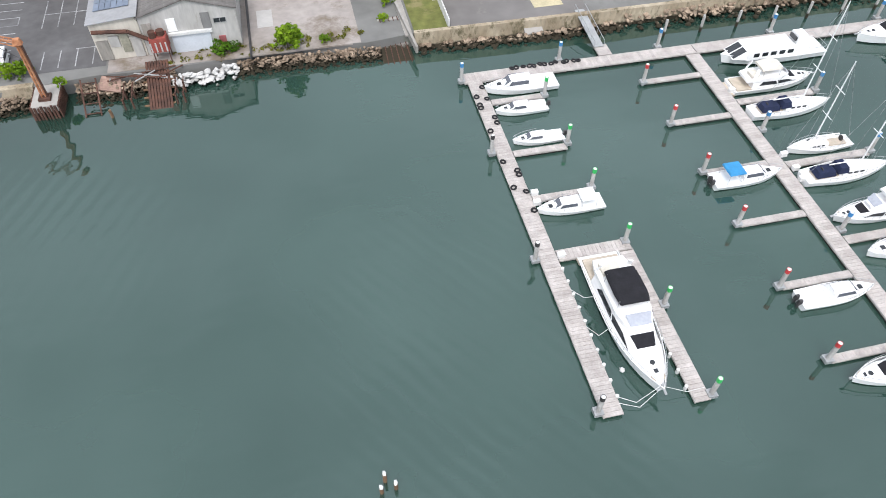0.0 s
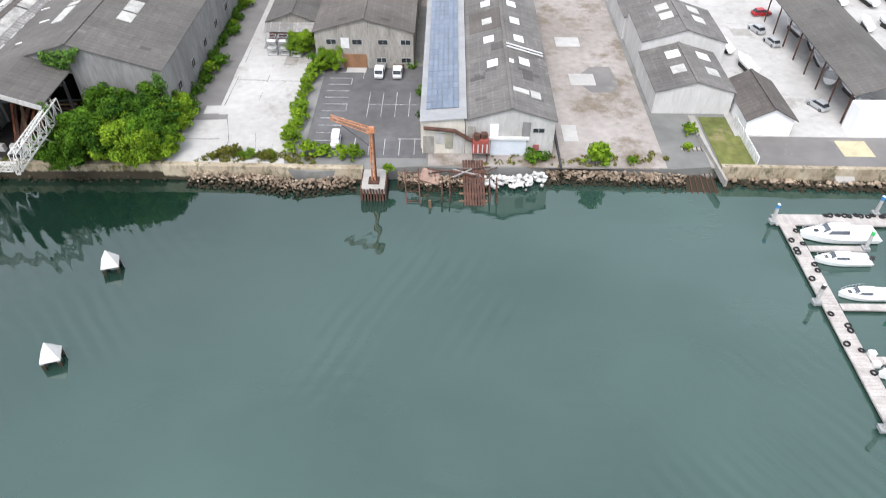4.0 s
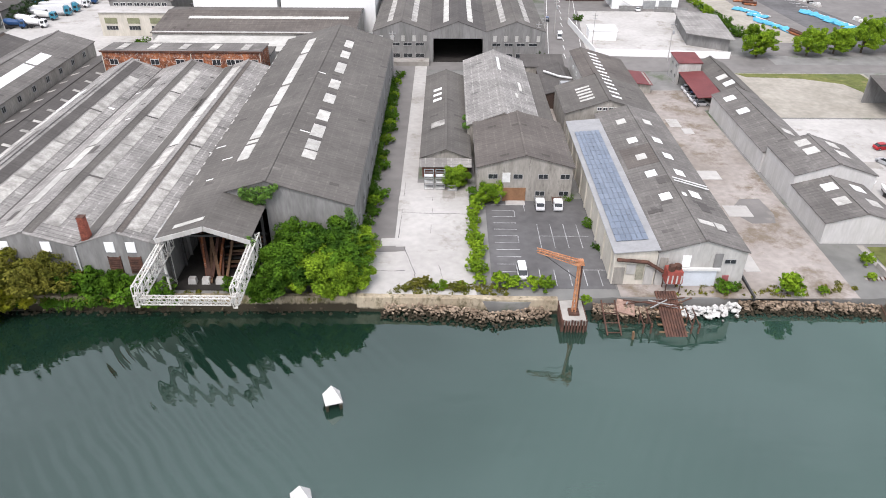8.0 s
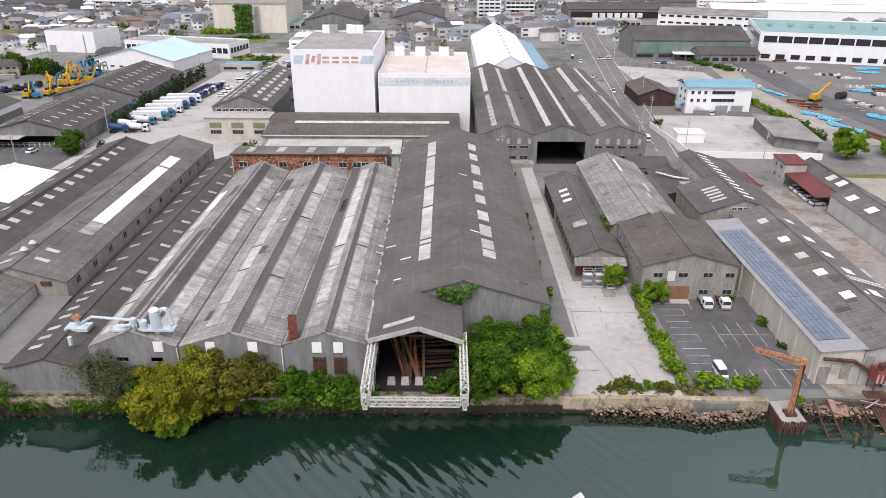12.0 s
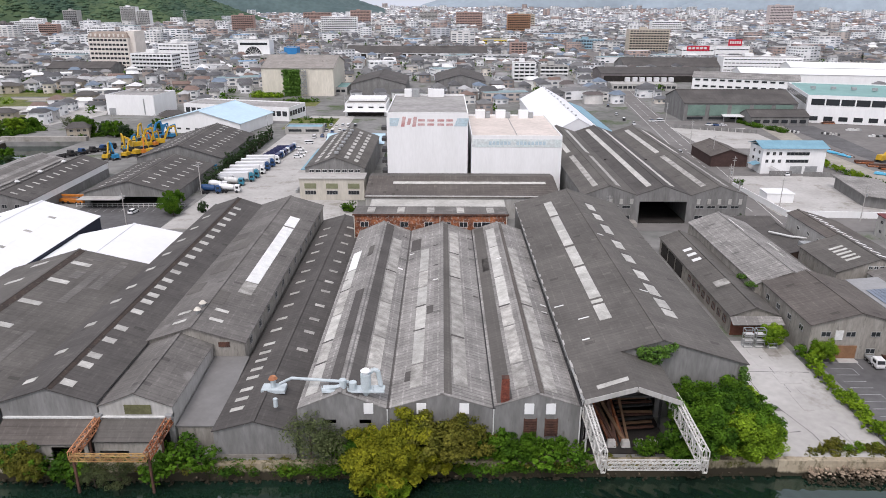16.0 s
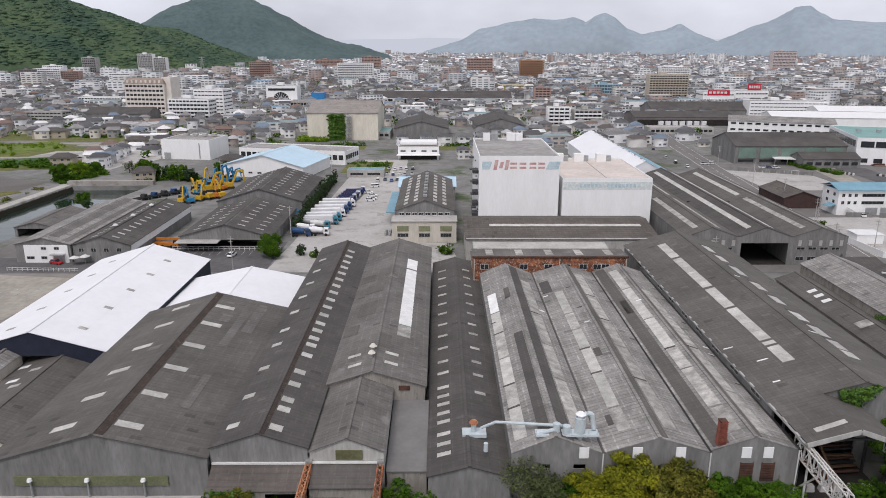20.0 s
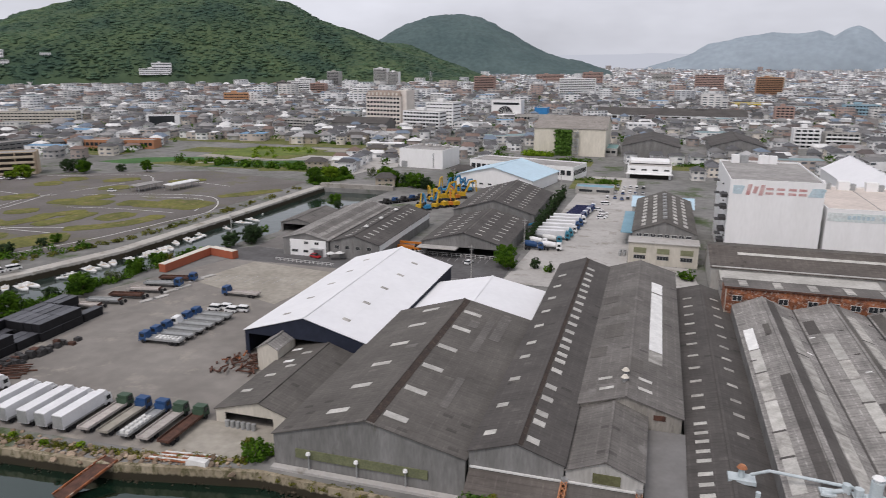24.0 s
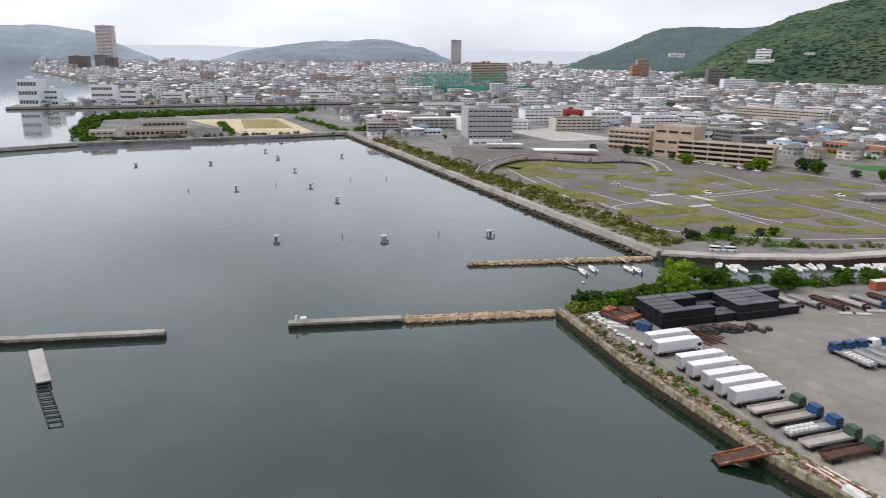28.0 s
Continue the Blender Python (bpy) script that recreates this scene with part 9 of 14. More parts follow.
for i, (x, y) in enumerate(((-309, 150), (-306.6, 155), (-303.8, 160.6), (-302.4, 166.5), (-301.6, 172.4), (-300.8, 178.4))):
    truck(x, y, 12, "flat" if i > 3 else "trailer", TRUCK_BLUE if i > 3 else RUST_DARK, "worn flat trailer parked at the yard's edge", 11.5, bed_mat=(WOOD_GREY, STEEL_GREY, RUST_DARK)[i % 3])
truck(-309.6, 96.8, 20, "trailer", RUST_DARK, "rusty red low trailer beside the hedge", 11, bed_mat=RUST_DARK)
part_bin = thing("blue_skip", "blue steel skip at the end of the hedge", "skip", at=(-303.2, 100.4, GZ), turn=25)
part("body", Mesh().taper(-1.6, 1.6, -1.1, 1.1, 0.1, 2.0, -0.15, -0.1), TRUCK_BLUE, part_bin)
part("rim", Mesh().box(-1.8, 1.8, -1.25, -1.1, 1.9, 2.05).box(-1.8, 1.8, 1.1, 1.25, 1.9, 2.05), STEEL_DARK, part_bin)
# black containers stacked in two tiers
NET = mat("black_container_paint", (0.013, 0.013, 0.016), 0.6, 0.3, 1.0)
# grey-blue sky sheen on the container tops is put into the colour
NET_TOP = mat("sheen_grey_container_roof", (0.105, 0.108, 0.120), 0.42, 0.25, 0.6, (0.070, 0.072, 0.082), each=0.3)
BOX_KINDS = {}


def black_box(x, y, tier, ln):
    if ln not in BOX_KINDS:
        sides = Mesh().box(-1.2, 1.2, -ln / 2, ln / 2, 0.05, 2.15)
        BOX_KINDS[ln] = (sides.mesh("box", NET), Mesh().box(-1.16, 1.16, -ln / 2 + 0.06, ln / 2 - 0.06, 2.15, 2.22).box(-1.2, -1.1, -ln / 2, ln / 2, 2.15, 2.26).box(1.1, 1.2, -ln / 2, ln / 2, 2.15, 2.26).mesh("roof_sheet", NET_TOP))
    t = thing("black_container", "matt black container with its roof sheet greyed by painted sheen", "container", "stacked black containers", at=(x + rv.uniform(-0.06, 0.06), y + rv.uniform(-0.12, 0.12), GZ + 2.22 * tier), turn=rv.uniform(-0.5, 0.5))
    part("box", BOX_KINDS[ln][0], None, t)
    part("roof_sheet", BOX_KINDS[ln][1], None, t)


for cols_, rows_n, y0, ln, gone in ((2, 5, 105.0, 7.9, ((1, 1), (1, 2))), (2, 4, 127.4, 6.5, ())):
    for j in range(cols_):
        for i in range(rows_n):
            lo = 0 if i in (0, rows_n - 1) or j == 0 else 1
            for tier in range(lo, 2):
                if tier == 0 or (j, i) not in gone:
                    black_box(-303.6 - 2.56 * i if y0 < 120 else -302.6 - 2.56 * i, y0 + ln / 2 + j * (ln + 0.1), tier, ln)
for x, y, tier, ln in ((-313.8, 124.6, 0, 6.5), (-313.8, 124.6, 1, 6.5), (-311.2, 124.4, 0, 6.5), (-312.8, 131, 0, 6.5), (-312.8, 131, 1, 6.5), (-312.9, 137.6, 0, 6.5), (-312.9, 137.6, 1, 6.5), (-310.3, 144.2, 0, 6.5), (-310.3, 144.2, 1, 6.5), (-312.9, 144.2, 1, 6.5), (-312.9, 144.2, 0, 6.5), (-303.4, 124.4, 0, 6.5), (-302.8, 144.4, 0, 6.5), (-306, 124.2, 0, 6.5)):
    black_box(x, y, tier, ln)
for i, (x, y) in enumerate(((-297.6, 160), (-296, 163.6), (-296.8, 169), (-295.6, 173.4), (-295.8, 180), (-294.8, 184.6))):
    whole("concrete_slab", Mesh().beam((x - 0.9, y - 2.2, GZ + 0.16), (x + 0.9, y + 2.2, GZ + 0.16), 1.7, 0.32), CONCRETE_PALE, "pale concrete slab lying on the yard", "slab", "yard slabs")
for i in range(9):
    whole("steel_beam", Mesh().beam((-299 + rv.uniform(-1, 1), 106 + i * 0.7, GZ + 0.25 + 0.2 * (i % 3)), (-290 + rv.uniform(-2, 1), 110 + i * 0.7, GZ + 0.25 + 0.2 * (i % 3)), 0.3, 0.25), RUST_DARK, "rusty steel beam lying beside the racks", "beam", "scrap beams")
for i in range(52):
    u = rv.random()
    x, y = -299.6 + 4.5 * u + rv.uniform(-0.8, 1.6), 106 + 24 * u + rv.uniform(-2, 2)
    whole("scrap_machine", Mesh().taper(x - rv.uniform(0.4, 1.3), x + rv.uniform(0.4, 1.3), y - rv.uniform(0.3, 0.9), y + rv.uniform(0.3, 0.9), GZ, GZ + rv.uniform(0.5, 1.7), 0.1, 0.1), rv.choice((RUST_DARK, STEEL_DARK, STEEL_DARK, RUST_DARK, STEEL_DARK)), "rusty machine frame standing beside the racks", "scrap", "rack scrap")
for i in range(7):
    t = thing("rusty_bin", "rusty open steel bin by the quay corner", "bin", "quay bins", at=(-316.5 + 2.6 * (i % 4), 98.5 + 4.2 * (i // 4), GZ), turn=20)
    part("body", Mesh().taper(-1.1, 1.1, -1.7, 1.7, 0, rv.uniform(0.9, 1.7), -0.1, -0.1), RUST_DARK if i % 3 else RUSTED, t)
for i in range(11):
    x, y = -317.4 + i * 1.15, 94.2 + 0.25 * (i % 3) + 0.1 * i
    whole("wrapped_pole", Mesh().beam((x - 1.2, y - 1.9, GZ + 0.3), (x + 0.9, y + 2.0, GZ + 0.35), 0.55 + 0.25 * (i % 3), 0.5), FRAME_WHITE if i % 3 else CONCRETE_PALE, "white wrapped pole lying by the quay corner", "pole", "quay poles")
# red containers, scrap and small heaps
for x, y, tr, L in ((-311.0, 190.5, 86, 12.0), (-310.2, 202.6, 86, 12.0), (-303.4, 206.6, -14, 11.0)):
    t = thing("container", "brick-red container with a pale top", "container", "yard containers", at=(x, y, GZ), turn=tr)
    part("box", Mesh().box(-L / 2, L / 2, -1.25, 1.25, 0.1, 2.7), BOX_RED, t)
    part("top", Mesh().box(-L / 2, L / 2, -1.25, 1.25, 2.7, 2.8), CANVAS_CREAM, t)
    rb = part("rib", Mesh().box(-L / 2 + 0.3, -L / 2 + 0.45, -1.29, -1.25, 0.2, 2.6), BOX_RED, t)
    for i in range(1, 14):
        part("rib", Mesh().box(-L / 2 + 0.3 + i * 0.8, -L / 2 + 0.45 + i * 0.8, -1.29, -1.25, 0.2, 2.6), BOX_RED, t)
sc = thing("scrap_heap", "heap of rusty scrap steel before the tent", "scrap heap")
for i in range(60):
    a, b = rv.uniform(-254, -243), rv.uniform(126, 134)
    ln_ = rv.uniform(0.8, 3.2)
    an = rv.uniform(0, 6.28)
    part("scrap_piece", Mesh().beam((a, b, GZ + rv.uniform(0.1, 0.9)), (a + ln_ * math.cos(an), b + ln_ * math.sin(an), GZ + rv.uniform(0.1, 1.3)), rv.uniform(0.1, 0.5), rv.uniform(0.1, 0.4)), rv.choice((RUSTED, RUST_DARK, RUST_DARK, AQUA_BLUE if i % 20 == 0 else RUST_DARK)), sc)
for i in range(26):
    x, y = -316 + i * 0.85 + rv.uniform(-0.4, 0.4), 91.5 + 0.1 * i + rv.uniform(-0.8, 0.8)
    t = thing("white_sack", "white sack lying among weeds by the quay", "sack", "quay sacks")
    t.matrix_world = pose(x, y, GZ, 0, 0, rv.uniform(0, 180))
    part("bag", Mesh().lump((0, 0, 0.32), 0.6, i, 0.2, 0.6), FRAME_WHITE if i % 3 else CONCRETE_PALE, t)
for i in range(6):
    whole("long_pipe", Mesh().bar((-243 + i * 0.4, 91.5 + 0.55 * i, GZ + 0.3), (-233 + i * 0.3, 92.6 + 0.6 * i, GZ + 0.3), 0.18, 8), FRAME_WHITE if i % 2 else RUSTED, "old pipe lying along the quay", "pipe", "quay pipes")
whole("wrapped_bale", Mesh().taper(-235.2, -231.2, 91.6, 93.2, GZ, GZ + 1.2, 0.2, 0.2), FRAME_WHITE, "white wrapped bale on the quay", "bale")
rr_ = thing("rusted_ramp", "rusted steel boat ramp hanging off the quay", "ramp")
part("plate", Mesh().slab((-249.4, 89.6, 3.0), (-252.4, 80.8, 0.5), (-249.4, 80.0, 0.5), (-246.4, 88.9, 3.0), 0.35), RUST_DARK, rr_)
part("edge", Mesh().beam((-249.4, 89.6, 3.1), (-252.4, 80.8, 0.6), 0.3, 0.35), RUSTED, rr_)
part("edge", Mesh().beam((-246.4, 88.9, 3.1), (-249.4, 80.0, 0.6), 0.3, 0.35), RUSTED, rr_)
t = thing("mooring_dolphin", "dark timber dolphin standing in the water", "dolphin")
for dx, dy in ((-0.5, 0), (0.5, 0.2), (0, 0.7)):
    part("leg", Mesh().bar((-241 + dx * 1.6, 62 + dy, -2), (-241 + dx, 62 + dy, 3.0), 0.28, 9), STEEL_DARK, t)
part("head", Mesh().box(-241.5, -240.5, 61.9, 62.8, 2.7, 2.95), STEEL_DARK, t)

# ---- shore crane, slipway and lot ----
cr = thing("shore_crane", "faded orange jib crane on a sheet-piled pad", "crane")
for x, y in ((-36.86, 90.82), (-36.38, 90.82), (-36.86, 91.28), (-36.38, 91.28)):
    part("mast_leg", Mesh().beam((x, y, 2.6), (x * 0.6 - 36.6 * 0.4, y * 0.6 + 91.05 * 0.4, 11.3), 0.15, 0.15), RUST_ORANGE, cr)
ms = Mesh()
for k in range(9):
    za, zb = 2.8 + k * 0.94, 3.74 + k * 0.94
    o = 0.24 - 0.1 * k / 9
    for q in (-1, 1):
        ms.beam((-36.62 - o * q, 91.05 - o, za), (-36.62 + o * q, 91.05 - o, zb), 0.07, 0.07)
        ms.beam((-36.62 + o, 91.05 - o * q, za), (-36.62 + o, 91.05 + o * q, zb), 0.07, 0.07)
part("mast_lacing", ms, RUST_ORANGE, cr, "rusty orange lacing bars")
part("base_plate", Mesh().box(-37.4, -35.8, 90.3, 91.8, 2.2, 2.6), RUST_DARK, cr)
part("head", Mesh().taper(-37.1, -35.9, 90.65, 91.45, 11.1, 11.9, 0.2, 0.1), RUST_ORANGE, cr)
jb = Mesh()
for o in (-0.3, 0.3):
    jb.beam((-36.6, 91.0 + o, 11.7), (-42.6, 93.4 + o, 12.2), 0.12, 0.16)
    jb.beam((-36.6, 91.0 + o, 10.9), (-42.6, 93.4 + o, 11.8), 0.10, 0.12)
for k in range(8):
    u = k / 8
    a = Vector((-36.6 - 6 * u, 91 + 2.4 * u, 11.7 + 0.5 * u))
    b = Vector((-36.6 - 6 * (u + 0.125), 91 + 2.4 * (u + 0.125), 10.9 + 0.9 * (u + 0.125)))
    for o in (-0.3, 0.3):
        jb.beam(a + Vector((0, o, 0)), b + Vector((0, o, 0)), 0.06, 0.06)
    jb.beam(a + Vector((0, -0.3, 0)), a + Vector((0, 0.3, 0)), 0.06, 0.06)
part("jib", jb, RUST_ORANGE, cr)
part("stay", Mesh().bar((-36.8, 91.1, 8.6), (-42.0, 93.2, 11.7), 0.06, 6), STEEL_DARK, cr)
part("ladder", Mesh().box(-36.25, -36.1, 90.85, 91.25, 2.6, 11.0), RUST_DARK, cr)
pad = thing("crane_pad", "concrete crane pad ringed with rusty sheet piles", "pad")
part("slab", Mesh().box(-38.4, -34.9, 89.2, 94.6, 1.2, 2.2), CONCRETE, pad)
for i in range(8):
    x = -38.5 + i * 0.45
    part("steel_plank", Mesh().box(x, x + 0.28, 88.95 if i % 2 else 89.08, 89.2, -2.0, 2.3 - 0.14 * (i % 3)), RUST_DARK, pad)
for i in range(9):
    for x in (-38.62, -34.9):
        part("steel_plank", Mesh().box(x, x + 0.22, 89.2 + i * 0.58, 89.5 + i * 0.58, -2.0, 2.2), RUST_DARK, pad)
lf = thing("landing_frame", "rusty ladder frame standing in the shallows", "frame")
for x in (-32.0, -29.9):
    part("rail", Mesh().beam((x, 93.6, 2.8), (x + 0.4, 88.4, 0.0), 0.2, 0.2), RUST_DARK, lf)
for k in range(4):
    part("rung", Mesh().beam((-32.0 + 0.1 * k, 93 - 1.4 * k, 2.5 - 0.75 * k), (-29.8 + 0.1 * k, 93 - 1.4 * k, 2.5 - 0.75 * k), 0.12, 0.12), RUST_DARK, lf)
part("old_post", Mesh().bar((-27.9, 87.6, -1.5), (-28.0, 87.7, 1.3), 0.22, 8), WOOD_BROWN, lf)
sl = thing("slipway", "rusted railed slipway running into the water", "slipway")
for i in range(8):
    x = -22.9 + i * 0.42
    part("rail", Mesh().beam((x, 96.2, 2.7), (x + 0.3, 87.4, -0.4), 0.34, 0.24), RUST_DARK, sl)
for i in range(6):
    part("sleeper", Mesh().beam((-23.6, 94.4 - i * 1.3, 1.85 - 0.45 * i), (-19.2, 94.4 - i * 1.3, 1.85 - 0.45 * i), 0.22, 0.2), WOOD_BROWN, sl)
for x in (-26.2, -25.0, -18.9, -17.8):
    for y in (91.4, 89.0):
        part("post", Mesh().bar((x, y, -1.5), (x, y, 1.9), 0.14, 7), RUST_DARK, sl)
    part("cross_bar", Mesh().beam((x, 93, 1.8), (x, 88.6, 1.4), 0.14, 0.14), RUST_DARK, sl)
for i in range(8):
    part("debris_board", Mesh().beam((-28 + rv.uniform(-2, 8), 93 + rv.uniform(-1, 1.2), 2.2), (-26 + rv.uniform(-3, 9), 94 + rv.uniform(-1, 1), 2.6), 0.2, 0.1), rv.choice((RUST_DARK, WOOD_BROWN, FRAME_GREY)), sl)
whole("fallen_slab", Mesh().slab((-30.0, 92.6, 1.6), (-26.8, 92.0, 1.0), (-26.6, 94.0, 2.0), (-29.2, 94.6, 2.4), 0.4), mat("pinkish_slab", (0.36, 0.24, 0.19), 0.9, 0.2, 0.6), "tilted pinkish concrete slab on the bank", "slab")
s2 = thing("slipway", "narrow railed concrete slip beside the grass", "slipway")
part("slab", Mesh().slab((12.6, 101, 2.45), (11.9, 90.8, -0.4), (17.2, 90.8, -0.4), (16.0, 101, 2.45), 0.5), CONCRETE, s2)
for i in range(5):
    part("rail", Mesh().beam((13.0 + 0.7 * i, 101, 2.52), (12.8 + 0.95 * i, 91.4, -0.15), 0.14, 0.12), RUST_DARK, s2)
part("kerb", Mesh().beam((16.2, 104, 2.7), (17.3, 91.6, 2.2), 0.4, 1.2), CONCRETE, s2)
pp_ = thing("drain_pipe_post", "thin grey post and pipe beside the shed", "pipe")
part("pipe", Mesh().beam((-7.6, 95.0, 2.3), (-7.6, 112, 2.9), 0.3, 0.7), STEEL_DARK, pp_)


def stripe(x0, y0, x1, y1, w=0.14, z=GZ + 0.034):
    mb = Mesh()
    mb.beam((x0, y0, z), (x1, y1, z), w, 0.02)
    return whole("bay_line", mb, BAY_PAINT, "white painted parking line, worn", "line marking", kind="structure")


for i in range(12):
    y = 99.6 + i * 2.3
    stripe(-47.4, y, -43.2, y)
for i in (0, 5, 9):
    stripe(-43.2, 99.6 + i * 2.3, -43.2, 101.9 + i * 2.3)
for i in range(4):
    stripe(-39.4 + i * 2.4, 109.4, -39.4 + i * 2.4, 117.6)
stripe(-39.4, 113.4, -30.6, 113.4)
for i in range(5):
    stripe(-40.6 + i * 2.45, 98.0, -40.6 + i * 2.45, 102.6)
stripe(-33.6, 102.6, -29.4, 102.6)
for x in (-41.2, -38.4, -35.6):
    stripe(x, 122.6, x, 127.0)
for i in range(9):
    stripe(-236 + i * 2.6, 224, -236 + i * 2.6, 229, 0.14, GZ + 0.036)
for i in range(10):
    stripe(-293 + i * 3.0, 181 + 0.4 * i, -292 + i * 3.0, 188 + 0.4 * i, 0.14, GZ + 0.066)
car(-43.6, 100.9, -88, CAR_WHITE, "small white van in a bay behind the bushes", 3.4, True)
for x in (-38.2, -34.8):
    t = truck(x, 124.6, -92, "flat", CAR_WHITE, "small white pickup truck before the two-storey block", 5.0, bed_mat=STEEL_GREY if x < -36 else RUST_DARK, group="small pickups")
    t.scale = (1, 0.72, 0.72)
gr = thing("pallet_cages", "stack of grey steel pallet cages by the shed", "cages")
for cx_, cy_, n_ in ((-59.6, 131.6, 3), (-57.3, 131.6, 3), (-54.9, 131.0, 1)):
    for k in range(n_):
        z0 = GZ + 0.05 + k * 1.35
        cg = Mesh()
        for a in (-0.9, 0.9):
            for b in (-0.6, 0.6):
                cg.beam((cx_ + a, cy_ + b, z0), (cx_ + a, cy_ + b, z0 + 1.25), 0.1, 0.1)
        for zz in (0.15, 1.2):
            cg.box(cx_ - 0.95, cx_ + 0.95, cy_ - 0.65, cy_ - 0.55, z0 + zz - 0.06, z0 + zz + 0.06)
            cg.box(cx_ - 0.95, cx_ + 0.95, cy_ + 0.55, cy_ + 0.65, z0 + zz - 0.06, z0 + zz + 0.06)
            cg.box(cx_ - 0.95, cx_ - 0.85, cy_ - 0.55, cy_ + 0.55, z0 + zz - 0.06, z0 + zz + 0.06)
            cg.box(cx_ + 0.85, cx_ + 0.95, cy_ - 0.55, cy_ + 0.55, z0 + zz - 0.06, z0 + zz + 0.06)
        cgp = part("cage", cg, STEEL_GREY, gr)
        part("pallet", Mesh().box(cx_ - 0.9, cx_ + 0.9, cy_ - 0.55, cy_ + 0.55, z0 + 0.08, z0 + 0.2), FRAME_WHITE, cgp)
# boatyard
bs = thing("boat_shed", "open-sided boat shed with a broad grey roof", "shed")
part("roof_slope", Mesh().slab((41.4, 108, 8.4), (47, 108, 10.0), (47, 150, 10.0), (41.4, 150, 8.4), 0.2), SHEET, bs)
part("roof_slope", Mesh().slab((47, 108, 10.0), (54, 108, 8.2), (54, 150, 8.2), (47, 150, 10.0), 0.2), SHEET, bs)
for i in range(8):
    part("post", Mesh().beam((41.8, 109 + i * 5.7, 2.3), (41.8, 109 + i * 5.7, 8.4), 0.22, 0.22), RUST_DARK, bs)
    part("post", Mesh().beam((53.6, 109 + i * 5.7, 2.3), (53.6, 109 + i * 5.7, 8.2), 0.22, 0.22), RUST_DARK, bs)
part("end_wall", Mesh().box(41.4, 60, 104.8, 107.8, 2.3, 7.6), WALL_WHITE, bs)
bs2 = thing("boat_shed", "long grey-roofed boat shed behind the yard", "shed")
part("roof_slope", Mesh().slab((52, 170, 7.6), (110, 170, 7.6), (110, 182, 9.6), (52, 182, 9.6), 0.2), SHEET, bs2)
part("back_wall", Mesh().box(52, 110, 181.6, 182, 2.3, 9.4), WALL_GREY, bs2)
for i in range(10):
    part("post", Mesh().beam((53 + i * 6, 170.4, 2.3), (53 + i * 6, 170.4, 7.5), 0.2, 0.2), WALL_PALE, bs2)


def yard_boat(x, y, turn, L, z=3.3):
    t, rows = boat_base("stored_boat", "white boat stored ashore on a cradle", x, y, turn, L, L * 0.3, L * 0.11)
    t.matrix_world = pose(x, y, z, 0, 0, turn)
    t["group"] = "stored boats"
    part("cabin", Mesh().taper(-L * 0.1, L * 0.2, -L * 0.1, L * 0.1, L * 0.1, L * 0.2, 0.3, 0.15), GELCOAT, t)
    part("cradle", Mesh().box(-L * 0.3, L * 0.25, -0.5, 0.5, -1.0, -0.3), STEEL_DARK, t)


for i in range(6):
    yard_boat(46.5 + rv.uniform(-0.5, 1), 112 + i * 6.4, 80 + rv.uniform(-20, 20), rv.uniform(6, 8.5))
for i in range(22):
    yard_boat(57 + (i % 6) * 5.2 + rv.uniform(-0.8, 0.8), 122 + (i // 6) * 12.5 + rv.uniform(-1, 1), 90 + rv.uniform(-15, 15), rv.uniform(6, 9))
yard_boat(31.2, 128, 100, 7.0)
yard_boat(29.5, 136, 95, 6.0)
for x, y, tr, m, lab in ((38.6, 144.4, 110, CAR_SILVER, "silver car parked in the boatyard"), (39.8, 138.6, 105, CAR_SILVER, "silver car parked in the boatyard"), (42.2, 152.4, 10, CAR_RED, "red car parked in the boatyard"), (39.8, 114.2, 115, CAR_SILVER, "silver car parked by the boat shed")):
    car(x, y, tr, m, lab)
# carport cars, forecourt cars and the truck lane
for i in range(5):
    car(9.4 + rv.uniform(-0.2, 0.2), 179 + i * 2.9, 5, CAR_PAINT, "car parked under the maroon carport", 3.9)
car(-272.6, 214.4, -20, CAR_RED, "red car before the white site office")
car(-264.6, 219.2, -15, CAR_WHITE, "small white pickup by the dark shed", 3.4, True)
car(-220.4, 222.8, 80, CAR_WHITE, "white car in the forecourt bays")
for i, (x, y, m) in enumerate(((-203.0, 247.5, TRUCK_BLUE), (-196.6, 248.6, CAR_WHITE), (-202.4, 253.4, CAR_WHITE), (-197.8, 258.4, TRUCK_TEAL), (-202.8, 262.0, CAR_SILVER))):
    truck(x, y, 4, "mixer", m, "concrete mixer truck parked along the truck lane", 7.4, group="truck lane row")
for i, (y, m) in enumerate(((264.4, TRUCK_TEAL), (269.6, TRUCK_TEAL), (276.4, CAR_WHITE), (282.4, TRUCK_BLUE), (288.6, TRUCK_BLUE), (294.6, CAR_WHITE))):
    truck(-198.6 + 0.6 * i, y, 5, "box", m, "white box truck with a coloured cab", 13.5, group="truck lane row")
for i in range(12):
    truck(-194.6 + (i % 6) * 0.5, 301 + (i % 6) * 4.4 + (i // 6) * 2.0, 6, "flat", (TRUCK_NAVY, TRUCK_BLUE, TRUCK_NAVY, CAR_WHITE)[i % 4], "navy-cabbed flatbed truck in the far row", 9.0, bed_mat=TRUCK_NAVY, group="truck lane row")
for x, y in ((-183.6, 306), (-183.0, 309.4), (-183.4, 316)):
    car(x, y, 8, CAR_WHITE, "white car parked beside the truck row")
car(-186, 323, 15, CAR_WHITE, "white car at the end of the truck lane")
car(-184, 337, 15, CAR_WHITE, "white van at the end of the truck lane", 4.4, True)
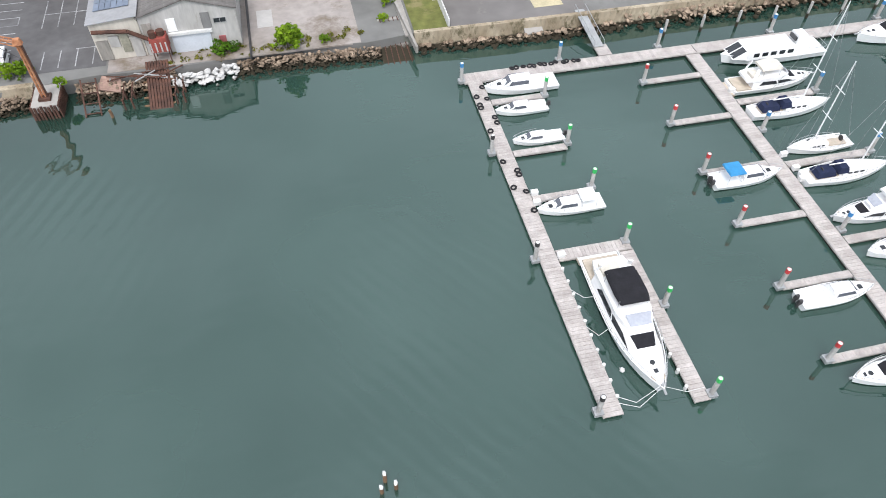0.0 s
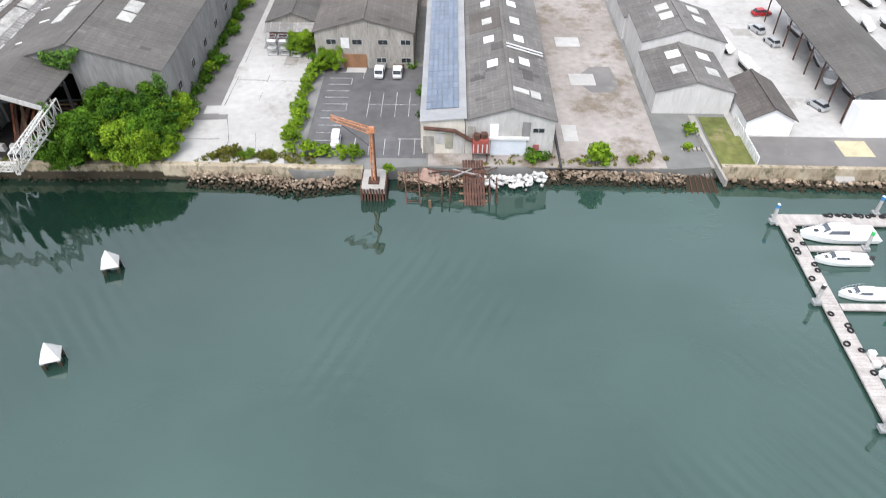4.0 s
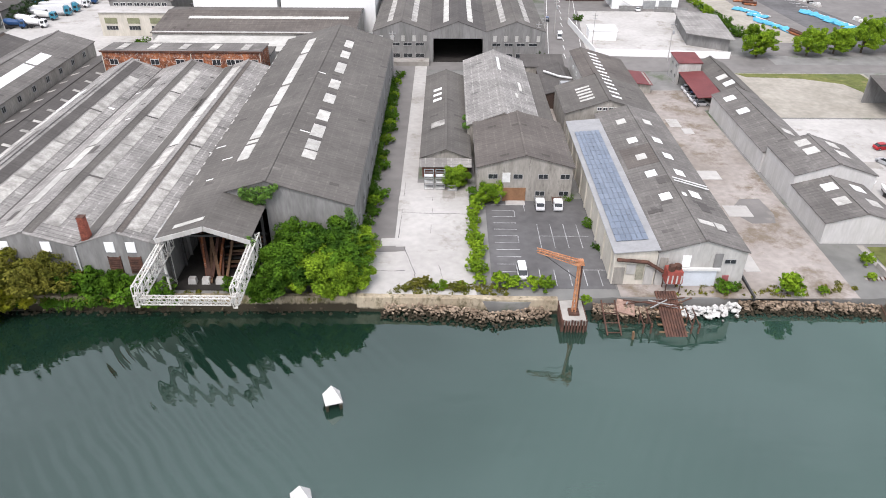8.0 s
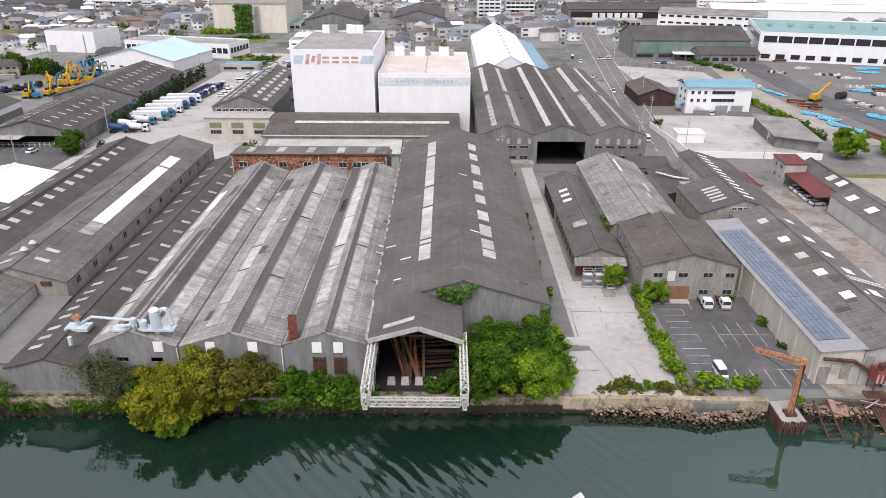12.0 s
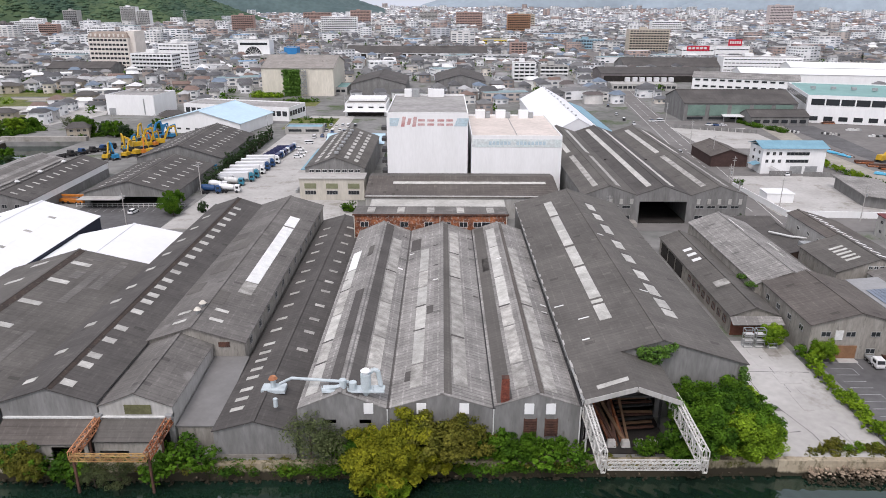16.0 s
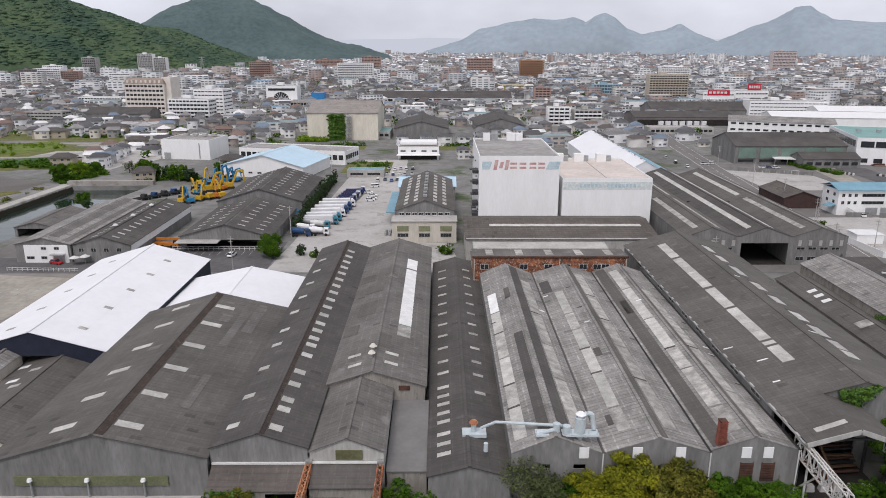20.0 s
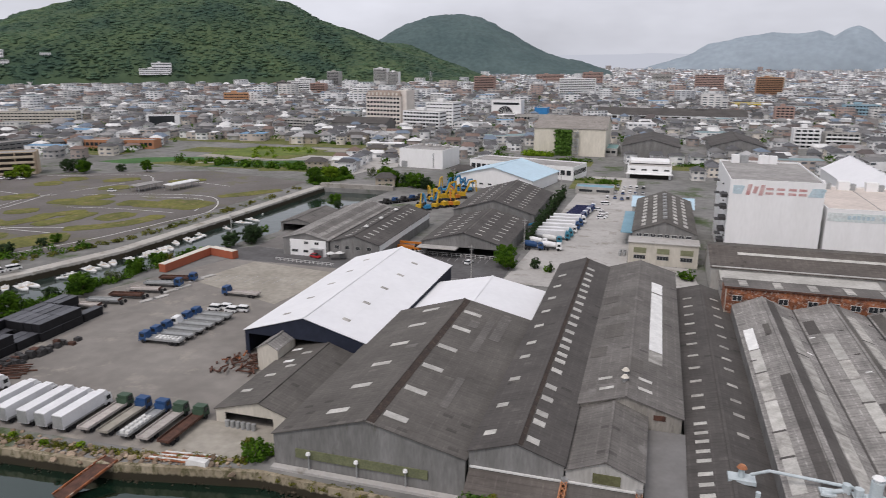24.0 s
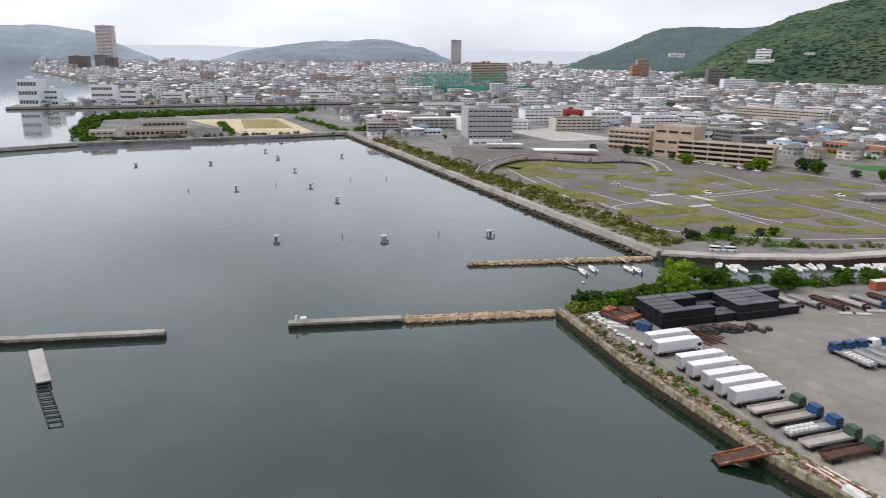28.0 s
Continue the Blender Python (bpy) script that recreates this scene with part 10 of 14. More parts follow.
for i in range(18):
    car(-184 + (i % 6) * 3.2 + rv.uniform(-0.3, 0.3), 352 + (i // 6) * 16 + (i % 2) * 3, 92, CAR_PAINT, "car parked in the depot lot", 4.2, i % 4 == 0, group="depot cars")
for i in range(6):
    t = thing("gas_cylinder_pallet", "pallet of grey drums beside the workshop", "drums", at=(-172.6 + (i % 2) * 1.4, 248 + (i // 2) * 2.0, GZ))
    part("drum", Mesh().bar((0, 0, 0), (0, 0, 1.3), 0.5, 10), STEEL_GREY, t)


def digger(x, y, turn, m, s=1.0):
    t = thing("excavator", "parked excavator with a folded boom", "excavator", "parked machines", at=(x, y, GZ), turn=turn)
    t.scale = (s, s, s)
    for q in (-1, 1):
        part("track", Mesh().taper(-1.8, 1.8, q * 1.1 - 0.3, q * 1.1 + 0.3, 0, 0.8, 0.3, 0), STEEL_DARK, t)
    part("body", Mesh().taper(-1.7, 1.2, -1.2, 1.2, 0.9, 2.2, 0.15, 0.1), m, t)
    part("cab", Mesh().taper(0.0, 1.3, 0.1, 1.15, 1.6, 3.1, 0.12, 0.08), GLASS_DARK, t)
    part("boom", Mesh().beam((1.0, -0.2, 1.8), (2.7, -0.2, 5.6), 0.5, 0.6).beam((2.7, -0.2, 5.6), (4.6, -0.2, 6.0), 0.42, 0.52), m, t)
    part("arm", Mesh().beam((4.6, -0.2, 6.1), (4.9, -0.2, 2.2), 0.38, 0.42), m, t)
    part("bucket", Mesh().taper(4.4, 5.4, -0.7, 0.3, 0.5, 1.5, 0.15, 0.05), STEEL_DARK, t)


for i in range(18):
    digger(-264 + (i % 6) * 2.7 - (i // 6) * 1.6 + rv.uniform(-0.8, 0.8), 301 + (i // 6) * 19 + (i % 6) * 2.4 + rv.uniform(-2, 2), rv.uniform(20, 160), (YELLOW, YELLOW, ORANGE, YELLOW, YELLOW, AQUA_BLUE)[(i * 5) % 6] if i < 13 else AQUA_BLUE, rv.uniform(1.0, 1.5))
for i in range(5):
    t = truck(-284 + i * 2.9, 306 + i * 4, 60, "flat", TRUCK_BLUE if i % 2 else STEEL_DARK, "dark truck parked beside the machines", 7.0, bed_mat=STEEL_DARK)
for i in range(10):
    whole("crane_boom_section", Mesh().beam((-236 + i * 2.4, 276 + rv.uniform(0, 3), GZ + 0.5 + 0.5 * (i % 3)), (-226 + i * 2.0, 279 + rv.uniform(0, 3), GZ + 2.4 + 0.3 * (i % 3)), 0.7, 0.6), (AQUA_BLUE, AQUA_BLUE, RUSTED, FRAME_WHITE)[i % 4], "crane boom section stacked between the garages", "boom section", "stored booms")
cm = thing("mobile_crane", "orange mobile crane parked by the garage", "crane", at=(-245.2, 234, GZ), turn=-12)
part("carrier", Mesh().box(-4.5, 4.5, -1.2, 1.2, 0.6, 1.6), ORANGE, cm)
part("boom", Mesh().beam((-4.0, 0, 2.6), (5.4, 0, 3.0), 0.6, 0.7), ORANGE, cm)
part("cab", Mesh().taper(2.6, 4.4, -1.1, 1.1, 1.6, 2.6, 0.2, 0.1), GLASS_DARK, cm)
wheels(cm, (-3.2, -1.2, 2.0, 3.6), 1.1, True)
fn = thing("rail_fence", "low pale rail fence along the lane", "fence")
for i in range(14):
    part("post", Mesh().box(-284 + i * 1.6, -283.85 + i * 1.6, 207.6 - 0.08 * i, 207.75 - 0.08 * i, GZ, GZ + 1.1), FRAME_WHITE, fn)
for z in (0.5, 1.05):
    part("rail", Mesh().beam((-284, 207.7, GZ + z), (-262, 206.6, GZ + z), 0.08, 0.1), FRAME_WHITE, fn)
fn = thing("rail_fence", "pale rail fence before the truck garage", "fence")
for i in range(22):
    part("post", Mesh().box(-242 + i * 1.7, -241.85 + i * 1.7, 229.4, 229.55, GZ, GZ + 1.3), FRAME_WHITE, fn)
for z in (0.6, 1.25):
    part("rail", Mesh().box(-242, -206, 229.42, 229.52, GZ + z, GZ + z + 0.1), FRAME_WHITE, fn)

# ---- boats and posts in the bay and the channel ----
def skiff(x, y, turn, L=5.5, motor=True):
    t, rows = boat_base("skiff", "small white open boat moored in the channel", x, y, turn, L, L * 0.3, 0.6)
    t["group"] = "channel boats"
    part("thwart", Mesh().box(-L * 0.1, L * 0.02, -L * 0.11, L * 0.11, 0.35, 0.55), DECK_BEIGE, t)
    part("console", Mesh().taper(-L * 0.22, -L * 0.1, -0.35, 0.35, 0.4, 1.3, 0.08, 0.05), GELCOAT, t)
    if motor:
        outboard(t, -L / 2 - 0.1, 0, 0.5)


for k, y in enumerate((160, 164, 167, 175, 181, 184, 187, 190, 193, 199, 204, 207, 211, 214, 217, 224, 228, 232, 236, 251, 262, 268)):
    x = float(np.interp(y, [150, 172, 202, 262, 342], [-353.5, -344.4, -336.6, -331.6, -327.0]))
    skiff(x + rv.uniform(-1.0, 2.4), y + rv.uniform(-1.2, 1.2), rv.uniform(-50, 20) + 90 * (k % 7 == 3), rv.uniform(5.6, 9.4))
for x, y, tr in ((-349.5, 113.2, 75), (-351.5, 118.0, 70), (-350.0, 129.5, 80), (-348.2, 131.6, 75)):
    skiff(x + (-8 if y < 120 else -6), y, tr + 100, 6.5)
for a, b in (((-368.6, 112), (-361, 113.5)), ((-365, 132), (-359, 133))):
    whole("jetty_plank", Mesh().slab((a[0], a[1] - 0.6, 1.3), (b[0], b[1] - 0.6, 0.5), (b[0], b[1] + 0.6, 0.5), (a[0], a[1] + 0.6, 1.3), 0.15), CONCRETE_PALE, "sloping gangplank from the mole to moored boats", "gangplank")
for x, y in ((-347.6, 108), (-357, 160), (-352, 176), (-340, 240), (-332, 280)):
    whole("buoy", Mesh().lump((x, y, 0.2), 0.5, x, 0.05, 0.9), FRAME_WHITE, "small white round mooring buoy", "buoy", "channel buoys")
for x, y, big in ((-535, 49, 1), (-495, 56, 1), (-427, 21, 1), (-416, 60, 2), (-413, 102, 2), (-537, 11, 1), (-589, 47, 1), (-644, 42, 2), (-629, -1, 2), (-633, -45, 2), (-642, 85, 1), (-680, 37, 1), (-424, 46, 0), (-418, 83, 0), (-545, 93, 0), (-547, 73, 0), (-543, 32, 0), (-535, -12, 0), (-744, -96, 0)):
    t = thing("fishing_stake", "dark stake cluster with a pale cap in the bay", "stakes", "bay stakes")
    if big:
        for dx, dy in ((-1.0, 0), (1.0, 0.3), (0, 1.2))[: 2 + (big > 1)]:
            part("stake", Mesh().bar((x + dx, y + dy, -2), (x + dx, y + dy, 1.5), 0.22, 7), STEEL_DARK, t)
        part("cap", Mesh().box(x - 1.7, x + 1.7, y - 0.8, y + 1.6, 1.4, 1.8), CONCRETE_PALE, t)
        if big > 1:
            part("side_stake", Mesh().bar((x + 4, y + 1, -2), (x + 4, y + 1, 1.0), 0.25, 7), STEEL_DARK, t)
    else:
        part("stake", Mesh().bar((x, y, -2), (x, y, 1.4), 0.16, 7), WOOD_BROWN, t)
jt = thing("old_jetty", "broken old jetty with a pale deck in the bay", "jetty")
part("deck", Mesh().slab((-336, -43.6, 1.2), (-317, -38.4, 1.2), (-317.6, -35.6, 1.2), (-336.6, -40.8, 1.2), 0.4), CONCRETE_PALE, jt)
for i in range(9):
    x, y = -316 + i * 2.1, -37 + i * 0.65
    part("bent_frame", Mesh().beam((x, y - 1.3, 0.7), (x, y + 1.3, 0.7), 0.2, 0.2), STEEL_DARK, jt)
for s in (-1.2, 1.2):
    part("stringer", Mesh().beam((-317, -37.3 + s, 0.6), (-299, -31.7 + s, 0.4), 0.2, 0.2), STEEL_DARK, jt)
lh = thing("harbour_light", "small white light post on the breakwater's end", "light post")
part("post", Mesh().bar((-336, 18, 1.4), (-336, 18, 3.2), 0.3, 10), FRAME_WHITE, lh)
part("box", Mesh().box(-337, -335.4, 19, 20.6, 1.4, 2.4), FRAME_WHITE, lh)
for y in (164, 168.5):
    car(-362 + (y - 164) * 0.45 + 5.0, y + 1.0, 62, CAR_WHITE, "white van parked on the dyke road", 4.4, True, z=3.55)

# ---- trees, bushes and weeds ----
for key, seed, h, r, n, leaf, per, low, m in (("tree_a", 1, 9.0, 5.2, 26, 0.195, 330, 0.25, LEAF), ("tree_b", 2, 8.0, 5.4, 30, 0.195, 330, 0.18, LEAF_BRIGHT), ("tree_c", 3, 7.0, 4.6, 24, 0.195, 320, 0.2, LEAF_OLIVE), ("tree_f", 12, 8.0, 5.4, 30, 0.195, 330, 0.18, LEAF_GOLD),
                                             ("tree_g", 14, 9.6, 4.9, 30, 0.20, 320, 0.22, LEAF_BRIGHT),
                                             ("tree_d", 4, 8.0, 5.0, 22, 0.16, 120, 0.2, LEAF_GREY), ("tree_e", 5, 7.0, 4.0, 20, 0.22, 280, 0.2, LEAF_DARK), ("bush_a", 6, 2.6, 1.9, 12, 0.19, 300, 0.15, LEAF_BRIGHT),
                                             ("bush_b", 7, 2.6, 2.1, 12, 0.19, 300, 0.15, LEAF), ("cone", 8, 7.5, 1.5, 16, 0.24, 360, 0.05, LEAF_DARK), ("bush_c", 9, 2.4, 1.9, 12, 0.19, 300, 0.15, LEAF_OLIVE)):
    tree_mesh(key, seed, h, r, n, leaf, per, low, m)
rp2 = random.Random(33)


def spread(rows_, label, category="bush", name="bush", group=""):
    for key, x, y, s, *z in rows_:
        plant(key, x, y, (z[0] if z else GZ), s, rp2.uniform(0, 360), name, label, category, s * rp2.uniform(0.85, 1.15), group)


spread([("tree_f", -129.2, 91.0, 1.02, -0.2), ("tree_f", -131.2, 92.6, 0.80, 1.8), ("tree_f", -126.2, 92.2, 0.92, 2.0), ("tree_b", -128.4, 88.9, 0.52, -0.3)], "yellow-green tree leaning out over the water", "tree", "tree")
spread([("tree_c", -121.4, 93.6, 1.05, 2.2), ("tree_c", -116.6, 94.6, 0.85), ("tree_f", -122.6, 92.8, 0.6, 1.0)], "olive-leaved tree on the bank", "tree", "tree")
spread([("tree_d", -140.6, 94.2, 0.88), ("tree_d", -137.0, 94.6, 0.72)], "thin grey-green tree before the gable", "tree", "tree")
spread([("tree_a", -112.0, 95.0, 0.5), ("tree_a", -107.8, 94.4, 0.42), ("tree_a", -103.6, 94.6, 0.36), ("tree_a", -132.6, 94.6, 0.5), ("bush_b", -100.6, 94.4, 1.1), ("bush_b", -113.6, 94.6, 1.5), ("bush_b", -105.0, 93.6, 1.4), ("bush_b", -136.0, 94.2, 1.4), ("bush_b", -109.2, 93.8, 1.3)], "green bush crowding the quay edge")
spread([("tree_a", -82.6, 94.8, 0.9), ("tree_a", -79.6, 97.8, 0.95), ("tree_b", -76.6, 96.6, 0.9), ("tree_a", -73.4, 99.4, 0.95), ("tree_b", -73.0, 95.6, 0.72), ("tree_a", -79.4, 102.6, 0.9), ("tree_a", -74.6, 103.6, 1.0), ("tree_a", -84.6, 93.8, 0.6, 1.6), ("tree_b", -70.4, 97.2, 0.55), ("tree_b", -71.2, 106.6, 0.7)], "dense green tree overgrowing the bank beside the portal", "tree", "tree", "bank thicket")
spread([("bush_b", -90 + i * 2.4 + rp2.uniform(-0.6, 0.6), 96.6 + rp2.uniform(-1, 0.6), rp2.uniform(0.6, 1.0)) for i in range(3)], "green weeds under the portal")
for i in range(30):
    y = 104 + i * 3.3
    if rp2.random() < 0.8:
        spread([("bush_b" if i % 3 else "bush_a", -69.6 + rp2.uniform(-0.5, 0.4), y, rp2.uniform(0.55, 1.15 - 0.012 * i))], "green creeper bush along the hall wall", group="wall creepers")
for i in range(12):
    spread([("bush_a", -51.0 + rp2.uniform(-0.5, 0.5), 98.5 + i * 2.3, rp2.uniform(0.62, 0.98))], "bright green hedge bush beside the car park", "bush", "hedge_bush", "car park hedge")
spread([("tree_b", -47.6, 126.2, 0.5), ("tree_b", -54.2, 132.6, 0.5), ("bush_b", -49.6, 127.4, 1.2), ("bush_b", -32.4, 127.0, 0.5), ("bush_b", -29.9, 117, 0.6), ("bush_b", -29.9, 109, 0.5)], "bright green bush against the block's wall")
spread([(rp2.choice(("bush_a", "bush_c")), -62.5 + i * 1.5, 97.2 + rp2.uniform(-0.7, 0.7), rp2.uniform(0.4, 0.75)) for i in range(7)] + [("bush_a", -47.4, 97.6, 0.95), ("bush_a", -45.2, 97.4, 0.8), ("bush_a", -42.2, 97.2, 0.75), ("bush_a", -40.2, 96.8, 0.85), ("bush_a", -34.6, 93.0, 0.5, 2.6), ("bush_c", -53.8, 96.6, 0.7)], "weedy bright bush on the bank")
spread([("bush_a", -2.0, 96.2, 1.25), ("bush_a", -0.8, 97.2, 0.9), ("bush_a", 3.6, 96.6, 0.5), ("bush_a", 14.8, 105, 0.75), ("bush_a", 13.4, 100.6, 0.5), ("bush_b", -11.8, 97.0, 0.7), ("bush_b", -10.2, 97.4, 0.55)], "rounded bright green bush on the concrete bank")
spread([("tree_c", -183.0, 91.8, 0.62, 1.4), ("tree_c", -181.2, 91.2, 0.5, 1.0), ("bush_b", -178.4, 91.6, 1.5, 1.2), ("bush_b", -175.4, 91.0, 1.3, 0.8), ("tree_d", -168.4, 90.6, 0.5, 0.4), ("bush_b", -159.8, 92.8, 1.7), ("bush_b", -157.0, 93.0, 1.4), ("bush_b", -162.4, 91.6, 1.4, 1.0), ("bush_b", -185.6, 92.6, 1.3), ("tree_d", -171.8, 90.6, 0.45, 0.5)], "mixed green and olive bush on the quay")
spread([("bush_b", -225.0, 97.0, 1.1), ("bush_b", -226.6, 98.8, 0.9), ("bush_c", -228.6, 100.6, 0.7), ("bush_b", -223.6, 99.4, 0.8)], "green weeds at the corner of the old shed")
spread([("tree_b", -324.6, 124.4, 0.82), ("tree_b", -323.2, 128, 0.6)], "bright green young tree by the channel", "tree", "tree")
spread([("tree_e", -322.4, 93.0, 0.62), ("tree_e", -323.4, 98.2, 0.6), ("tree_a", -321.2, 103.4, 0.52), ("tree_e", -322.0, 108.6, 0.55), ("tree_a", -324.0, 113.6, 0.45), ("tree_e", -325.6, 118.4, 0.4), ("tree_d", -330.0, 143, 0.7), ("tree_a", -327.4, 137, 0.6), ("tree_a", -321.6, 160.6, 0.62), ("tree_e", -324.6, 153.4, 0.55), ("tree_a", -319.4, 181.6, 0.6), ("tree_a", -317.8, 190.6, 0.55), ("tree_d", -319.6, 172, 0.5), ("bush_b", -314, 199, 1.2), ("tree_e", -311.4, 225, 0.6), ("tree_e", -306.6, 231, 0.7), ("tree_a", -304, 297, 0.6), ("bush_b", -308, 240, 1.2), ("bush_b", -316, 206, 1.0), ("bush_c", -318, 196, 1.1)], "green tree on the channel bank", "tree", "tree", "channel trees")
for i in range(18):
    spread([(rp2.choice(("bush_a", "bush_c", "bush_b")), -318 + i * 3.6 + rp2.uniform(-1, 1), 89.2 + (0.08 * i) + rp2.uniform(-0.5, 0.8), rp2.uniform(0.25, 0.5))], "low weeds along the quay edge", "weeds", "weeds", "quay weeds")
spread([("tree_g", 39.0, 221.0, 1.05), ("tree_g", 55.0, 222.4, 0.98), ("tree_g", 64.4, 224.8, 0.98), ("tree_g", 73.6, 226, 1.05), ("tree_g", 84, 226, 0.95), ("tree_g", 97, 227, 1.0)], "round green street tree by the storage yard", "tree", "tree", "street trees")
for i in range(13):
    spread([(rp2.choice(("bush_a", "bush_b")), 38.6 + 0.2 * i + rp2.uniform(-0.6, 0.6), 296 - i * 4.5, rp2.uniform(0.8, 1.3))], "green hedge bush beside the office lot", "bush", "hedge_bush", "lot hedge")
for i in range(30):
    spread([("cone", -205.6 + 0.02 * i + rp2.uniform(-0.4, 0.4), 250 + i * 3.4, rp2.uniform(0.75, 1.1))], "dark green conifer in the hedge row", "tree", "conifer", "conifer hedge")
spread([("tree_a", -208.6, 222.4, 0.62), ("tree_a", -206.4, 219.8, 0.5), ("tree_e", -198.2, 223.8, 0.42), ("bush_b", -193.4, 221.6, 0.9), ("bush_b", -151.2, 225.4, 1.2), ("bush_b", -152.8, 227, 0.9), ("bush_b", -142.6, 206.2, 0.7), ("tree_e", -28.8, 214.4, 0.4), ("bush_b", -27.6, 216, 1.1), ("bush_b", -9.6, 262, 0.9)], "clipped green bush beside the lane")
spread([("tree_a", -340.4, 349, 0.9), ("tree_b", -337.4, 362, 0.9), ("tree_a", -333.2, 371, 0.8), ("tree_a", -298, 357, 0.9), ("tree_e", -291, 360, 0.9), ("tree_a", -284, 354, 0.9), ("tree_e", -277, 351, 0.8), ("tree_a", -304, 364, 0.9), ("tree_b", -310, 372, 0.6), ("tree_d", -318, 376, 0.7), ("tree_a", -268, 372, 0.7)], "green tree by the sluice", "tree", "tree", "sluice trees")
# ivy on the main hall's gable and at its corner
IVY = mat("ivy_green", (0.10, 0.20, 0.022), 0.7, 0.3, 0.8, (0.05, 0.12, 0.015), island=0.35)
ivy = leaf_cloud(51, [(-89.2 + 0.7 * i, 105.6, 14.75 + 0.12 * i + 0.2 * math.sin(i * 1.7), 0.7) for i in range(9)] + [(-88.4 + 0.75 * i, 105.6, 13.9 + 0.1 * i, 0.65) for i in range(6)] + [(-87.6 + 0.8 * i, 105.6, 13.1, 0.5) for i in range(3)], 0.15, 380, 0.9)
ivy.materials.append(IVY)
tagged(new("ivy", ivy), "bright green ivy hanging over the gable wall", "ivy")
ivy2 = leaf_cloud(52, [(-72.2 + rp2.uniform(-1.2, 0.8), 105.5, 3.6 + 0.62 * i, 1.15 - 0.04 * i) for i in range(14)] + [(-85.8, 95.4, 11.2 + 0.4 * i, 0.6) for i in range(3)], 0.17, 400, 1.0)
ivy2.materials.append(IVY)
tagged(new("ivy", ivy2), "bright green ivy climbing the hall's corner", "ivy")
ivy3 = leaf_cloud(53, [(-51.8, 149 + i * 1.5, 8.6 - 0.5 * (i % 3), 0.7) for i in range(6)] + [(-186.5 + i * 1.1, 93.0, 5.6, 0.6) for i in range(6)], 0.16, 400, 0.9)
ivy3.materials.append(IVY)
tagged(new("ivy", ivy3), "green ivy spilling over old walls", "ivy")


def brush(name, pts, n, r0, r1, spread_, z, material, label, seed, leaf=0.3, per=60):
    """A belt of low growth along plan points, as one body of leaves."""
    r = random.Random(seed)
    cl = []
    seg = list(zip(pts, pts[1:]))
    ln_ = [math.dist(a, b) for a, b in seg]
    for k in range(n):
        q = r.uniform(0, sum(ln_))
        for (a, b), l_ in zip(seg, ln_):
            if q <= l_:
                break
            q -= l_
        nx, ny = -(b[1] - a[1]) / l_, (b[0] - a[0]) / l_
        o = r.uniform(-spread_, spread_)
        rr = r.uniform(r0, r1)
        cl.append((a[0] + (b[0] - a[0]) * q / l_ + nx * o, a[1] + (b[1] - a[1]) * q / l_ + ny * o, z + rr * 0.4, rr))
    me_ = leaf_cloud(seed, cl, leaf, per)
    me_.materials.append(material)
    return tagged(new(name, me_), label, "bushes", kind="stuff")


brush("scrub", [(-372, 156), (-440, 150), (-560, 140), (-700, 128)], 560, 0.6, 1.7, 9.0, GZ - 0.3, LEAF_REED, "tall yellow-green reeds behind the dyke", 61, 0.42, 34)
brush("scrub", [(-372, 158), (-440, 153), (-560, 143), (-740, 128)], 120, 0.9, 2.2, 7.5, GZ, LEAF_OLIVE, "olive scrub behind the dyke", 62, 0.4, 40)
brush("scrub", [(-384, 160), (-450, 158), (-540, 150), (-600, 148)], 380, 0.5, 1.3, 9.0, GZ - 0.3, LEAF_OLIVE, "dry reeds between dyke and course", 81, 0.4, 34)
brush("scrub", [(-368, 172), (-352, 215), (-346, 262), (-341, 335)], 110, 0.6, 1.3, 2.0, GZ, LEAF_REED, "low dry scrub along the dyke road", 63, 0.35, 40)
lay_poly("grass", [(-374, 151), (-376, 165), (-500, 158), (-640, 146), (-745, 132), (-745, 122), (-560, 137), (-440, 147)], GZ + 0.03, mat("dry_marsh_grass", (0.17, 0.155, 0.075), 0.95, 0.3, 0.08, (0.10, 0.105, 0.04), bump=0.1, stain=(0.27, 0.23, 0.15), stain_at=0.60), "dry marsh grass behind the dyke", "grass")
brush("scrub", [(-378, 172), (-366, 190), (-360, 205)], 24, 1.0, 2.2, 4, GZ, LEAF, "green shrubs near the dyke road", 64, 0.4, 40)
brush("weeds", [(-66, 96), (-52, 97), (-46, 96)], 70, 0.25, 0.6, 1.2, GZ - 0.1, LEAF_OLIVE, "dry weeds on the bank", 65, 0.16, 260)
brush("weeds", [(-222, 93.4), (-200, 93.2), (-155, 93.6), (-120, 94.2), (-70, 95.2)], 230, 0.25, 0.75, 1.2, GZ - 0.35, LEAF_OLIVE, "dry weeds overgrowing the quay edge", 82, 0.15, 240)
brush("weeds", [(-156, 93.2), (-120, 93.8), (-98, 94.2)], 170, 0.5, 1.3, 1.1, GZ - 0.9, LEAF, "green weeds hanging over the quay edge", 83, 0.18, 170)
brush("weeds", [(-70.9, 110), (-71.2, 150), (-71.3, 196)], 130, 0.5, 1.3, 0.5, GZ + 0.1, LEAF, "green creepers along the foot of the main hall", 85, 0.2, 150)
brush("weeds", [(-172, 94), (-158, 93.6), (-156, 93.4)], 50, 0.5, 1.2, 0.9, GZ - 0.6, LEAF_OLIVE, "olive weeds on the quay edge", 86, 0.18, 150)
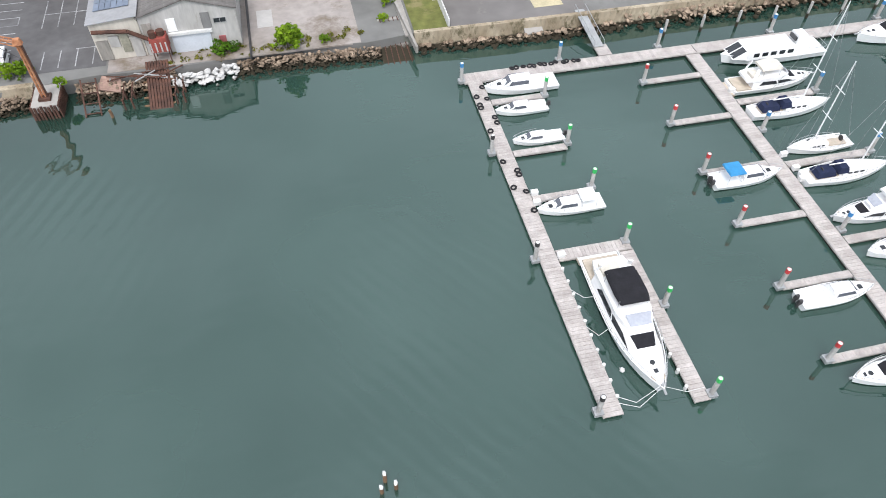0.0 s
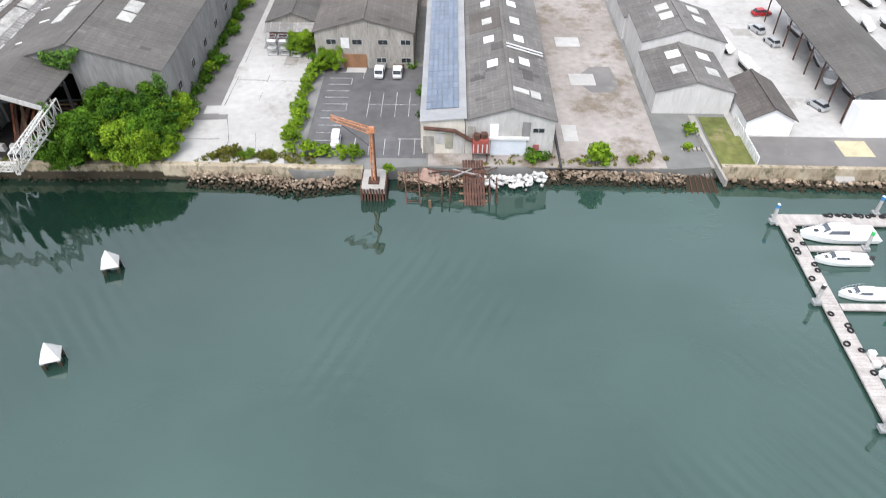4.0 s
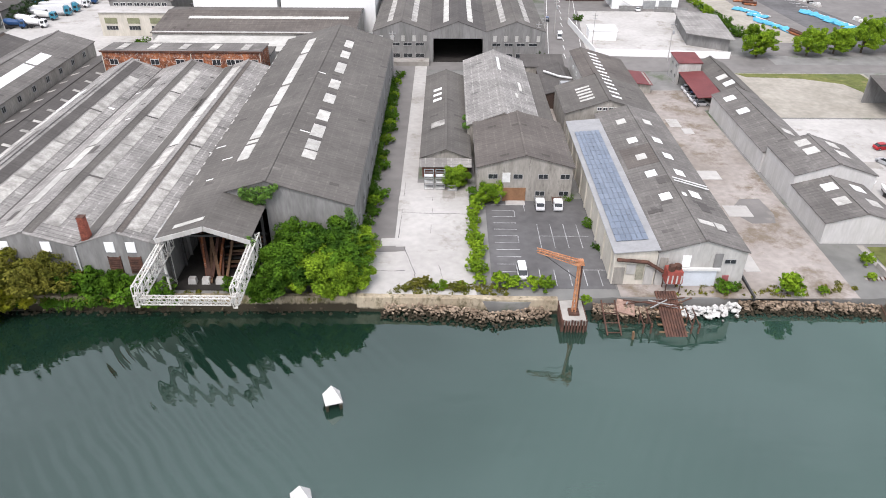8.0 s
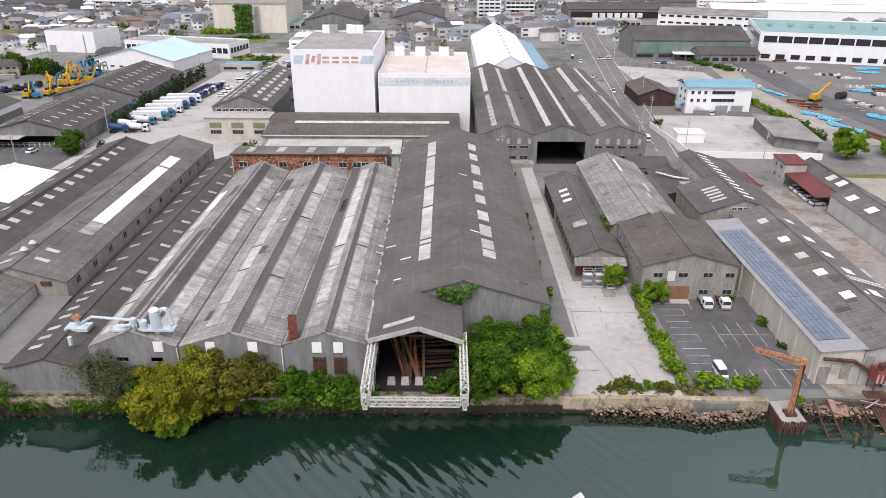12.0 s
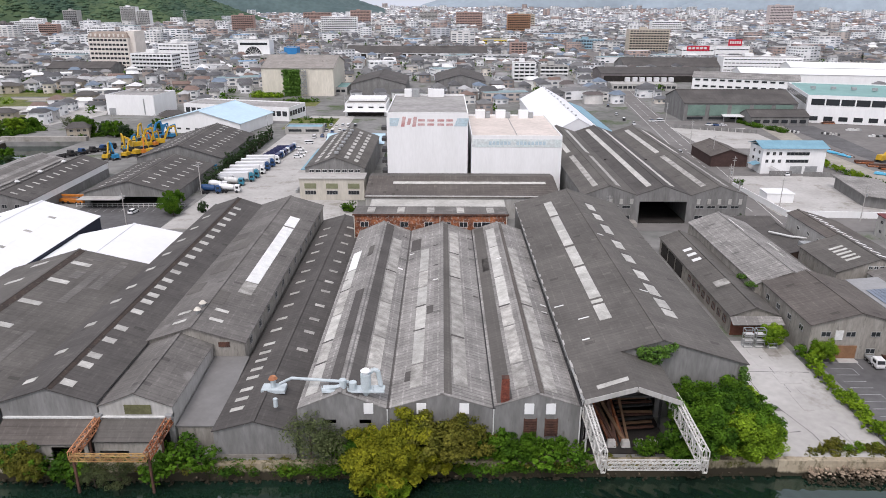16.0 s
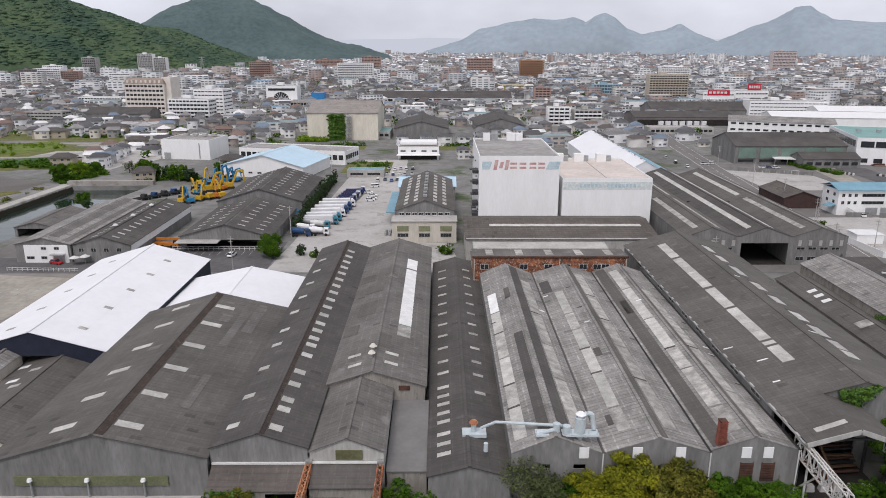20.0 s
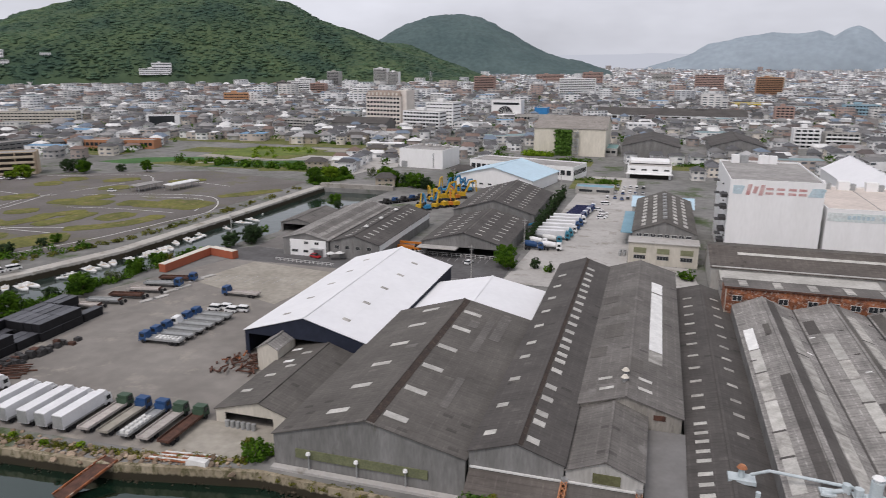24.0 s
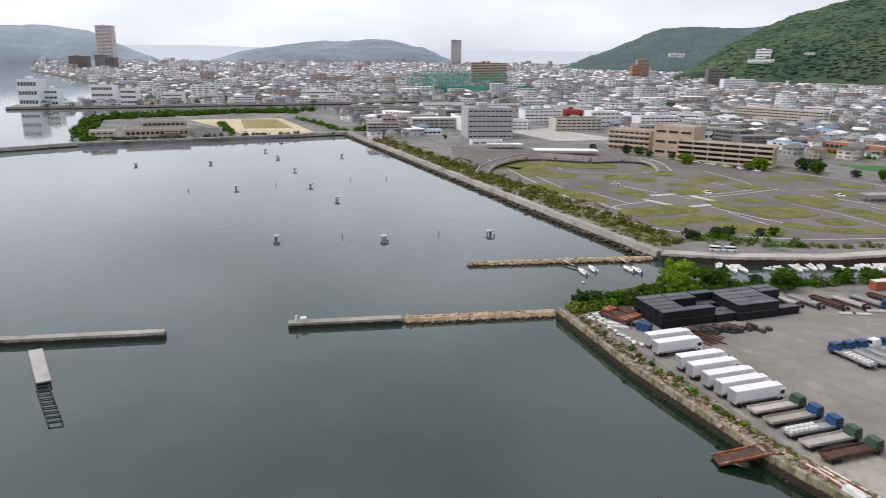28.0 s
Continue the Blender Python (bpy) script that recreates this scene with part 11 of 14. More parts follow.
brush("weeds", [(-20, 97), (0, 97), (10, 98)], 60, 0.2, 0.5, 1.6, GZ - 0.1, LEAF_OLIVE, "dry weeds along the yard's edge", 66, 0.16, 260)
brush("weeds", [(-226, 96), (-250, 91), (-290, 89)], 80, 0.25, 0.6, 1.0, GZ - 0.1, LEAF_OLIVE, "dry weeds along the quay", 67, 0.18, 240)
brush("scrub", [(-766, 108), (-760, 40), (-750, -80)], 36, 1.2, 2.4, 5, GZ, LEAF_DARK, "dark trees along the island's shore", 68, 0.7, 14)
brush("scrub", [(-745, -86), (-800, -98), (-930, -105), (-985, 20), (-1015, 120)], 220, 2.0, 4.5, 8, GZ, LEAF, "green trees round the island", 69, 0.9, 10)
brush("scrub", [(-775, 125), (-850, 180), (-1000, 215)], 130, 1.5, 3.5, 5, GZ, LEAF, "green hedge beyond the bay", 70, 0.8, 12)
brush("scrub", [(-321.5, 90), (-323.5, 100), (-324.5, 112), (-326, 122)], 80, 1.4, 2.7, 2.5, GZ - 0.2, LEAF_HEDGE, "olive hedge at the corner of the yard", 71, 0.28, 90)
brush("scrub", [(-320.5, 91), (-322.5, 104), (-325, 118)], 36, 1.5, 2.7, 2.5, GZ - 0.2, LEAF, "green hedge at the corner of the yard", 72, 0.28, 90)
spread([("tree_b", -331, 131, 0.92), ("tree_a", -326.4, 141.5, 0.6), ("tree_a", -318.4, 158.5, 0.7)], "bright green tree on the channel bank", "tree", "tree", "channel trees")
brush("scrub", [(-326, 128), (-324, 150), (-319, 180), (-312, 215)], 60, 1.0, 2.2, 1.8, GZ, LEAF, "green growth along the channel bank", 73, 0.26, 100)
brush("weeds", [(-322, 89.6), (-300, 88.0), (-285, 88.2), (-255, 91), (-226, 96)], 190, 0.2, 0.6, 0.8, GZ, LEAF_REED, "olive weeds along the yard's quay", 78, 0.15, 260)

spread(spread_later, "dark green tree beside the sheds", "tree", "tree", "yard trees")

# ---- the training course, the school and the town behind ----
COURSE_ASPHALT = mat("brownish_old_asphalt", (0.172, 0.158, 0.150), 0.92, 0.16, 0.03, (0.125, 0.114, 0.105), fine=30, stain=(0.135, 0.13, 0.075), stain_at=0.60)
lay_poly("pavement", [(-378, 166), (-356, 214), (-347, 352), (-420, 372), (-500, 332), (-606, 262), (-660, 170), (-600, 152)], GZ + 0.04, COURSE_ASPHALT, "wide asphalt driving course with grass islands", "driving course")
rc = random.Random(77)

rc_used = []


def smooth(pts, n=5):
    """A gliding line through the given plan points."""
    if len(pts) < 3:
        return [(pts[0][0] + (pts[1][0] - pts[0][0]) * k / n, pts[0][1] + (pts[1][1] - pts[0][1]) * k / n) for k in range(n + 1)]
    q = [pts[0]] + list(pts) + [pts[-1]]
    out = []
    for a, b, c, d in zip(q, q[1:], q[2:], q[3:]):
        for k in range(n):
            u = k / n
            out.append(tuple(0.5 * (2 * b[m] + (c[m] - a[m]) * u + (2 * a[m] - 5 * b[m] + 4 * c[m] - d[m]) * u * u + (3 * b[m] - a[m] - 3 * c[m] + d[m]) * u ** 3) for m in (0, 1)))
    return out + [pts[-1]]


def island(pts, w, k=0.12):
    """A grass island along a bent middle line, with rounded ends."""
    ln = smooth(pts)
    w *= 1.3
    rc_used.append(w)
    left, right = [], []
    for i, (x, y) in enumerate(ln):
        a, b = ln[max(0, i - 1)], ln[min(len(ln) - 1, i + 1)]
        dx, dy = b[0] - a[0], b[1] - a[1]
        d = math.hypot(dx, dy) or 1
        e = min(i, len(ln) - 1 - i)
        h = w * (0.55, 0.9, 1.0)[min(2, e)]
        left.append((x - dy / d * h * (1 + rc.uniform(-k, k)), y + dx / d * h * (1 + rc.uniform(-k, k))))
        right.append((x + dy / d * h * (1 + rc.uniform(-k, k)), y - dx / d * h * (1 + rc.uniform(-k, k))))
    lay_poly("grass", left + right[::-1], GZ + 0.14 + 0.006 * (len(rc_used) % 9), COURSE_GRASS, "rounded grass island in the driving course", "grass")


COURSE_GRASS = mat("course_grass", (0.168, 0.160, 0.040), 0.95, 0.3, 0.10, (0.100, 0.108, 0.028), bump=0.06, stain=(0.21, 0.165, 0.085), stain_at=0.60)
for w, *pts in ((6.5, (-424, 169), (-423, 186), (-426, 207)), (5, (-403, 171), (-403, 187)), (4.5, (-402, 188), (-409, 199), (-400, 208)), (6.5, (-389, 193), (-384, 205), (-375, 213)), (3.6, (-436, 226), (-419, 223), (-413, 234), (-416, 245)), (4.5, (-437, 240), (-427, 249)),
                (4, (-404, 224), (-400, 240), (-401, 252)), (3.5, (-414, 241), (-405, 254)), (3.6, (-388, 223), (-379, 229), (-370, 240), (-367, 256)), (5, (-386, 240), (-383, 256)), (5, (-438, 268), (-421, 269), (-407, 271)), (5, (-404, 274), (-394, 275), (-383, 272)),
                (5, (-427, 274), (-421, 288)), (6, (-458, 219), (-460, 248)), (6, (-465, 263), (-458, 278)), (5, (-472, 198), (-453, 200)), (6, (-511, 212), (-501, 223)), (6, (-495, 218), (-496, 234)), (5, (-499, 270), (-479, 269)), (6, (-482, 300), (-474, 311)), (6, (-480, 316), (-472, 327)),
                (5, (-500, 162), (-467, 170), (-448, 174)), (8, (-552, 166), (-561, 180), (-540, 182), (-520, 176)), (9, (-566, 198), (-552, 214), (-545, 240)), (7, (-527, 180), (-517, 198)), (7, (-535, 251), (-528, 266)), (7.5, (-388, 277), (-374, 279), (-360, 278)), (4, (-368, 300), (-348, 326)), (5, (-545, 172), (-562, 186), (-590, 190)), (5, (-480, 250), (-486, 262)),
                (4, (-480, 232), (-474, 246)), (5, (-440, 300), (-428, 312)), (5, (-455, 320), (-442, 334)), (4, (-420, 330), (-404, 342)), (5, (-512, 244), (-508, 258)), (4, (-488, 184), (-478, 190))):
    island(pts, w)


def path_line(pts, w, z, label="white painted course edge line"):
    mb = Mesh()
    for a, b in zip(pts, pts[1:]):
        mb.beam((*a, z), (*b, z), w, 0.03)
    whole("course_line", mb, LINE, label, "line marking", kind="structure")


for w, *pts in ((0.5, (-590, 172), (-487, 164), (-422, 163), (-394, 168), (-376, 190), (-364, 215), (-356, 251), (-352, 268), (-361, 289), (-376, 300), (-406, 296), (-435, 284)), (0.4, (-590, 180), (-488, 172), (-426, 171)),
                (0.4, (-359, 268), (-366, 286), (-378, 293), (-404, 289)), (0.45, (-443, 195), (-437, 173), (-429, 175)), (0.4, (-416, 167), (-417, 199)), (0.45, (-424, 216), (-400, 221), (-378, 229)), (0.45, (-444, 217), (-446, 247), (-453, 282)), (0.4, (-449, 217), (-451, 247), (-458, 280)),
                (0.4, (-485, 205), (-461, 212)), (0.4, (-511, 281), (-480, 279), (-458, 275), (-448, 281)), (0.4, (-523, 266), (-517, 245), (-519, 224), (-534, 199)), (0.4, (-414, 216), (-388, 216)), (0.4, (-423, 338), (-380, 328)), (0.4, (-430, 330), (-450, 345), (-500, 326)), (0.4, (-470, 180), (-440, 184)),
                (0.35, (-500, 240), (-470, 262)), (0.35, (-420, 258), (-395, 262), (-366, 262)), (0.35, (-448, 290), (-440, 320)), (0.4, (-540, 200), (-580, 206))):
    path_line(smooth(pts, 4), w, GZ + 0.06)
for (xa, ya), (xb, yb) in (((-455, 204), (-455, 219)), ((-447, 196), (-432, 201)), ((-449, 224), (-435, 227)), ((-427, 206), (-429, 222))):
    for k in (-1.2, 0.0, 1.2):
        path_line([(xa + (k if abs(xa - xb) < 5 else 0), ya + (0 if abs(xa - xb) < 5 else k)), (xb + (k if abs(xa - xb) < 5 else 0), yb + (0 if abs(xa - xb) < 5 else k))], 0.7, GZ + 0.07, "white painted crossing stripe bar")
loop_pts = smooth([(-536, 147), (-552, 157), (-566, 172), (-577, 188), (-580, 202), (-570, 216), (-559, 230), (-558, 248), (-550, 261), (-536, 263), (-516, 256)], 4)
fly = thing("flyover_road", "raised loop road of the driving course with pale parapets", "ramp")
dk, p1, p2 = Mesh(), Mesh(), Mesh()
for i, (a, b) in enumerate(zip(loop_pts, loop_pts[1:])):
    n_ = len(loop_pts) - 2
    za, zb = (GZ + 0.3 + 3.0 * math.sin(math.pi * min(1, max(0, q / n_))) ** 0.6 for q in (i, i + 1))
    dx, dy = b[0] - a[0], b[1] - a[1]
    d_ = math.hypot(dx, dy)
    nx, ny = -dy / d_, dx / d_
    dk.beam((*a, za - 0.3), (*b, zb - 0.3), 7.0, 0.5)
    p1.beam((a[0] + nx * 3.6, a[1] + ny * 3.6, za + 0.1), (b[0] + nx * 3.6, b[1] + ny * 3.6, zb + 0.1), 0.4, 1.5)
    p2.beam((a[0] - nx * 3.6, a[1] - ny * 3.6, za + 0.1), (b[0] - nx * 3.6, b[1] - ny * 3.6, zb + 0.1), 0.4, 1.5)
part("deck", dk, COURSE_ASPHALT, fly)
part("parapet", p1, CONCRETE_PALE, fly)
part("parapet", p2, CONCRETE_PALE, fly)
for q in range(4, len(loop_pts) - 4, 5):
    x, y = loop_pts[q]
    part("pier", Mesh().box(x - 0.6, x + 0.6, y - 0.6, y + 0.6, GZ, GZ + 2.4), CONCRETE, fly)
for x, y, w, d, m, lab in ((-599, 233, 44, 12, GELCOAT, "white roofed carport beside the course"), (-640, 205, 26, 9, GELCOAT, "white roofed cycle shelter by the lot"), (-400, 315, 19, 6, GELCOAT, "white roofed bus shelter on the course"), (-415, 306, 16, 7, ROOF_FLAT, "dark roofed shelter on the course")):
    t = thing("shelter", lab, "shelter", at=(x, y, GZ), turn=72 if x < -500 else 80)
    part("roof", Mesh().box(-w / 2, w / 2, -d / 2, d / 2, 3.0, 3.4), m, t)
    for i in range(5):
        for s in (-1, 1):
            part("post", Mesh().box(-w / 2 + 0.5 + i * (w - 1) / 4 - 0.1, -w / 2 + 0.5 + i * (w - 1) / 4 + 0.1, s * (d / 2 - 0.5) - 0.1, s * (d / 2 - 0.5) + 0.1, 0, 3.0), STEEL_GREY, t)


def block(name, label, cx, cy, w, d, z1, wall, floors=0, turn=0.0, roof=None, strip=0.62, cols=0, category="building", sides="s", rail=None, pane=3.4, hut=True):
    """A flat-roofed block about (cx, cy): a row of panes on each storey, or balconies before them where rail is given."""
    t = flat_block(name, label, cx - w / 2, cx + w / 2, cy - d / 2, cy + d / 2, z1, wall, roof or ROOF_FLAT, category=category)
    fh = (z1 - GZ - 0.6) / max(1, floors)
    near = math.hypot(cx + 330, cy - 90) < 335
    far_panes = Mesh()
    for k in range(floors):
        za = GZ + fh * k + fh * 0.38
        zb = za + fh * strip * 0.62
        for side_ in sides:
            run = (w if side_ == "s" else d) - 1.6
            n_ = cols if cols and side_ == "s" else max(1, int(run / (6.5 if near else pane)))
            step = run / n_
            for i in range(n_):
                a_, b_ = 0.8 + (i + 0.12) * step, 0.8 + (i + 0.88) * step
                pn = Mesh() if near or (cols and side_ == "s") else far_panes
                if side_ == "s":
                    pn.box(cx - w / 2 + a_, cx - w / 2 + b_, cy - d / 2 - 0.12, cy - d / 2 - 0.02, za, zb)
                else:
                    xx = cx + w / 2 if side_ == "e" else cx - w / 2
                    pn.box(xx - 0.02 if side_ == "e" else xx - 0.12, xx + 0.12 if side_ == "e" else xx + 0.02, cy - d / 2 + a_, cy - d / 2 + b_, za, zb)
                if pn is not far_panes:
                    part("window", pn, GLASS_DARK, t)
        if rail and k:
            bl = Mesh().box(cx - w / 2 + 0.5, cx + w / 2 - 0.5, cy - d / 2 - 1.5, cy - d / 2 - 1.35, GZ + fh * k - 0.15, GZ + fh * k + 1.15)
            bl.box(cx - w / 2 + 0.5, cx + w / 2 - 0.5, cy - d / 2 - 1.36, cy - d / 2 - 0.13, GZ + fh * k - 0.15, GZ + fh * k)
            part("balcony", bl, rail, t)
    if far_panes.v:
        tagged(part("glazing", far_panes, GLASS_DARK, t), "small dark windows in rows", kind="stuff")
    if hut and z1 > 14:
        part("roof_hut", Mesh().box(cx - w * 0.2, cx - w * 0.2 + min(8, w * 0.22), cy - d * 0.1, cy + d * 0.3, z1 + 0.02, z1 + 2.8), wall, t)
    if turn:
        spin(t, cx, cy, turn)
    return t


WALL_SCHOOL = mat("tan_plaster_wall", (0.52, 0.42, 0.31), 0.8, 0.10, 0.15, (0.43, 0.34, 0.25))
BROWN_TILE = mat("brown_tile_wall", (0.43, 0.29, 0.245), 0.7, 0.12, 0.3)
TAN_TILE = mat("tan_tile_wall", (0.56, 0.50, 0.41), 0.7, 0.12, 0.3)
DARK_TILE = mat("dark_tile_wall", (0.20, 0.18, 0.175), 0.7, 0.12, 0.3)
WALL_STONE = mat("stone_grey_wall", (0.30, 0.295, 0.29), 0.8, 0.08, 0.2)
GREEN_WALL = mat("dull_green_wall", (0.17, 0.25, 0.21), 0.8, 0.12, 0.2)
SCHOOL_RAIL = mat("pale_tan_balcony", (0.62, 0.52, 0.40), 0.8, 0.08, 0.3)
sc_ = block("school_block", "long tan school block with three rows of balconies", -537, 316, 60, 13, 15.5, WALL_SCHOOL, 0, 0, hut=False)
for k in range(4):
    za = GZ + 0.6 + 3.15 * k
    # dark strip on the wall paints the shade behind each balcony rail
    part("balcony_shade_sheet", Mesh().box(-566, -508.5, 309.35, 309.48, za + 1.15, za + 2.6), SHADE_INSIDE, sc_)
    part("balcony_rail", Mesh().box(-566.5, -508, 308.1, 308.3, za - 0.1, za + 1.1), SCHOOL_RAIL, sc_)
    part("balcony_floor", Mesh().box(-566.5, -508, 308.3, 309.48, za - 0.1, za + 0.05), SCHOOL_RAIL, sc_)
for i in range(7):
    part("pier", Mesh().box(-566.4 + i * 9.65, -565.8 + i * 9.65, 308.4, 309.3, GZ, 15.4), WALL_SCHOOL, sc_)
spin(sc_, -537, 316, 39)
block("school_block", "tall plain tan school block", -573, 306, 28, 20, 23.5, WALL_SCHOOL, 3, 30, strip=0.35, cols=3, hut=False)
block("school_block", "low tan school wing with balconies", -610, 293, 32, 13, 17.5, WALL_SCHOOL, 4, 36, sides="s", strip=0.5, rail=SCHOOL_RAIL, hut=False)
block("office_block", "plain grey office block beyond the course", -712, 219, 37, 32, 27, mat("light_grey_office_wall", (0.46, 0.465, 0.475), 0.8, 0.08, 0.2), 6, 80, ROOF_FLAT, strip=0.4, sides="se")
block("pool_building", "low white building with a blue roof", -738, 170, 34, 12, 7, WALL_WHITE, 1, 82, ROOF_BLUE)
pk_ = block("pink_house_block", "pinkish stepped house block by the bay", -750, 140, 27, 18, 12.5, mat("pinkish_wall", (0.47, 0.36, 0.33), 0.8, 0.1, 0.3), 4, 80, rail=WALL_PALE)
block("pink_house_block", "pinkish upper storey of the house by the bay", -753, 146, 12, 12, 16.5, mat("pink_plaster_wall", (0.48, 0.37, 0.34), 0.8, 0.1, 0.3), 4, 80)
LOT_WALLS = (WALL_WHITE, WALL_PALE, WALL_WHITE, WALL_GREY, WALL_WHITE, WALL_CREAM)
LOT_ROOFS = (ROOF_FLAT, GELCOAT, SHEET_LIGHT, CONCRETE_PALE, ROOF_FLAT, SHEET, SHEET_DARK)
for i, (x, y, w, d, z) in enumerate(((-664, 200, 24, 8, 6), (-790, 196, 40, 22, 12), (-775, 228, 26, 40, 15), (-822, 236, 40, 26, 17), (-768, 262, 34, 20, 11), (-742, 318, 44, 18, 14), (-815, 318, 40, 18, 16), (-690, 372, 50, 14, 12), (-650, 390, 46, 14, 10), (-606, 402, 36, 14, 11), (-735, 398, 40, 16, 15), (-850, 196, 40, 24, 10), (-876, 262, 44, 26, 14), (-925, 205, 46, 20, 12), (-812, 160, 34, 14, 8), (-870, 168, 36, 16, 9), (-962, 262, 50, 24, 13), (-945, 330, 44, 20, 12), (-870, 378, 50, 18, 15), (-960, 176, 40, 18, 11), (-800, 436, 50, 20, 13), (-700, 450, 40, 16, 10), (-760, 356, 30, 16, 18))):
    block("works_building", "low works building beyond the course", x, y, w, d, z, LOT_WALLS[i % 6], 4 if z > 13 else 3 if z > 10 else 1, 80 + 3 * (i % 4), LOT_ROOFS[i % 7], strip=0.45, sides="se", pane=4.5)
block("red_roof_store", "store with a bright red sloping front", -812, 352, 18, 14, 15, mat("bright_red_wall", (0.42, 0.05, 0.05), 0.7, 0.1, 0.3), 1, 80)
lay_poly("pavement", [(-669, 262), (-668, 322), (-764, 300), (-748, 254)], GZ + 0.05, CONCRETE_PALE, "pale sand of the schoolyard", "pavement")
for pts, m_, lab in (([(-374, 440), (-341, 463), (-325, 440), (-332, 384), (-354, 398)], CONCRETE_PALE, "pale concrete pads of an empty works lot"), ([(-405, 424), (-396, 440), (-377, 446), (-376, 432)], CONCRETE, "worn concrete pad among fields")):
    lay_poly("pavement", pts, GZ + 0.2, m_, lab, "pavement")
lay_poly("grass", [(-516, 384), (-500, 408), (-464, 424), (-452, 412), (-492, 380)], GZ + 0.08, mat("green_netted_field", (0.07, 0.17, 0.045), 0.9, 0.2, 0.06, (0.045, 0.11, 0.035)), "dark green field behind the course", "field")
lay_poly("grass", [(-436, 384), (-428, 410), (-388, 430), (-372, 404)], GZ + 0.13, mat("dark_crop_field", (0.060, 0.125, 0.035), 0.95, 0.25, 0.1, (0.035, 0.075, 0.025), bump=0.1), "dark green crop field", "field")
lay_poly("pavement", [(-450, 398), (-446, 405), (-412, 416), (-409, 410)], GZ + 0.12, CONCRETE_PALE, "long pale covered plant bed", "bed")
lay_poly("grass", [(-470, 440), (-462, 480), (-420, 500), (-396, 462), (-430, 432)], GZ + 0.17, mat("bright_meadow", (0.15, 0.19, 0.035), 0.95, 0.3, 0.08, (0.085, 0.125, 0.025), bump=0.1), "bright overgrown meadow", "field")
for cx_, cy_, w_, d_ in ((-402, 512, 50, 24), (-330, 478, 34, 26), (-300, 520, 36, 20), (-452, 540, 60, 22), (-380, 560, 40, 18), (-268, 470, 26, 22), (-548, 420, 44, 20), (-215, 470, 26, 22), (-140, 470, 30, 22)):
    lay("grass", cx_ - w_ / 2, cx_ + w_ / 2, cy_ - d_ / 2, cy_ + d_ / 2, GZ + 0.07, GRASS, "small green plot between the houses", "field")
    brush("scrub", [(cx_ - w_ / 2, cy_ + d_ / 2), (cx_ + w_ / 2, cy_ + d_ / 2 - 2)], 22, 0.8, 2.4, 2.5, GZ, LEAF, "green bushes along a garden plot", 300 + int(cx_) % 97, 0.6, 20)
block("cream_school", "long cream four-storey school building", -786, 590, 96, 14, 15, WALL_CREAM, 4, 24, sides="se", strip=0.6)
block("works_hall", "low hall with a pale grey roof", -824, 478, 64, 22, 10, WALL_WHITE, 1, 44, SHEET_LIGHT)
gb_ = block("glass_front_block", "white block with a dark glass front", -636, 607, 31, 14, 14, WALL_WHITE, 0, 0)
part("glass_front", Mesh().box(-649, -625, 599.75, 599.96, 3.5, 13), GLASS_DARK, gb_)
spin(gb_, -636, 607, 33)
block("works_hall", "long low dark hall in the town", -992, 604, 62, 16, 10, DARK_TILE, 1, 35, SHEET_DARK)
block("works_hall", "grey works block behind the school", -650, 398, 56, 20, 12.5, WALL_GREY, 3, 16, SHEET_LIGHT, sides="se")
block("white_house_block", "white flat block among houses", -810, 668, 28, 12, 14, WALL_WHITE, 4, 34)
block("orange_block", "orange-brown block below the hill", -766, 942, 36, 16, 19, mat("orange_plaster", (0.56, 0.30, 0.16), 0.8, 0.1, 0.2), 4, 33)
block("orange_roof_hall", "long low hall with an orange-brown wall", -560, 448, 70, 14, 9, mat("orange_wall", (0.46, 0.22, 0.12), 0.8, 0.1, 0.3), 1, 15)
block("blue_pool_hall", "low hall with a bright blue roof", -592, 436, 44, 14, 5.5, WALL_PALE, 1, 44, mat("bright_blue_roof", (0.12, 0.36, 0.55), 0.6, 0.08, 0.3))
rs_ = random.Random(171)
for i in range(9):
    car(-546 + i * 5.4 + rs_.uniform(-1, 1), 298.5 + i * 1.6 + rs_.uniform(-1, 1), 22 + 90 * (i % 2), rs_.choice((CAR_WHITE, CAR_WHITE, CAR_DARK)), "small car parked before the school", 4.2)
for x, y, tr in ((-428, 296, 20), (-486, 204, 70), (-452, 236, 10)):
    car(x, y, tr, CAR_WHITE, "white training car on the course", 4.4)
spread([("tree_b", -541, 289, 0.85), ("tree_b", -506, 316, 0.9), ("tree_b", -512, 313, 0.6), ("tree_e", -498, 341, 1.15), ("tree_e", -492, 345, 1.1), ("tree_a", -486, 340, 0.8), ("tree_e", -590, 276, 0.8), ("tree_a", -581, 280, 0.7), ("tree_e", -574, 284, 0.6), ("tree_a", -560, 292, 0.5), ("tree_e", -612, 262, 0.7), ("tree_e", -470, 352, 0.7), ("tree_a", -455, 356, 0.7)], "green tree before the school", "tree", "tree", "school trees")
spread([("tree_e", -378, 169, 0.55), ("tree_e", -377, 172, 0.45), ("tree_e", -377, 181, 0.62), ("tree_e", -376.4, 185, 0.6), ("tree_e", -377.4, 188, 0.5), ("tree_e", -374, 199, 0.5), ("tree_a", -372.6, 204, 0.4)], "small dark tree at the edge of the course", "tree", "tree", "course trees")
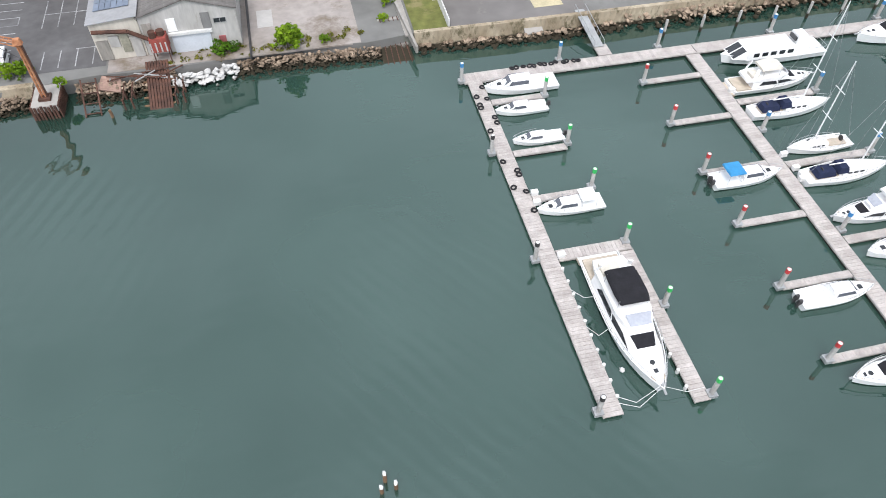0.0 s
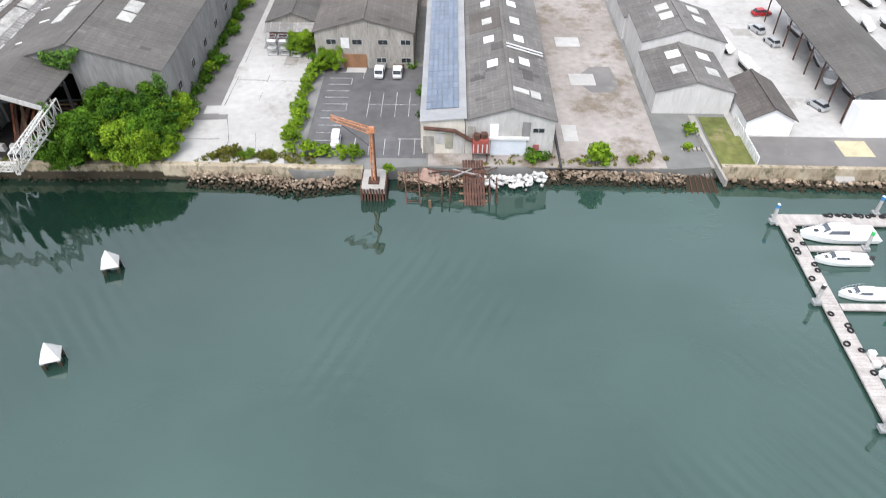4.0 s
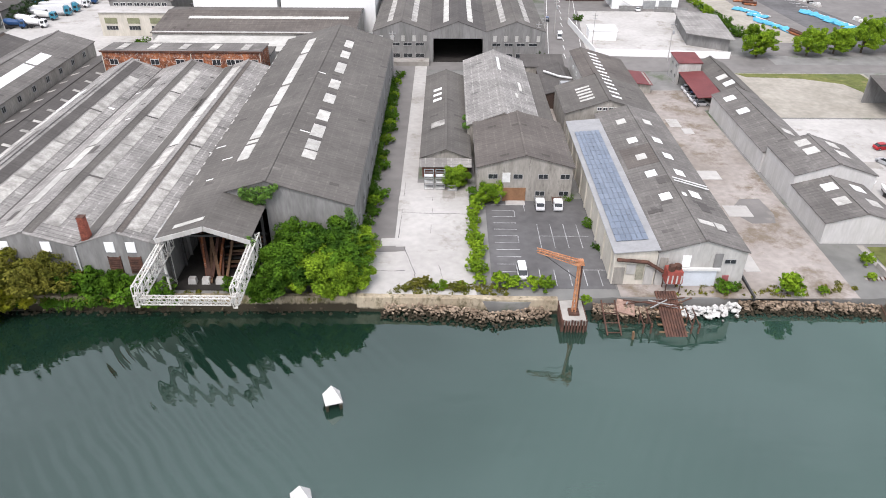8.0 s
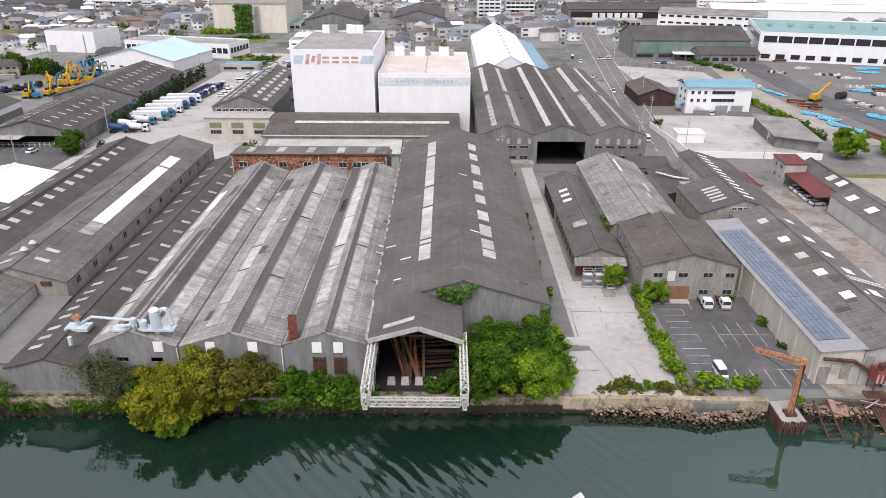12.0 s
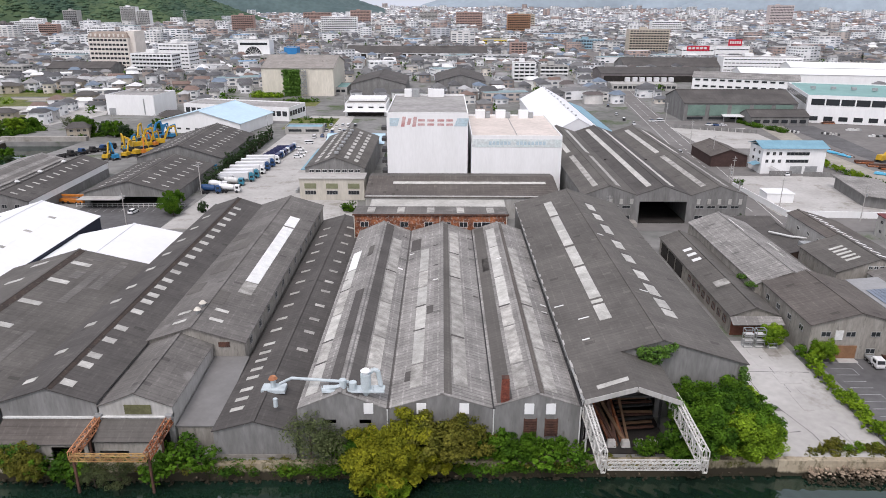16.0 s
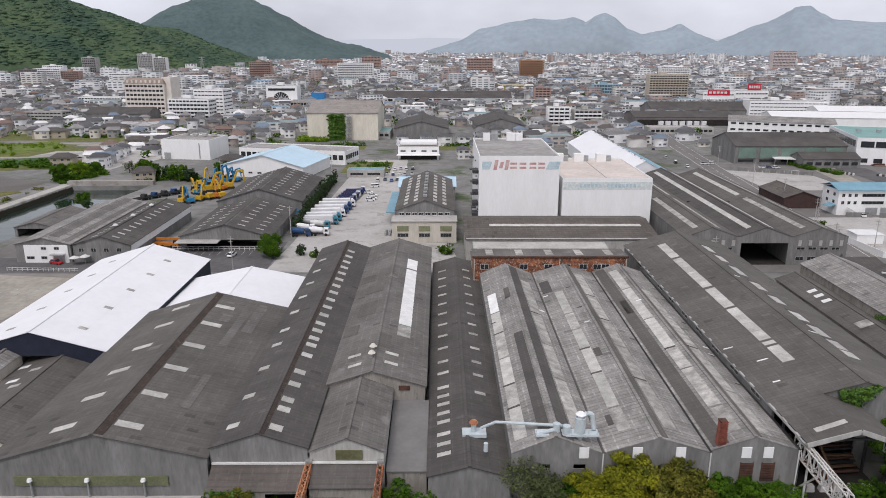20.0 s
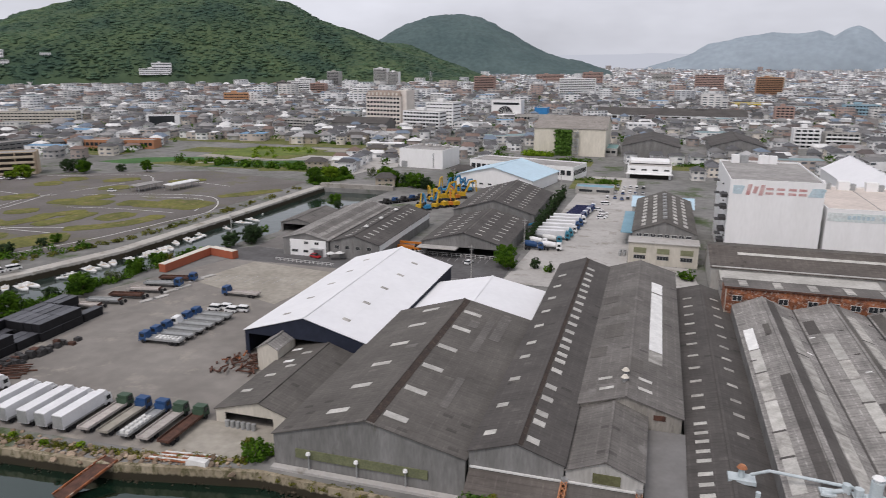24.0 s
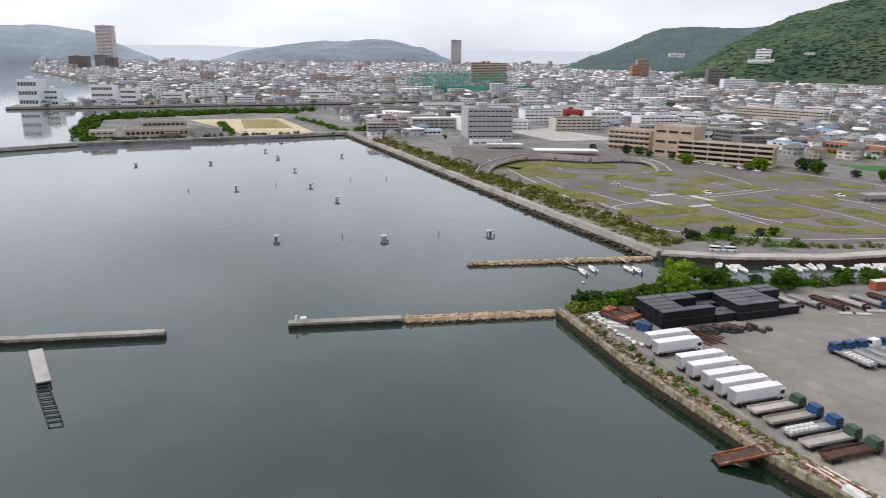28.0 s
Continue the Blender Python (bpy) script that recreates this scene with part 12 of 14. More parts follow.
# island with a villa and a sports ground
lay_poly("sand", [(-916, -19), (-914, 72), (-776, 86), (-750, 30), (-806, 20)], GZ + 0.05, mat("pale_sports_sand", (0.56, 0.49, 0.34), 0.95, 0.15, 0.05, (0.47, 0.41, 0.27)), "pale sandy sports ground on the island", "sports ground")
lay_poly("grass", [(-909, 31), (-903, 66), (-814, 72), (-818, 30)], GZ + 0.09, mat("worn_olive_pitch", (0.30, 0.25, 0.11), 0.95, 0.2, 0.05, (0.22, 0.20, 0.08)), "worn olive pitch with bare patches", "grass")
lay_poly("pavement", [(-744, -12), (-746, 12), (-828, 8), (-831, -13)], GZ + 0.06, ASPHALT, "dark asphalt car park on the island", "car park")
PINK_BEIGE = mat("pink_beige_wall", (0.52, 0.44, 0.37), 0.8, 0.1, 0.2)
block("villa", "low pinkish beige hall on the island", -790, -40, 44, 48, 8.5, PINK_BEIGE, 1, 3, DARK_TILE, sides="se")
block("villa", "upper storey of the pinkish hall on the island", -812, -36, 30, 34, 12, PINK_BEIGE, 2, 3, DARK_TILE, sides="e", hut=False)
part("porch", Mesh().box(-768, -762, -34, -22, GZ, 6.0), DARK_TILE, block("villa", "dark entrance hall of the island villa", -775, -28, 12, 14, 6.4, DARK_TILE, 0, 0, DARK_TILE, hut=False))
block("villa", "small tan house on the island", -765, -78, 18, 18, 9, TAN_TILE, 2, 3, sides="se")
brush("scrub", [(-874, 12), (-820, 14), (-768, 20)], 40, 1.4, 2.8, 2.5, GZ, LEAF, "green trees beside the island car park", 87, 0.7, 14)
brush("scrub", [(-985, -96), (-990, -47), (-992, -19), (-990, 56), (-975, 95)], 130, 2.0, 3.6, 5, GZ, LEAF, "row of green trees along the river", 88, 0.9, 12)
brush("scrub", [(-755, -70), (-752, -20)], 40, 0.8, 1.8, 1.5, GZ, LEAF_DARK, "clipped dark hedge before the villa", 89, 0.6, 16)
brush("scrub", [(-905, 88), (-850, 100), (-780, 112)], 60, 1.2, 2.6, 4, GZ, LEAF, "green bushes between the pitches", 90, 0.7, 14)

# landmarks towards the north
bw = block("white_box_building", "plain white box building with flat roof", -301.5, 434, 30, 26, 14, WALL_WHITE, 0, -8, ROOF_FLAT)
part("roller_shutter", Mesh().box(-315, -311, 420.7, 420.9, 2.4, 6.2), STEEL_GREY, bw)
part("pipe_duct", Mesh().box(-293, -292.5, 420.6, 420.95, 3, 12), STEEL_GREY, bw)
for i in range(4):
    part("roof_unit", Mesh().box(-312 + i * 6, -309 + i * 6, 440, 442.5, 14.0, 15.2), CONCRETE_PALE, bw)
bh2, at = gable_hall("blue_roof_store", "white store with a broad pale blue roof", -262, -218, 362, 400, 8.5, 14, ROOF_PALEBLUE, WALL_WHITE, seed=90, over=0.8, du=9, dv=9)
for i in range(5):
    window(bh2, (-257 + i * 5, 362, 4.6), 2.2, 0.9, "s")
spin(bh2, -240, 380, -12)
block("long_white_works", "long low white works with coloured trim", -236, 420, 66, 22, 10, WALL_WHITE, 1, -14, sides="se")
STORE_ROOF = mat("weathered_brown_roof", (0.31, 0.285, 0.26), 0.85, 0.14, 0.15, (0.24, 0.22, 0.20), stain=(0.18, 0.16, 0.14), stain_at=0.6)
ih, at = gable_hall("tall_storehouse", "tall cream storehouse with a strip of ivy", -247, -197, 508, 568, 21.5, 28, STORE_ROOF, mat("cream_storehouse_wall", (0.70, 0.655, 0.56), 0.85, 0.10, 0.2, (0.62, 0.58, 0.49), streak=(1.4, 1.4, 0.3)), axis="x", seed=91, over=0.6, du=6, dv=5)
part("ivy_strip", Mesh().box(-231.5, -220.5, 507.3, 507.8, 2.3, 20.6), IVY, ih, "bright green ivy strip")
iv = leaf_cloud(71, [(-230.5 + (i % 4) * 3, 507.2, 3 + (i // 4) * 2.75, 1.7) for i in range(28)], 0.6, 40)
iv.materials.append(IVY)
o = part("ivy_leaves", iv, None, ih)
part("wall_seam", Mesh().box(-222.2, -221.6, 507.5, 507.9, 2.3, 21.4), WALL_GREY, ih)
for i in range(7):
    part("stair_landing", Mesh().box(-219, -215.6, 505.6, 507.8, 4 + i * 2.5, 4.25 + i * 2.5), STEEL_GREY, ih)
    part("stair_flight", Mesh().beam((-218.8 if i % 2 else -215.8, 506.2, 4.2 + i * 2.5), (-215.8 if i % 2 else -218.8, 506.2, 6.5 + i * 2.5), 0.9, 0.25), STEEL_GREY, ih)
for x in (-219, -215.6):
    part("stair_post", Mesh().box(x - 0.15, x + 0.15, 505.5, 505.8, 2.3, 21), STEEL_GREY, ih)
brush("scrub", [(-252, 502), (-234, 503)], 22, 1.6, 3.4, 2.5, GZ, LEAF_BRIGHT, "bright trees before the storehouse", 72, 0.6, 30)
dp = block("depot_office", "low white depot with dark windows", -165.8, 434, 24.3, 26, 9.6, WALL_WHITE, 0, 0, CONCRETE_PALE)
for i in range(4):
    window(dp, (-175 + i * 6.2, 421, 7.4), 3.0, 0.9, "s")
# dark sheet on the front wall paints the dock's shade
part("dock_shade_sheet", Mesh().box(-176.5, -155, 420.8, 420.95, 2.4, 4.9), SHADE_INSIDE, dp)
part("canopy", Mesh().box(-178.5, -153, 417.4, 420.9, 5.1, 5.5), WALL_WHITE, dp)
part("upper_storey", Mesh().box(-177, -155, 432, 446.5, 9.65, 11), WALL_WHITE, dp)
block("blue_shed", "small blue-roofed shed in the allotments", -191.5, 368, 19, 10, 6, WALL_PALE, 1, 0, ROOF_BLUE)
lay("grass", -206, -180, 376, 412, GZ + 0.1, GRASS, "green vegetable plots between houses", "allotment")
brush("scrub", [(-202, 380), (-184, 400), (-204, 410)], 60, 0.6, 1.6, 6, GZ, LEAF, "green garden bushes between plots", 73, 0.35, 60)
BEIGE_TILE = mat("light_beige_wall", (0.74, 0.68, 0.62), 0.8, 0.08, 0.2)
MANSARD = mat("brown_mansard_roof", (0.33, 0.27, 0.225), 0.8, 0.12, 0.2)
hs_ = block("hospital_block", "tall beige hospital block with a brown mansard roof", -432, 701, 40, 22, 31.5, BEIGE_TILE, 7, 0, cols=10, strip=0.75, pane=3.4, hut=False)
mn = Mesh()
b0, b1 = [(-452.4, 689.6), (-411.6, 689.6), (-411.6, 712.4), (-452.4, 712.4)], [(-450, 692), (-414, 692), (-414, 710), (-450, 710)]
mn.add([(*p, 31.6) for p in b0] + [(*p, 36.4) for p in b1], [(0, 1, 5, 4), (1, 2, 6, 5), (2, 3, 7, 6), (3, 0, 4, 7), (4, 5, 6, 7)])
part("mansard_roof", mn, MANSARD, hs_)
for i in range(8):
    part("dormer", Mesh().box(-449 + i * 4.6, -447.4 + i * 4.6, 689.7, 692.5, 32.4, 35), BEIGE_TILE, hs_)
part("stair_tower", Mesh().box(-416, -407, 694, 712, 2.3, 37.5), BEIGE_TILE, hs_)
spin(hs_, -432, 701, -8)
block("hospital_block", "white hospital wing with balconies", -380, 663, 39, 16, 20, WALL_WHITE, 5, -8, strip=0.7, sides="se", rail=WALL_WHITE)
block("hospital_block", "white rear hospital wing", -372, 700, 30, 20, 26.5, WALL_WHITE, 7, -8, sides="se", strip=0.5)
gy = block("gymnasium", "white hall with a half-round dark fan window", -336.5, 852, 36, 22, 21.6, WALL_WHITE, 0, 0)
fw = Mesh()
fan = [(-337.5 + 9.4 * math.cos(radians(10 * k)), 840.9, 5 + 9.4 * math.sin(radians(10 * k))) for k in range(19)]
fw.add([(-337.5, 840.9, 5)] + fan, [(0, k + 2, k + 1) for k in range(18)])
part("fan_window", fw, GLASS_DARK, gy)
for i in range(8):
    an = radians(20 * i + 20)
    part("spoke", Mesh().beam((-337.5, 840.75, 5), (-337.5 + 9.6 * math.cos(an), 840.75, 5 + 9.6 * math.sin(an)), 0.2, 0.4), FRAME_WHITE, gy)
part("clerestory", Mesh().box(-352, -321, 840.75, 840.95, 16, 18.5), GLASS_DARK, gy)
part("portico", Mesh().box(-356, -317, 836, 841, 3.4, 4.6), WALL_WHITE, gy)
block("blue_clad_works", "works with a bright blue wall beside the white hall", -296, 856, 15, 18, 13, mat("bright_blue_sheet", (0.04, 0.23, 0.52), 0.6, 0.08, 0.3))
block("low_depot", "low pale depot before the blue works", -285, 790, 60, 20, 9, WALL_PALE, 1, 0, SHEET_LIGHT)
gable_hall("long_dark_hall", "long low hall with a dark roof before the hospital", -468, -412, 640, 668, 8.5, 13, SHEET_DARK, WALL_GREY, axis="x", seed=97, du=9, dv=7)
block("low_school", "long white low school building", -528, 806, 50, 14, 11.4, WALL_WHITE, 3, -6, sides="se")
block("low_school", "white flat-roofed building beside houses", -500, 640, 34, 14, 11, WALL_PALE, 3, -6, sides="se")
gable_hall("store_hall", "dark gabled store with sheet roof", -186, -147, 515, 575, 10, 15, SHEET_DARK, WALL_GREY, seed=98, du=6, dv=7)
gable_hall("store_hall", "long dark gabled store beyond the cold stores", -126, -89, 537, 600, 9.5, 14.6, SHEET_DARK, WALL_GREY, seed=99, du=6, dv=7)
block("teal_roof_shed", "small shed with a teal roof", -193.5, 532, 9, 30, 7.5, WALL_PALE, 1, 0, ROOF_TEAL)
fs_, at = gable_hall("freight_shed", "long dark freight shed with white trim", -230, -70, 836, 875, 8.5, 15, SHEET_DARK, WALL_WHITE, axis="x", seed=92, du=9, dv=6)
# dark sheets on the wall paint the shade of the freight docks
for i in range(14):
    part("dock_shade_sheet", Mesh().box(-228 + i * 11.3, -219 + i * 11.3, 835.7, 835.95, 2.4, 7.0), SHADE_INSIDE, fs_)
block("yellow_trim_shop", "low shop with a yellow roof edge", -39, 1125, 58, 30, 8, mat("yellow_fascia", (0.66, 0.52, 0.10), 0.7, 0.08, 0.3), 1)
ORANGE_TILE = mat("orange_brown_tile_wall", (0.42, 0.235, 0.135), 0.7, 0.12, 0.3)
for cx, cy, w, d, z, m, f, lab, rl in ((24, 1416, 44, 18, 38, ORANGE_TILE, 11, "orange-brown apartment tower with balconies", ORANGE_TILE), (131, 908, 49, 16, 32, TAN_TILE, 10, "tan apartment block with long balconies", TAN_TILE), (-310, 1364, 66, 16, 34, WALL_WHITE, 10, "white apartment slab with pale balconies", WALL_WHITE), (-496, 1402, 41, 16, 35, BROWN_TILE, 10, "brown apartment block with balconies", BROWN_TILE), (-886, 1540, 29, 20, 40, WALL_PALE, 11, "narrow pale apartment tower", WALL_STONE), (-812, 1648, 34, 18, 46, WALL_WHITE, 12, "white stepped apartment block", WALL_PALE), (-780, 1648, 28, 16, 38, WALL_WHITE, 10, "lower white stepped apartment block", WALL_PALE), (-823, 1252, 46, 14, 27, WALL_WHITE, 7, "white apartment slab below the hill", WALL_WHITE), (-843, 1224, 23, 16, 26, DARK_TILE, 7, "dark block below the hill", None), (-785, 1254, 31, 14, 23, BROWN_TILE, 6, "red-brown block below the hill", BROWN_TILE), (-690, 1230, 36, 14, 20, WALL_WHITE, 5, "white low slab below the hill", None), (-900, 1420, 40, 16, 27, WALL_WHITE, 7, "white slab at the hill's foot", None),
                                       (-34, 845, 19, 14, 20, BROWN_TILE, 6, "dark brown apartment block with balconies", None), (-53, 609, 19, 12, 17.7, WALL_WHITE, 5, "white housing block with balconies", WALL_WHITE), (-28, 612, 24, 12, 15, WALL_PALE, 4, "pale housing block with balconies", WALL_WHITE), (78, 1008, 39, 18, 15, mat("pale_blue_wall", (0.30, 0.46, 0.55), 0.7, 0.08, 0.3), 3, "pale blue two-tone shop building", None), (740, 1900, 60, 20, 52, mat("pink_white_wall", (0.60, 0.52, 0.50), 0.8, 0.06, 0.2), 13, "pale pink apartment tower", None), (-60, 1700, 60, 16, 36, BROWN_TILE, 9, "far brown apartment block", None), (60, 1640, 44, 16, 34, TAN_TILE, 9, "far tan apartment block", None), (-440, 1900, 70, 18, 30, BROWN_TILE, 8, "far brown apartment slab building", None), (-330, 1900, 50, 18, 36, BROWN_TILE, 9, "far brown apartment slab building", None), (-160, 2050, 50, 18, 30, WALL_PALE, 8, "far pale apartment slab building", None), (330, 1500, 60, 18, 24, WALL_WHITE, 5, "long white school building", None),
                                       (-1552, 555, 72, 20, 51, ORANGE_TILE, 15, "tall red-brown apartment tower", WALL_CREAM), (-1920, 1162, 34, 20, 58, BROWN_TILE, 15, "slim red-brown apartment tower block", None), (-1885, 1120, 26, 20, 42, ORANGE_TILE, 11, "lower orange-brown apartment block", None), (-1498, 1070, 36, 18, 42, DARK_TILE, 12, "slim dark apartment tower block", None), (-1344, 1002, 62, 18, 26, WALL_WHITE, 7, "white hotel block below the hill", None), (-3300, -356, 60, 40, 158, mat("pale_brown_tower", (0.62, 0.56, 0.54), 0.8, 0.08, 0.05), 30, "lone tall pale brown tower by the sea", None), (-3915, 1305, 55, 36, 138, mat("pale_tower", (0.55, 0.53, 0.52), 0.8, 0.05, 0.05), 25, "lone pale office tower far in the town", None), (-2900, -400, 60, 30, 46, DARK_TILE, 12, "dark slab block by the sea", None), (-2960, -335, 44, 30, 50, WALL_STONE, 13, "grey slab block by the sea", None), (-2900, -300, 34, 30, 42, DARK_TILE, 11, "low dark slab block by the sea", None)):
    block("apartment_block", lab, cx, cy, w, d, z, m, f, 75 if cx < -1300 else 0, strip=0.75 if cx > -1300 else 0.45, rail=rl, pane=3.6 if d < 30 else 9)
# works along the street
th = block("teal_roof_hall", "large white hall with a teal roof", 146, 422, 110, 68, 17.6, WALL_WHITE, 0, 0, ROOF_TEAL, hut=False)
for i in range(10):
    part("window", Mesh().box(90.85, 90.97, 391 + i * 6.4, 396.6 + i * 6.4, 12.2, 15.6), GLASS_DARK, th)
    part("window", Mesh().box(90.85, 90.97, 391 + i * 6.4, 394.4 + i * 6.4, 3.6, 6.0), GLASS_DARK, th)
for i in range(14):
    part("window", Mesh().box(93 + i * 7.6, 99.8 + i * 7.6, 387.83, 387.97, 12.2, 15.6), GLASS_DARK, th)
    part("window", Mesh().box(93 + i * 7.6, 97.6 + i * 7.6, 387.83, 387.97, 3.6, 6.0), GLASS_DARK, th)
for k in range(9):
    part("roof_vent", Mesh().box(98 + k * 11, 100.5 + k * 11, 420, 422.5, 17.6, 19), STEEL_GREY, th)
spin(th, 146, 422, -16)
gw_, at = gable_hall("green_works", "long works with green and grey walls and a dark roof", 16, 80, 407, 443, 12.5, 18, SHEET_DARK, WALL_GREY, axis="x", seed=111, du=5, dv=6)
for i in range(5):
    part("wall_panel", Mesh().box(18 + i * 12.4, 28 + i * 12.4, 406.75, 406.95, 5.5, 11.5), GREEN_WALL, gw_, "faded green wall sheets")
    part("window_band", Mesh().box(18 + i * 12.4, 27 + i * 12.4, 406.75, 406.95, 3.4, 4.8), GLASS_DARK, gw_)
aw_, at = gable_hall("works_annex", "low works annex with a dark roof", 48, 80, 392, 406.4, 7.4, 10.2, SHEET_DARK, WALL_GREY, axis="x", seed=112, du=5, dv=5)
for i in range(6):
    part("window", Mesh().box(50 + i * 5, 53.4 + i * 5, 391.8, 391.97, 3.8, 5.6), GLASS_DARK, aw_)
wt_, at = gable_hall("white_warehouse", "white two-storey warehouse with a grey roof", 69, 143, 552, 588, 12, 14.6, SHEET_LIGHT, WALL_WHITE, axis="x", seed=113, du=8, dv=7)
for z in (5.0, 9.6):
    for i in range(12):
        part("window", Mesh().box(71 + i * 5.8, 74.6 + i * 5.8, 551.8, 551.96, z, z + 1.3), GLASS_DARK, wt_)
spin(wt_, 69, 552, -22)
block("low_depot", "low pale flat-roofed depot", 31, 552, 49, 16, 7.5, WALL_PALE, 1, 0, CONCRETE_PALE)
oh_, at = gable_hall("open_works_hall", "long dark works hall with an open front", 11, 95, 603, 640, 9.4, 13, SHEET_DARK, DARK_TILE, axis="x", seed=114, du=8, dv=7)
# dark sheet along the wall paints the shade of an open front
part("front_shade_sheet", Mesh().box(13, 93, 602.7, 602.95, 2.4, 7.4), SHADE_INSIDE, oh_)
for i in range(7):
    part("white_lorry_body", Mesh().box(30 + i * 6, 34 + i * 6, 599, 602, 3.2, 6.4), BODY_WHITE, oh_)
ah_, at = gable_hall("long_roofed_hall", "long hall with a dark low-pitched roof", 54, 153, 700, 744, 6.5, 13.2, SHEET_DARK, WALL_GREY, axis="x", seed=116, du=9, dv=7)
for i in range(16):
    part("roof_vent", Mesh().box(58 + i * 6, 60.6 + i * 6, 721, 723.4, 13.2, 14.4), STEEL_GREY, ah_)
for x0, x1, y0, y1, z in ((128, 300, 606, 640, 13), (190, 400, 650, 684, 14)):
    ts_, at = gable_hall("terminal_shed", "long white terminal shed with a pale roof", x0, x1, y0, y1, z - 3.4, z, GELCOAT, WALL_WHITE, axis="x", seed=115, du=12, dv=9)
    spin(ts_, x0, y0, -9)
block("terminal_block", "white flat-roofed terminal block with windows", 182, 700, 72, 22, 16, WALL_WHITE, 4, -6, strip=0.4)
RED_SIGN = mat("red_sign", (0.52, 0.02, 0.045), 0.6, 0.05, 0.5)
for cx, cy, w, d, z, sx0, sx1, sz0, sz1 in ((174.5, 860, 37, 24, 15, 161, 187, 11, 16.6), (221, 880, 40, 28, 15, 215, 231, 15.6, 22.8)):
    t = block("shop", "white store with a red sign board", cx, cy, w, d, z, WALL_WHITE, 2, 0, ROOF_FLAT, strip=0.35, sides="sw", hut=False)
    part("sign_board", Mesh().box(sx0, sx1, cy - d / 2 - 0.6, cy - d / 2 - 0.2, sz0, sz1), RED_SIGN, t)
    for k in range(5):
        sw_ = (sx1 - sx0) * 0.15
        part("sign_bar", Mesh().box(sx0 + 1.6 + k * sw_ * 1.15, sx0 + 1.6 + k * sw_ * 1.15 + sw_ * 0.8, cy - d / 2 - 0.75, cy - d / 2 - 0.62, sz0 + (sz1 - sz0) * 0.3, sz1 - (sz1 - sz0) * 0.25), FRAME_WHITE, t)
# office with the blue roof, its lot and the storage yard
of = flat_block("office", "white three-storey office with a blue roof", 6, 31, 280, 292, 12.5, WALL_WHITE, ROOF_BLUE, rim=0.1)
part("roof_slope", Mesh().slab((5, 279, 12.6), (32, 279, 12.6), (32, 286, 14.6), (5, 286, 14.6), 0.15), ROOF_BLUE, of)
part("roof_slope", Mesh().slab((5, 286, 14.6), (32, 286, 14.6), (32, 293, 12.6), (5, 293, 12.6), 0.15), ROOF_BLUE, of)
for z in (7.4, 10.4):
    window(of, (20, 280, z), 9, 1.3, "s", bars=5)
    for x in (8, 10.5, 13):
        window(of, (x, 280, z), 1.2, 1.3, "s")
    for y in (283, 288):
        window(of, (6, y, z), 1.6, 1.3, "w")
for x in (20, 26):
    part("garage_door", Mesh().box(x - 2.4, x + 2.4, 279.85, 279.98, 2.4, 5.4), STEEL_GREY, of)
part("stair", Mesh().beam((9.5, 278.6, 5.6), (15.5, 278.6, 2.6), 1.3, 0.3), FRAME_WHITE, of)
part("awning", Mesh().slab((3, 281, 5.6), (6, 281, 6.4), (6, 286, 6.4), (3, 286, 5.6), 0.12), ROOF_BLUE, of)
dk_, at = gable_hall("dark_shed", "dark brown corrugated shed beside the office", -9.6, 5.4, 292, 316, 7, 9.6, SHEET_BROWN, mat("dark_brown_sheet", (0.075, 0.045, 0.04), 0.8, 0.15, 0.5), seed=95)
car(14.8, 277.4, 100, CAR_WHITE, "white car before the office")
ww = thing("white_wall", "long low white boundary wall along the road", "wall")
for a, b in (((-10.6, 221), (30, 218.6)), ((-10.6, 221), (-13.6, 258))):
    part("panel", Mesh().beam((*a, 3.3), (*b, 3.3), 0.25, 2.2), WALL_WHITE, ww)
ph_ = thing("lot_cabin", "low white cabin in the empty lot", "cabin", at=(-4.6, 241, GZ), turn=-3)
part("wall", Mesh().box(-5, 4, -3.5, 3.5, 0, 3), WALL_WHITE, ph_)
part("roof", Mesh().box(-5.2, 4.2, -3.7, 3.7, 3, 3.3), GELCOAT, ph_)
ls_ = thing("flat_lot_shed", "low sheet-roofed shed at the lot's edge", "shed")
part("roof", Mesh().slab((20, 232, 6.4), (33, 224, 6.4), (36, 252, 7.2), (23, 260, 7.2), 0.2), SHEET_LIGHT, ls_)
part("wall", Mesh().prism([(21, 233), (32, 226), (34.6, 251), (24, 258)], 2.3, 6.3), WALL_GREY, ls_)
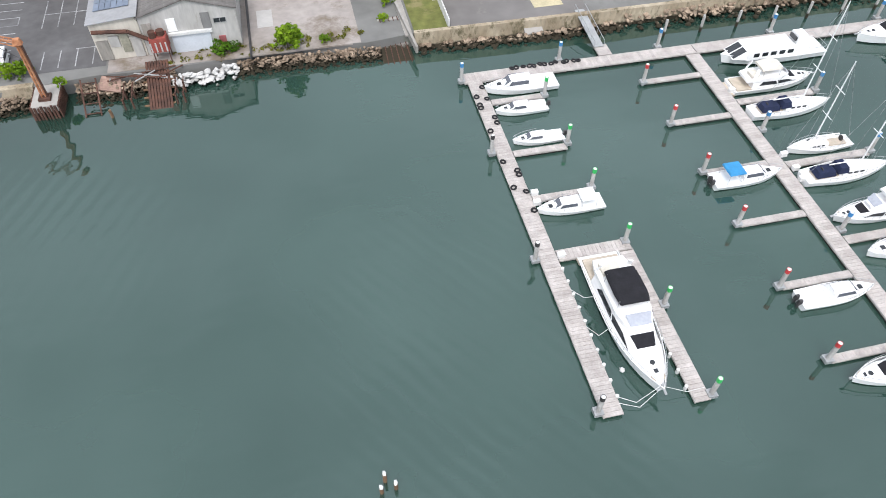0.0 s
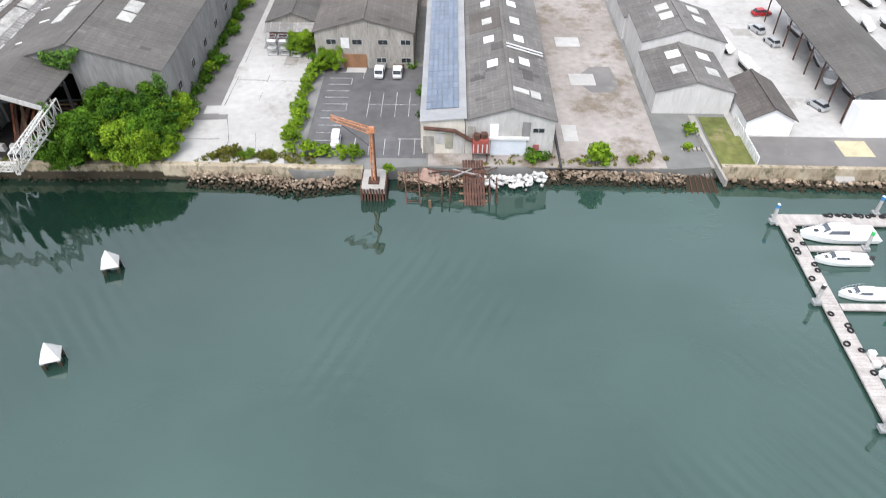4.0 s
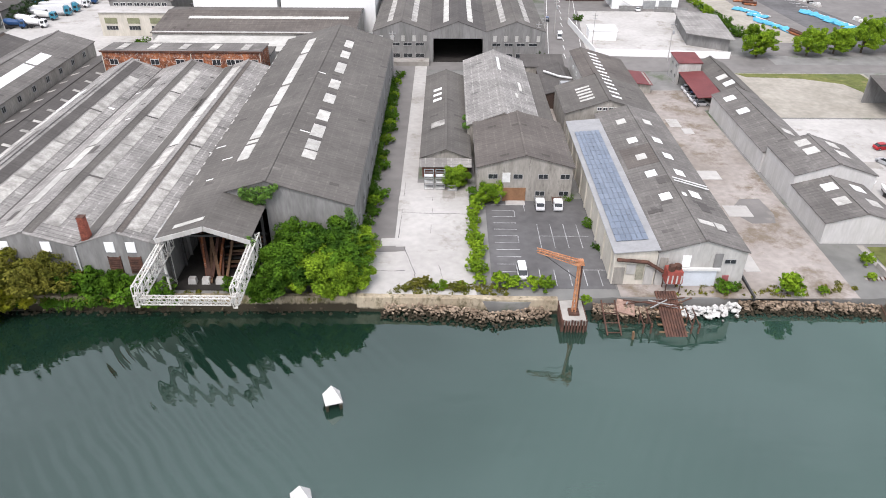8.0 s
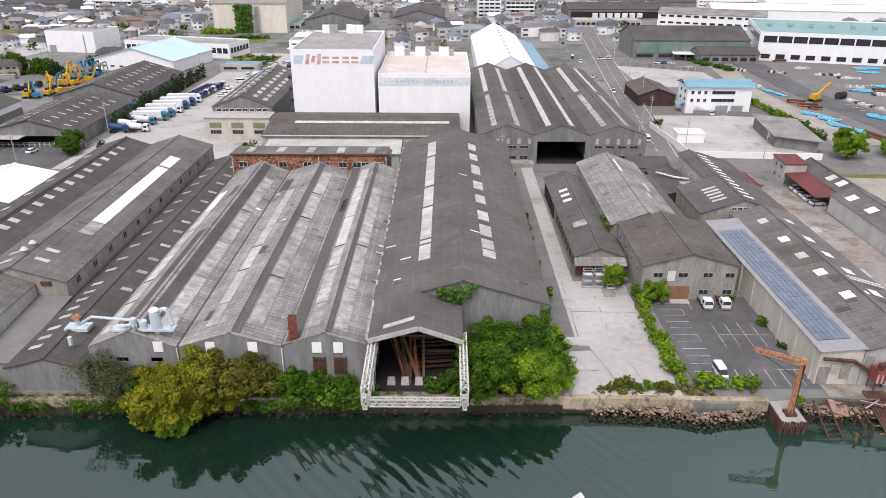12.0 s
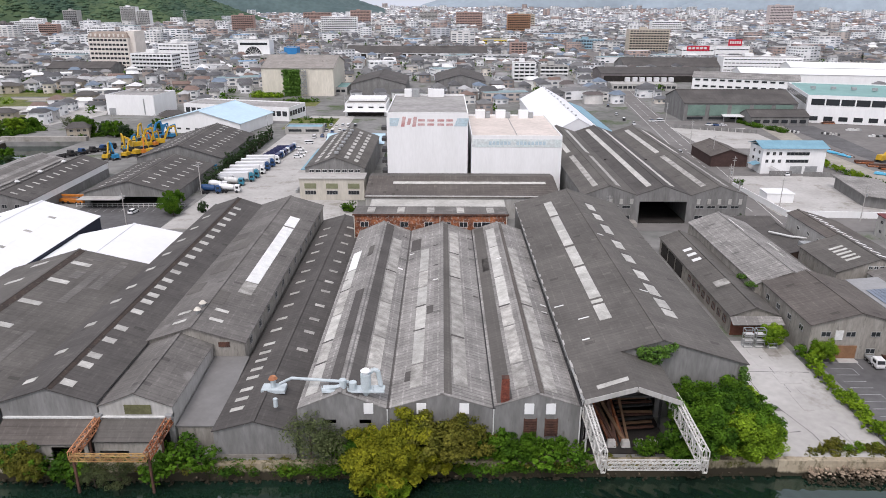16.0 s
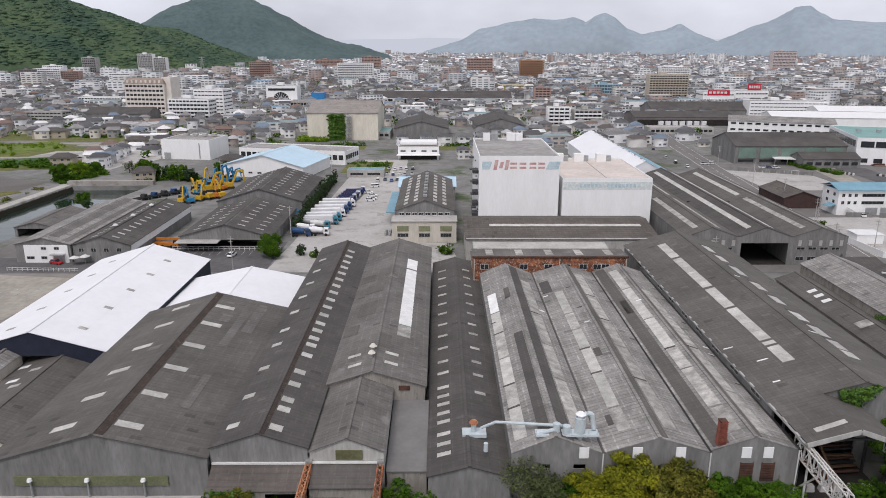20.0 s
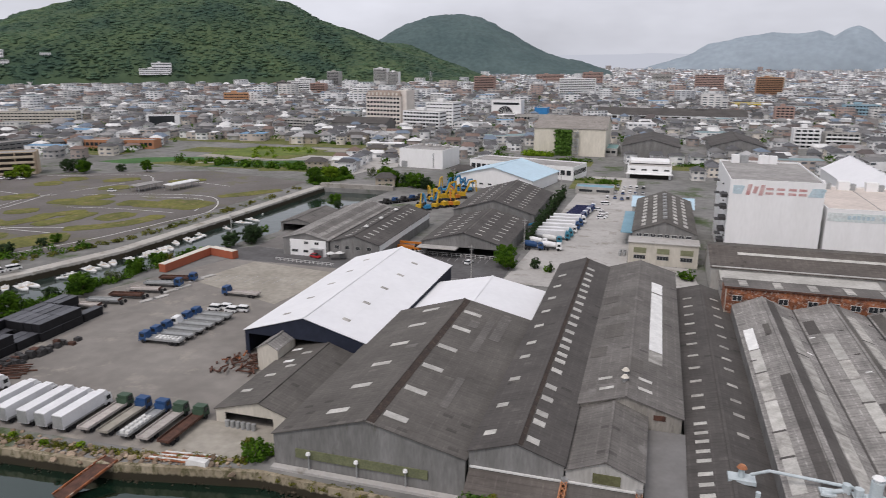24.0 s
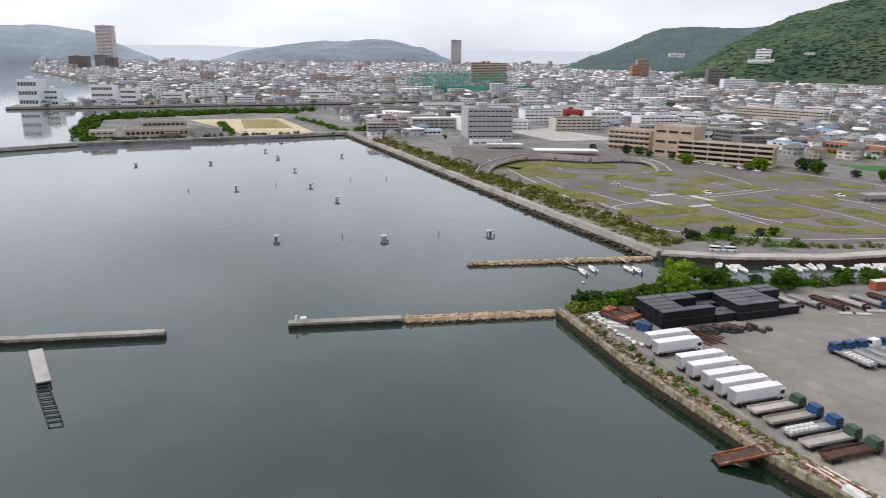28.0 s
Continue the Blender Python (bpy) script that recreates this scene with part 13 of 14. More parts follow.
def stock(x, y, turn, kind, L_):
    t = thing("stock_pile", {"tarp": "stack of pipes half under crumpled blue sheets in the yard", "pipes": "stack of brown and dark pipes in the storage yard", "pale": "rows of pale bundled stock on pallets in the yard", "duct": "large black pipe section lying in the yard"}[kind], "stock", "yard stock", at=(x, y, GZ + 0.03), turn=turn)
    if kind == "tarp":
        for q in range(3):
            a_ = -L_ / 2 + L_ * q / 3
            part("tarp", Mesh().lump((a_ + L_ / 6, rc.uniform(-0.5, 0.5), 0.35), L_ / 4.2, rc.random(), 0.28, 0.34), TARP_BLUE, t)
        for q in range(3):
            part("pipe", Mesh().bar((-L_ / 2 - rc.uniform(0, 2), 1.6 + 0.5 * q, 0.35), (L_ / 2 + rc.uniform(-1, 1), 1.6 + 0.5 * q, 0.35), 0.22, 7), rc.choice((RUST_DARK, FRAME_WHITE, STEEL_GREY)), t)
    elif kind == "pipes":
        for q in range(6):
            part("pipe", Mesh().bar((-L_ / 2 + rc.uniform(-0.6, 0.6), (q % 4) * 0.8 - 1.2 + 0.4 * (q // 4), 0.4 + 0.65 * (q // 4)), (L_ / 2, (q % 4) * 0.8 - 1.2 + 0.4 * (q // 4), 0.4 + 0.65 * (q // 4)), 0.38, 8), RUST_DARK if q % 3 else RUSTED, t)
    elif kind == "duct":
        part("pipe", Mesh().bar((-L_ / 2, 0, 1.5), (L_ / 2, 0, 1.5), 1.5, 18), RUBBER, t)
        part("liner", Mesh().bar((-L_ / 2 - 0.02, 0, 1.5), (-L_ / 2 + 0.2, 0, 1.5), 1.3, 18), STEEL_DARK, t)
    else:
        for q in range(7):
            part("wrapped_load", Mesh().taper(-L_ / 2 + q * L_ / 7, -L_ / 2 + (q + 0.8) * L_ / 7, rc.uniform(-1.3, -0.7), rc.uniform(0.7, 1.3), 0, rc.uniform(0.5, 1.3), 0.08, 0.08), rc.choice((FRAME_WHITE, CONCRETE_PALE, STEEL_GREY, STEEL_DARK, FRAME_WHITE, YELLOW if kind == "yellow" else FRAME_WHITE)), t)


for x, y, tr, kind, L_ in ((55.4, 330, -78, "pale", 9), (56.6, 321, -80, "tarp", 7), (57.6, 313, -78, "tarp", 7), (58.4, 299, -20, "pipes", 7), (60.2, 292.6, -15, "pipes", 7), (61.0, 287.6, -25, "pipes", 5), (55.6, 277, -60, "tarp", 9), (57.6, 270, -40, "tarp", 8), (56.4, 261, -70, "tarp", 9), (59.8, 252, -70, "tarp", 9), (62, 245, -75, "pipes", 8), (64, 238, -75, "pale", 8),
                          (80.8, 307, 30, "duct", 4.4), (83.4, 299.6, -80, "pale", 10), (86, 289, -80, "pale", 10), (78.8, 272, -70, "tarp", 10), (81.6, 263, -75, "tarp", 10), (84.0, 254, -75, "tarp", 9), (88, 247, -70, "pipes", 9), (92.4, 262, -75, "pale", 9), (98.4, 322, 0, "tarp", 9), (104.4, 314, -5, "pale", 12), (110.6, 306, -5, "pale", 11), (100, 330, -8, "pale", 10), (107.6, 322.6, -6, "pipes", 8), (113.6, 331, -10, "tarp", 8),
                          (101.4, 360, -10, "pale", 12), (108, 352, -8, "pale", 11), (97.4, 378, 0, "pale", 8), (94.6, 399, 0, "pipes", 6), (118, 402, 0, "pipes", 9), (130, 397, 0, "pale", 12), (132, 378, 0, "tarp", 12), (126, 366, -10, "tarp", 8), (135.6, 350, -10, "tarp", 11), (140.6, 330, -15, "pale", 12), (79.0, 366, -30, "pale", 9), (62.0, 372, -40, "pale", 7), (124, 290, -20, "tarp", 12), (132, 280, -20, "pale", 12), (112, 274, -75, "tarp", 10), (118, 262, -75, "pale", 10)):
    stock(x, y, tr, kind, L_)
yc = thing("yellow_crane", "yellow crawler crane in the storage yard", "crane", at=(67.4, 302, GZ), turn=30)
part("body", Mesh().taper(-2.2, 1.6, -1.4, 1.4, 1.1, 3.2, 0.2, 0.1), YELLOW, yc)
part("track", Mesh().box(-2.4, 2.4, -1.8, -1.1, 0, 1.1), STEEL_DARK, yc)
part("track", Mesh().box(-2.4, 2.4, 1.1, 1.8, 0, 1.1), STEEL_DARK, yc)
part("boom", Mesh().beam((1.0, 0, 2.6), (8.5, 0, 7.0), 0.8, 0.9), YELLOW, yc)
lay_poly("pavement", [(44, 236), (62, 236), (55, 270), (53, 330), (66, 392), (52, 392), (44, 330)], GZ + 0.05, GRAVEL, "pale sandy strip under the stock rows", "pavement")
lay_poly("pavement", [(66, 236), (88, 236), (88, 262), (76, 320), (83, 392), (66, 392), (64, 320), (69, 254)], GZ + 0.06, ASPHALT, "dark asphalt lane through the storage yard", "pavement")
for k in range(9):
    whole("bay_line", Mesh().beam((77.4 + 0.4 * k, 296 - 5 * k, GZ + 0.075), (81.4 + 0.4 * k, 294.6 - 5 * k, GZ + 0.075), 0.25, 0.02), LINE, "white painted bay line in the storage yard", "line marking", kind="structure")
# street poles
for i, (x, y) in enumerate(((-29.2, 215.6), (-26.6, 222), (-13.6, 259), (-20, 246), (-6, 300), (-2, 340), (4, 400), (10, 450), (-10.8, 226), (10.6, 216.4), (-71.6, 205), (-215, 205), (-180, 436), (-206, 246), (-207, 352), (-310, 222), (-283, 352), (-262, 352))):
    t = thing("utility_pole", "grey concrete utility pole with cross arms", "pole", "utility poles", at=(x, y, GZ))
    part("shaft", Mesh().bar((0, 0, 0), (0, 0, 11.5), 0.17, 8, 0.11), CONCRETE_PALE, t)
    part("cross_arm", Mesh().beam((-0.9, 0, 10.8), (0.9, 0, 10.8), 0.1, 0.12), STEEL_GREY, t)
    part("cross_arm", Mesh().beam((-0.7, 0, 9.9), (0.7, 0, 9.9), 0.1, 0.12), STEEL_GREY, t)
    if i % 3 == 0:
        part("transformer", Mesh().bar((0.35, 0, 8.0), (0.35, 0, 9.0), 0.3, 9), STEEL_GREY, t)
for x, y, h in ((-1068, 1738, 66), (-1180, 1640, 60), (-1530, 1640, 330), (-640, 1500, 40)):
    if h > 100:
        continue
    t = thing("pylon", "grey lattice pylon below the hill", "pylon", at=(x, y, GZ))
    pm_ = Mesh()
    for sx, sy in ((-1, -1), (1, -1), (1, 1), (-1, 1)):
        pm_.beam((sx * 4.5, sy * 4.5, 0), (sx * 0.6, sy * 0.6, h), 0.5, 0.5)
    for k in range(9):
        z = h * k / 9
        r_ = 4.5 - 3.9 * k / 9
        pm_.beam((-r_, -r_, z), (r_, -r_, z + h / 9), 0.3, 0.3)
        pm_.beam((r_, -r_, z), (-r_, -r_, z + h / 9), 0.3, 0.3)
    part("lattice", pm_, STEEL_GREY, t)
    for z in (0.75, 0.86, 0.96):
        part("arm", Mesh().beam((-6, 0, h * z), (6, 0, h * z), 0.5, 0.5), STEEL_GREY, t)
# round the office and along the street
for a, b, lab in (((4, 385), (42, 368), "grey board fence behind the dark shed"), ((8, 276.6), (17, 276.4), "low grey board fence before the office"), ((21, 275.6), (33, 273.8), "low grey board fence before the office")):
    fb = thing("board_fence", lab, "fence", "office fences")
    for k in range(12):
        u0, u1 = k / 12, (k + 0.94) / 12
        part("board", Mesh().beam((a[0] + (b[0] - a[0]) * u0, a[1] + (b[1] - a[1]) * u0, GZ + 1.0), (a[0] + (b[0] - a[0]) * u1, a[1] + (b[1] - a[1]) * u1, GZ + 1.0), 0.08, 1.9), WALL_GREY, fb)
wc = thing("carport", "white-roofed carport over dark stock", "carport", at=(44, 404, GZ), turn=-8)
part("roof", Mesh().slab((-7, -3.5, 3.6), (7, -3.5, 3.6), (7, 3.5, 4.2), (-7, 3.5, 4.2), 0.2), GELCOAT, wc)
for x, y in ((-6.6, -3.2), (6.6, -3.2), (-6.6, 3.2), (6.6, 3.2), (0, -3.2)):
    part("post", Mesh().box(x - 0.12, x + 0.12, y - 0.12, y + 0.12, 0, 3.7), STEEL_GREY, wc)
rs_ = random.Random(61)
for i, (x, y, tr) in enumerate(((-14.5, 462, 80), (-17, 428, 82), (-17.4, 408, 82), (-15.2, 394, 262), (-16.6, 352, 82), (-13.8, 318, 262), (-20.6, 262, 84), (-19, 240, 264), (26, 392, 0), (29.4, 391.6, 0), (32.8, 391, 0), (-2, 404, 10), (2.6, 405, 12), (-13, 500, 80), (-9, 540, 260))):
    car(x, y, tr, CAR_PAINT, "car on the street beside the long hall" if x < 0 else "car parked behind the board fence", 4.3, i % 5 == 2, group="street cars")
brush("scrub", [(46, 404), (52, 384), (58, 372)], 26, 1.0, 2.4, 1.6, GZ, LEAF, "green hedge at the yard's corner", 79, 0.3, 80)
# fields
for x0, x1, y0, y1, m, lab in ((-478, -345, 385, 420, GRASS, "narrow strip of green field"), (-470, -352, 425, 440, GRAVEL, "bare brown field strip"), (-500, -360, 446, 474, GRASS, "green field between low houses"), (-440, -350, 478, 494, GRAVEL, "bare sandy plot between fields"), (-560, -420, 505, 530, GRASS, "green paddy field below houses"), (-370, -322, 396, 412, CONCRETE_PALE, "pale concrete plot beside fields"), (-372, -326, 424, 448, CONCRETE_PALE, "pale concrete plot beside fields")):
    lay("field", x0, x1, y0, y1, GZ + 0.06, m, lab, "field")
lay_poly("field", [(-402, 429), (-322, 433), (-329, 458), (-397, 453)], GZ + 0.08, CONCRETE_PALE, "bare pale lot between fields", "field")
lay_poly("field", [(-355, 405), (-326, 397), (-319, 422), (-324, 437), (-345, 437)], GZ + 0.12, CONCRETE_PALE, "pale concreted lot beside the white store", "field")
lay_poly("field", [(-422, 429), (-402, 431), (-396, 460), (-397, 484), (-461, 494)], GZ + 0.10, GRASS, "green field with tall grass", "field")
lay_poly("field", [(-393, 379), (-371, 388), (-382, 411), (-414, 415)], GZ + 0.10, GRASS, "green meadow beside the course", "field")
for x, y, w, d, tr in ((-363, 397, 12, 8, 8), (-435, 520, 22, 12, 12), (-353, 472, 13, 9, 5), (-402, 548, 20, 11, 10), (-300, 352, 10, 8, 15), (-268, 392, 13, 9, 20)):
    t = thing("house", "beige house under a hipped grey tiled roof", "house", "houses by the fields", at=(x, y, GZ), turn=tr)
    part("wall", Mesh().box(-w / 2, w / 2, -d / 2, d / 2, 0, 5.2), WALL_BEIGE, t)
    part("roof", Mesh().taper(-w / 2 - 0.8, w / 2 + 0.8, -d / 2 - 0.8, d / 2 + 0.8, 5.2, 7.6, w * 0.32, d * 0.55), SHEET_DARK, t)
    for u in (-0.28, 0.05, 0.32):
        for z in (1.5, 4.0):
            window(t, (u * w, -d / 2, z), 1.5, 1.1, "s")
brush("scrub", [(-342, 347), (-336, 363), (-330, 372)], 26, 1.6, 3.0, 4, GZ, LEAF, "green thicket beside the sluice road", 75, 0.4, 60)
brush("scrub", [(-302, 352), (-284, 363), (-276, 352)], 40, 1.4, 2.6, 4, GZ, LEAF, "green thicket behind the sluice", 76, 0.4, 60)
brush("scrub", [(-420, 432), (-450, 480), (-400, 470)], 60, 0.8, 1.8, 8, GZ, LEAF_BRIGHT, "tall bright grass and reeds", 77, 0.4, 40)
brush("scrub", [(-470, 400), (-360, 396), (-340, 380)], 90, 1.2, 3.0, 8, GZ, LEAF, "green bushes by the fields", 74, 0.6, 22)

# ---- the wide town: houses, flats and trees past counting ----
def inside(px, py, poly):
    c = np.zeros(px.shape, bool)
    n = len(poly)
    for i in range(n):
        x1, y1 = poly[i]
        x2, y2 = poly[(i + 1) % n]
        hit = ((y1 > py) != (y2 > py)) & (px < (x2 - x1) * (py - y1) / (y2 - y1 + 1e-9) + x1)
        c ^= hit
    return c


KEEP_CLEAR = [(-838, -735, 560, 622), (-850, -798, 448, 505), (-655, -618, 588, 620), (-1022, -962, 578, 625), (-680, -618, 376, 412), (-262, -190, 440, 508), (60, 170, 500, 600), (110, 400, 560, 720), (-330, 140, 60, 410), (-345, -145, 60, 382), (-80, 45, 200, 460), (-262, -40, 300, 330), (40, 205, 370, 505), (-690, -340, 100, 378), (-1014, -735, -125, 128), (-660, -500, 250, 350), (-520, -370, 376, 505), (-320, -283, 415, 452), (-275, -200, 350, 440), (-250, -140, 495, 580), (-185, -150, 415, 450), (-456, -355, 650, 716), (-472, -410, 636, 670), (-358, -286, 832, 868), (-316, -254, 778, 802), (-232, -68, 828, 878), (-64, -14, 600, 622), (66, 143, 530, 584), (8, 98, 540, 645), (50, 156, 695, 748), (155, 302, 688, 775), (150, 245, 840, 898), (104, 158, 896, 920), (-70, -8, 1108, 1142), (-128, -87, 535, 602), (-556, -502, 798, 816), (-820, -660, 180, 330)]
HILLS = [(-1470, 2030, 740, 560, 33), (-1000, 3330, 620, 520, 5), (-2850, 2180, 620, 520, 52)]


def hill_free(px, py):
    ok = np.ones(px.shape, bool)
    for cx, cy, a, b, tr in HILLS:
        c_, s_ = math.cos(radians(tr)), math.sin(radians(tr))
        u, v = (px - cx) * c_ + (py - cy) * s_, -(px - cx) * s_ + (py - cy) * c_
        ok &= (u / (a * 1.02)) ** 2 + (v / (b * 1.02)) ** 2 > 1
    return ok


def street_free(px, py):
    """Keeps the straight street and a grid of lanes open."""
    mid = np.interp(py, [213, 330, 480, 680, 1150], [-20, -8, 7, 31, 100])
    return (np.abs(px - mid) > 11) | (py > 1150) | (py < 213)


def scatter(r0, r1, cell, drop, seed):
    r = np.random.RandomState(seed)
    k = int(2 * r1 / cell) + 2
    gx, gy = np.meshgrid(np.arange(k) * cell - r1, np.arange(k) * cell - r1)
    an = radians(9)
    gx, gy = gx.ravel(), gy.ravel()
    gx = gx + r.uniform(-0.22, 0.22, gx.shape) * cell
    gy = gy + r.uniform(-0.22, 0.22, gy.shape) * cell
    x, y = -160 + gx * math.cos(an) - gy * math.sin(an), 5 + gx * math.sin(an) + gy * math.cos(an)
    d = np.hypot(x + 160, y - 5)
    ok = (d > r0) & (d <= r1) & (r.rand(len(x)) > drop)
    az = np.degrees(np.arctan2(y - 5, x + 160))
    az = np.where(az < -90, az + 360, az)
    ok &= (az > 40) & (az < 192)
    x, y = x[ok], y[ok]
    ok = inside(x, y, coast) & hill_free(x, y) & street_free(x, y)
    for a, b, c, e in KEEP_CLEAR:
        ok &= ~((x > a - 6) & (x < b + 6) & (y > c - 6) & (y < e + 6))
    return x[ok], y[ok], r


def fast_mesh(name, v, quads, material):
    me_ = bpy.data.meshes.new(name)
    me_.vertices.add(len(v))
    me_.vertices.foreach_set("co", np.asarray(v, np.float32).ravel())
    me_.loops.add(quads.size)
    me_.loops.foreach_set("vertex_index", quads.astype(np.int32).ravel())
    me_.polygons.add(len(quads))
    me_.polygons.foreach_set("loop_start", np.arange(0, quads.size, 4, dtype=np.int32))
    me_.polygons.foreach_set("loop_total", np.full(len(quads), 4, np.int32))
    me_.materials.append(material)
    me_.update()
    return me_


TOWN_GLASS = mat("town_window", (0.17, 0.19, 0.21), 0.3, 0.2, 0.3, island=0.6, spec=0.5)
HOUSE_WALL = palette("house_walls", [(0.860, 0.860, 0.860), (0.739, 0.717, 0.683), (0.860, 0.860, 0.860), (0.470, 0.459, 0.448), (0.739, 0.683, 0.605), (0.860, 0.860, 0.860), (0.336, 0.325, 0.319), (0.403, 0.347, 0.314), (0.860, 0.860, 0.860)], 0.8, 0.08, 0.2)
# far-ring roofs: paler colours with the haze of distance put in
HOUSE_ROOF_HAZED = palette("hazed_house_roofs", [(0.130, 0.130, 0.137), (0.195, 0.195, 0.202), (0.273, 0.273, 0.273), (0.195, 0.169, 0.156), (0.351, 0.351, 0.351), (0.520, 0.520, 0.520), (0.169, 0.176, 0.189), (0.286, 0.182, 0.150), (0.858, 0.858, 0.858), (0.221, 0.260, 0.325), (0.234, 0.234, 0.234), (0.860, 0.860, 0.860)], 0.8, 0.12, 0.2)
FLAT_ROOF = palette("flat_roofs", [(0.312, 0.306, 0.300), (0.480, 0.480, 0.474), (0.192, 0.190, 0.186), (0.792, 0.792, 0.792), (0.396, 0.396, 0.390), (0.240, 0.324, 0.336), (0.144, 0.142, 0.138), (0.860, 0.860, 0.860), (0.576, 0.564, 0.552), (0.180, 0.324, 0.480)], 0.85, 0.1, 0.1)
FLAT_WALL = palette("flat_walls", [(0.858, 0.860, 0.860), (0.860, 0.860, 0.860), (0.704, 0.693, 0.671), (0.572, 0.506, 0.462), (0.792, 0.781, 0.759), (0.594, 0.605, 0.627), (0.836, 0.836, 0.836), (0.484, 0.374, 0.330), (0.860, 0.860, 0.860), (0.860, 0.860, 0.860)], 0.8, 0.06, 0.2)
BOXQ = np.array([(0, 1, 5, 4), (1, 2, 6, 5), (2, 3, 7, 6), (3, 0, 4, 7)])


def corners(x, y, w, d, an):
    c_, s_ = np.cos(an), np.sin(an)
    out_ = []
    for sx, sy in ((-1, -1), (1, -1), (1, 1), (-1, 1)):
        out_.append((x + sx * w / 2 * c_ - sy * d / 2 * s_, y + sx * w / 2 * s_ + sy * d / 2 * c_))
    return out_


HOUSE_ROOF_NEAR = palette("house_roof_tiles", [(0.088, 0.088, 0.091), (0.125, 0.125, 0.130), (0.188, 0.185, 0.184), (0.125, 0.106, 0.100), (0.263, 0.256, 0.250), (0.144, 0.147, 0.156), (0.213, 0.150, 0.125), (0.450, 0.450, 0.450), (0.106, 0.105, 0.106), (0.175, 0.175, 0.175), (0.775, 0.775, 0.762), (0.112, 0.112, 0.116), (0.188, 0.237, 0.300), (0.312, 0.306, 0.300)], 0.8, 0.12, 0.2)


def houses(name, r0, r1, cell, drop, seed, windows, label):
    x, y, r = scatter(r0, r1, cell, drop, seed)
    n = len(x)
    w, d = r.uniform(0.45, 0.74, n) * cell, r.uniform(0.40, 0.62, n) * cell
    h = np.where(r.rand(n) < 0.25, r.uniform(3.0, 3.8, n), r.uniform(5.2, 6.8, n))
    an = radians(9) + r.choice([0, math.pi / 2], n) + r.normal(0, 0.05, n) + 0.25 * np.sin(x / 260.0) * np.cos(y / 310.0)
    cw = corners(x, y, w, d, an)
    v = np.stack([np.stack([a, b, np.full(n, GZ - 0.2)], 1) for a, b in cw] + [np.stack([a, b, GZ + h], 1) for a, b in cw], 1).reshape(-1, 3)
    q = (BOXQ[None] + 8 * np.arange(n)[:, None, None]).reshape(-1, 4)
    tagged(new(name, fast_mesh(name, v, q, HOUSE_WALL)), label, "houses", kind="stuff")
    ce = corners(x, y, w + 1.2, d + 1.2, an)
    rh_ = d * r.uniform(0.2, 0.32, n)
    k = r.choice([0.0, 0.35, 0.5], n)
    c_, s_ = np.cos(an), np.sin(an)
    hl = (w + 1.2) / 2 - k * (d + 1.2) / 2
    rv_ = [np.stack([x - hl * c_, y - hl * s_, GZ + h + rh_], 1), np.stack([x + hl * c_, y + hl * s_, GZ + h + rh_], 1)]
    v = np.stack([np.stack([a, b, GZ + h - 0.1], 1) for a, b in ce] + rv_, 1).reshape(-1, 3)
    tri_ = np.array([(0, 1, 5, 4), (2, 3, 4, 5)])
    tri3 = np.array([(1, 2, 5), (3, 0, 4)])
    me_ = bpy.data.meshes.new(name + "_roofs")
    allq = (tri_[None] + 6 * np.arange(n)[:, None, None]).reshape(-1, 4)
    allt = (tri3[None] + 6 * np.arange(n)[:, None, None]).reshape(-1, 3)
    me_.vertices.add(len(v))
    me_.vertices.foreach_set("co", v.astype(np.float32).ravel())
    loops = np.concatenate([allq.ravel(), allt.ravel()]).astype(np.int32)
    me_.loops.add(len(loops))
    me_.loops.foreach_set("vertex_index", loops)
    me_.polygons.add(len(allq) + len(allt))
    me_.polygons.foreach_set("loop_start", np.concatenate([np.arange(len(allq)) * 4, allq.size + np.arange(len(allt)) * 3]).astype(np.int32))
    me_.polygons.foreach_set("loop_total", np.concatenate([np.full(len(allq), 4), np.full(len(allt), 3)]).astype(np.int32))
    me_.materials.append(HOUSE_ROOF_NEAR if r0 < 1800 else HOUSE_ROOF_HAZED)
    me_.update()
    tagged(new("house_roof", me_), "grey and brown tiled house roofs of the town", "roofs", kind="stuff")
    if windows:
        vs = []
        for (ia, ib) in ((0, 1), (1, 2), (3, 0), (2, 3)):
            ax, ay = cw[ia]
            bx, by = cw[ib]
            nx, ny = by - ay, -(bx - ax)
            ln_ = np.hypot(nx, ny)
            nx, ny = nx / ln_ * 0.08, ny / ln_ * 0.08
            for u0, u1 in ((0.12, 0.34), (0.55, 0.85)):
                for z0, z1 in ((1.0, 2.2), (3.9, 5.0)):
                    ok = (h > z1 + 0.3) & (r.rand(n) < 0.8)
                    f_ = lambda u: (ax + (bx - ax) * u + nx, ay + (by - ay) * u + ny)
                    (xa, ya), (xb, yb) = f_(u0), f_(u1)
                    quad = np.stack([np.stack([xa, ya, np.full(n, GZ + z0)], 1), np.stack([xb, yb, np.full(n, GZ + z0)], 1), np.stack([xb, yb, np.full(n, GZ + z1)], 1), np.stack([xa, ya, np.full(n, GZ + z1)], 1)], 1)[ok]
                    vs.append(quad.reshape(-1, 3))
        v = np.concatenate(vs)
        tagged(new("house_window", fast_mesh("house_window", v, np.arange(len(v)).reshape(-1, 4), TOWN_GLASS)), "dark windows of the town houses", "windows", kind="stuff")
    return n


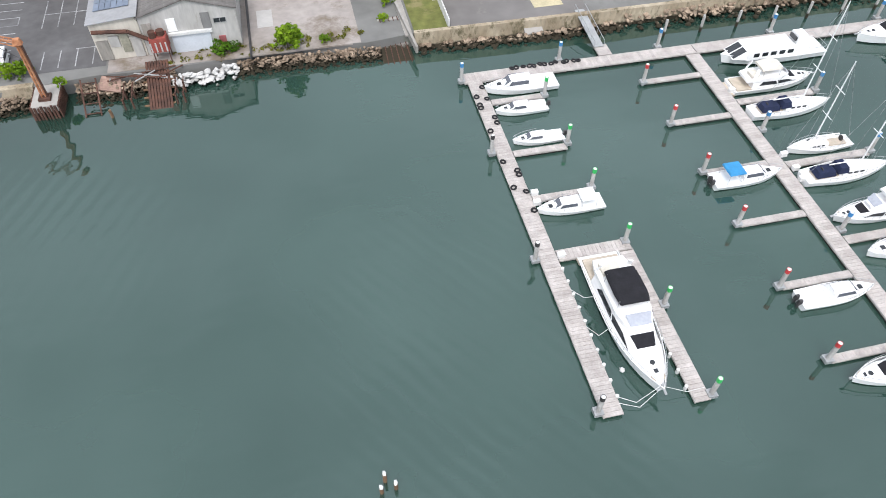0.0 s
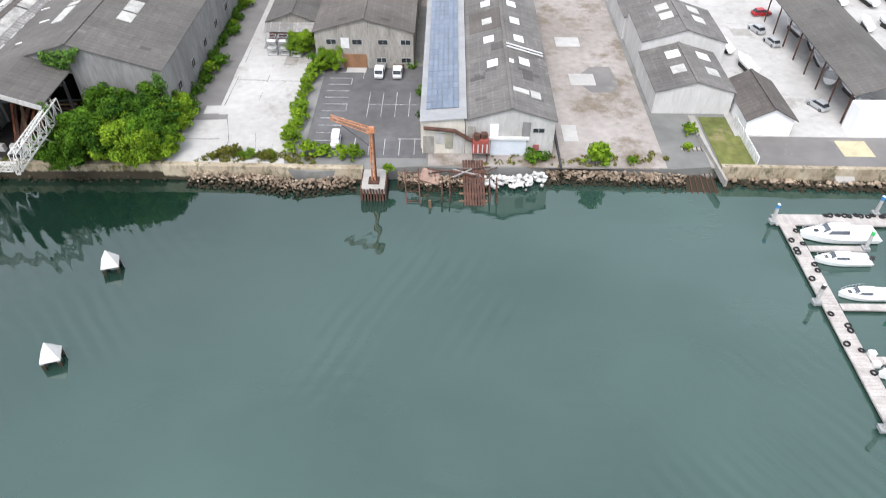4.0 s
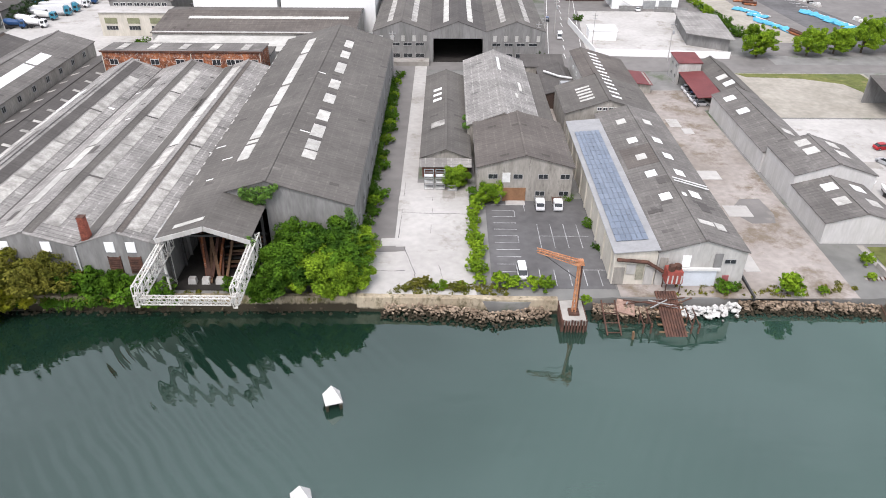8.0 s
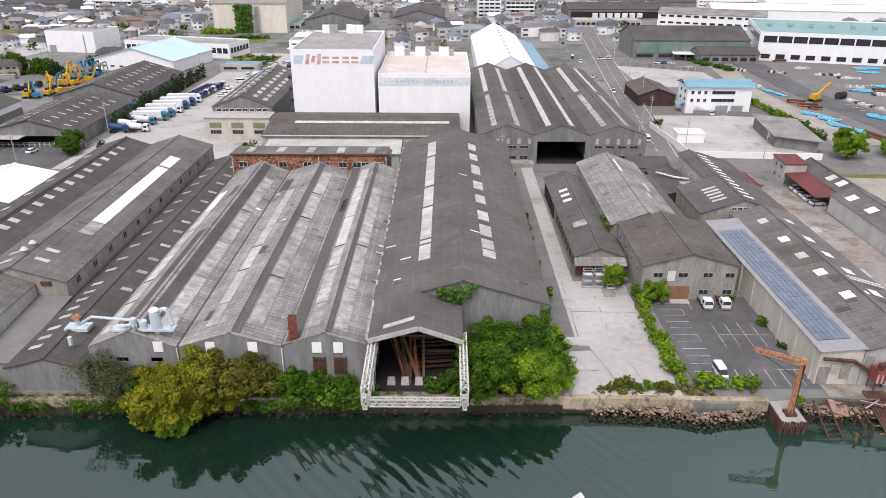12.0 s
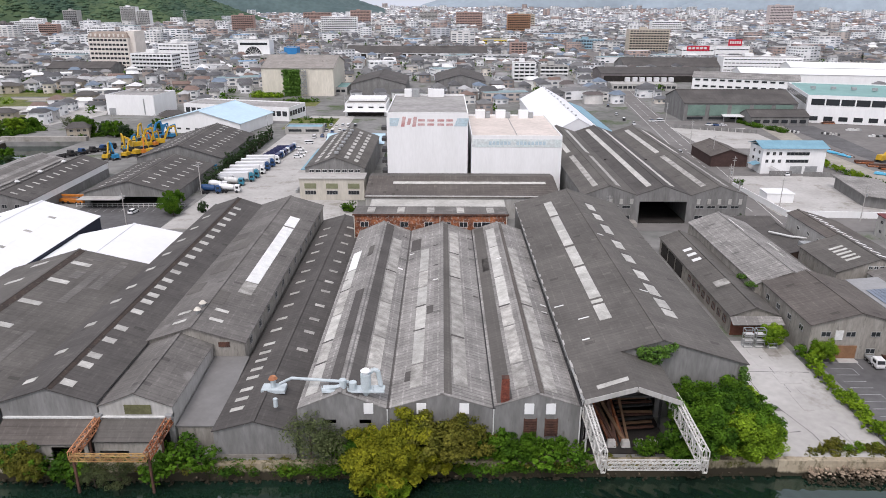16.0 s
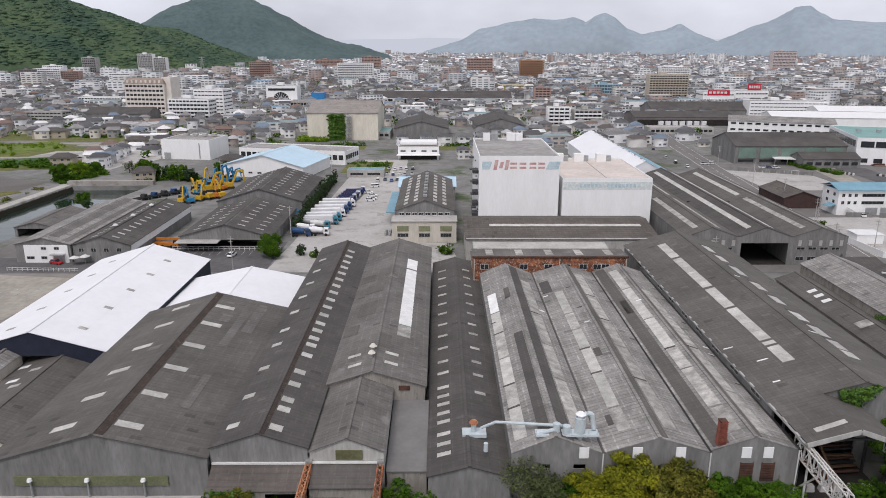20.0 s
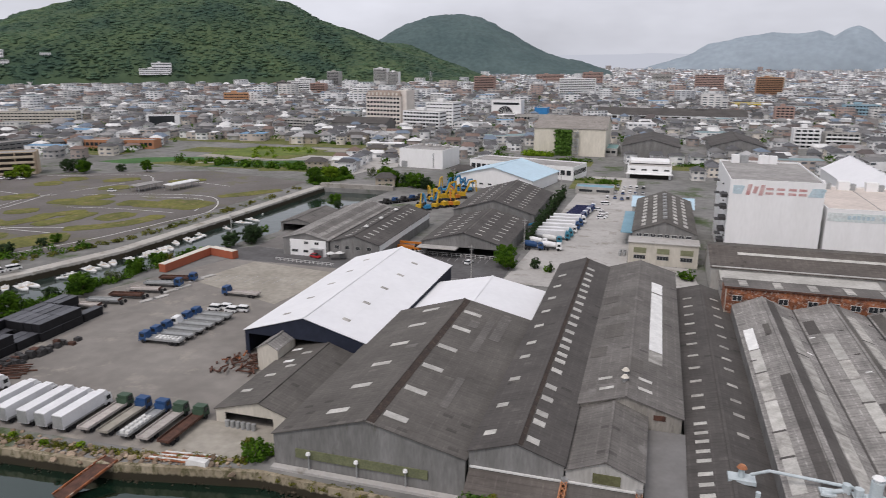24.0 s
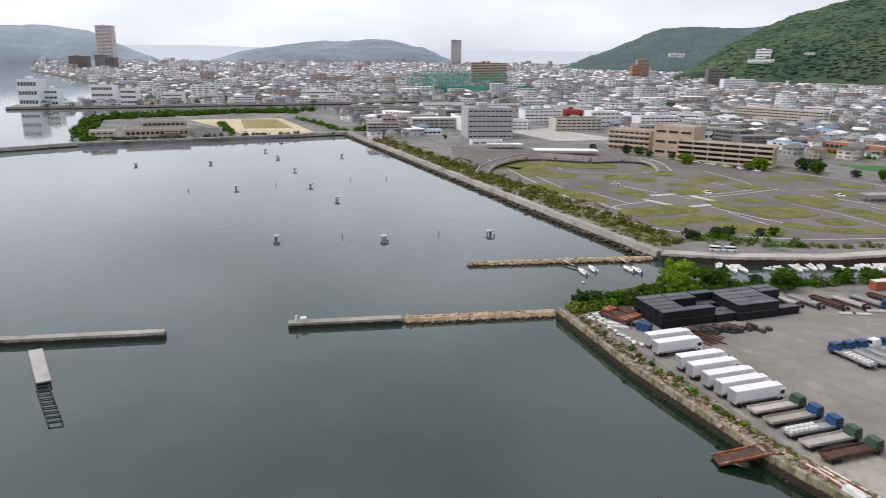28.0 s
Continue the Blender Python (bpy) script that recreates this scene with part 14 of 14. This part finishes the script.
def flats(name, r0, r1, cell, drop, seed, hmin, hmax, label, wide=(0.4, 0.8)):
    cuts = 6 if r0 < 900 else 4 if r0 < 1800 else 2
    x, y, r = scatter(r0, r1, cell, drop, seed)
    n = len(x)
    w, d = r.uniform(*wide, n) * min(cell, 46), r.uniform(0.25, 0.5, n) * min(cell, 40)
    fl = np.round(r.uniform(hmin, hmax, n) * r.uniform(0.5, 1, n) / 3.1).clip(2)
    h = fl * 3.1
    an = radians(9) + r.normal(0, 0.06, n) + r.choice([0, 0, 0.25], n) + np.where(x < -900, radians(70), 0)
    cw = corners(x, y, w, d, an)
    v = np.stack([np.stack([a, b, np.full(n, GZ - 0.2)], 1) for a, b in cw] + [np.stack([a, b, GZ + h], 1) for a, b in cw], 1).reshape(-1, 3)
    q = (BOXQ[None] + 8 * np.arange(n)[:, None, None]).reshape(-1, 4)
    tagged(new(name, fast_mesh(name, v, q, FLAT_WALL)), label, "blocks", kind="stuff")
    v = np.stack([np.stack([a, b, GZ + h - 0.02], 1) for a, b in corners(x, y, w + 0.3, d + 0.3, an)], 1).reshape(-1, 3)
    tagged(new("block_roof", fast_mesh("block_roof", v, np.arange(len(v)).reshape(-1, 4), FLAT_ROOF)), "flat grey roofs of town blocks", "roofs", kind="stuff")
    vs = []
    for (ia, ib) in ((0, 1), (1, 2), (3, 0)):
        ax, ay = cw[ia]
        bx, by = cw[ib]
        nx, ny = by - ay, -(bx - ax)
        ln_ = np.hypot(nx, ny)
        nx, ny = nx / ln_ * 0.12, ny / ln_ * 0.12
        for k in range(int(fl.max())):
            ok = fl > k
            z0, z1 = GZ + 3.1 * k + 1.0, GZ + 3.1 * k + 2.3
            for g in range(cuts):
                ok2 = ok & (r.rand(n) < 0.86)
                ua, ub = (g + 0.18) / cuts, (g + 0.82) / cuts
                xa, ya, xb, yb = ax + (bx - ax) * ua + nx, ay + (by - ay) * ua + ny, ax + (bx - ax) * ub + nx, ay + (by - ay) * ub + ny
                quad = np.stack([np.stack([xa, ya, np.full(n, z0)], 1), np.stack([xb, yb, np.full(n, z0)], 1), np.stack([xb, yb, np.full(n, z1)], 1), np.stack([xa, ya, np.full(n, z1)], 1)], 1)[ok2]
                vs.append(quad.reshape(-1, 3))
    v = np.concatenate(vs)
    tagged(new("block_window", fast_mesh("block_window", v, np.arange(len(v)).reshape(-1, 4), TOWN_GLASS)), "dark windows of town blocks", "windows", kind="stuff")


houses("town_houses", 330, 1000, 15.5, 0.36, 101, True, "close-set town houses with white and beige walls")
houses("town_houses", 1000, 1800, 17.0, 0.28, 102, True, "close-set town houses with white and beige walls")
houses("town_houses", 1800, 2900, 21.0, 0.25, 103, False, "far town houses, white and grey")
houses("town_houses", 2900, 4700, 32.0, 0.25, 104, False, "far town houses, white and grey")
flats("town_blocks", 420, 720, 54, 0.50, 105, 5, 9, "low flat-roofed works and shops of the town")
flats("town_blocks", 720, 1000, 56, 0.45, 110, 6, 15, "low flat-roofed works and shops of the town")
flats("town_blocks", 1000, 2000, 60, 0.48, 106, 8, 24, "flat-roofed blocks of the town")
flats("town_blocks", 2000, 4700, 100, 0.55, 107, 8, 34, "far apartment blocks of the town")
x_, y_, r_ = scatter(330, 2200, 24, 0.45, 108)
cl_ = [(float(a), float(b), GZ + 2.5, float(c)) for a, b, c in zip(x_ + 8, y_ + 8, r_.uniform(1.6, 3.6, len(x_)))]
tm_ = leaf_cloud(109, cl_, 1.0, 5)
tm_.materials.append(LEAF)
tagged(new("town_trees", tm_), "green trees and shrubs dotted among the houses", "trees", kind="stuff")
# works by the sea
for x, y, w, d, z in ((-1128, -196, 22, 26, 34), (-1140, -176, 16, 18, 22), (-1150, -120, 26, 22, 26), (-1140, -90, 20, 20, 22), (-1150, -40, 26, 22, 16), (-1160, 10, 24, 20, 12), (-1202, 154, 50, 16, 15), (-1146, 48, 26, 14, 12)):
    block("harbour_works", "white harbour works by the river", x, y, w, d, z, WALL_WHITE if x != -1160 else WALL_PALE, 3, 80)
GREEN_NET = bpy.data.materials.new("green_netting")
GREEN_NET.use_nodes = True
nn_, nl_ = GREEN_NET.node_tree.nodes, GREEN_NET.node_tree.links
nn_["Principled BSDF"].inputs["Base Color"].default_value = (0.10, 0.36, 0.27, 1)
nn_["Principled BSDF"].inputs["Roughness"].default_value = 0.9
mx_, tp_ = nn_.new("ShaderNodeMixShader"), nn_.new("ShaderNodeBsdfTransparent")
mx_.inputs[0].default_value = 0.26
nl_.new(tp_.outputs[0], mx_.inputs[1])
nl_.new(nn_["Principled BSDF"].outputs[0], mx_.inputs[2])
nl_.new(mx_.outputs[0], nn_["Material Output"].inputs["Surface"])
gn = thing("golf_net", "tall green netting round a practice ground", "netting", at=(-1390, 337, GZ))
for i in range(11):
    part("mast", Mesh().beam((0, i * 11.4, 0), (0, i * 11.4, 35.5), 0.6, 0.6), STEEL_GREY, gn)
for i in range(5):
    part("mast", Mesh().beam((60, 23 + i * 48, 0), (60, 23 + i * 48, 13), 0.6, 0.6), STEEL_GREY, gn)
part("net_panel", Mesh().box(-0.1, 0.1, 0, 114, 3, 35.5), GREEN_NET, gn)
part("net_panel", Mesh().box(-90.1, -89.9, 60, 230, 3, 30), GREEN_NET, gn)
part("net_panel", Mesh().box(59.9, 60.1, 23, 216, 1, 12), mat("bright_green_sheet_net", (0.07, 0.33, 0.25), 0.8, 0.15, 0.05), gn)
block("golf_hall", "long low hall with a pale teal roof", -1322, 470, 150, 16, 8, WALL_PALE, 1, 84, mat("pale_teal_roof", (0.40, 0.58, 0.54), 0.6, 0.06, 0.1))

# ---- hills and the far distance ----
def hill(name, cx, cy, a, b, turn, table, material, label, res=70, rough=9.0, seed=1, lumps=0):
    """A wooded hill over an ellipse a by b: table gives heights along its length from -1 to 1."""
    c_, s_ = math.cos(radians(turn)), math.sin(radians(turn))
    us, hs_ = [p[0] for p in table], [p[1] for p in table]
    mb = Mesh()
    n = res
    vs, fs = [], []

    def height(u, v):
        k = max(0.0, 1 - v * v) ** 0.85
        base = float(np.interp(u, us, hs_)) * k
        nz = noise.noise(Vector((u * 3.1 + seed, v * 3.1, seed))) * 16 + noise.noise(Vector((u * 9 + seed, v * 9, seed))) * 7
        return base + nz * min(1, base / 60)

    for i in range(n + 1):
        for j in range(n + 1):
            u, v = -1 + 2 * i / n, -1 + 2 * j / n
            z = height(u, v)
            z += noise.noise(Vector((u * 60 + seed, v * 60, 3.3))) * rough * min(1, z / 25)
            vs.append((cx + u * a * c_ - v * b * s_, cy + u * a * s_ + v * b * c_, z + GZ - (3 if abs(u) == 1 or abs(v) == 1 else 0)))
    for i in range(n):
        for j in range(n):
            k = i * (n + 1) + j
            fs.append((k, k + n + 1, k + n + 2, k + 1))
    mb.add(vs, fs)
    ob = whole(name, mb, material, label, "hill", kind="structure", smooth=True)
    if lumps:
        rr = random.Random(seed)
        lb = Mesh()
        for _ in range(lumps):
            u, v = rr.uniform(-0.97, 0.97), rr.uniform(-0.97, 0.6)
            z = height(u, v)
            if z < 4:
                continue
            lb.lump((cx + u * a * c_ - v * b * s_, cy + u * a * s_ + v * b * c_, z + GZ - 1.6), rr.choice((2.4, 3.2, 4.2, 5.4, 7.6)) * rr.uniform(0.8, 1.2), rr.random(), 0.3, 0.40)
        tagged(part("tree_canopy", lb, FOREST_TREES, ob, "", True), "rounded tree crowns of the wooded hill", kind="stuff")
    return height


FOREST_TREES = mat("forest_trees", (0.072, 0.120, 0.062), 0.95, 0.24, 0.008, (0.040, 0.078, 0.056), fine=5, island=0.20)
# blue-grey haze is put into the base colours of the distant hills
HAZED_WOODS = mat("hazed_wooded_hill", (0.092, 0.133, 0.132), 0.95, 0.2, 0.006, (0.068, 0.104, 0.106), fine=10)
HAZED_PALE_RANGE = mat("pale_hazed_hill", (0.27, 0.315, 0.355), 0.95, 0.08, 0.003, (0.23, 0.275, 0.315), fine=10)
HAZED_RANGE = mat("hazed_far_hill", (0.30, 0.355, 0.40), 0.95, 0.10, 0.003, (0.255, 0.305, 0.345), fine=10)
h1 = hill("hill", -1470, 2030, 760, 560, 33, [(-1, 50), (-0.93, 95), (-0.85, 140), (-0.77, 174), (-0.68, 200), (-0.53, 230), (-0.44, 247), (-0.2, 262), (0, 262), (0.1, 248), (0.23, 232), (0.35, 190), (0.475, 164), (0.6, 126), (0.73, 100), (0.86, 60), (1, 10)], FOREST, "broad wooded green hill behind the town", 130, 3, 4, 40000)
hill("hill", -1010, 3330, 640, 520, 5, [(-1, 60), (-0.68, 142), (-0.5, 219), (-0.33, 254), (-0.1, 258), (0.04, 247), (0.17, 216), (0.33, 153), (0.54, 91), (0.66, 66), (1, 10)], HAZED_WOODS, "rounded wooded hill in the haze", 90, 7, 7)
hill("hill", -2860, 2180, 640, 480, 52, [(-1, 20), (-0.9, 52), (-0.74, 87), (-0.57, 133), (-0.4, 180), (-0.22, 188), (0.13, 178), (0.24, 190), (0.6, 180), (1, 60)], HAZED_WOODS, "wooded hill beyond the first in the haze", 80, 7, 9)
hill("hill", 1800, 4000, 620, 360, -25, [(-1, 20), (-0.67, 81), (-0.57, 102), (-0.35, 162), (-0.17, 211), (-0.05, 257), (0.06, 262), (0.155, 226), (0.27, 188), (0.48, 186), (1, 150)], HAZED_RANGE, "far pointed hill, haze-blue in colour", 70, 4, 11)
hill("hill", 650, 4650, 900, 260, -10, [(-1, 20), (-0.76, 81), (-0.7, 105), (-0.62, 151), (-0.42, 199), (-0.22, 215), (-0.08, 208), (0.04, 224), (0.127, 190), (0.19, 230), (0.25, 247), (0.32, 223), (0.405, 163), (0.52, 129), (0.67, 149), (0.76, 188), (0.876, 128), (1, 85)], HAZED_RANGE, "far mountain range, haze-blue in colour", 110, 3, 13)
hill("hill", -4600, -900, 700, 300, 95, [(-1, 190), (-0.3, 192), (0.2, 182), (0.45, 160), (0.75, 60), (1, 0)], HAZED_RANGE, "far flat-topped mountain by the sea, haze-blue in colour", 50, 5, 15)
hill("hill", -4700, 780, 780, 220, 97, [(-1, 0), (-0.75, 60), (-0.5, 95), (-0.2, 118), (0.1, 132), (0.3, 146), (0.5, 128), (0.75, 100), (1, 20)], HAZED_PALE_RANGE, "far low range behind the town, paled with haze colour", 50, 5, 17)
# glowing pale ring added in place of real haze along the horizon
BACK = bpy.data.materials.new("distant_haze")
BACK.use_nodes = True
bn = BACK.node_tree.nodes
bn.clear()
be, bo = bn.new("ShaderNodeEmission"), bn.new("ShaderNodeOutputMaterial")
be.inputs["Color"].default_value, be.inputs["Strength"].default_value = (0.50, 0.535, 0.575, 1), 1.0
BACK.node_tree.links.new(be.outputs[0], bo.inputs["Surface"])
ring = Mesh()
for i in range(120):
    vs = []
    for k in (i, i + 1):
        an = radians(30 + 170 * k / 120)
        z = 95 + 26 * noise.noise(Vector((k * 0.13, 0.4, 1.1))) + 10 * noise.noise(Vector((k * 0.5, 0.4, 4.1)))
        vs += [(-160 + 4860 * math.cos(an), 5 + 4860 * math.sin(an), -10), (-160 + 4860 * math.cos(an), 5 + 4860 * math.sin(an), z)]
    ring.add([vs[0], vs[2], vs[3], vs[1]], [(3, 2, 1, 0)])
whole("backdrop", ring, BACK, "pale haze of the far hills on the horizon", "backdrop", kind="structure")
# hotels on the hill
for u, v, w, z in ((-0.70, -0.855, 34, 24), (-0.70, -0.885, 62, 13), (-0.24, -0.955, 70, 17), (-0.22, -0.945, 44, 25), (-0.56, -0.86, 22, 8)):
    c_, s_ = math.cos(radians(33)), math.sin(radians(33))
    px, py = -1470 + u * 760 * c_ - v * 560 * s_, 2030 + u * 760 * s_ + v * 560 * c_
    t = block("hill_hotel", "white stepped hotel on the wooded slope", px, py, w, 24, z, WALL_WHITE, 3, 40)
    t.matrix_world = Matrix.Translation((0, 0, h1(u, v) - 6.0)) @ t.matrix_world
t = block("hill_hotel", "white building on the far slope", -2650, 1800, 60, 30, 18, WALL_WHITE, 3, 60)
t.matrix_world = Matrix.Translation((0, 0, 60)) @ t.matrix_world
